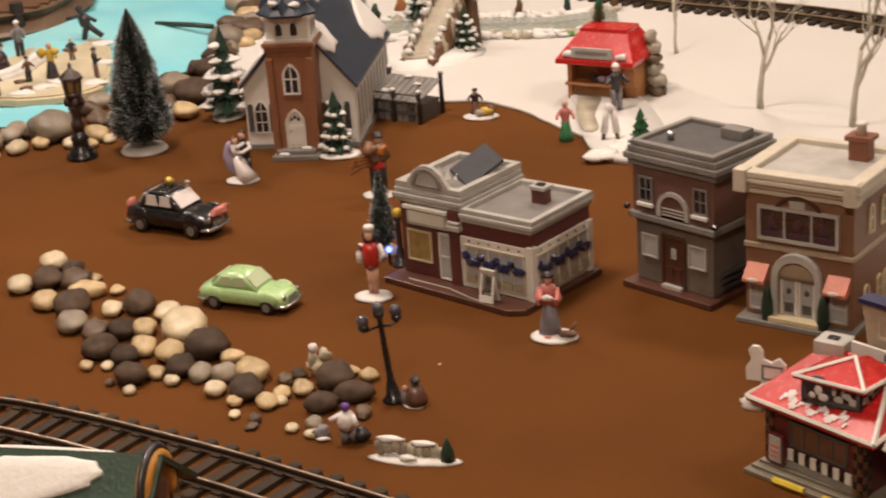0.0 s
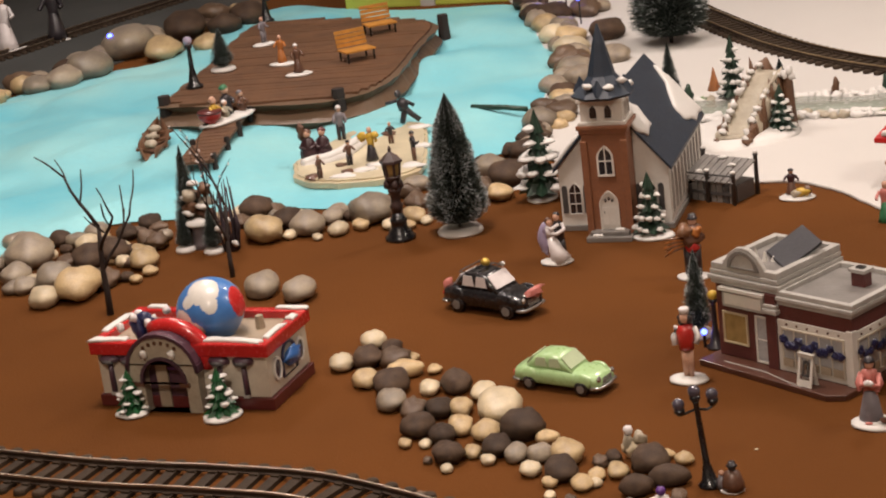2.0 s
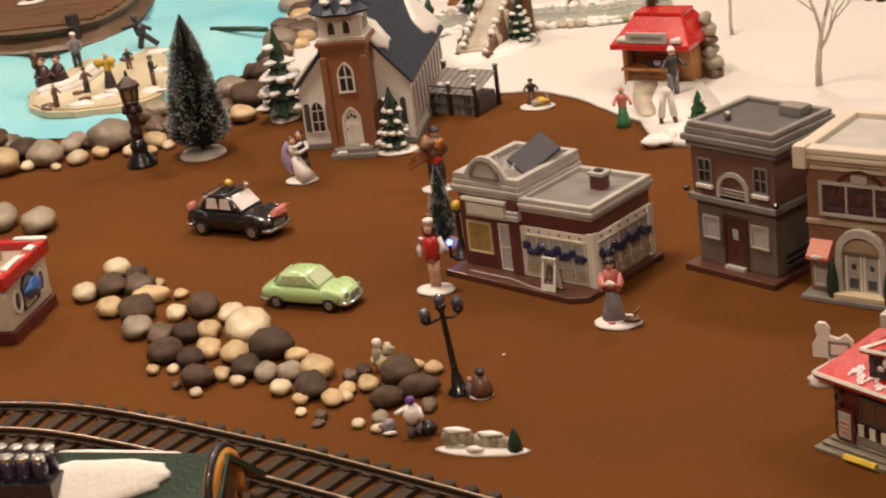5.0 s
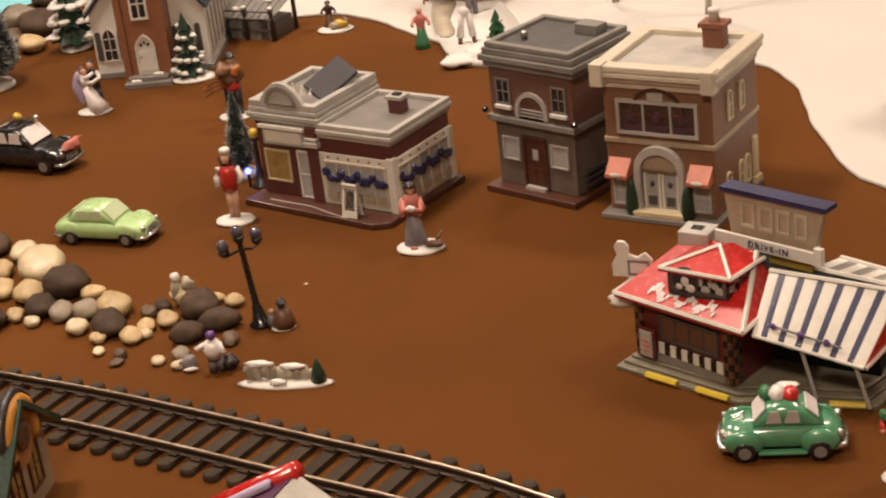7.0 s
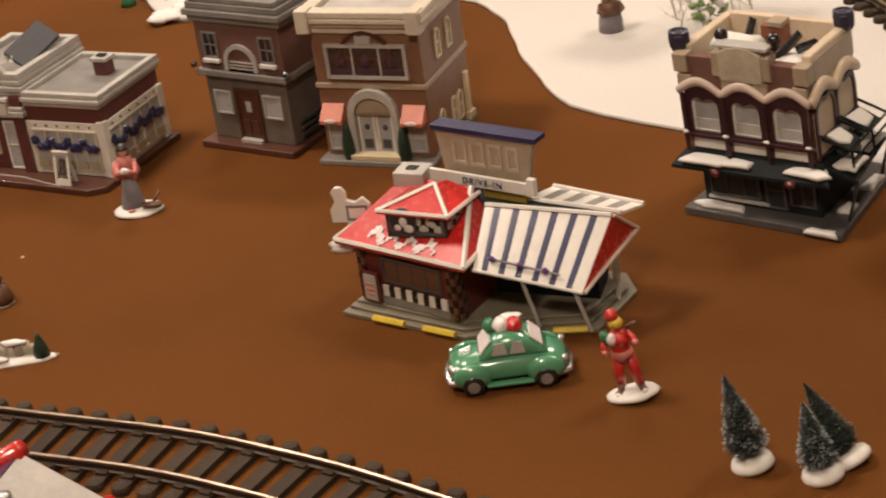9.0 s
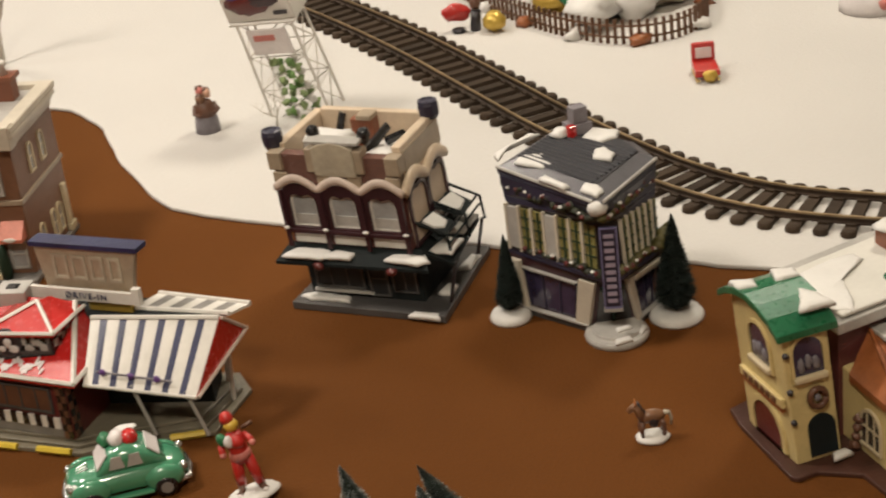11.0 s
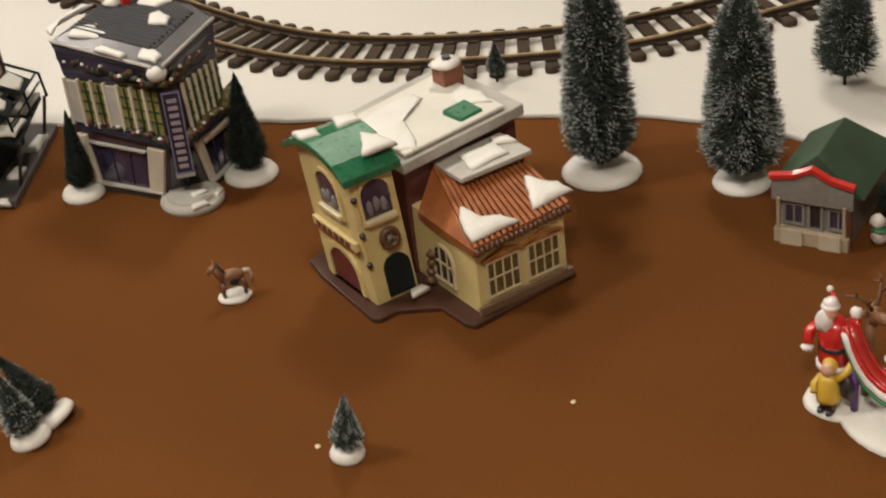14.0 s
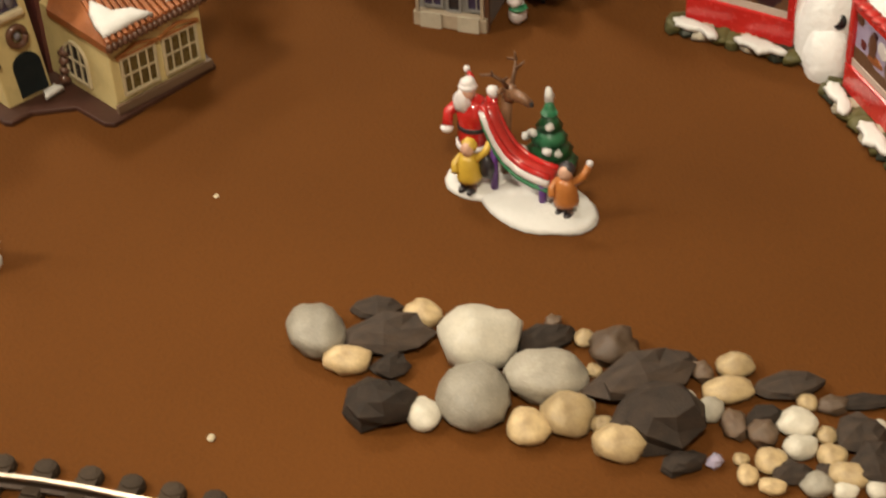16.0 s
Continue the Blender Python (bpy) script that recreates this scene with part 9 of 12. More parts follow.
m.add("fig_dark", blob, (0, 0.002, 0.060), (0.0075, 0.006, 0.006), 4, 0.2).add("skin", blob, (0, -0.001, 0.062), (0.0044, 0.0046, 0.0055), 1, 0.03).add("fig_white", lathe, 0, 0, [(0.0045, 0.0665), (0.005, 0.071), (0.004, 0.072)], 10)
m.done("village_figure", "figurine of a bandsman in a red vest on a white foot", -0.167, 1.035, -10)
m = foot(Mould(), 0.019)
m.add("fig_white", tube, [(0.006, -0.003, 0.003), (0.001, -0.002, 0.014), (-0.004, -0.001, 0.032)], 0.0125, 14, 0.0050).add("fig_white", tube, [(-0.004, -0.001, 0.030), (-0.005, -0.001, 0.043)], 0.0052, 10, 0.0046)
m.add("fig_lilac", blob, (-0.013, 0.003, 0.028), (0.0065, 0.0045, 0.0185), 3, 0.15).add("fig_lilac", blob, (-0.010, 0.002, 0.040), (0.005, 0.004, 0.008), 2, 0.1)
m.add("fig_dark", tube, [(0.007, 0.006, 0.004), (0.005, 0.005, 0.026)], 0.0048, 8, 0.0055).add("fig_dark", lathe, 0.004, 0.005, [(0.0056, 0.024), (0.0072, 0.040), (0.0045, 0.047), (0.002, 0.048)], 12)
m.add("fig_white", tube, [(0.009, 0.003, 0.045), (0.012, -0.003, 0.040), (0.004, -0.007, 0.036), (-0.002, -0.006, 0.036)], 0.0024, 8).add("fig_white", tube, [(-0.008, -0.002, 0.043), (-0.002, -0.006, 0.042), (0.006, -0.002, 0.046)], 0.0020, 8)
m.add("skin", blob, (-0.005, -0.001, 0.048), (0.0038, 0.0038, 0.0046), 1, 0.04).add("fig_brown", blob, (-0.006, 0.0005, 0.050), (0.0042, 0.0042, 0.0042), 2, 0.1).add("skin", blob, (0.003, 0.003, 0.053), (0.0038, 0.0038, 0.0048), 1, 0.04).add("fig_dark", blob, (0.0035, 0.0045, 0.0555), (0.0040, 0.0040, 0.0036), 1, 0.05)
m.done("wedding_couple", "moulded dancing couple in black suit and white gown", -0.343, 1.398, 0)
m = foot(Mould(), 0.013, 0.9)
m.add("fig_brown", lathe, 0.001, 0, [(0.012, 0.003), (0.0115, 0.012), (0.008, 0.024), (0.004, 0.027)], 12).add("fig_dark", blob, (0.001, 0, 0.030), (0.0042, 0.0042, 0.0048), 1, 0.05).add("fig_dark", lathe, 0.001, 0, [(0.006, 0.033), (0.004, 0.034), (0.0035, 0.038)], 10)
m.add("fig_grey", lathe, -0.010, 0.002, [(0.006, 0.003), (0.005, 0.012), (0.003, 0.020)], 10).add("skin", blob, (-0.010, 0.001, 0.023), (0.003, 0.003, 0.0035), 1, 0.05)
m.done("village_couple", "dark cloaked couple figurine beside the lamp post", -0.116, 0.804, 0).scale = (0.78, 0.78, 0.66)
m = Mould()
m.add("fig_grey", tube, [(-0.003, 0, 0.0), (-0.002, 0, 0.020)], 0.004, 8, 0.005).add("fig_grey", tube, [(0.006, 0.002, 0.0), (0.003, 0, 0.020)], 0.004, 8, 0.005).add("fig_white", lathe, 0.0, 0, [(0.008, 0.018), (0.010, 0.028), (0.007, 0.036), (0.003, 0.038)], 12)
m.add("fig_white", tube, [(-0.006, 0, 0.034), (-0.016, -0.004, 0.030)], 0.0028, 7).add("fig_white", tube, [(0.006, 0, 0.034), (0.010, -0.006, 0.024)], 0.0028, 7).add("fig_purple", blob, (0, 0, 0.043), (0.0048, 0.005, 0.0052), 1, 0.05).add("fig_dark", blob, (0.013, 0.002, 0.009), (0.009, 0.006, 0.009), 5, 0.25)
m.add("fig_grey", blob, (-0.026, 0.012, 0.008), (0.008, 0.006, 0.007), 3, 0.3).add("fig_white", blob, (-0.024, 0.004, 0.004), (0.007, 0.002, 0.002), 3, 0.2)
m.done("kneeling_figure", "pale figurine bending over beside the rocks", -0.165, 0.742, 0).scale = (0.8, 0.8, 0.72)
m = Mould()
m.add("snow", blob, (0, 0, 0.001), (0.040, 0.0115, 0.0035), 3, 0.07, 22, 8, 0.4)
for k in range(9):
    m.add("stone_path" if k % 3 else "rock_grey", blob, (-0.032 + 0.0068 * k, 0.003, 0.009 - 0.0004 * abs(k - 3) + (0.003 if k < 3 else 0)), (0.0052, 0.004, 0.0075), k, 0.2, 9, 7, 0.9)
m.add("snow", blob, (-0.022, 0.003, 0.0195), (0.013, 0.004, 0.003), 4, 0.2).add("snow", blob, (0.006, 0.003, 0.0165), (0.012, 0.004, 0.0025), 4, 0.2).add("snow", blob, (-0.006, -0.006, 0.0055), (0.008, 0.004, 0.003), 4, 0.2)
m.add("dark_green", lathe, 0.027, 0.0, [(0.007, 0.003), (0.0055, 0.012), (0.002, 0.022), (0.0005, 0.026)], 9)
m.done("stone_wall_piece", "little moulded stone wall on a snowy foot with a dark bush", -0.110, 0.708, -12).scale = (0.9, 0.85, 0.82)
m = Mould()
m.add("rock_pale", blob, (0, 0, 0.010), (0.008, 0.006, 0.008), 5, 0.25).add("fig_white", blob, (-0.001, 0, 0.026), (0.004, 0.004, 0.0045), 1, 0.1).add("stone_path", lathe, -0.002, 0, [(0.006, 0.008), (0.004, 0.018), (0.003, 0.022)], 9).add("stone_path", blob, (0.008, 0.002, 0.018), (0.006, 0.003, 0.006), 6, 0.3)
m.done("angel_figure", "tiny pale figurine perched among the rocks", -0.203, 0.868, 0)
m = foot(Mould(), 0.021, 0.75)
body(m, 0.038, -0.006, 0.005, 0.004, "plum", skirt="fig_brown", hat="fig_dark").add("fig_yellow", blob, (0.006, -0.004, 0.010), (0.009, 0.006, 0.006), 4, 0.3).add("fig_brown", blob, (0.012, -0.002, 0.012), (0.005, 0.005, 0.006), 6, 0.3).add("stone_path", blob, (-0.001, -0.007, 0.009), (0.006, 0.004, 0.005), 4, 0.3)
m.done("sledging_child", "small child figurine with a sled on a snowy foot", -0.079, 1.598, 0).scale = (1.05, 1.05, 0.85)
m = Mould()
m.add("fig_brown", blob, (0.001, 0, 0.046), (0.013, 0.010, 0.013), 3, 0.25, 14, 9).add("fig_tan", blob, (-0.006, -0.003, 0.053), (0.009, 0.008, 0.008), 6, 0.3, 12, 8).add("fig_orange", blob, (0.006, -0.004, 0.053), (0.006, 0.006, 0.006), 8, 0.3, 10, 8)
for k in range(7):
    m.add("fig_orange" if k % 2 else "fig_tan", tube, [(-0.006, -0.004, 0.046 - 0.0015 * k), (-0.018, -0.007, 0.047 - 0.0022 * k), (-0.029 + 0.002 * (k % 3), -0.009, 0.046 - 0.0030 * k)], 0.0020, 6, 0.0008)
for q in (-1, 1):
    m.add("fig_dark", tube, [(q * 0.005, 0, 0.003), (q * 0.004, 0, 0.036)], 0.0042, 8, 0.0055)
m.add("fig_red", blob, (0.001, -0.005, 0.036), (0.008, 0.006, 0.006), 3, 0.2, 10, 8).add("skin", blob, (0.002, 0.002, 0.0625), (0.0042, 0.0042, 0.005), 2, 0.05, 10, 8).add("fig_dark", lathe, 0.002, 0.003, [(0.0064, 0.0655), (0.0046, 0.0668), (0.0040, 0.0705), (0.001, 0.0712)], 10).add("snow", blob, (0.0, 0.0, 0.001), (0.018, 0.014, 0.0035), 2, 0.1, 14, 8, 0.4)
m.done("goat_cart_figure", "brown and orange figurine of a carrier behind the cafe", -0.183, 1.325, 0)
# skater by the taxi
m = foot(Mould(), 0.0175, 0.75)
for q in (-1, 1):
    m.add("fig_red", tube, [(q * 0.0062, -0.001 * q, 0.008), (q * 0.005, 0.0, 0.018), (q * 0.003, 0.0, 0.030)], 0.0030, 8, 0.0042)
    m.add("fig_brown", tube, [(q * 0.0062, -0.001, 0.010), (q * 0.0068, -0.001, 0.0045), (q * 0.0085, -0.005, 0.0045)], 0.0026, 7).add("fig_white", blob, (q * 0.0085, -0.005, 0.0045), (0.0022, 0.0030, 0.0014), q, 0.1, 8, 6)
m.add("fig_red", lathe, 0, 0, [(0.0056, 0.026), (0.0062, 0.034), (0.0066, 0.041), (0.0048, 0.046), (0.0025, 0.047)], 12).add("fig_pink", lathe, 0, 0, [(0.0070, 0.0285), (0.0074, 0.0305), (0.0070, 0.0330), (0.0062, 0.0335)], 12)
m.add("fig_red", tube, [(-0.006, 0, 0.044), (-0.010, -0.002, 0.039), (-0.0095, -0.006, 0.036)], 0.0022, 7).add("fig_red", tube, [(0.006, 0, 0.044), (0.0095, -0.003, 0.041), (0.0105, -0.006, 0.039)], 0.0022, 7)
m.add("fig_pink", blob, (-0.0095, -0.0065, 0.0355), (0.0022, 0.0022, 0.0022), 1, 0.1, 8, 6).add("fig_pink", blob, (0.0108, -0.0065, 0.039), (0.0022, 0.0022, 0.0022), 1, 0.1, 8, 6)
m.add("fig_green", blob, (-0.0072, -0.0045, 0.0455), (0.0038, 0.0030, 0.0042), 4, 0.2, 9, 7).add("fig_white", blob, (-0.0035, -0.0065, 0.0435), (0.0034, 0.0026, 0.0044), 3, 0.15, 9, 7).add("fig_red", blob, (0.0015, -0.0065, 0.0415), (0.0042, 0.0026, 0.0042), 2, 0.15, 9, 7)
m.add("fig_yellow", blob, (0.0005, 0, 0.0515), (0.0050, 0.0048, 0.0044), 1, 0.08).add("fig_red", lathe, -0.001, 0.001, [(0.0046, 0.0545), (0.0044, 0.0575), (0.0028, 0.0605), (0.0006, 0.0615)], 10).add("fig_brown", tube, [(0.006, 0.004, 0.046), (0.013, 0.002, 0.049)], 0.0014, 6)
m.done("skating_figure", "red skater figurine with green and white scarf and yellow hair", 0.288, 0.480, -20).matrix_world = pose(0.288, 0.480, 0.001) @ Matrix.Rotation(radians(11), 4, Vector((-0.77, -0.64, 0))) @ pose(0, 0, 0, 0, 0, -20)
# little horse
m = foot(Mould(), 0.0135, 0.72)
m.add("fig_tan", blob, (0, 0, 0.0185), (0.0105, 0.0046, 0.0054), 2, 0.08, 14, 9).add("fig_tan", tube, [(-0.007, 0, 0.019), (-0.0105, 0, 0.0245), (-0.0125, 0, 0.0285)], 0.0040, 9, 0.0026).add("fig_tan", tube, [(-0.0115, 0, 0.0285), (-0.0150, 0, 0.0270), (-0.0175, 0, 0.0245)], 0.0028, 8, 0.0018)
m.add("fig_dark", tube, [(-0.0105, 0, 0.0310), (-0.0085, 0, 0.0265), (-0.0055, 0, 0.0225)], 0.0016, 6)
for q in (-1, 1):
    m.add("fig_orange", tube, [(-0.0120, q * 0.0015, 0.0295), (-0.0118, q * 0.0022, 0.0330)], 0.0011, 6, 0.0003)
    m.add("fig_brown", tube, [(-0.0075, q * 0.0028, 0.016), (-0.0085, q * 0.003, 0.009), (-0.0078, q * 0.003, 0.003)], 0.0021, 7, 0.0014).add("fig_brown", tube, [(0.0070, q * 0.0028, 0.017), (0.0090, q * 0.003, 0.0095), (0.0080, q * 0.003, 0.003)], 0.0025, 7, 0.0014)
m.add("stone_path", tube, [(0.0095, 0, 0.0205), (0.0135, 0, 0.0200), (0.0150, 0, 0.0150), (0.0148, 0, 0.0100)], 0.0019, 7, 0.0010).add("fig_dark", blob, (0.001, -0.0036, 0.0155), (0.0040, 0.0014, 0.0040), 1, 0.1, 8, 6)
m.done("toy_horse", "small brown horse figurine with a pale tail on a snowy foot", 0.531, 0.391, -20).scale = (0.85, 0.95, 0.92)
# figures at the stall
m = body(Mould(), 0.058, 0, 0, 0.008, "fig_dark", legs="fig_grey", hat="fig_white", arms=0.6)
m.done("stall_visitor", "dark-coated figurine standing before the stall", 0.085, 1.570, 20)
m = body(Mould(), 0.055, 0, 0, 0.0, "fig_pink", skirt="fig_green", head="skin")
m.done("stall_visitor", "figurine with pink top and green skirt near the snow edge", 0.022, 1.487, 0).scale = (0.85, 0.85, 0.88)
m = Mould()
for q in (-1, 1):
    m.add("fig_brown", tube, [(q * 0.0085, 0, 0.006), (q * 0.0070, 0, 0.018)], 0.0026, 7).add("fig_white", tube, [(q * 0.0072, 0, 0.016), (q * 0.0035, 0, 0.044)], 0.0042, 8, 0.0034)
m.add("fig_white", blob, (0, 0, 0.044), (0.0062, 0.0045, 0.006), 2, 0.15)
m.done("easel_post", "pale forked post with brown feet on the snowy path", 0.072, 1.458, 0, category="post")
m = Mould()
m.add("fig_grey", lathe, 0, 0, [(0.0125, 0.0), (0.0118, 0.014), (0.0095, 0.026), (0.005, 0.032)], 14).add("fig_brown", lathe, 0, 0, [(0.0105, 0.020), (0.0108, 0.028), (0.0070, 0.035), (0.003, 0.037)], 14)
for x, y, z, mt in ((-0.004, -0.003, 0.038, "fig_tan"), (0.004, 0.0, 0.042, "skin"), (-0.001, 0.004, 0.044, "fig_pink")):
    m.add(mt, blob, (x, y, z), (0.0044, 0.0044, 0.0048), z * 90, 0.1, 10, 8).add("fig_brown", blob, (x, y + 0.0015, z + 0.0028), (0.0044, 0.0042, 0.0030), z * 70, 0.1, 10, 7)
for q in (-1, 1):
    m.add("fig_brown", tube, [(q * 0.009, 0, 0.032), (q * 0.012, -0.003, 0.025), (q * 0.006, -0.009, 0.024)], 0.0024, 7)
m.done("carol_singer", "brown-topped grey robed figurine group standing on the snow cloth", 0.470, 1.112, 0, 0.0)
# slide group: one moulded piece with its figures as parts
def member(m, name, parent, label, s=1.0, at=(0, 0)):
    """One part of a moulded group, drawn to scale s about its foot."""
    ob = part(name, m.bm, m.mats[0], parent, label, smooth=True)
    for mt in m.mats[1:]:
        ob.data.materials.append(M[mt])
    ob.matrix_basis = pose(at[0] * (1 - s), at[1] * (1 - s), 0.004 * (1 - s)) @ Matrix.Diagonal((s, s, s, 1))


def slide_group():
    t = thing("slide_figurine", "glossy moulded group with red slide, green fir and children on snow", "figurine group", 0.710, 0.016, -82)
    t.scale = (0.81, 0.83, 0.89)
    m = Mould()
    m.add("snow", blob, (-0.027, -0.004, 0.001), (0.027, 0.023, 0.0060), 6, 0.05, 26, 8, 0.35)
    m.add("snow", blob, (0.022, -0.010, 0.001), (0.043, 0.028, 0.0065), 5, 0.05, 26, 8, 0.35)
    member(m, "snow_base", t, "white snow base")
    # bearded man in a red coat
    m = Mould()
    for x in (-0.046, -0.034):
        m.add("fig_dark", tube, [(x, 0.008, 0.004), (x * 0.5 - 0.020, 0.008, 0.022)], 0.0048, 8, 0.0056).add("fig_dark", blob, (x, 0.004, 0.0055), (0.0045, 0.007, 0.0035), x * 50, 0.08, 10, 7)
    m.add("red", lathe, -0.040, 0.008, [(0.0125, 0.020), (0.0130, 0.030), (0.0118, 0.036), (0.0130, 0.046), (0.0105, 0.054), (0.004, 0.058)], 16)
    m.add("fig_white", lathe, -0.040, 0.008, [(0.0128, 0.0185), (0.0142, 0.0200), (0.0142, 0.0228), (0.0128, 0.0240)], 16).add("fig_dark", lathe, -0.040, 0.008, [(0.0122, 0.0345), (0.0127, 0.0350), (0.0126, 0.0378), (0.0120, 0.0382)], 16)
    m.add("red", tube, [(-0.050, 0.006, 0.052), (-0.057, 0.0, 0.045), (-0.0545, -0.006, 0.038)], 0.0042, 9).add("red", tube, [(-0.030, 0.008, 0.053), (-0.021, 0.004, 0.059), (-0.0185, 0.0, 0.068)], 0.0042, 9)
    m.add("fig_white", lathe, -0.0545, -0.0065, [(0.004, 0.0345), (0.0052, 0.0365), (0.004, 0.0385)], 10).add("fig_white", blob, (-0.0175, -0.0005, 0.0725), (0.0045, 0.0045, 0.0048), 1, 0.1)
    m.add("skin", blob, (-0.0425, 0.004, 0.0625), (0.0060, 0.0062, 0.0066), 2, 0.05).add("fig_white", blob, (-0.0445, -0.0005, 0.0565), (0.0066, 0.0055, 0.0090), 2, 0.12, 14, 10).add("fig_white", lathe, -0.0425, 0.005, [(0.0062, 0.0655), (0.0074, 0.0670), (0.0062, 0.0690)], 12)
    m.add("fig_white", blob, (-0.0425, 0.0055, 0.0690), (0.0062, 0.0060, 0.0040), 3, 0.1, 12, 8).add("red", tube, [(-0.0425, 0.009, 0.0690), (-0.0440, 0.012, 0.0700), (-0.0475, 0.014, 0.0725)], 0.0034, 9, 0.0016).add("fig_white", blob, (-0.0490, 0.0145, 0.0735), (0.0026, 0.0026, 0.0026), 1, 0.05)
    member(m, "red_coated_figure", t, "bearded figure in a red coat", 0.93, (-0.040, 0.008))
    # brown stag behind the slide head
    m = Mould()
    m.add("fig_tan", tube, [(-0.015, 0.006, 0.006), (-0.013, 0.006, 0.040), (-0.012, 0.006, 0.064)], 0.0030, 8, 0.0042).add("fig_tan", blob, (-0.009, 0.006, 0.066), (0.0055, 0.0050, 0.0065), 3, 0.12).add("fig_tan", tube, [(-0.007, 0.005, 0.067), (0.002, 0.004, 0.067), (0.008, 0.003, 0.065)], 0.0044, 9, 0.0028).add("fig_dark", blob, (0.009, 0.003, 0.065), (0.0018, 0.0018, 0.0018), 1, 0.05, 8, 6)
    for q, k in ((-1, 1.0), (1, 0.8)):
        m.add("wood", tube, [(-0.010, 0.007 + q * 0.003, 0.071), (-0.012, 0.009 + q * 0.008, 0.077), (-0.018 * k, 0.010 + q * 0.012, 0.081), (-0.026 * k, 0.009 + q * 0.013, 0.080)], 0.0016, 7, 0.0008).add("wood", tube, [(-0.012, 0.009 + q * 0.008, 0.077), (-0.006, 0.009 + q * 0.011, 0.083)], 0.0013, 6, 0.0006).add("wood", tube, [(-0.018 * k, 0.010 + q * 0.012, 0.081), (-0.016, 0.009 + q * 0.014, 0.086)], 0.0012, 6, 0.0006)
        m.add("fig_tan", blob, (-0.013, 0.006 + q * 0.006, 0.070), (0.0016, 0.0040, 0.0020), 1, 0.1, 8, 6)
    member(m, "brown_stag", t, "brown stag with antlers")
    # red slide with white sides on violet legs
    prof = [(-0.020, 0.058), (-0.016, 0.048), (-0.010, 0.037), (-0.002, 0.028), (0.008, 0.0225), (0.018, 0.0205), (0.031, 0.0200)]
    m = Mould()
    for q in (-1, 1):
        m.add("fig_white", tube, [(x, -0.006 + q * 0.0065, z + 0.002) for x, z in prof], 0.0028, 8)
        m.add("red", tube, [(x, -0.006 + q * 0.0058, z + 0.0064) for x, z in prof], 0.0022, 8)
    m.add("fig_red", tube, [(x, -0.006, z + 0.002) for x, z in prof], 0.0060, 10)
    m.add("fig_green", tube, [(x, -0.0135, z - 0.003) for x, z in prof], 0.0014, 8)
    for x, y, z in ((0.026, -0.012, 0.019), (0.030, 0.002, 0.019), (-0.012, -0.012, 0.036)):
        m.add("fig_purple", tube, [(x, y, 0.004), (x, y, z)], 0.0028, 8)
    member(m, "slide", t, "red slide with white sides")
    m = Mould()
    m.add("wood", tube, [(0.009, 0.026, 0.003), (0.009, 0.026, 0.014)], 0.003, 8)
    for k in range(5):
        m.add("pine_bright" if k % 2 else "fig_green", lathe, 0.009, 0.026, [(0.006, 0.0105 + 0.009 * k), (0.0205 - 0.0036 * k, 0.010 + 0.009 * k), (0.014 - 0.0026 * k, 0.015 + 0.009 * k), (0.005 - 0.0008 * k, 0.022 + 0.009 * k)], 9)
    for k, p in enumerate(((-0.004, 0.013, 0.022), (0.015, 0.013, 0.026), (0.001, 0.017, 0.034), (0.013, 0.020, 0.040), (0.009, 0.026, 0.059), (-0.006, 0.020, 0.028), (0.019, 0.020, 0.022))):
        m.add("snow", blob, p, (0.0034, 0.0034, 0.006 if k == 4 else 0.0026), k, 0.25, 8, 6)
    member(m, "moulded_fir", t, "green fir with snow")
    # two children
    for x, y, coat, head, name, q in ((-0.027, -0.020, "fig_yellow", "fig_yellow", "yellow figure reaching up", 1), (0.044, -0.012, "fig_orange", "fig_dark", "orange figure with dark hair", 1)):
        m = Mould()
        for e in (-0.003, 0.003):
            m.add("fig_brown", tube, [(x + e, y - 0.001, 0.004), (x + e * 0.7, y, 0.014)], 0.0026, 8, 0.0032).add("fig_dark", blob, (x + e, y - 0.003, 0.005), (0.0026, 0.0042, 0.0022), 1, 0.05, 9, 6)
        m.add(coat, lathe, x, y, [(0.0076, 0.0115), (0.0080, 0.0140), (0.0066, 0.0210), (0.0060, 0.0260), (0.0030, 0.0285)], 14)
        m.add("skin", blob, (x, y - 0.001, 0.0320), (0.0044, 0.0044, 0.0048), 2, 0.05).add(head, blob, (x, y + 0.0012, 0.0335), (0.0050, 0.0046, 0.0046), 2, 0.08)
        m.add(coat, tube, [(x + 0.005, y, 0.026), (x + 0.0095, y + 0.004, 0.0300), (x + 0.0115, y + 0.007, 0.0355)], 0.0023, 8).add(coat, tube, [(x - 0.005, y, 0.026), (x - 0.0085, y - 0.003, 0.0205), (x - 0.0060, y - 0.007, 0.0175)], 0.0023, 8)
        m.add("fig_white", blob, (x + 0.012, y + 0.0075, 0.0370), (0.0022, 0.0022, 0.0022), 1, 0.1, 8, 6)
        if coat == "fig_yellow":
            m.add("fig_dark", blob, (x + 0.011, y + 0.004, 0.020), (0.0045, 0.0045, 0.0080), 2, 0.1)
        member(m, "small_figure", t, name, 1.1, (x, y))


slide_group()

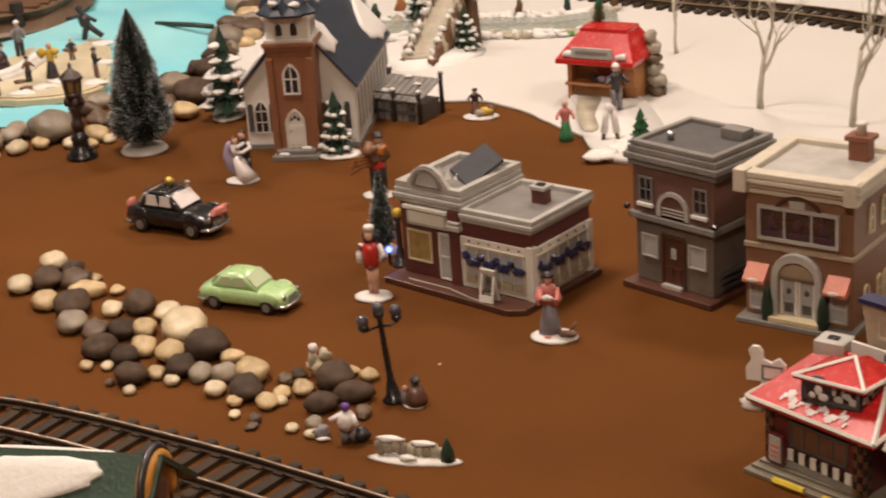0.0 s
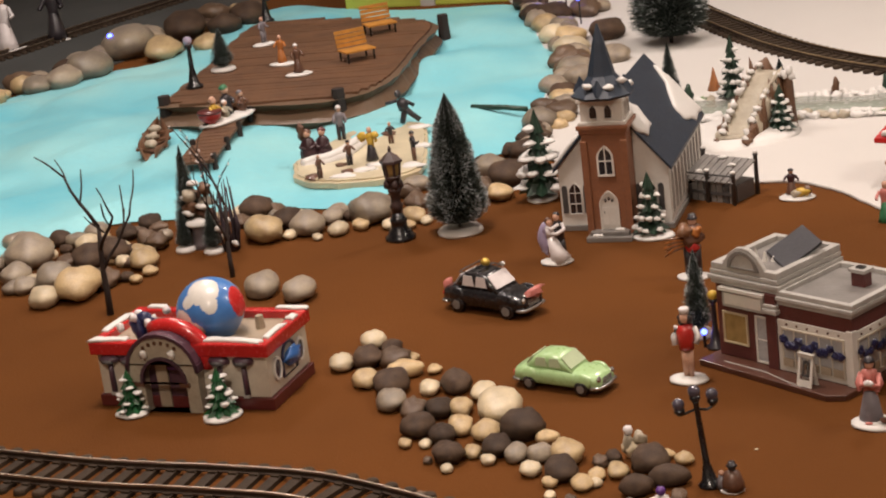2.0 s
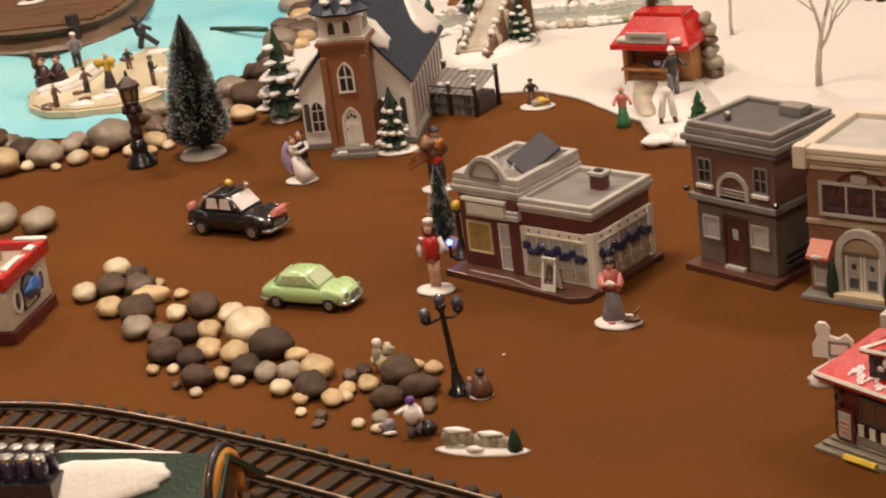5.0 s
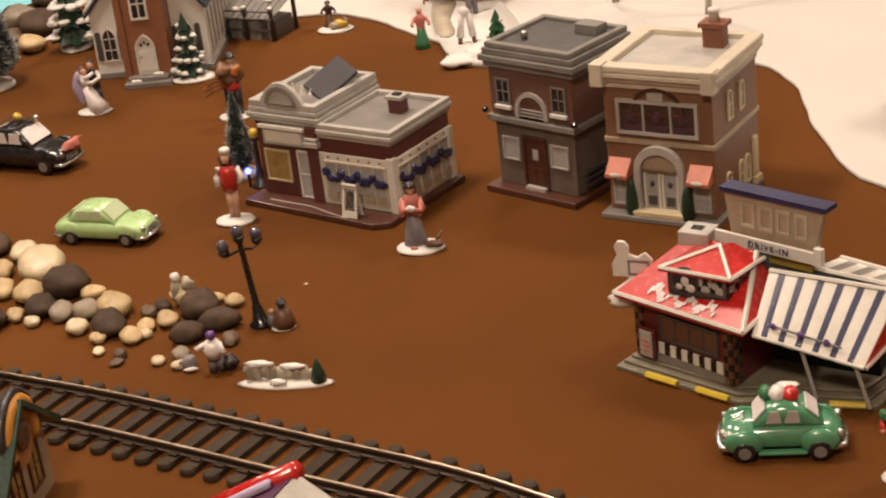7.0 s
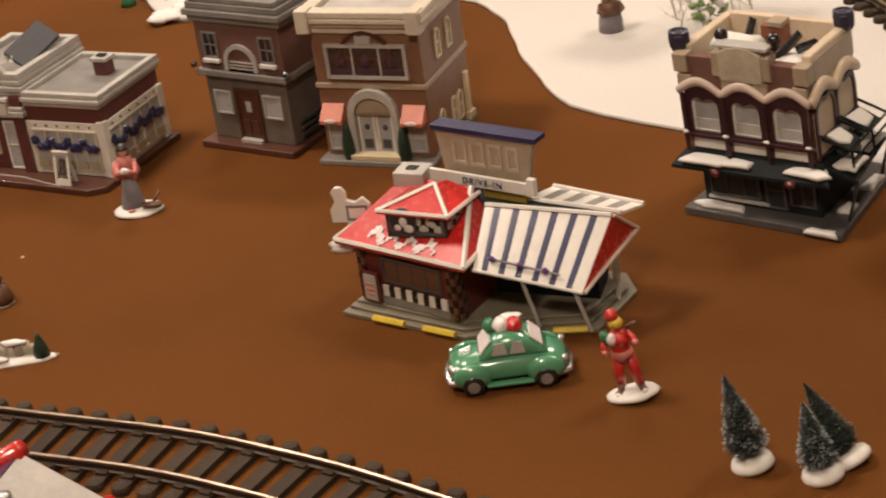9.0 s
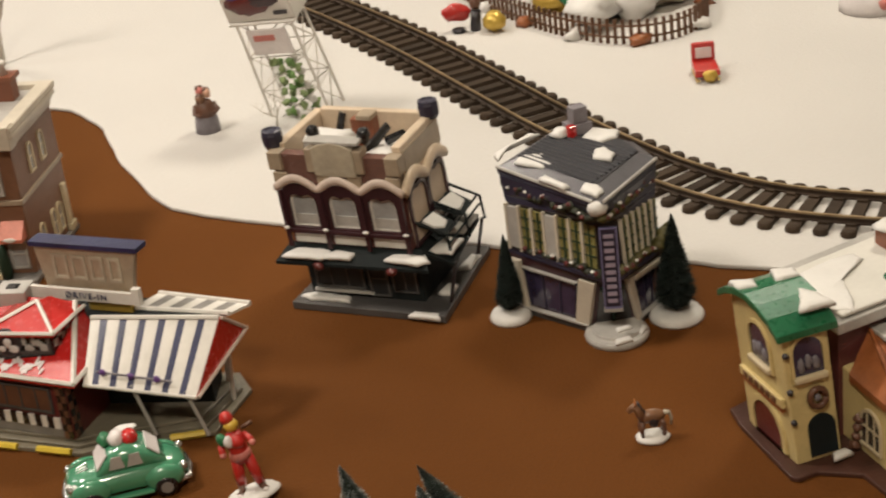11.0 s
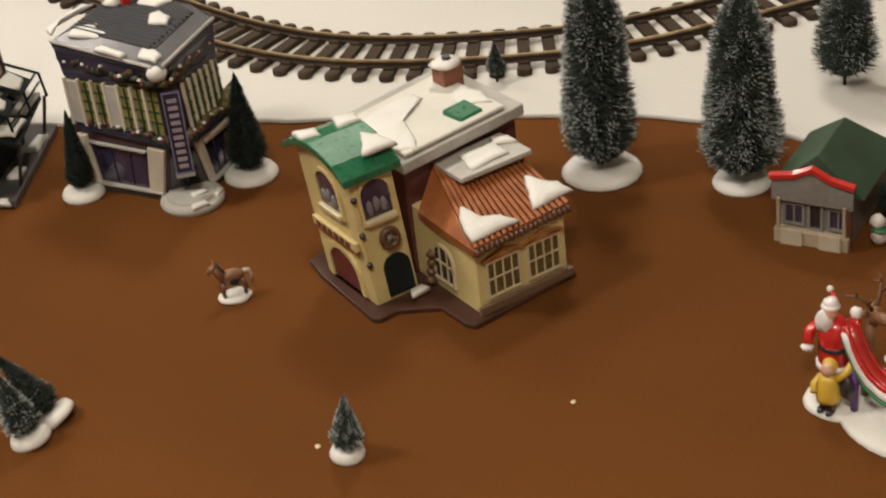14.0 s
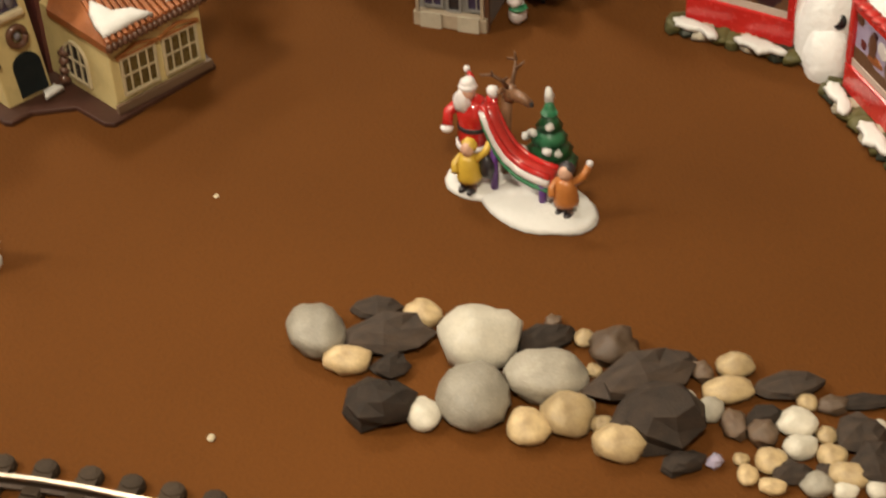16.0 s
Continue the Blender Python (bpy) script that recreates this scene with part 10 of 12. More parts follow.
# ---------------------------------------------------------------- stones
STONE = {"W": ("rock_white", "smooth whitish stone", 0.10), "L": ("rock_light", "light grey rounded stone", 0.10), "S": ("rock_slate", "flat dark slate shard", 0.20), "P": ("rock_pale", "smooth pale stone", 0.09), "D": ("rock_dark", "dark brown-grey stone", 0.11), "T": ("rock_tan", "smooth tan pebble", 0.11), "B": ("rock_brown", "brown stone", 0.22), "G": ("rock_grey", "grey rounded stone", 0.09)}
SHAPES = {}
for code, (mt, lb, rough) in STONE.items():
    for v in range(5):
        bm = BM()
        if code == "S":
            blob(bm, (0, 0, 0), (1.22, 1.22, 1), v * 2.3 + ord(code), rough, 8, 6, 0.70)
        else:
            blob(bm, (0, 0, 0), (1, 1, 1), v * 2.3 + ord(code), rough, 16, 10, 0.82)
        ob = part("stone", bm, mt, None, smooth=code != "S")
        SHAPES[code, v] = ob.data
        bpy.data.objects.remove(ob)
rs = random.Random(5)

def lay_stones(code, turn, where, rows):
    """Single stones of one kind: place and half sizes of each."""
    mt, lb, rough = STONE[code]
    for x, y, rx, ry in rows:
        rz = 0.70 * min(rx, ry)
        ob = new("stone", SHAPES[code, rs.randrange(5)])
        ob.matrix_world = pose(x, y, rz * 0.78, rs.uniform(-5, 5), rs.uniform(-5, 5), turn + rs.uniform(-12, 12)) @ Matrix.Diagonal((rx * 1.05, ry * 0.97, rz, 1))
        tagged(ob, f"{lb} {where}", "stone", "stones " + where)


lay_stones("P", 11, "in the low stone row on brown cloth", [
    (-0.517, 1.097, 0.012, 0.018), (-0.498, 1.155, 0.0132, 0.0175), (-0.412, 1.027, 0.0098, 0.0146), (-0.356, 1.011, 0.012, 0.018), (-0.333, 0.967, 0.0204, 0.0305), (-0.389, 0.903, 0.0054, 0.0082),
    (-0.359, 0.851, 0.0053, 0.0073), (-0.326, 0.866, 0.0066, 0.0098), (-0.285, 0.842, 0.0093, 0.0113), (-0.262, 0.797, 0.0047, 0.0071), (-0.227, 0.817, 0.0056, 0.0062), (-0.212, 0.767, 0.0054, 0.0067),
    (-0.194, 0.755, 0.0067, 0.0052),
])
lay_stones("D", 11, "in the low stone row on brown cloth", [
    (-0.492, 1.105, 0.0146, 0.0219), (-0.475, 1.137, 0.0104, 0.0149), (-0.451, 1.033, 0.0173, 0.0249), (-0.387, 1.033, 0.0147, 0.022), (-0.391, 0.973, 0.0126, 0.0189), (-0.402, 0.932, 0.0154, 0.0186),
    (-0.376, 0.916, 0.0122, 0.0183), (-0.362, 0.874, 0.0141, 0.0189), (-0.321, 0.886, 0.0127, 0.019), (-0.304, 0.919, 0.0196, 0.0196), (-0.258, 0.835, 0.0136, 0.0191), (-0.218, 0.867, 0.0065, 0.0098),
    (-0.185, 0.848, 0.0157, 0.0176), (-0.167, 0.819, 0.0168, 0.0127), (-0.192, 0.802, 0.0139, 0.0125),
])
lay_stones("T", 11, "in the low stone row on brown cloth", [
    (-0.447, 1.112, 0.0065, 0.0097), (-0.482, 1.052, 0.0125, 0.0187), (-0.445, 1.072, 0.0184, 0.0127), (-0.418, 1.078, 0.0067, 0.01), (-0.372, 0.977, 0.011, 0.0165), (-0.363, 0.935, 0.0115, 0.0168),
    (-0.337, 0.919, 0.0129, 0.018), (-0.408, 0.905, 0.0061, 0.0091), (-0.342, 0.882, 0.0077, 0.0116), (-0.281, 0.907, 0.0104, 0.0089), (-0.257, 0.869, 0.0139, 0.0198), (-0.265, 0.819, 0.0068, 0.0086),
    (-0.238, 0.814, 0.0087, 0.0131), (-0.228, 0.831, 0.0071, 0.0106), (-0.211, 0.837, 0.0086, 0.0128), (-0.158, 0.857, 0.0079, 0.0094), (-0.175, 0.867, 0.0087, 0.0065),
])
lay_stones("B", 11, "in the low stone row on brown cloth", [
    (-0.461, 1.097, 0.0153, 0.0205), (-0.415, 0.973, 0.0119, 0.0178), (-0.342, 0.958, 0.0077, 0.0116), (-0.38, 0.87, 0.0041, 0.0062), (-0.244, 0.788, 0.005, 0.0075), (-0.228, 0.858, 0.0065, 0.0097),
    (-0.157, 0.789, 0.0062, 0.0093),
])
lay_stones("G", 11, "in the low stone row on brown cloth", [
    (-0.442, 0.995, 0.0137, 0.0202), (-0.303, 0.874, 0.0103, 0.0155), (-0.281, 0.87, 0.0117, 0.0138), (-0.195, 0.773, 0.0068, 0.0102),
])
lay_stones("L", -41, "in the loose stone pile on brown cloth", [
    (0.547, 0.016, 0.0137, 0.0198), (0.558, -0.077, 0.0166, 0.0214), (0.59, -0.097, 0.0192, 0.0163), (0.623, -0.168, 0.007, 0.0079), (0.612, -0.234, 0.0072, 0.0074),
])
lay_stones("S", -41, "in the loose stone pile on brown cloth", [
    (0.582, 0.007, 0.0101, 0.0067), (0.567, -0.012, 0.0178, 0.0115), (0.553, -0.028, 0.0072, 0.0069), (0.526, -0.044, 0.014, 0.014), (0.615, -0.075, 0.0125, 0.0085), (0.618, -0.131, 0.0203, 0.0129),
    (0.641, -0.135, 0.0113, 0.0063), (0.601, -0.157, 0.0188, 0.017), (0.586, -0.178, 0.0087, 0.0062), (0.635, -0.192, 0.008, 0.0066), (0.66, -0.189, 0.0132, 0.0075), (0.612, -0.22, 0.0077, 0.0063),
    (0.652, -0.232, 0.0095, 0.0105), (0.638, -0.247, 0.0088, 0.0102), (0.674, -0.222, 0.0112, 0.0048), (0.624, -0.233, 0.0049, 0.005),
])
lay_stones("T", -41, "in the loose stone pile on brown cloth", [
    (0.592, -0.016, 0.01, 0.0088), (0.543, -0.009, 0.0126, 0.0095), (0.629, -0.09, 0.0052, 0.0064), (0.613, -0.108, 0.0041, 0.0048), (0.56, -0.109, 0.0103, 0.011), (0.577, -0.119, 0.0124, 0.013),
    (0.578, -0.149, 0.0127, 0.0108), (0.585, -0.133, 0.0059, 0.0052), (0.656, -0.161, 0.0092, 0.0084), (0.639, -0.168, 0.0121, 0.0088), (0.657, -0.201, 0.005, 0.0061), (0.643, -0.22, 0.005, 0.0059),
    (0.632, -0.229, 0.0069, 0.007), (0.612, -0.209, 0.0073, 0.0076), (0.599, -0.205, 0.0048, 0.0062), (0.606, -0.197, 0.0039, 0.0038), (0.6, -0.218, 0.0067, 0.0049), (0.626, -0.242, 0.0097, 0.0076),
])
lay_stones("W", -41, "in the loose stone pile on brown cloth", [
    (0.591, -0.054, 0.0197, 0.0213), (0.537, -0.064, 0.008, 0.0113), (0.593, -0.12, 0.003, 0.0045), (0.625, -0.155, 0.004, 0.0054), (0.64, -0.206, 0.009, 0.0086), (0.628, -0.215, 0.0079, 0.0071),
    (0.617, -0.245, 0.0058, 0.005), (0.663, -0.236, 0.004, 0.006), (0.627, -0.256, 0.0048, 0.0062),
])
lay_stones("B", -41, "in the loose stone pile on brown cloth", [
    (0.63, -0.07, 0.0044, 0.0044), (0.629, -0.108, 0.0114, 0.012), (0.644, -0.15, 0.0056, 0.0069), (0.622, -0.183, 0.0059, 0.0089), (0.625, -0.197, 0.0074, 0.0078), (0.662, -0.212, 0.0071, 0.0054),
])
lay_stones("G", 14, "along the lake shore", [
    (-0.967, 1.412, 0.0213, 0.032), (-1.039, 1.501, 0.0297, 0.0446), (-1.065, 1.499, 0.0149, 0.0223), (-1.026, 1.431, 0.018, 0.027), (-0.688, 1.571, 0.0216, 0.0324), (-0.665, 1.61, 0.0146, 0.0218),
    (-0.615, 1.61, 0.0273, 0.041), (-0.489, 1.785, 0.0231, 0.0346), (-0.676, 1.338, 0.0195, 0.0293), (-0.626, 1.318, 0.0192, 0.0288), (-0.996, 1.389, 0.0141, 0.0211), (-1.44, 2.872, 0.0509, 0.0764),
    (-1.443, 2.67, 0.0427, 0.064), (-1.466, 2.599, 0.0334, 0.0501), (-1.505, 2.566, 0.0276, 0.0414), (-1.428, 2.969, 0.0274, 0.0411), (-0.513, 2.678, 0.0262, 0.0393), (-0.396, 2.46, 0.0243, 0.0364),
    (-0.482, 2.929, 0.0224, 0.0335),
])
lay_stones("T", 14, "along the lake shore", [
    (-0.914, 1.363, 0.0274, 0.04), (-0.87, 1.464, 0.0177, 0.0265), (-0.897, 1.514, 0.0109, 0.0163), (-0.739, 1.551, 0.0251, 0.0377), (-0.618, 1.571, 0.0107, 0.016), (-0.553, 1.595, 0.0142, 0.0214),
    (-0.554, 1.564, 0.0077, 0.0116), (-0.457, 1.671, 0.0164, 0.0246), (-1.347, 2.818, 0.0346, 0.0519), (-1.26, 2.845, 0.0288, 0.0433), (-0.485, 2.513, 0.0198, 0.0298), (-0.473, 2.389, 0.0161, 0.0242),
])
lay_stones("P", 14, "along the lake shore", [
    (-0.945, 1.335, 0.0188, 0.0282), (-0.643, 1.555, 0.0124, 0.0186), (-0.666, 1.536, 0.0063, 0.0095), (-0.704, 1.547, 0.0089, 0.0133), (-0.535, 1.58, 0.0078, 0.0116), (-0.9, 1.472, 0.0107, 0.016),
    (-0.58, 1.568, 0.0092, 0.0137), (-1.338, 2.858, 0.0174, 0.0261), (-0.574, 2.801, 0.0162, 0.0244),
])
lay_stones("D", 14, "along the lake shore", [
    (-0.926, 1.5, 0.0218, 0.0327), (-0.948, 1.479, 0.0217, 0.0326), (-0.925, 1.629, 0.0152, 0.0229), (-0.782, 1.653, 0.0226, 0.0339), (-0.725, 1.606, 0.0183, 0.0275), (-0.457, 1.737, 0.0264, 0.0397),
    (-0.453, 1.856, 0.0237, 0.0356), (-1.373, 3.028, 0.0431, 0.0647), (-1.283, 3.022, 0.0366, 0.0549), (-1.269, 3.136, 0.0376, 0.0564), (-0.56, 2.852, 0.0332, 0.0498), (-0.63, 3.019, 0.0348, 0.0521),
    (-0.433, 2.654, 0.0311, 0.0466),
])
lay_stones("B", 14, "along the lake shore", [
    (-0.88, 1.541, 0.0146, 0.0219), (-0.562, 1.652, 0.0146, 0.0219), (-0.487, 1.711, 0.0149, 0.0223), (-0.891, 1.394, 0.0155, 0.0233), (-0.974, 1.468, 0.0144, 0.0217), (-0.79, 1.614, 0.0111, 0.0166),
    (-0.756, 1.656, 0.0112, 0.0168), (-0.5, 2.895, 0.0278, 0.0417),
])
# small fill stones along the near shore
shore = spline([(-1.30, 1.40, 0), (-1.15, 1.43, 0), (-1.08, 1.49, 0), (-1.0, 1.58, 0), (-0.93, 1.63, 0), (-0.80, 1.66, 0), (-0.66, 1.635, 0), (-0.60, 1.73, 0), (-0.53, 1.83, 0), (-0.47, 1.90, 0), (-0.44, 2.02, 0), (-0.44, 2.38, 0), (-0.54, 2.75, 0), (-0.62, 3.0, 0)], 0.034)
for p in shore:
    code = rs.choice("DTGBPGD")
    mt, lb, rough = STONE[code]
    r = rs.uniform(0.008, 0.018)
    ob = new("stone", SHAPES[code, rs.randrange(5)])
    ob.matrix_world = pose(p.x + rs.uniform(-0.015, 0.015), p.y - rs.uniform(0.0, 0.03), r * 0.5, 0, 0, rs.uniform(0, 180)) @ Matrix.Diagonal((r * 1.2, r, r * 0.66, 1))
    tagged(ob, f"{lb} along the lake shore", "stone", "stones along the lake shore")
for a, b, n in (((-1.62, 2.42), (-1.30, 3.30), 26),):
    for k in range(n):
        s = (k + 0.5) / n
        code = rs.choice("DGGBT")
        mt, lb, rough = STONE[code]
        r = rs.uniform(0.016, 0.034)
        ob = new("stone", SHAPES[code, rs.randrange(5)])
        ob.matrix_world = pose(a[0] + (b[0] - a[0]) * s + rs.uniform(-0.03, 0.03), a[1] + (b[1] - a[1]) * s + rs.uniform(-0.03, 0.03), r * 0.5, 0, 0, rs.uniform(0, 180)) @ Matrix.Diagonal((r * 1.2, r, r * 0.7, 1))
        tagged(ob, f"{lb} on the far lake bank", "stone", "stones on the far lake bank")
for k, p in enumerate(spline([(-0.462, 1.93, 0), (-0.458, 2.10, 0), (-0.462, 2.25, 0), (-0.472, 2.42, 0), (-0.515, 2.60, 0), (-0.56, 2.76, 0), (-0.64, 3.00, 0)], 0.030)):
    code = rs.choice("GTGPBDG")
    mt, lb, rough = STONE[code]
    r = rs.uniform(0.016, 0.031)
    ob = new("stone", SHAPES[code, rs.randrange(5)])
    ob.matrix_world = pose(p.x + rs.uniform(-0.012, 0.030), p.y + rs.uniform(-0.01, 0.01), r * 0.5, 0, 0, rs.uniform(0, 180)) @ Matrix.Diagonal((r * 1.2, r, r * 0.7, 1))
    tagged(ob, f"{lb} along the lake shore", "stone", "stones along the lake shore")
# small stones heaped between the shore and the pavilion
lay_stones("T", 14, "heaped on the near shore", [(-0.880, 1.501, 0.011, 0.015), (-0.849, 1.430, 0.009, 0.012), (-0.921, 1.485, 0.010, 0.014), (-0.877, 1.538, 0.009, 0.013), (-1.043, 1.550, 0.012, 0.017), (-0.856, 1.401, 0.008, 0.010)])
lay_stones("B", 30, "heaped on the near shore", [(-0.905, 1.566, 0.012, 0.016), (-0.891, 1.469, 0.010, 0.013), (-0.953, 1.548, 0.013, 0.018), (-0.862, 1.452, 0.007, 0.010), (-1.054, 1.524, 0.011, 0.014)])
lay_stones("P", -10, "heaped on the near shore", [(-0.927, 1.532, 0.011, 0.015), (-0.983, 1.553, 0.014, 0.018), (-0.868, 1.481, 0.007, 0.009), (-1.018, 1.511, 0.010, 0.014), (-0.995, 1.410, 0.011, 0.014)])
lay_stones("G", 5, "heaped on the near shore", [(-0.988, 1.600, 0.016, 0.022), (-1.088, 1.566, 0.018, 0.024), (-0.978, 1.440, 0.012, 0.016), (-0.883, 1.572, 0.011, 0.015), (-1.010, 1.385, 0.012, 0.015)])
lay_stones("D", 22, "heaped on the near shore", [(-0.908, 1.510, 0.011, 0.014), (-1.030, 1.575, 0.015, 0.021), (-0.872, 1.412, 0.009, 0.011), (-0.940, 1.585, 0.014, 0.019)])
# Added dark green strip in place of a dark slit in the lake cloth.
m = Mould()
m.add("dark_green", tube, [(-0.046, 0.020, 0.004), (-0.018, 0.006, 0.005), (0.012, -0.004, 0.005), (0.046, -0.016, 0.003)], 0.0042, 8)
m.done("sunken_twig", "thin dark green strip standing in for a slit in the lake cloth", -0.535, 2.110, 0, 0.012, "twig")
g = thing("glass_gem", "small faceted pale blue glass gem among the stones", "gem", 0.597, -0.189)
bm = BM()
blob(bm, (0, 0, 0.003), (0.0045, 0.004, 0.0035), 2, 0.15, 7, 4)
part("gem", bm, "globe_glass", g)

# ---------------------------------------------------------------- lake things
def boardwalk():
    t = thing("boardwalk", "brown plank boardwalk on a dark rocky edge, standing in the lake", "toy pier", 0, 0)
    O = [(-1.10, 2.16), (-0.90, 2.115), (-0.79, 2.12), (-0.735, 2.22), (-0.742, 2.48), (-0.765, 2.70), (-0.93, 2.80), (-1.13, 2.85), (-1.15, 2.72), (-1.12, 2.42)]
    bm = BM()
    edge_ = spline([(*p, 0) for p in O + O[:1]], 0.02)[:-1]
    rows = []
    for z, k in ((0.0, 1.00), (0.018, 1.03), (0.034, 0.99), (0.046, 1.01), (0.048, 0.985)):
        rows.append([bm.verts.new((p.x + (p.x + 0.94) * (k - 1) * 2 + 0.008 * noise.noise(Vector((p.x * 22, p.y * 22, z * 60))), p.y + (p.y - 2.46) * (k - 1) * 2 + 0.008 * noise.noise(Vector((p.x * 22, p.y * 22, 7 + z * 60))), z)) for p in edge_])
    n = len(edge_)
    for a, b in zip(rows, rows[1:]):
        for k in range(n):
            bm.faces.new([a[k], a[(k + 1) % n], b[(k + 1) % n], b[k]])
    bm.faces.new(rows[-1])
    bm.faces.new(rows[0][::-1])
    part("deck_edge", bm, "rock_brown", t, "rough dark edge")
    # planks across, clipped to the outline
    y = 2.13
    while y < 2.83:
        xs = []
        for a, b in zip(edge_, edge_[1:] + edge_[:1]):
            if (a.y - y) * (b.y - y) < 0:
                xs.append(a.x + (b.x - a.x) * (y - a.y) / (b.y - a.y))
        if len(xs) >= 2:
            bm = BM()
            box(bm, min(xs) + 0.006, max(xs) - 0.006, y - 0.0105, y + 0.0105, 0.046, 0.0505 + random.uniform(0, 0.0008))
            part("plank", bm, "wood", t)
        y += 0.0225
    for p in ((-1.095, 2.165), (-0.742, 2.70), (-0.79, 2.125)):
        bm = BM()
        cyl(bm, p[0], p[1], 0.0, 0.062, 0.012, 0.010, 9)
        part("post", bm, "bark", t)


boardwalk()
t = thing("plank_pier", "narrow brown plank pier leading to the boardwalk", "toy pier", -0.922, 1.817, 5)
for k in range(19):
    bm = BM()
    box(bm, -0.027, 0.027, 0.0 + 0.0215 * k, 0.0195 + 0.0215 * k, 0.034, 0.038)
    part("plank", bm, "wood", t, at=Matrix.Shear("XZ", 4, (0, 0)) @ Matrix.Rotation(radians(3), 4, "Z"))
for k in range(5):
    for s in (-1, 1):
        bm = BM()
        cyl(bm, s * 0.026 - 0.02 * k / 5, 0.01 + 0.095 * k, 0.0, 0.046, 0.005, 0.004, 7)
        part("post", bm, "bark", t)

# frozen pond island with skaters
ISLE = [(-0.770, 1.786), (-0.790, 1.870), (-0.780, 1.931), (-0.765, 1.975), (-0.750, 2.024), (-0.725, 2.052), (-0.688, 2.060), (-0.645, 2.055), (-0.622, 1.990), (-0.592, 1.850), (-0.589, 1.780), (-0.625, 1.748), (-0.680, 1.740), (-0.735, 1.752)]
rim = spline([(*p, 0) for p in ISLE + ISLE[:1]], 0.012)[:-1]
t = thing("ice_island", "cream moulded ice island with a curved snow ramp in the lake", "toy scenery", 0, 0, 0, 0.006)
for nm, mt, k, z0, z1 in (("ice_edge", "cream", 1.0, 0.0, 0.009), ("ice_top", "ice_cream", 0.95, 0.009, 0.0115)):
    bm = BM()
    slab(bm, [(-0.69 + (p.x + 0.69) * k + 0.004 * noise.noise(p * 60), 1.90 + (p.y - 1.90) * k + 0.004 * noise.noise(p * 50 + Vector((3, 0, 0)))) for p in rim], z0, z1)
    part(nm, bm, mt, t, bevel=0.001)
# curved snow ramp, drifts, bare patches
for nm, dz, r0, r1 in (("snow_ramp", 0.0, 0.0085, 0.0060), ("ramp_foot", -0.007, 0.0125, 0.0090)):
    bm = BM()
    tube(bm, [(p.x, p.y, p.z + dz) for p in spline([(-0.772, 1.842, 0.010), (-0.756, 1.848, 0.014), (-0.737, 1.850, 0.016), (-0.721, 1.871, 0.019), (-0.712, 1.912, 0.021), (-0.707, 1.956, 0.020)], 0.008)], r0, 10, r1)
    part(nm, bm, "snow", t, "smooth white snow ramp", smooth=True)
for k, p in enumerate(((-0.745, 1.868), (-0.725, 1.868), (-0.650, 1.815), (-0.665, 1.790), (-0.610, 1.905), (-0.640, 2.020), (-0.600, 1.800), (-0.690, 1.765))):
    bm = BM()
    blob(bm, (*p, 0.011), (0.019, 0.012, 0.0035), k, 0.25, 12, 7)
    part("snow_drift", bm, "snow", t, smooth=True)
for k, (x, y, r) in enumerate(((-0.735, 1.772, 0.011), (-0.706, 1.826, 0.010), (-0.690, 1.790, 0.009), (-0.640, 1.850, 0.008), (-0.680, 1.989, 0.012))):
    bm = BM()
    blob(bm, (x, y, 0.0110), (r, r * 1.3, 0.0030), k, 0.35, 11, 7)
    part("bare_patch", bm, "wood" if k % 2 else "fig_brown", t, smooth=True)
m = Mould()
for x, y, k in ((0, 0, 1.0), (0.020, 0.006, 0.92)):
    m.add("plum", lathe, x, y, [(0.0135 * k, 0), (0.0140 * k, 0.009), (0.0095 * k, 0.020), (0.0080 * k, 0.027), (0.0035 * k, 0.031)], 12).add("plum", tube, [(x - 0.007, y, 0.024), (x - 0.010, y - 0.006, 0.017), (x - 0.002, y - 0.011, 0.015)], 0.0030, 8).add("plum", tube, [(x + 0.007, y, 0.024), (x + 0.009, y - 0.006, 0.017), (x + 0.001, y - 0.011, 0.014)], 0.0030, 8)
    m.add("skin", blob, (x, y - 0.001, 0.0355), (0.0050, 0.0050, 0.0056), 2, 0.05, 10, 8).add("fig_brown" if k == 1 else "dark_red", blob, (x, y + 0.001, 0.0378), (0.0060, 0.0058, 0.0050), 2, 0.1, 10, 8)
m.add("fig_brown", blob, (-0.010, 0.004, 0.039), (0.006, 0.005, 0.012), 4, 0.3, 10, 8)
m.done("seated_couple", "plum cloaked couple figurine sitting on the snow ramp", -0.772, 1.882, 0, 0.016)
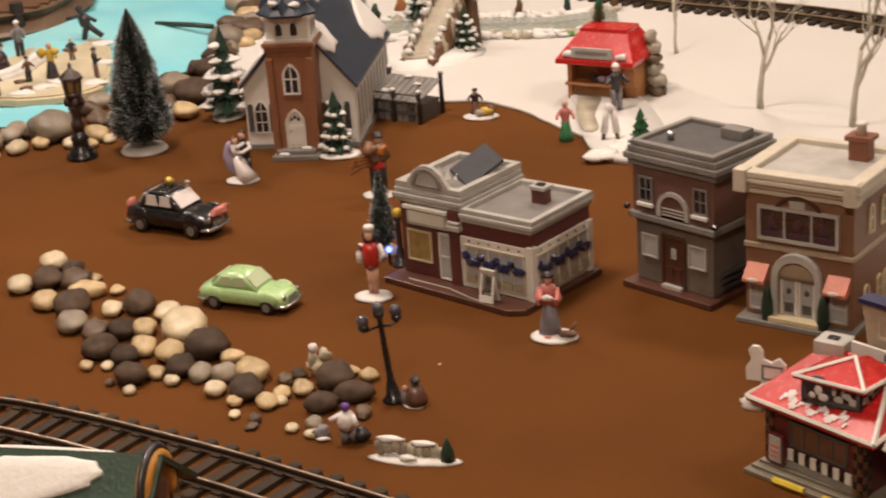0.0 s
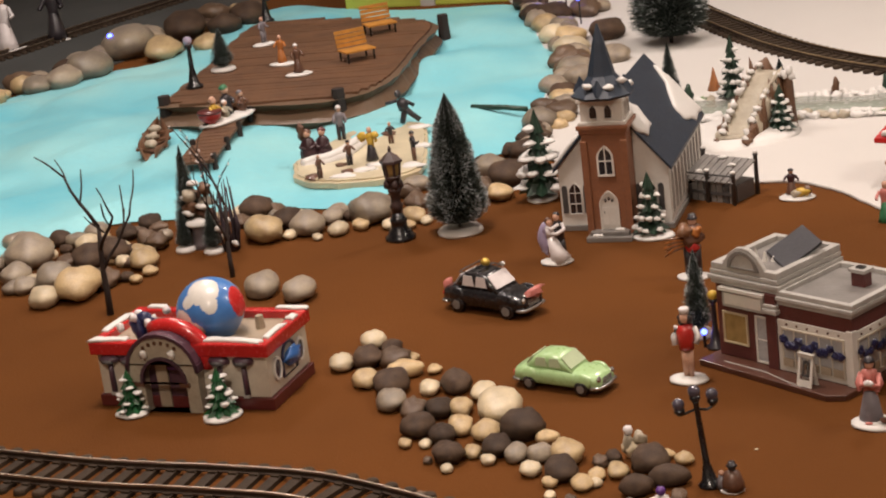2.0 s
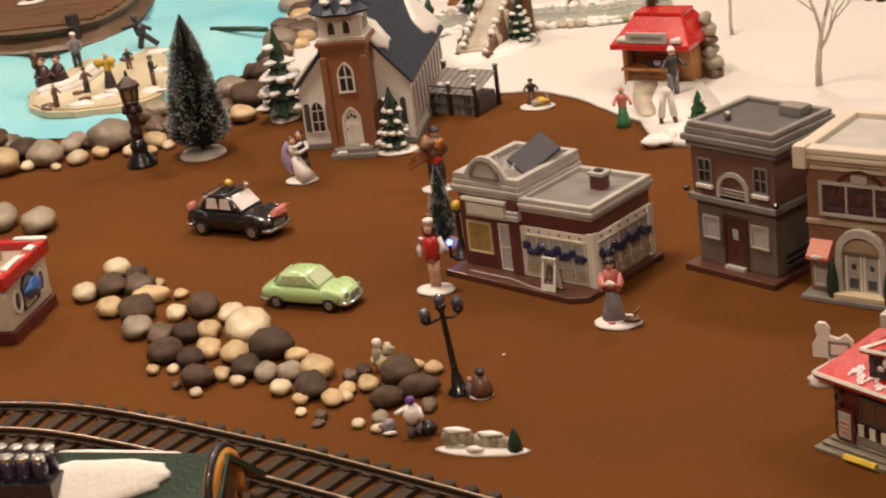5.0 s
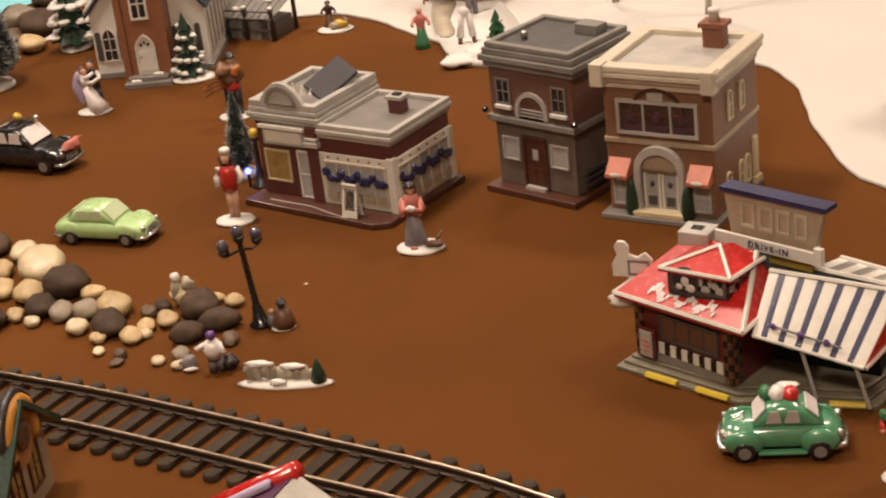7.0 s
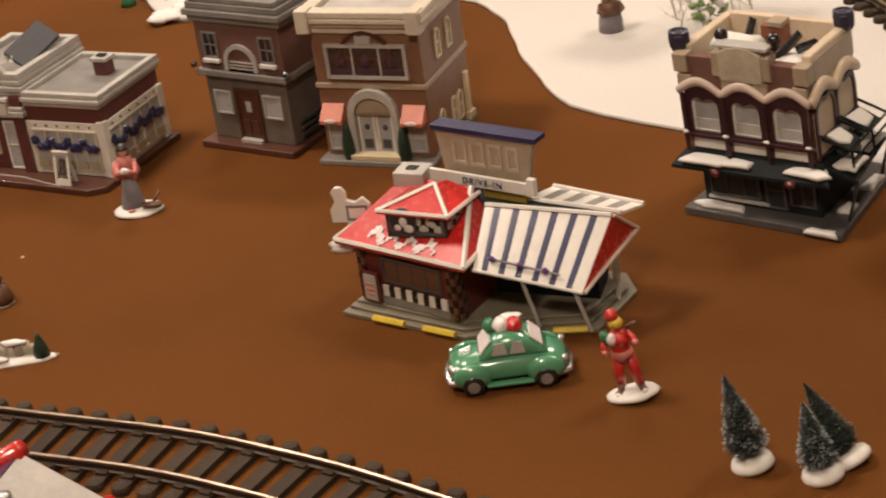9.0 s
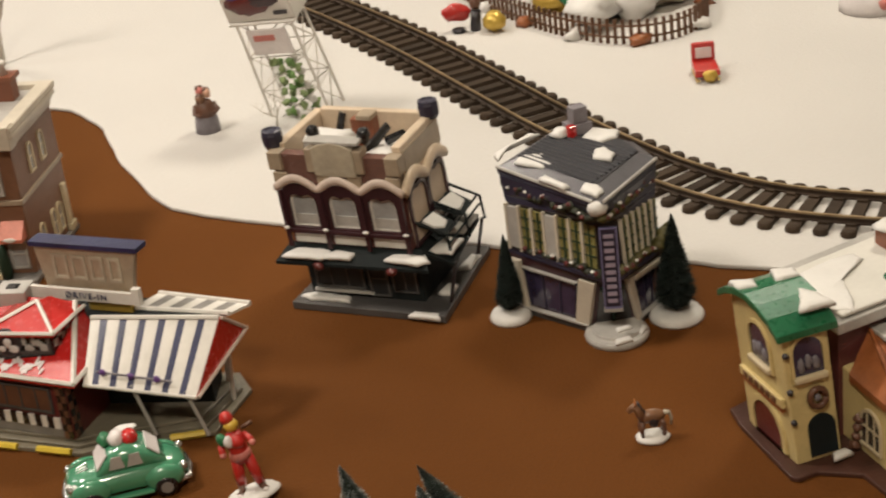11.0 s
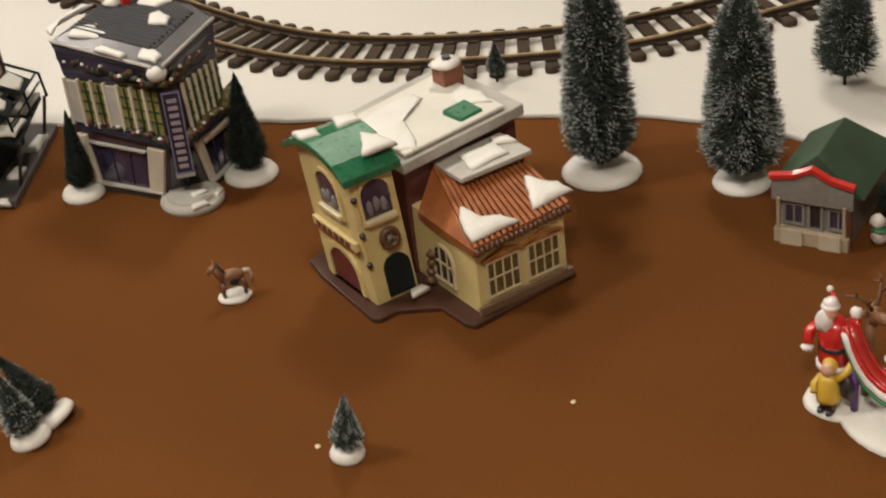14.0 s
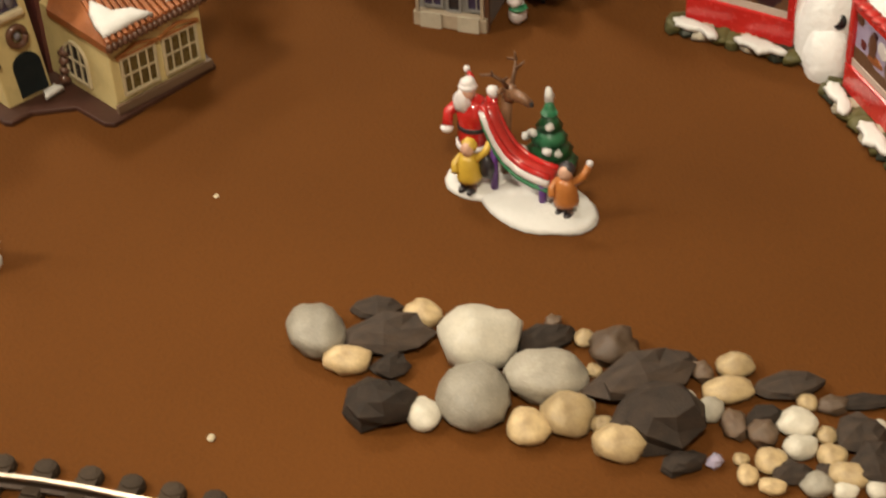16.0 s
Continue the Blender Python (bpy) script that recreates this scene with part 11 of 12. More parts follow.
for x, y, rz, c, l, h, hat, skirt, arms, lb in ((-0.748, 1.972, 20, "fig_grey", "fig_dark", 0.052, "fig_white", None, 0.1, "grey-coated figurine with a pale cap on the ice island"), (-0.722, 1.760, 60, "fig_brown", "fig_brown", 0.034, None, None, 0.3, "small brown figurine crouching on the ice island"), (-0.696, 1.822, 40, "fig_brown", "fig_dark", 0.036, "fig_dark", None, 0.5, "small brown figurine on the ice island"),
                                  (-0.668, 1.840, -10, "fig_yellow", "fig_dark", 0.049, None, "fig_dark", 0.5, "figurine with yellow top and dark skirt on the ice island"), (-0.604, 1.826, 120, "fig_dark", "fig_brown", 0.042, "fig_dark", None, 0.9, "dark figurine with outstretched arms on the ice island"), (-0.662, 1.930, 200, "fig_dark", "fig_brown", 0.032, None, None, 0.4, "small dark figurine on the ice island")):
    m = body(Mould(), h, 0, 0, 0, c, legs=l, hat=hat, skirt=skirt, arms=arms)
    if c == "fig_yellow":
        m.add("fig_yellow", blob, (-0.010, -0.004, h * 0.74), (0.007, 0.005, 0.006), 3, 0.2, 10, 7).add("fig_yellow", blob, (0.009, -0.003, h * 0.78), (0.006, 0.005, 0.005), 5, 0.2, 10, 7)
    m.done("skater_figure", lb, x, y, rz, 0.0172, group="figures on the ice island")
m = Mould()
m.add("fig_dark", tube, [(0, 0, 0.014), (0.006, 0, 0.035)], 0.004, 7, 0.005).add("fig_dark", tube, [(0.028, 0, 0.018), (0.014, 0, 0.030), (0.008, 0, 0.036)], 0.004, 7, 0.005).add("fig_dark", lathe, 0.004, 0, [(0.007, 0.034), (0.010, 0.046), (0.004, 0.053)], 10).add("fig_dark", tube, [(-0.004, 0, 0.050), (-0.022, 0, 0.046)], 0.003, 6).add("fig_dark", tube, [(0.010, 0, 0.048), (0.020, 0.004, 0.040)], 0.003, 6).add("fig_dark", blob, (-0.002, 0, 0.060), (0.005, 0.005, 0.006), 1, 0.05)
m.done("skater_figure", "dark gliding skater figurine on the lake cloth", -0.672, 2.045, 0, 0.004)

# boats
def boat(x, y, rz, L, label):
    t = thing("rowing_boat", label, "toy boat", x, y, rz, 0.008)
    bm = BM()
    rows = []
    for k in range(9):
        s = k / 8
        w = L * 0.115 * math.sin(math.pi * min(1.0, 0.12 + 0.9 * s)) ** 0.7 if k < 8 else 0.001
        x0 = -L / 2 + L * s
        zt = 0.018 + 0.010 * abs(s - 0.45) ** 2 * 4
        rows.append([bm.verts.new(p) for p in ((x0, -w, zt), (x0, -w * 0.75, 0.006), (x0, 0, 0.0), (x0, w * 0.75, 0.006), (x0, w, zt), (x0, w * 0.85, zt), (x0, w * 0.6, 0.010), (x0, 0, 0.006), (x0, -w * 0.6, 0.010), (x0, -w * 0.85, zt))])
    for a, b in zip(rows, rows[1:]):
        for k in range(10):
            bm.faces.new([a[k], a[(k + 1) % 10], b[(k + 1) % 10], b[k]])
    bm.faces.new(rows[0][::-1])
    bm.faces.new(rows[-1])
    part("hull", bm, "wood", t, "brown wooden hull", smooth=True)
    for s in (-0.25, 0.0, 0.25):
        bm = BM()
        box(bm, L * s - 0.006, L * s + 0.006, -L * 0.12, L * 0.12, 0.013, 0.016)
        part("bench", bm, "wood", t)
        bm = BM()
        blob(bm, (L * s, 0.002, 0.020), (0.010, 0.010, 0.007), s * 9, 0.3, 9, 6)
        part("cargo", bm, "stone_path", t, "pale bundle", smooth=True)


boat(-1.066, 2.030, 106, 0.205, "brown wooden rowing boat with pale bundles on the lake")
t = thing("pier_figurine", "colourful moulded group with a red bowl on the pier end", "figurine group", -0.952, 2.060, 66, 0.0385)
t.scale = (0.72, 0.72, 0.62)
m = Mould()
m.add("snow", blob, (0, 0, 0.004), (0.078, 0.030, 0.010), 2, 0.10, 22, 8, 0.4)
member(m, "snow_base", t, "white snow base")
m = Mould()
m.add("fig_red", lathe, -0.054, 0.0, [(0.006, 0.006), (0.010, 0.009), (0.022, 0.020), (0.026, 0.034), (0.025, 0.040), (0.021, 0.038), (0.012, 0.030)], 18)
m.add("dark_red", lathe, -0.054, 0.0, [(0.0262, 0.034), (0.0278, 0.037), (0.0262, 0.041)], 18)
member(m, "red_bowl", t, "crimson bowl sleigh")
for x, y, k, c, hd, lb in ((-0.036, 0.004, 1.0, "fig_yellow", "skin", "yellow-coated small figure"), (0.010, 0.010, 1.25, "fig_dark", "fig_green", "dark-coated figure with a green hood"), (-0.012, -0.006, 0.8, "stone_path", "fig_white", "pale small figure"), (0.050, 0.004, 0.9, "fig_brown", "fig_grey", "brown-coated small figure")):
    m = Mould()
    m.add(c, lathe, x, y, [(0.011 * k, 0.010), (0.0118 * k, 0.020), (0.0085 * k, 0.036 * k), (0.0095 * k, 0.044 * k), (0.004 * k, 0.052 * k)], 12)
    for q in (-1, 1):
        m.add(c, tube, [(x + q * 0.009 * k, y, 0.045 * k), (x + q * 0.014 * k, y - 0.006, 0.036 * k), (x + q * 0.007 * k, y - 0.013, 0.034 * k)], 0.0036 * k, 8)
    m.add("skin", blob, (x, y - 0.001, 0.059 * k), (0.0070 * k, 0.0070 * k, 0.0085 * k), 2, 0.05, 10, 8).add(hd, blob, (x, y + 0.001, 0.064 * k), (0.0080 * k, 0.0078 * k, 0.0070 * k), 3, 0.08, 10, 8)
    member(m, "small_figure", t, lb)
# snow-flecked grotto between the slim shore trees
t = thing("shore_grotto", "grey moulded grotto post with a snowy ledge on the shore", "toy scenery", -0.816, 1.528)
bm = BM()
lathe(bm, 0, 0, [(0.012, 0), (0.0105, 0.008), (0.0095, 0.026), (0.012, 0.031)], 10)
part("post", bm, "fig_grey", t, "grey stone post", smooth=True)
bm = BM()
blob(bm, (0.002, -0.003, 0.034), (0.021, 0.013, 0.0055), 3, 0.15, 14, 8, 0.7)
part("snow_ledge", bm, "snow", t, "thick snowy ledge", smooth=True)
for k in range(7):
    bm = BM()
    a = k * 2.1
    blob(bm, (0.012 * math.cos(a), 0.006 + 0.008 * math.sin(a), 0.042 + 0.0055 * k), (0.012 - 0.0006 * k, 0.010, 0.0085), k * 1.3, 0.3, 10, 7)
    part("rock", bm, ("fig_brown", "stone_path", "wood", "rock_light")[k % 4], t, "rough brown rock", smooth=True)
for k, p in enumerate(((-0.008, -0.006, 0.048), (0.010, -0.004, 0.055), (0.0, 0.002, 0.084), (-0.012, 0.004, 0.066))):
    bm = BM()
    blob(bm, p, (0.0075, 0.006, 0.0038), k, 0.25, 10, 6)
    part("snow_cap", bm, "snow", t, smooth=True)
# bundle of upright dark twigs
t = thing("twig_bundle", "bundle of upright dark violet twigs flecked with snow on the shore", "twigs", -0.771, 1.511)
rt = random.Random(21)
for k in range(18):
    a, r = k * 2.4, 0.010 * math.sqrt(k / 18)
    hh = 0.102 * rt.uniform(0.62, 1.0) if k % 3 else 0.055
    bm = BM()
    tube(bm, [(r * math.cos(a), r * math.sin(a), 0.0), (r * 1.5 * math.cos(a), r * 1.5 * math.sin(a), hh * 0.45), (r * 1.2 * math.cos(a + 0.3), r * 1.2 * math.sin(a + 0.3), hh)], 0.0022, 6, 0.0006)
    part("twig", bm, "twig_violet", t, smooth=True)
for k in range(4):
    bm = BM()
    blob(bm, (0.010 * math.cos(k * 1.7), -0.011, 0.012 + 0.010 * k), (0.0045, 0.003, 0.004), k, 0.25, 9, 6)
    part("snow_fleck", bm, "snow", t, smooth=True)

# benches, lamp and figures on the boardwalk
for x, y, rz in ((-0.826, 2.39, 38), (-0.842, 2.62, 32)):
    t = thing("deck_bench", "orange slatted bench standing on the boardwalk", "bench", x, y, rz, 0.0512, "benches on the boardwalk", 0.66)
    for k in range(5):
        bm = BM()
        box(bm, -0.042, 0.042, -0.030 + 0.012 * k, -0.020 + 0.012 * k, 0.026, 0.030)
        part("seat_slat", bm, "bench_yellow", t)
    for k in range(4):
        bm = BM()
        box(bm, -0.042, 0.042, 0.028 + 0.003 * k, 0.031 + 0.003 * k, 0.034 + 0.011 * k, 0.043 + 0.011 * k)
        part("back_slat", bm, "bench_yellow", t)
    for s in (-0.036, 0.036):
        for q in (-0.026, 0.026):
            bm = BM()
            cyl(bm, s, q, 0.0, 0.028, 0.003, n=6)
            part("leg", bm, "black", t)


def street_lamp(x, y, h, label, z=0.0, heads=1, material="black", glass="globe_glass", r=0.003, lean=0.0, rz=0.0):
    t = thing("street_lamp", label, "toy lamp", x, y, rz, z)
    bm = BM()
    lathe(bm, 0, 0, [(r * 3.4, 0), (r * 3.4, r * 0.8), (r * 2.2, r * 1.6), (r * 1.5, r * 5), (r, r * 7), (r * 0.8, h * 0.86), (r * 1.1, h * 0.88)], 10)
    part("post", bm, material, t, smooth=True)
    spots = [(0, 0, h * 0.9)] if heads == 1 else [(0, 0, h * 0.94), (-0.014, 0.0, h * 0.82), (0.013, 0.004, h * 0.87)]
    for k, p in enumerate(spots):
        if heads > 1 and k:
            bm = BM()
            tube(bm, [(0, 0, h * 0.80), (p[0] * 0.6, p[1] * 0.6, h * 0.77), (p[0], p[1], p[2] - 0.006)], 0.0011, 6)
            part("arm", bm, material, t)
        bm = BM()
        lathe(bm, p[0], p[1], [(r * 0.6, p[2] - r * 2.2), (r * 1.6, p[2] - r), (r * 1.5, p[2])], 9)
        cup = part("cup", bm, material, t, smooth=True)
        bm = BM()
        blob(bm, (p[0], p[1], p[2] + r * 1.2), (r * 1.8,) * 3, 0, 0.0, 12, 8)
        part("globe", bm, glass, cup, "violet-grey glass globe", smooth=True)
    if lean:
        t.matrix_world = t.matrix_world @ pose(0, 0, 0, 0, lean, 0)
    return t


street_lamp(-1.077, 2.262, 0.082, "black single-globe lamp post on the boardwalk", 0.0512, 1, r=0.0045)
street_lamp(-1.19, 3.02, 0.16, "black single-globe lamp post behind the boardwalk", 0.02, 1, r=0.005)
street_lamp(-0.134, 0.814, 0.084, "black three-globe toy street lamp on brown cloth", 0.0, 3, "black", "globe_smoke", r=0.0029, lean=-5)
for k, (x, y, c) in enumerate(((-0.963, 2.397, "fig_orange"), (-0.905, 2.30, "fig_brown"), (-1.057, 2.593, "fig_grey"))):
    m = foot(Mould(), 0.024, 0.7, seed=k)
    body(m, 0.048, 0, 0, 0.005, c, skirt=c if k < 2 else None, legs="fig_grey", hat="fig_white" if k == 1 else None)
    m.done("deck_figure", "winter figurine on a white foot on the boardwalk", x, y, 30 * k, 0.0512, group="figures on the boardwalk")

# ornate dark lamp on the shore
t = thing("ornate_lamp", "dark bronze ornate lamp post with an amber lantern by the shore", "toy lamp", -0.555, 1.520)
bm = BM()
lathe(bm, 0, 0, [(0.019, 0), (0.0195, 0.004), (0.015, 0.007), (0.0145, 0.011), (0.0105, 0.014), (0.010, 0.022), (0.0115, 0.025), (0.008, 0.029), (0.006, 0.034)], 12)
part("foot", bm, "black", t, smooth=True)
bm = BM()
lathe(bm, 0, 0, [(0.006, 0.033), (0.0075, 0.040), (0.0085, 0.043), (0.006, 0.047), (0.0062, 0.058), (0.0085, 0.061), (0.0085, 0.064), (0.0058, 0.067), (0.0056, 0.074), (0.010, 0.078), (0.0105, 0.081)], 12)
part("stem", bm, "bronze_dark", t, smooth=True)
bm = BM()
lathe(bm, 0, 0, [(0.0072, 0.080), (0.0085, 0.084), (0.0105, 0.098), (0.010, 0.099)], 6)
ln = part("lantern", bm, "glass_amber", t)
for k in range(6):
    a = k * math.pi / 3
    bm = BM()
    tube(bm, [(0.0088 * math.cos(a), 0.0088 * math.sin(a), 0.081), (0.0110 * math.cos(a), 0.0110 * math.sin(a), 0.099)], 0.0018, 5)
    part("mullion", bm, "bronze_dark", ln)
bm = BM()
lathe(bm, 0, 0, [(0.0145, 0.0975), (0.014, 0.1005), (0.007, 0.107), (0.002, 0.111), (0.0025, 0.114), (0.0005, 0.118)], 6)
part("lantern_cap", bm, "bronze_dark", ln)
for k in range(4):
    bm = BM()
    a = k * math.pi / 2 + 0.4
    blob(bm, (0.008 * math.cos(a), 0.008 * math.sin(a), 0.070), (0.0042, 0.0042, 0.006), k, 0.3, 8, 6)
    part("scroll", bm, "bronze_dark", t, smooth=True)

# tiny blue lights
for x, y, z in ((-1.46, 2.83, 0.05), (-0.60, 2.95, 0.05), (-0.50, 2.80, 0.055), (-0.545, 2.93, 0.055), (-0.158, 1.118, 0.016)):
    t = thing("blue_light", "tiny glowing blue string light among the stones", "string light", x, y, 0, z, "blue string lights")
    bm = BM()
    blob(bm, (0, 0, 0), (0.006 if y > 2 else 0.003,) * 3, 0, 0, 10, 8)
    part("bulb", bm, "led_blue", t, smooth=True)
    bm = BM()
    cyl(bm, 0, 0, -z, -0.003, 0.0015, n=6)
    part("wire", bm, "black", t)
street_lamp(-0.147, 1.116, 0.056, "dark toy lamp post with a yellow globe beside the cafe", 0.0, 1, "fig_dark", "fig_yellow", 0.0028)

# ---------------------------------------------------------------- things on the snow cloth
def path_base():
    m = Mould()
    m.add("snow", slab, [(p.x, p.y) for p in spline([(0.030, 1.655, 0), (0.040, 1.57, 0), (0.043, 1.47, 0), (0.062, 1.405, 0), (0.105, 1.385, 0), (0.135, 1.45, 0), (0.130, 1.56, 0), (0.105, 1.66, 0), (0.06, 1.69, 0), (0.030, 1.655, 0)], 0.012)[:-1]], 0.0, 0.008)
    m.add("stone_path", slab, [(p.x, p.y) for p in spline([(0.040, 1.635, 0), (0.036, 1.56, 0), (0.044, 1.49, 0), (0.060, 1.50, 0), (0.058, 1.56, 0), (0.068, 1.63, 0), (0.040, 1.635, 0)], 0.012)[:-1]], 0.008, 0.0095)
    for k in range(12):
        m.add("snow", blob, (0.050 + 0.0068 * k, 1.40 + 0.010 * math.sin(k * 2.0) + 0.004 * k, 0.006), (0.012, 0.010, 0.005), k, 0.2, 9, 6)
    m.done("snowy_path", "white moulded snow path with a stone walk before the stall", 0, 0, 0, 0.0, "toy scenery")


path_base()
m = Mould()
m.add("snow", blob, (0, 0, 0.0), (0.085, 0.085, 0.012), 3, 0.12, 24, 8, 0.2)
m.add("stone_path", slab, [(-0.022, -0.055), (0.022, -0.055), (0.022, -0.045), (-0.022, -0.045)], 0.006, 0.012)
m.done("snow_mound", "flat white snow mound under the stone slide", -0.165, 1.90, 0, 0.004, "toy scenery")
t = thing("stone_slide", "tan stone chute between snowy posts, descending to a white mound", "toy scenery", -0.150, 1.890, -13, 0.004)
bm = BM()
rows = []
for x, y, z, w in ((-0.004, -0.050, 0.006, 0.019), (-0.002, -0.030, 0.016, 0.0175), (0.001, -0.010, 0.032, 0.0175), (0.006, 0.010, 0.050, 0.017), (0.012, 0.028, 0.066, 0.0165), (0.018, 0.042, 0.075, 0.016), (0.023, 0.056, 0.079, 0.015)):
    rows.append([bm.verts.new((x + u, y, q)) for u, q in ((-w, z + 0.005), (-w * 0.8, z), (w * 0.8, z), (w, z + 0.005), (w, z - 0.008), (-w, z - 0.008))])
for a, b in zip(rows, rows[1:]):
    for k in range(6):
        bm.faces.new([a[k], a[(k + 1) % 6], b[(k + 1) % 6], b[k]])
bm.faces.new(rows[0])
bm.faces.new(rows[-1][::-1])
part("chute", bm, "stone_path", t, smooth=True)
rk = random.Random(8)
for k in range(13):
    f = k / 12
    for s in (-1, 1):
        x, y, z = 0.027 * f ** 1.5 - 0.004 + s * ((0.020 if s < 0 else 0.015) - 0.003 * f), -0.050 + 0.106 * f, 0.010 + (0.074 if s < 0 else 0.062) * min(1.0, f * 1.12)
        bm = BM()
        blob(bm, (x + s * 0.003, y, z * 0.5), (0.007, 0.008, z * 0.56), k + s, 0.25, 9, 7, 0.95)
        part("rock_side", bm, "wood" if rk.random() < 0.6 else "stone_path", t, smooth=True)
        if rk.random() < 0.75:
            bm = BM()
            blob(bm, (x, y, z * 1.03), (rk.uniform(0.004, 0.007), 0.006, rk.uniform(0.003, 0.006)), k - s, 0.3, 9, 6)
            part("snow_cap", bm, "snow", t, smooth=True)
bm = BM()
blob(bm, (0.008, 0.066, 0.045), (0.026, 0.014, 0.048), 5, 0.22, 14, 10, 0.95)
part("rock_top", bm, "wood", t, "brown rock at the chute's head", smooth=True)
bm = BM()
lathe(bm, 0.046, 0.052, [(0.011, 0), (0.0085, 0.030), (0.007, 0.062), (0.006, 0.074), (0.001, 0.078)], 9)
st = part("stump", bm, "wood", t, "dark brown stump", smooth=True)
for p in ((0.042, 0.047, 0.074), (0.048, 0.050, 0.078), (0.051, 0.052, 0.070)):
    bm = BM()
    blob(bm, p, (0.006, 0.006, 0.0065), p[0] * 300, 0.3, 9, 6)
    part("snow_cap", bm, "snow", st, smooth=True)

t = thing("stream_set", "long painted grey-green stream between snowy moulded banks", "toy scenery", 0, 0, 0, 0.004)
bed = spline([(-0.27, 2.05, 0), (-0.215, 2.048, 0), (-0.16, 2.040, 0), (-0.10, 2.030, 0), (-0.055, 2.030, 0), (0.007, 2.020, 0), (0.052, 2.026, 0), (0.11, 2.04, 0)], 0.012)
bm = BM()
rows = []
for k, p in enumerate(bed):
    w = 0.045 + 0.010 * math.sin(k * 0.5)
    rows.append([bm.verts.new((p.x, p.y + v * w, 0.005 if abs(v) < 1 else 0.0)) for v in (-1.0, -0.9, 0.9, 1.0)])
for a, b in zip(rows, rows[1:]):
    for k in range(3):
        bm.faces.new([a[k], b[k], b[k + 1], a[k + 1]])
part("stream", bm, "water_paint", t, "grey-green stream", smooth=True)
rk = random.Random(3)
for k, p in enumerate(bed):
    for s in (-1, 1):
        for j in range(2):
            bm = BM()
            blob(bm, (p.x + rk.uniform(-0.006, 0.006), p.y + s * (0.046 + 0.014 * j + rk.uniform(0, 0.006)), 0.003), (rk.uniform(0.006, 0.012), rk.uniform(0.005, 0.009), rk.uniform(0.003, 0.007)), k * s + j, 0.3, 9, 6, 0.7)
            part("bank", bm, "snow" if rk.random() < 0.68 else ("stone_path" if rk.random() < 0.7 else "garland_green"), t, smooth=True)
    if k % 6 == 2:
        bm = BM()
        blob(bm, (p.x, p.y + 0.062, 0.012), (0.006, 0.006, 0.014), k, 0.3, 9, 6)
        part("bush", bm, "dark_green" if k % 4 else "wood", t, smooth=True)
m = Mould()
m.add("wood_orange", lathe, 0, 0, [(0.011, 0), (0.006, 0.014), (0.002, 0.030), (0.0005, 0.036)], 8)
m.done("toy_cone", "small orange-brown cone tree on snow", -0.213, 2.18, 0, 0.004, "toy tree")

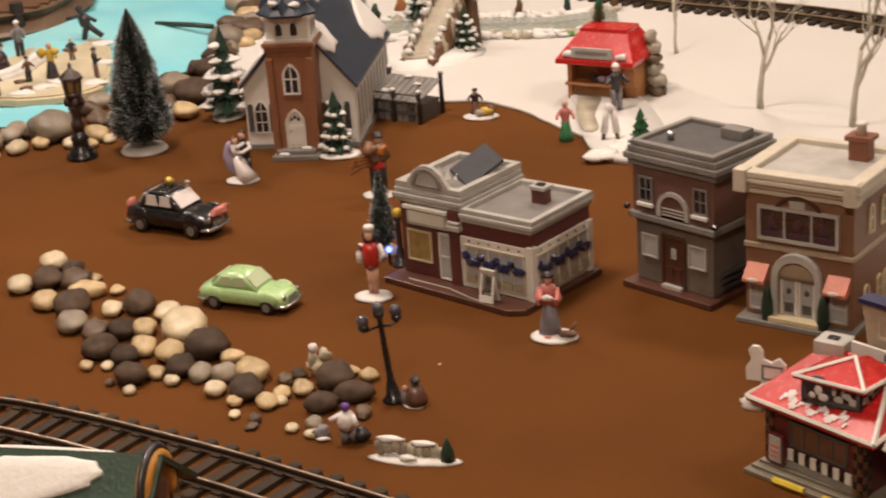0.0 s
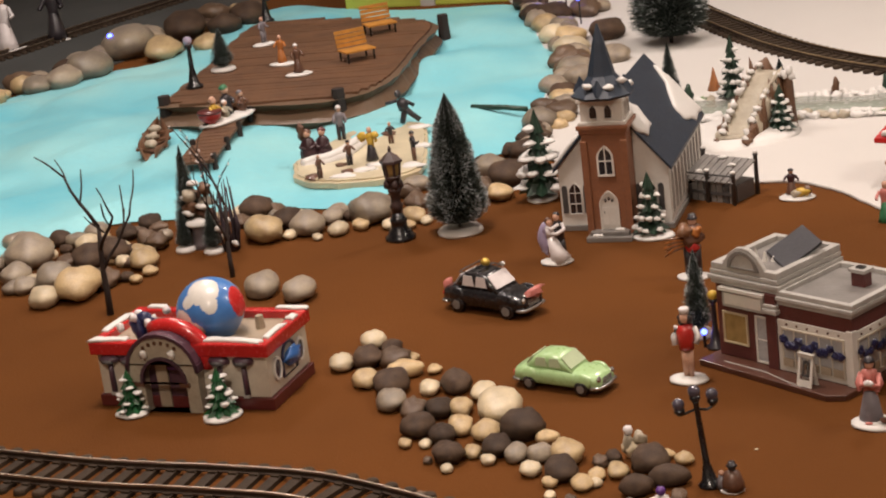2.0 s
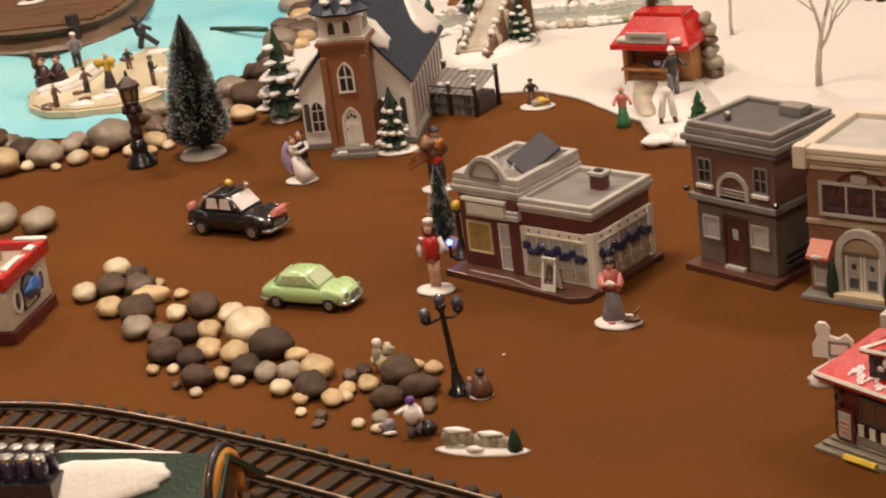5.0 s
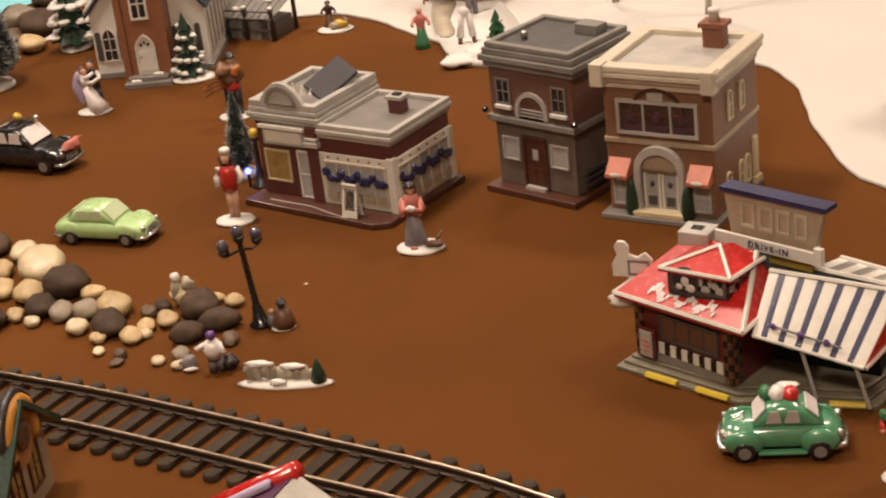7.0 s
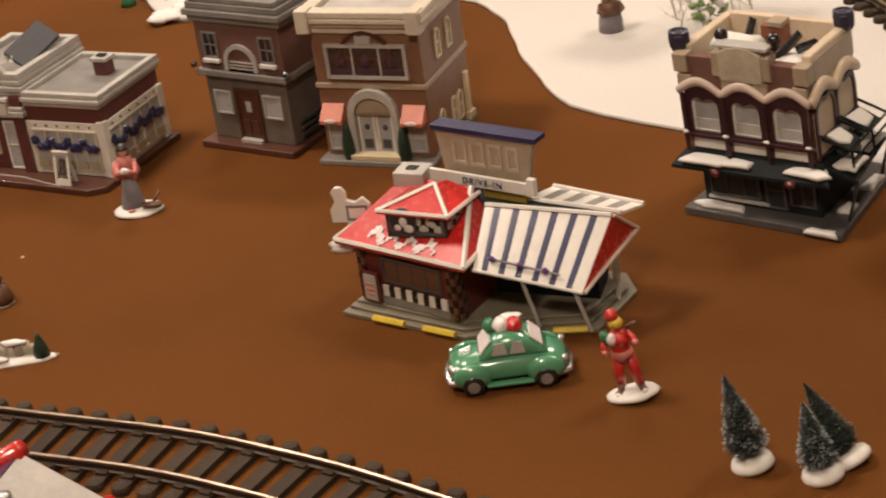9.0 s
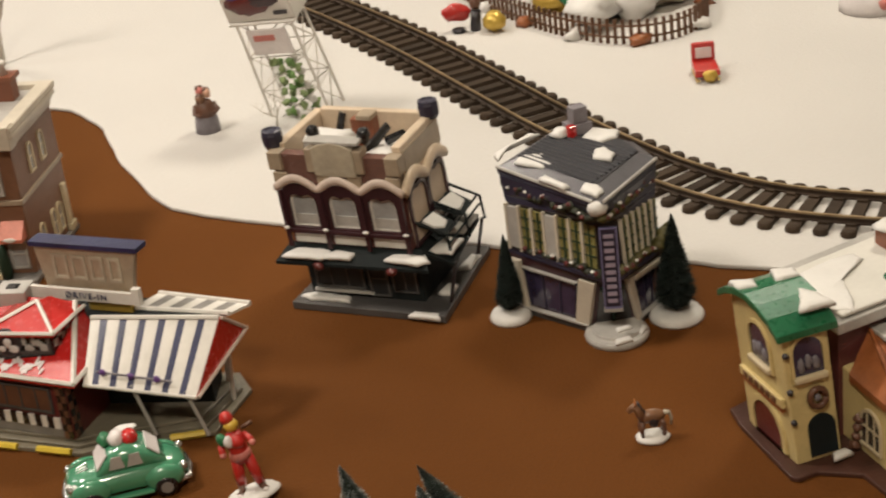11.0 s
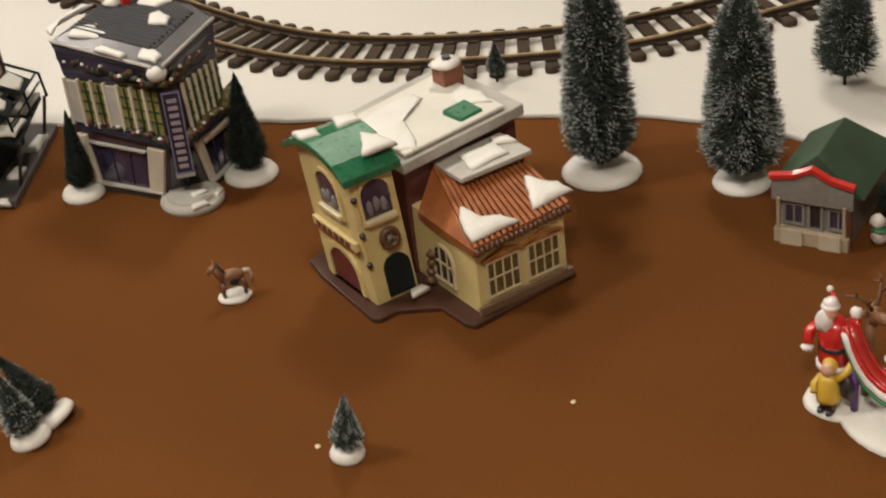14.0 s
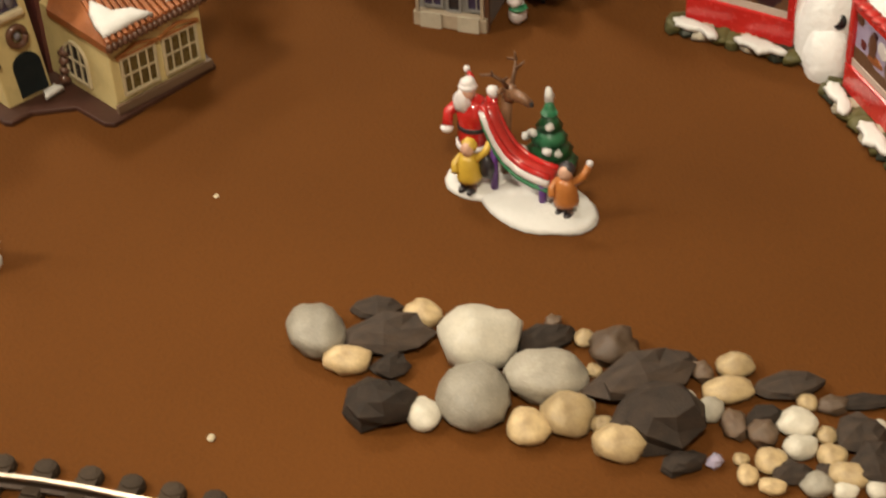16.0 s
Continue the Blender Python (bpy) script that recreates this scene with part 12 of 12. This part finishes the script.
# lattice tower: white legs and braces, box sign, plate, pale garland
def lattice_tower():
    t = thing("lattice_tower", "white lattice tower with a painted box sign and pale green garland", "toy tower", 0.5685, 1.093, -45, 0.004)
    t.matrix_world = pose(0.5685, 1.093, 0.004) @ Matrix.Rotation(radians(17), 4, Vector((0.447, -0.894, 0))) @ pose(0, 0, 0, 0, 0, -45)
    H, B0, B1, k7 = 0.117, 0.032, 0.029, 0.5
    for sx, sy in ((-1, -1), (1, -1), (1, 1), (-1, 1)):
        bm = BM()
        tube(bm, [(sx * B0, sy * B0 * k7, -0.002), (sx * B1, sy * B1 * k7, H)], 0.0014, 6)
        part("leg", bm, "white", t)
    for k in range(3):
        z0, z1 = H * k / 3, H * (k + 1) / 3
        a, b = B0 + (B1 - B0) * k / 3, B0 + (B1 - B0) * (k + 1) / 3
        for q in (-1, 1):
            for p0, p1 in (((-a, q * a * k7, z0), (b, q * b * k7, z1)), ((a, q * a * k7, z0), (-b, q * b * k7, z1)), ((-b, q * b * k7, z1), (b, q * b * k7, z1)), ((q * a, -a * k7, z0), (q * b, b * k7, z1)), ((q * b, -b * k7, z1), (q * b, b * k7, z1))):
                bm = BM()
                tube(bm, [p0, p1], 0.0007, 5)
                part("brace", bm, "white", t)
    bm = BM()
    box(bm, -0.035, 0.035, -0.019, 0.019, H, H + 0.0025)
    part("platform", bm, "white", t, bevel=0.0005)
    bm = BM()
    box(bm, -0.036, 0.036, -0.016, 0.016, H + 0.0025, H + 0.048)
    tk = part("box_sign", bm, "white", t, "white box sign", bevel=0.002)
    F = FRONT(-0.016)
    for nm, mt, c, r, q in (("emblem", "dark_red", (-0.006, H + 0.021, 0.0008), (0.021, 0.011, 0.0016), 3), ("emblem", "plum", (0.008, H + 0.026, 0.0012), (0.016, 0.008, 0.0018), 7), ("emblem", "fig_purple", (-0.020, H + 0.033, 0.0008), (0.009, 0.006, 0.0014), 5)):
        bm = BM()
        blob(bm, c, r, q, 0.2, 14, 8)
        part(nm, bm, mt, tk, "dark red and violet painted shape", smooth=True, at=F)
    bm = BM()
    panel(bm, rect(0.016, 0.030, H + 0.009, H + 0.013), 0.0, 0.0012)
    part("sign_bar", bm, "fig_dark", tk, "plain bar of unreadable writing", at=F)
    bm = BM()
    panel(bm, rect(-0.020, 0.022, H - 0.034, H - 0.006), 0.0, 0.0016)
    pl = part("name_plate", bm, "fig_white", t, "pale plate", at=FRONT(-0.017))
    bm = BM()
    panel(bm, rect(-0.014, 0.008, H - 0.018, H - 0.012), 0.0016, 0.0024)
    part("plate_bar", bm, "fig_pink", pl, "plain brownish bar of unreadable writing", at=FRONT(-0.017))
    rg = random.Random(4)
    for k in range(40):
        bm = BM()
        a, f = k * 2.4, k / 40
        blob(bm, (0.004 + (0.017 - 0.006 * f) * math.cos(a), -0.013 + 0.008 * math.sin(a), 0.004 + 0.070 * f), (rg.uniform(0.0028, 0.0046), 0.0036, rg.uniform(0.003, 0.0048)), k, 0.4, 8, 6)
        part("garland", bm, ("garland_pale", "snow", "garland_pale", "garland_green")[k % 4], t, smooth=True)


lattice_tower()


def fence():
    t = thing("ring_fence", "curved brown picket fence dusted with snow", "toy fence", 0, 0, 0, 0.004)
    pts = spline([(0.84, 1.40, 0), (0.842, 1.26, 0), (0.862, 1.12, 0), (0.90, 1.045, 0), (0.955, 1.025, 0), (1.01, 1.06, 0), (1.05, 1.16, 0), (1.06, 1.30, 0)], 0.0085)
    bm = BM()
    box(bm, -0.0016, 0.0016, -0.0012, 0.0012, 0, 0.026)
    v = bm.verts.new((0, -0.0012, 0.030))
    w = bm.verts.new((0, 0.0012, 0.030))
    pk = part("picket", bm, "wood", t)
    for k, p in enumerate(pts):
        ob = pk if k == 0 else new("picket", pk.data)
        ob.parent = t
        ob.matrix_local = pose(p.x, p.y, 0, 0, 0, 0)
    for z in (0.007, 0.019):
        bm = BM()
        tube(bm, [(p.x, p.y + 0.001, z) for p in pts[::2]], 0.0013, 5)
        part("fence_rail", bm, "wood", t)
    for k in range(0, len(pts), 9):
        bm = BM()
        p = pts[k]
        blob(bm, (p.x, p.y - 0.002, 0.004), (0.012, 0.008, 0.007), k, 0.3, 9, 6)
        part("fence_shrub", bm, "tile_orange" if k % 2 else "snow", t, smooth=True)


fence()
t = thing("garden_mound", "white and tan moulded garden heap inside the fence", "toy scenery", 0.955, 1.17)
for k in range(12):
    bm = BM()
    blob(bm, (0.05 * math.cos(k * 1.1), 0.06 * math.sin(k * 1.7), 0.012 + 0.004 * (k % 4)), (0.03, 0.026, 0.018), k, 0.3, 10, 7)
    part("lump", bm, ("snow", "stone_path", "fig_green", "snow", "gold")[k % 5], t, smooth=True)
# red sled and other toys
t = thing("red_sleigh", "small red sleigh with white trim and gold front on snow", "toy sleigh", 0.911, 0.911, -25, 0.004)
t.scale = (0.86, 0.86, 0.86)
bm = BM()
slab(bm, [(-0.014, -0.018), (0.014, -0.018), (0.013, 0.022), (-0.013, 0.022)], 0.006, 0.014)
part("seat", bm, "fig_red", t, bevel=0.0012)
bm = BM()
box(bm, -0.013, 0.013, 0.016, 0.022, 0.012, 0.034)
part("backrest", bm, "fig_red", t, bevel=0.001)
bm = BM()
box(bm, -0.009, 0.009, 0.0145, 0.0165, 0.017, 0.029)
part("back_panel", bm, "fig_white", t)
bm = BM()
blob(bm, (0.002, -0.022, 0.008), (0.008, 0.006, 0.007), 1, 0.15)
part("prow", bm, "gold", t, smooth=True)
for s in (-1, 1):
    bm = BM()
    tube(bm, [(s * 0.012, 0.024, 0.0012), (s * 0.012, -0.018, 0.0012), (s * 0.011, -0.027, 0.006)], 0.0012, 6)
    part("runner", bm, "gold", t)
m = Mould()
m.add("fig_red", blob, (-0.018, 0.006, 0.020), (0.015, 0.006, 0.010), 2, 0.2).add("fig_dark", tube, [(0.0, 0, 0.0), (0.002, 0, 0.022)], 0.006, 7).add("fig_brown", blob, (0.002, 0, 0.030), (0.006, 0.006, 0.007), 2, 0.1).add("gold", lathe, 0.020, -0.012, [(0.002, 0.0), (0.012, 0.006), (0.013, 0.014), (0.006, 0.022)], 12).add("fig_dark", lathe, -0.018, 0.0, [(0.007, 0.0), (0.007, 0.004)], 10)
m.done("cart_figure", "red cart with a small driver and a gold drum on snow", 0.803, 1.195, -20, 0.004)
m = Mould()
m.add("fig_white", lathe, 0, 0, [(0.035, 0.0), (0.034, 0.015), (0.020, 0.03), (0.004, 0.036)], 14).add("fig_pink", blob, (0.0, -0.03, 0.012), (0.014, 0.006, 0.008), 2, 0.2)
m.done("white_hut", "pale round hut on snow, seen at the far edge", 1.150, 0.965, 0, 0.004, "toy building")
# clear wire dome
t = thing("wire_dome", "translucent white wire dome lying on the snow cloth", "ornament", 1.165, 0.640, 0, 0.004)
for k in range(10):
    a = math.pi * k / 10
    bm = BM()
    tube(bm, [(0.060 * math.cos(a) * math.cos(b), 0.060 * math.sin(a) * math.cos(b), 0.055 * math.sin(b)) for b in [j * math.pi / 14 for j in range(15)]], 0.0012, 5)
    part("rib", bm, "white", t)
for z, r in ((0.002, 0.060), (0.025, 0.053), (0.043, 0.037)):
    bm = BM()
    tube(bm, [(r * math.cos(b), r * math.sin(b), z) for b in [j * math.pi / 14 for j in range(29)]], 0.0014, 5)
    part("hoop", bm, "white", t)

# red billboard with snowy foot
def billboard(label, x, y, rz, seed):
    """A red framed picture board with a ribbed top, standing on a mossy foot with jagged snow."""
    t = thing("red_billboard", label, "sign", x, y, rz)
    rb = random.Random(seed)
    bm = BM()
    box(bm, 0.0, 0.072, -0.004, 0.004, 0.006, 0.0245)
    part("board", bm, "red", t, "glossy red lower board", bevel=0.0012)
    for u, w, z0, z1 in ((0.0, 0.005, 0.0245, 0.066), (0.067, 0.005, 0.0245, 0.066), (0.005, 0.062, 0.061, 0.066)):
        bm = BM()
        box(bm, u, u + w, -0.004, 0.004, z0, z1)
        part("frame_bar", bm, "red", t, "glossy red frame bar", bevel=0.001)
    F = FRONT(-0.001)
    bm = BM()
    panel(bm, rect(0.0045, 0.0675, 0.024, 0.0615), -0.0035, 0.0)
    pp = part("picture", bm, "fig_lilac", t, "pale lilac painted picture", at=F)
    bm = BM()
    panel(bm, rect(0.005, 0.067, 0.0245, 0.0290), 0.0, 0.0012)
    part("picture_ledge", bm, "pale_stone_trim", pp, "pale ledge under the picture", at=F)
    bm = BM()
    panel(bm, [(0.005, 0.029), (0.067, 0.029), (0.067, 0.037), (0.054, 0.040), (0.044, 0.036), (0.030, 0.035), (0.018, 0.038), (0.005, 0.037)], 0.0, 0.0004)
    part("picture_ground", bm, "wood", pp, "brown painted ground", at=F)
    for u, v, w, h, mt in ((0.009, 0.057, 0.004, 0.004, "fig_brown"), (0.025, 0.047, 0.0045, 0.009, "fig_brown"), (0.027, 0.055, 0.0025, 0.0025, "plum"), (0.046, 0.042, 0.0075, 0.010, "fig_brown"), (0.052, 0.035, 0.008, 0.006, "plum"), (0.057, 0.053, 0.0026, 0.004, "plum"), (0.064, 0.046, 0.0028, 0.007, "fig_brown"), (0.014, 0.043, 0.003, 0.003, "dark_red"), (0.030, 0.040, 0.008, 0.003, "tile_orange"), (0.058, 0.042, 0.004, 0.004, "stone_path"), (0.036, 0.050, 0.006, 0.005, "fig_white")):
        bm = BM()
        blob(bm, (u + rb.uniform(-0.001, 0.001), v, 0.0005), (w, h, 0.0006), rb.random() * 9, 0.22, 12, 6)
        part("picture_shape", bm, mt, pp, "plain painted shape", at=F)
    for k in range(9):
        bm = BM()
        blob(bm, (0.004 + 0.008 * k, -0.001, 0.0665), (0.0048, 0.0045, 0.0014), k, 0.15, 9, 6)
        part("top_trim", bm, "fig_red", t, smooth=True)
    for k in range(9):
        bm = BM()
        blob(bm, (-0.004 + 0.0102 * k, -0.006 + rb.uniform(-0.001, 0.001), 0.003), (0.0085, 0.0105, rb.uniform(0.0045, 0.006)), k + seed, 0.25, 12, 7, 0.5)
        part("moss_lump", bm, ("garland_olive", "garland_dark", "stone_path")[k % 3 if k % 4 else 0], t, "olive mossy foot", smooth=True)
    for o in ([(-0.006, -0.009), (-0.001, -0.015), (0.008, -0.0165), (0.016, -0.0150), (0.024, -0.0195), (0.029, -0.0165), (0.025, -0.010), (0.010, -0.006), (-0.002, -0.005)], [(0.037, -0.012), (0.042, -0.016), (0.050, -0.0165), (0.058, -0.0215), (0.063, -0.0160), (0.070, -0.0165), (0.074, -0.012), (0.060, -0.007), (0.042, -0.006)]):
        snow_patch(t, o, 0.0065, thick=0.0035)


billboard("red framed picture board on a mossy snowy foot by the cabin", 0.912, 0.041, -82, 4)
billboard("red framed picture board on a snowy foot beside cotton snow", 0.902, -0.079, -122, 9)
t = tagged(new("cotton_snow"), "fluffy white cotton wool heaped as snow behind the boards", "cotton wool", kind="stuff")
for k, (x, y, rx, ry, rz) in enumerate(((0.955, -0.035, 0.030, 0.024, 0.050), (0.930, -0.050, 0.018, 0.018, 0.042), (1.00, 0.0, 0.05, 0.05, 0.05), (0.99, -0.08, 0.05, 0.04, 0.05), (1.02, 0.075, 0.05, 0.04, 0.04), (0.985, 0.10, 0.03, 0.03, 0.03), (0.916, -0.057, 0.013, 0.013, 0.024))):
    bm = BM()
    blob(bm, (x, y, rz * 0.4), (rx * 1.15, ry * 1.15, rz), k, 0.05, 30, 18, 0.6)
    part("cotton_tuft", bm, "cotton", t, smooth=True)

m = Mould()
m.add("black", lathe, 0, 0, [(0.0050, 0.0), (0.0052, 0.0020), (0.0036, 0.0032)], 14)
m.done("plush_button", "black button on the white cotton snow", 0.917, -0.061, -70, 0.036, "button").matrix_world = pose(0.9175, -0.0605, 0.036, 62, 0, -66)

# ---------------------------------------------------------------- near things by the track
def station():
    t = thing("toy_station", "toy station with a snowy dark green roof and tan gabled end", "toy building", -0.352, 0.578, -10.4)
    W, D, H = 0.156, 0.085, 0.050
    bm = BM()
    box(bm, -W / 2, W / 2, -D / 2, D / 2, 0, H)
    part("wall", bm, "tan_wall", t, "tan wall", bevel=0.001)
    # ridge runs along x
    bm = BM()
    R = Matrix.Rotation(radians(90), 4, "Z")
    gable_roof(bm, -D / 2 - 0.010, D / 2 + 0.010, -W / 2 - 0.010, W / 2 + 0.006, H - 0.008, H + 0.034, 0.005)
    rf = part("roof", bm, "dark_green", t, "dark green shingle roof", at=R)
    bm = BM()
    out = [(-D / 2, H - 0.004), (D / 2, H - 0.004), (0, H + 0.032)]
    lo = [bm.verts.new((-W / 2, y, z)) for y, z in out]
    hi = [bm.verts.new((W / 2, y, z)) for y, z in out]
    bm.faces.new(lo)
    bm.faces.new(hi[::-1])
    for k in range(3):
        bm.faces.new([lo[k], hi[k], hi[(k + 1) % 3], lo[(k + 1) % 3]])
    part("gable", bm, "tile_orange", t, "orange gable")
    e, r = Vector((0, D / 2 + 0.010, H - 0.003)), Vector((0, 0, H + 0.039))
    for s in (-1, 1):
        up = (Vector((0, 0, H + 0.039)) - Vector((0, s * (D / 2 + 0.010), H - 0.003))).normalized()
        ax = Vector((-s, 0, 0))
        nz = ax.cross(up).normalized()
        Q = Matrix((ax, up, nz)).transposed().to_4x4()
        Q.translation = (0, s * (D / 2 + 0.010), H - 0.003)
        snow_patch(rf, [(-0.062, 0.000), (-0.036, 0.012), (0.000, 0.024), (0.042, 0.042), (0.050, 0.054), (0.036, 0.062), (-0.010, 0.062), (-0.050, 0.056), (-0.042, 0.036)], 0, Q, 0.004)
    # rack of glassy pots with silver lids standing at the roof's end
    bm = BM()
    box(bm, -0.092, -0.028, -0.036, -0.002, H - 0.010, H + 0.033)
    part("pot_rack", bm, "glass_dark", t, "dark glossy rack", bevel=0.001)
    for j in range(2):
        for k in range(5):
            x, y = -0.085 + 0.0118 * k, -0.027 + 0.0145 * j
            bm = BM()
            lathe(bm, x, y, [(0.0050, H + 0.028), (0.0054, H + 0.044), (0.0046, H + 0.047)], 14)
            pt = part("pot", bm, "glass_violet", t, "dark glassy pot", smooth=True)
            bm = BM()
            lathe(bm, x, y, [(0.0049, H + 0.047), (0.0051, H + 0.050), (0.0030, H + 0.0512)], 14)
            part("lid", bm, "chrome", pt, "silver lid")
    RR = RIGHT(W / 2)
    window(t, RR, -0.026, 0.014, 0.020, 0.032, "wood", "glass_amber", bars=(1, 1), t=0.002)
    window(t, RR, 0.006, 0.014, 0.020, 0.032, "wood", "glass_amber", bars=(1, 1), t=0.002)
    # rounded orange gable hood with a dark edge
    for nm, mt, r, q, lb in (("gable_hood", "bench_yellow", 0.0215, 0.0060, "orange rounded gable hood"), ("hood_edge", "fig_dark", 0.0275, 0.0028, "dark edge of the hood")):
        bm = BM()
        tube(bm, [(W / 2 + 0.002, r * math.cos(a), H + 0.012 + 1.1 * r * math.sin(a)) for a in [math.pi * (k - 2) / 12 for k in range(17)]], q, 8)
        part(nm, bm, mt, t, lb, smooth=True)
    bm = BM()
    panel(bm, [(0.020 * math.cos(a), H + 0.012 + 0.022 * math.sin(a)) for a in [k * math.pi / 10 for k in range(20)]], -0.004, 0.004)
    part("gable_disc", bm, "stall_wood", t, "orange gable disc", bevel=0.0008, at=RR)
    bm = BM()
    lathe(bm, 0, 0, [(0.010, 0.0), (0.010, 0.004), (0.006, 0.005)], 16)
    part("gable_clock", bm, "fig_brown", t, "round brown gable ornament", at=Matrix.Translation((W / 2 + 0.002, 0, H + 0.012)) @ Matrix.Rotation(radians(90), 4, "Y"))


station()


def kiosk():
    t = thing("toy_kiosk", "small kiosk with violet and grey roof slopes edged in bright red", "toy building", -0.102, 0.398, -28)
    D, H, L, R, Z = 0.066, 0.056, -0.058, 0.044, 0.086
    bm = BM()
    prof = [(L, 0.0), (R, 0.0), (R, H), (0.0, Z - 0.004), (L, 0.048)]
    lo, hi = [bm.verts.new((x, -D / 2, z)) for x, z in prof], [bm.verts.new((x, D / 2, z)) for x, z in prof]
    bm.faces.new(lo)
    bm.faces.new(hi[::-1])
    for k in range(5):
        bm.faces.new([lo[k], hi[k], hi[(k + 1) % 5], lo[(k + 1) % 5]])
    part("wall", bm, "kiosk_violet", t, "violet painted wall", bevel=0.001)
    y0, y1 = -D / 2 - 0.006, D / 2 + 0.006
    for nm, mt, lb, a, b in (("roof_slope", "mid_grey", "plain pale grey roof slope", (0.0005, Z), (R + 0.006, H)), ("roof_slope", "kiosk_violet", "dark violet roof slope", (-0.0005, Z), (L - 0.024, 0.0395))):
        bm = BM()
        quad_plate(bm, [(a[0], y0, a[1]), (b[0], y0, b[1]), (b[0], y1, b[1]), (a[0], y1, a[1])], 0.004)
        part(nm, bm, mt, t, lb, bevel=0.0008)
    for y in (y0, y1):
        bm = BM()
        tube(bm, [(L - 0.024, y, 0.042), (0.001, y, Z + 0.002)], 0.0062, 8)
        part("red_edge", bm, "red", t, "bright red roof edge", smooth=True)
    bm = BM()
    tube(bm, [(L - 0.020, y1 - 0.009, 0.0440), (-0.014, y1 - 0.009, Z - 0.004)], 0.0030, 8)
    part("lilac_band", bm, "fig_lilac", t, "lilac band under the edge", smooth=True)
    bm = BM()
    tube(bm, [(R + 0.006, y0, H + 0.001), (R + 0.006, y1, H + 0.001)], 0.0038, 8)
    part("red_edge", bm, "red", t, "bright red roof edge", smooth=True)
    bm = BM()
    lathe(bm, 0.014, -0.006, [(0.0042, H + 0.016), (0.0040, H + 0.029), (0.0048, H + 0.030), (0.0046, H + 0.034), (0.001, H + 0.035)], 10)
    part("roof_knob", bm, "chrome", t, smooth=True)


kiosk()
# small dark pebbles and white flecks lying on the brown cloth
rf = random.Random(11)
for x, y, c, r in ((-0.372, 0.800, "B", 0.006), (0.475, 0.222, "P", 0.0016), (0.602, 0.147, "P", 0.0015), (-0.100, 0.880, "P", 0.0014), (-0.245, 0.775, "B", 0.005), (0.465, 0.008, "P", 0.0020)):
    ob = new("stone", SHAPES[c, rf.randrange(5)])
    ob.matrix_world = pose(x, y, r * 0.4, 0, 0, rf.uniform(0, 90)) @ Matrix.Diagonal((r * 1.3, r, r * 0.5, 1))
    tagged(ob, "tiny stray pebble lying on the brown cloth", "stone", "stray pebbles")

# ---------------------------------------------------------------- far things beyond the lake
t = thing("yellow_green_house", "yellow-green toy house wall behind the boardwalk", "toy building", -0.88, 3.165, -10)
for a in ((-0.19, -0.012), (0.020, 0.19)):
    bm = BM()
    box(bm, a[0], a[1], 0, 0.10, 0.0, 0.12)
    part("wall", bm, "lime_wall", t, "yellow-green wall", bevel=0.002)
bm = BM()
box(bm, -0.012, 0.020, -0.004, 0.10, 0.0, 0.12)
part("door", bm, "mid_grey", t, "pale grey door")
bm = BM()
gable_roof(bm, -0.21, 0.21, -0.02, 0.12, 0.115, 0.20, 0.006)
part("roof", bm, "dark_red", t)
for x, y, c in ((-1.78, 3.02, "fig_white"), (-1.70, 3.10, "fig_dark")):
    m = foot(Mould(), 0.06 if c == "fig_white" else 0.03, 0.6)
    body(m, 0.12, 0, 0, 0.004, c, skirt=c, legs=c)
    m.done("far_figure", "figurine on a pale foot on the dark cloth", x, y, 0, 0.003)

# ---------------------------------------------------------------- ceiling lamps: unseen rims added above the area lights
for x, y in ((-0.55, 1.1), (0.35, 2.5), (1.50, 1.25), (-0.35, -0.75), (-1.25, 2.45)):
    t = thing("ceiling_lamp", "plain round rim added above an area light, out of view", "lamp", x, y, 0, 1.86, "ceiling lamps")
    bm = BM()
    lathe(bm, 0, 0, [(0.20, -0.035), (0.20, -0.02)], 28)
    part("rim", bm, "white", t)
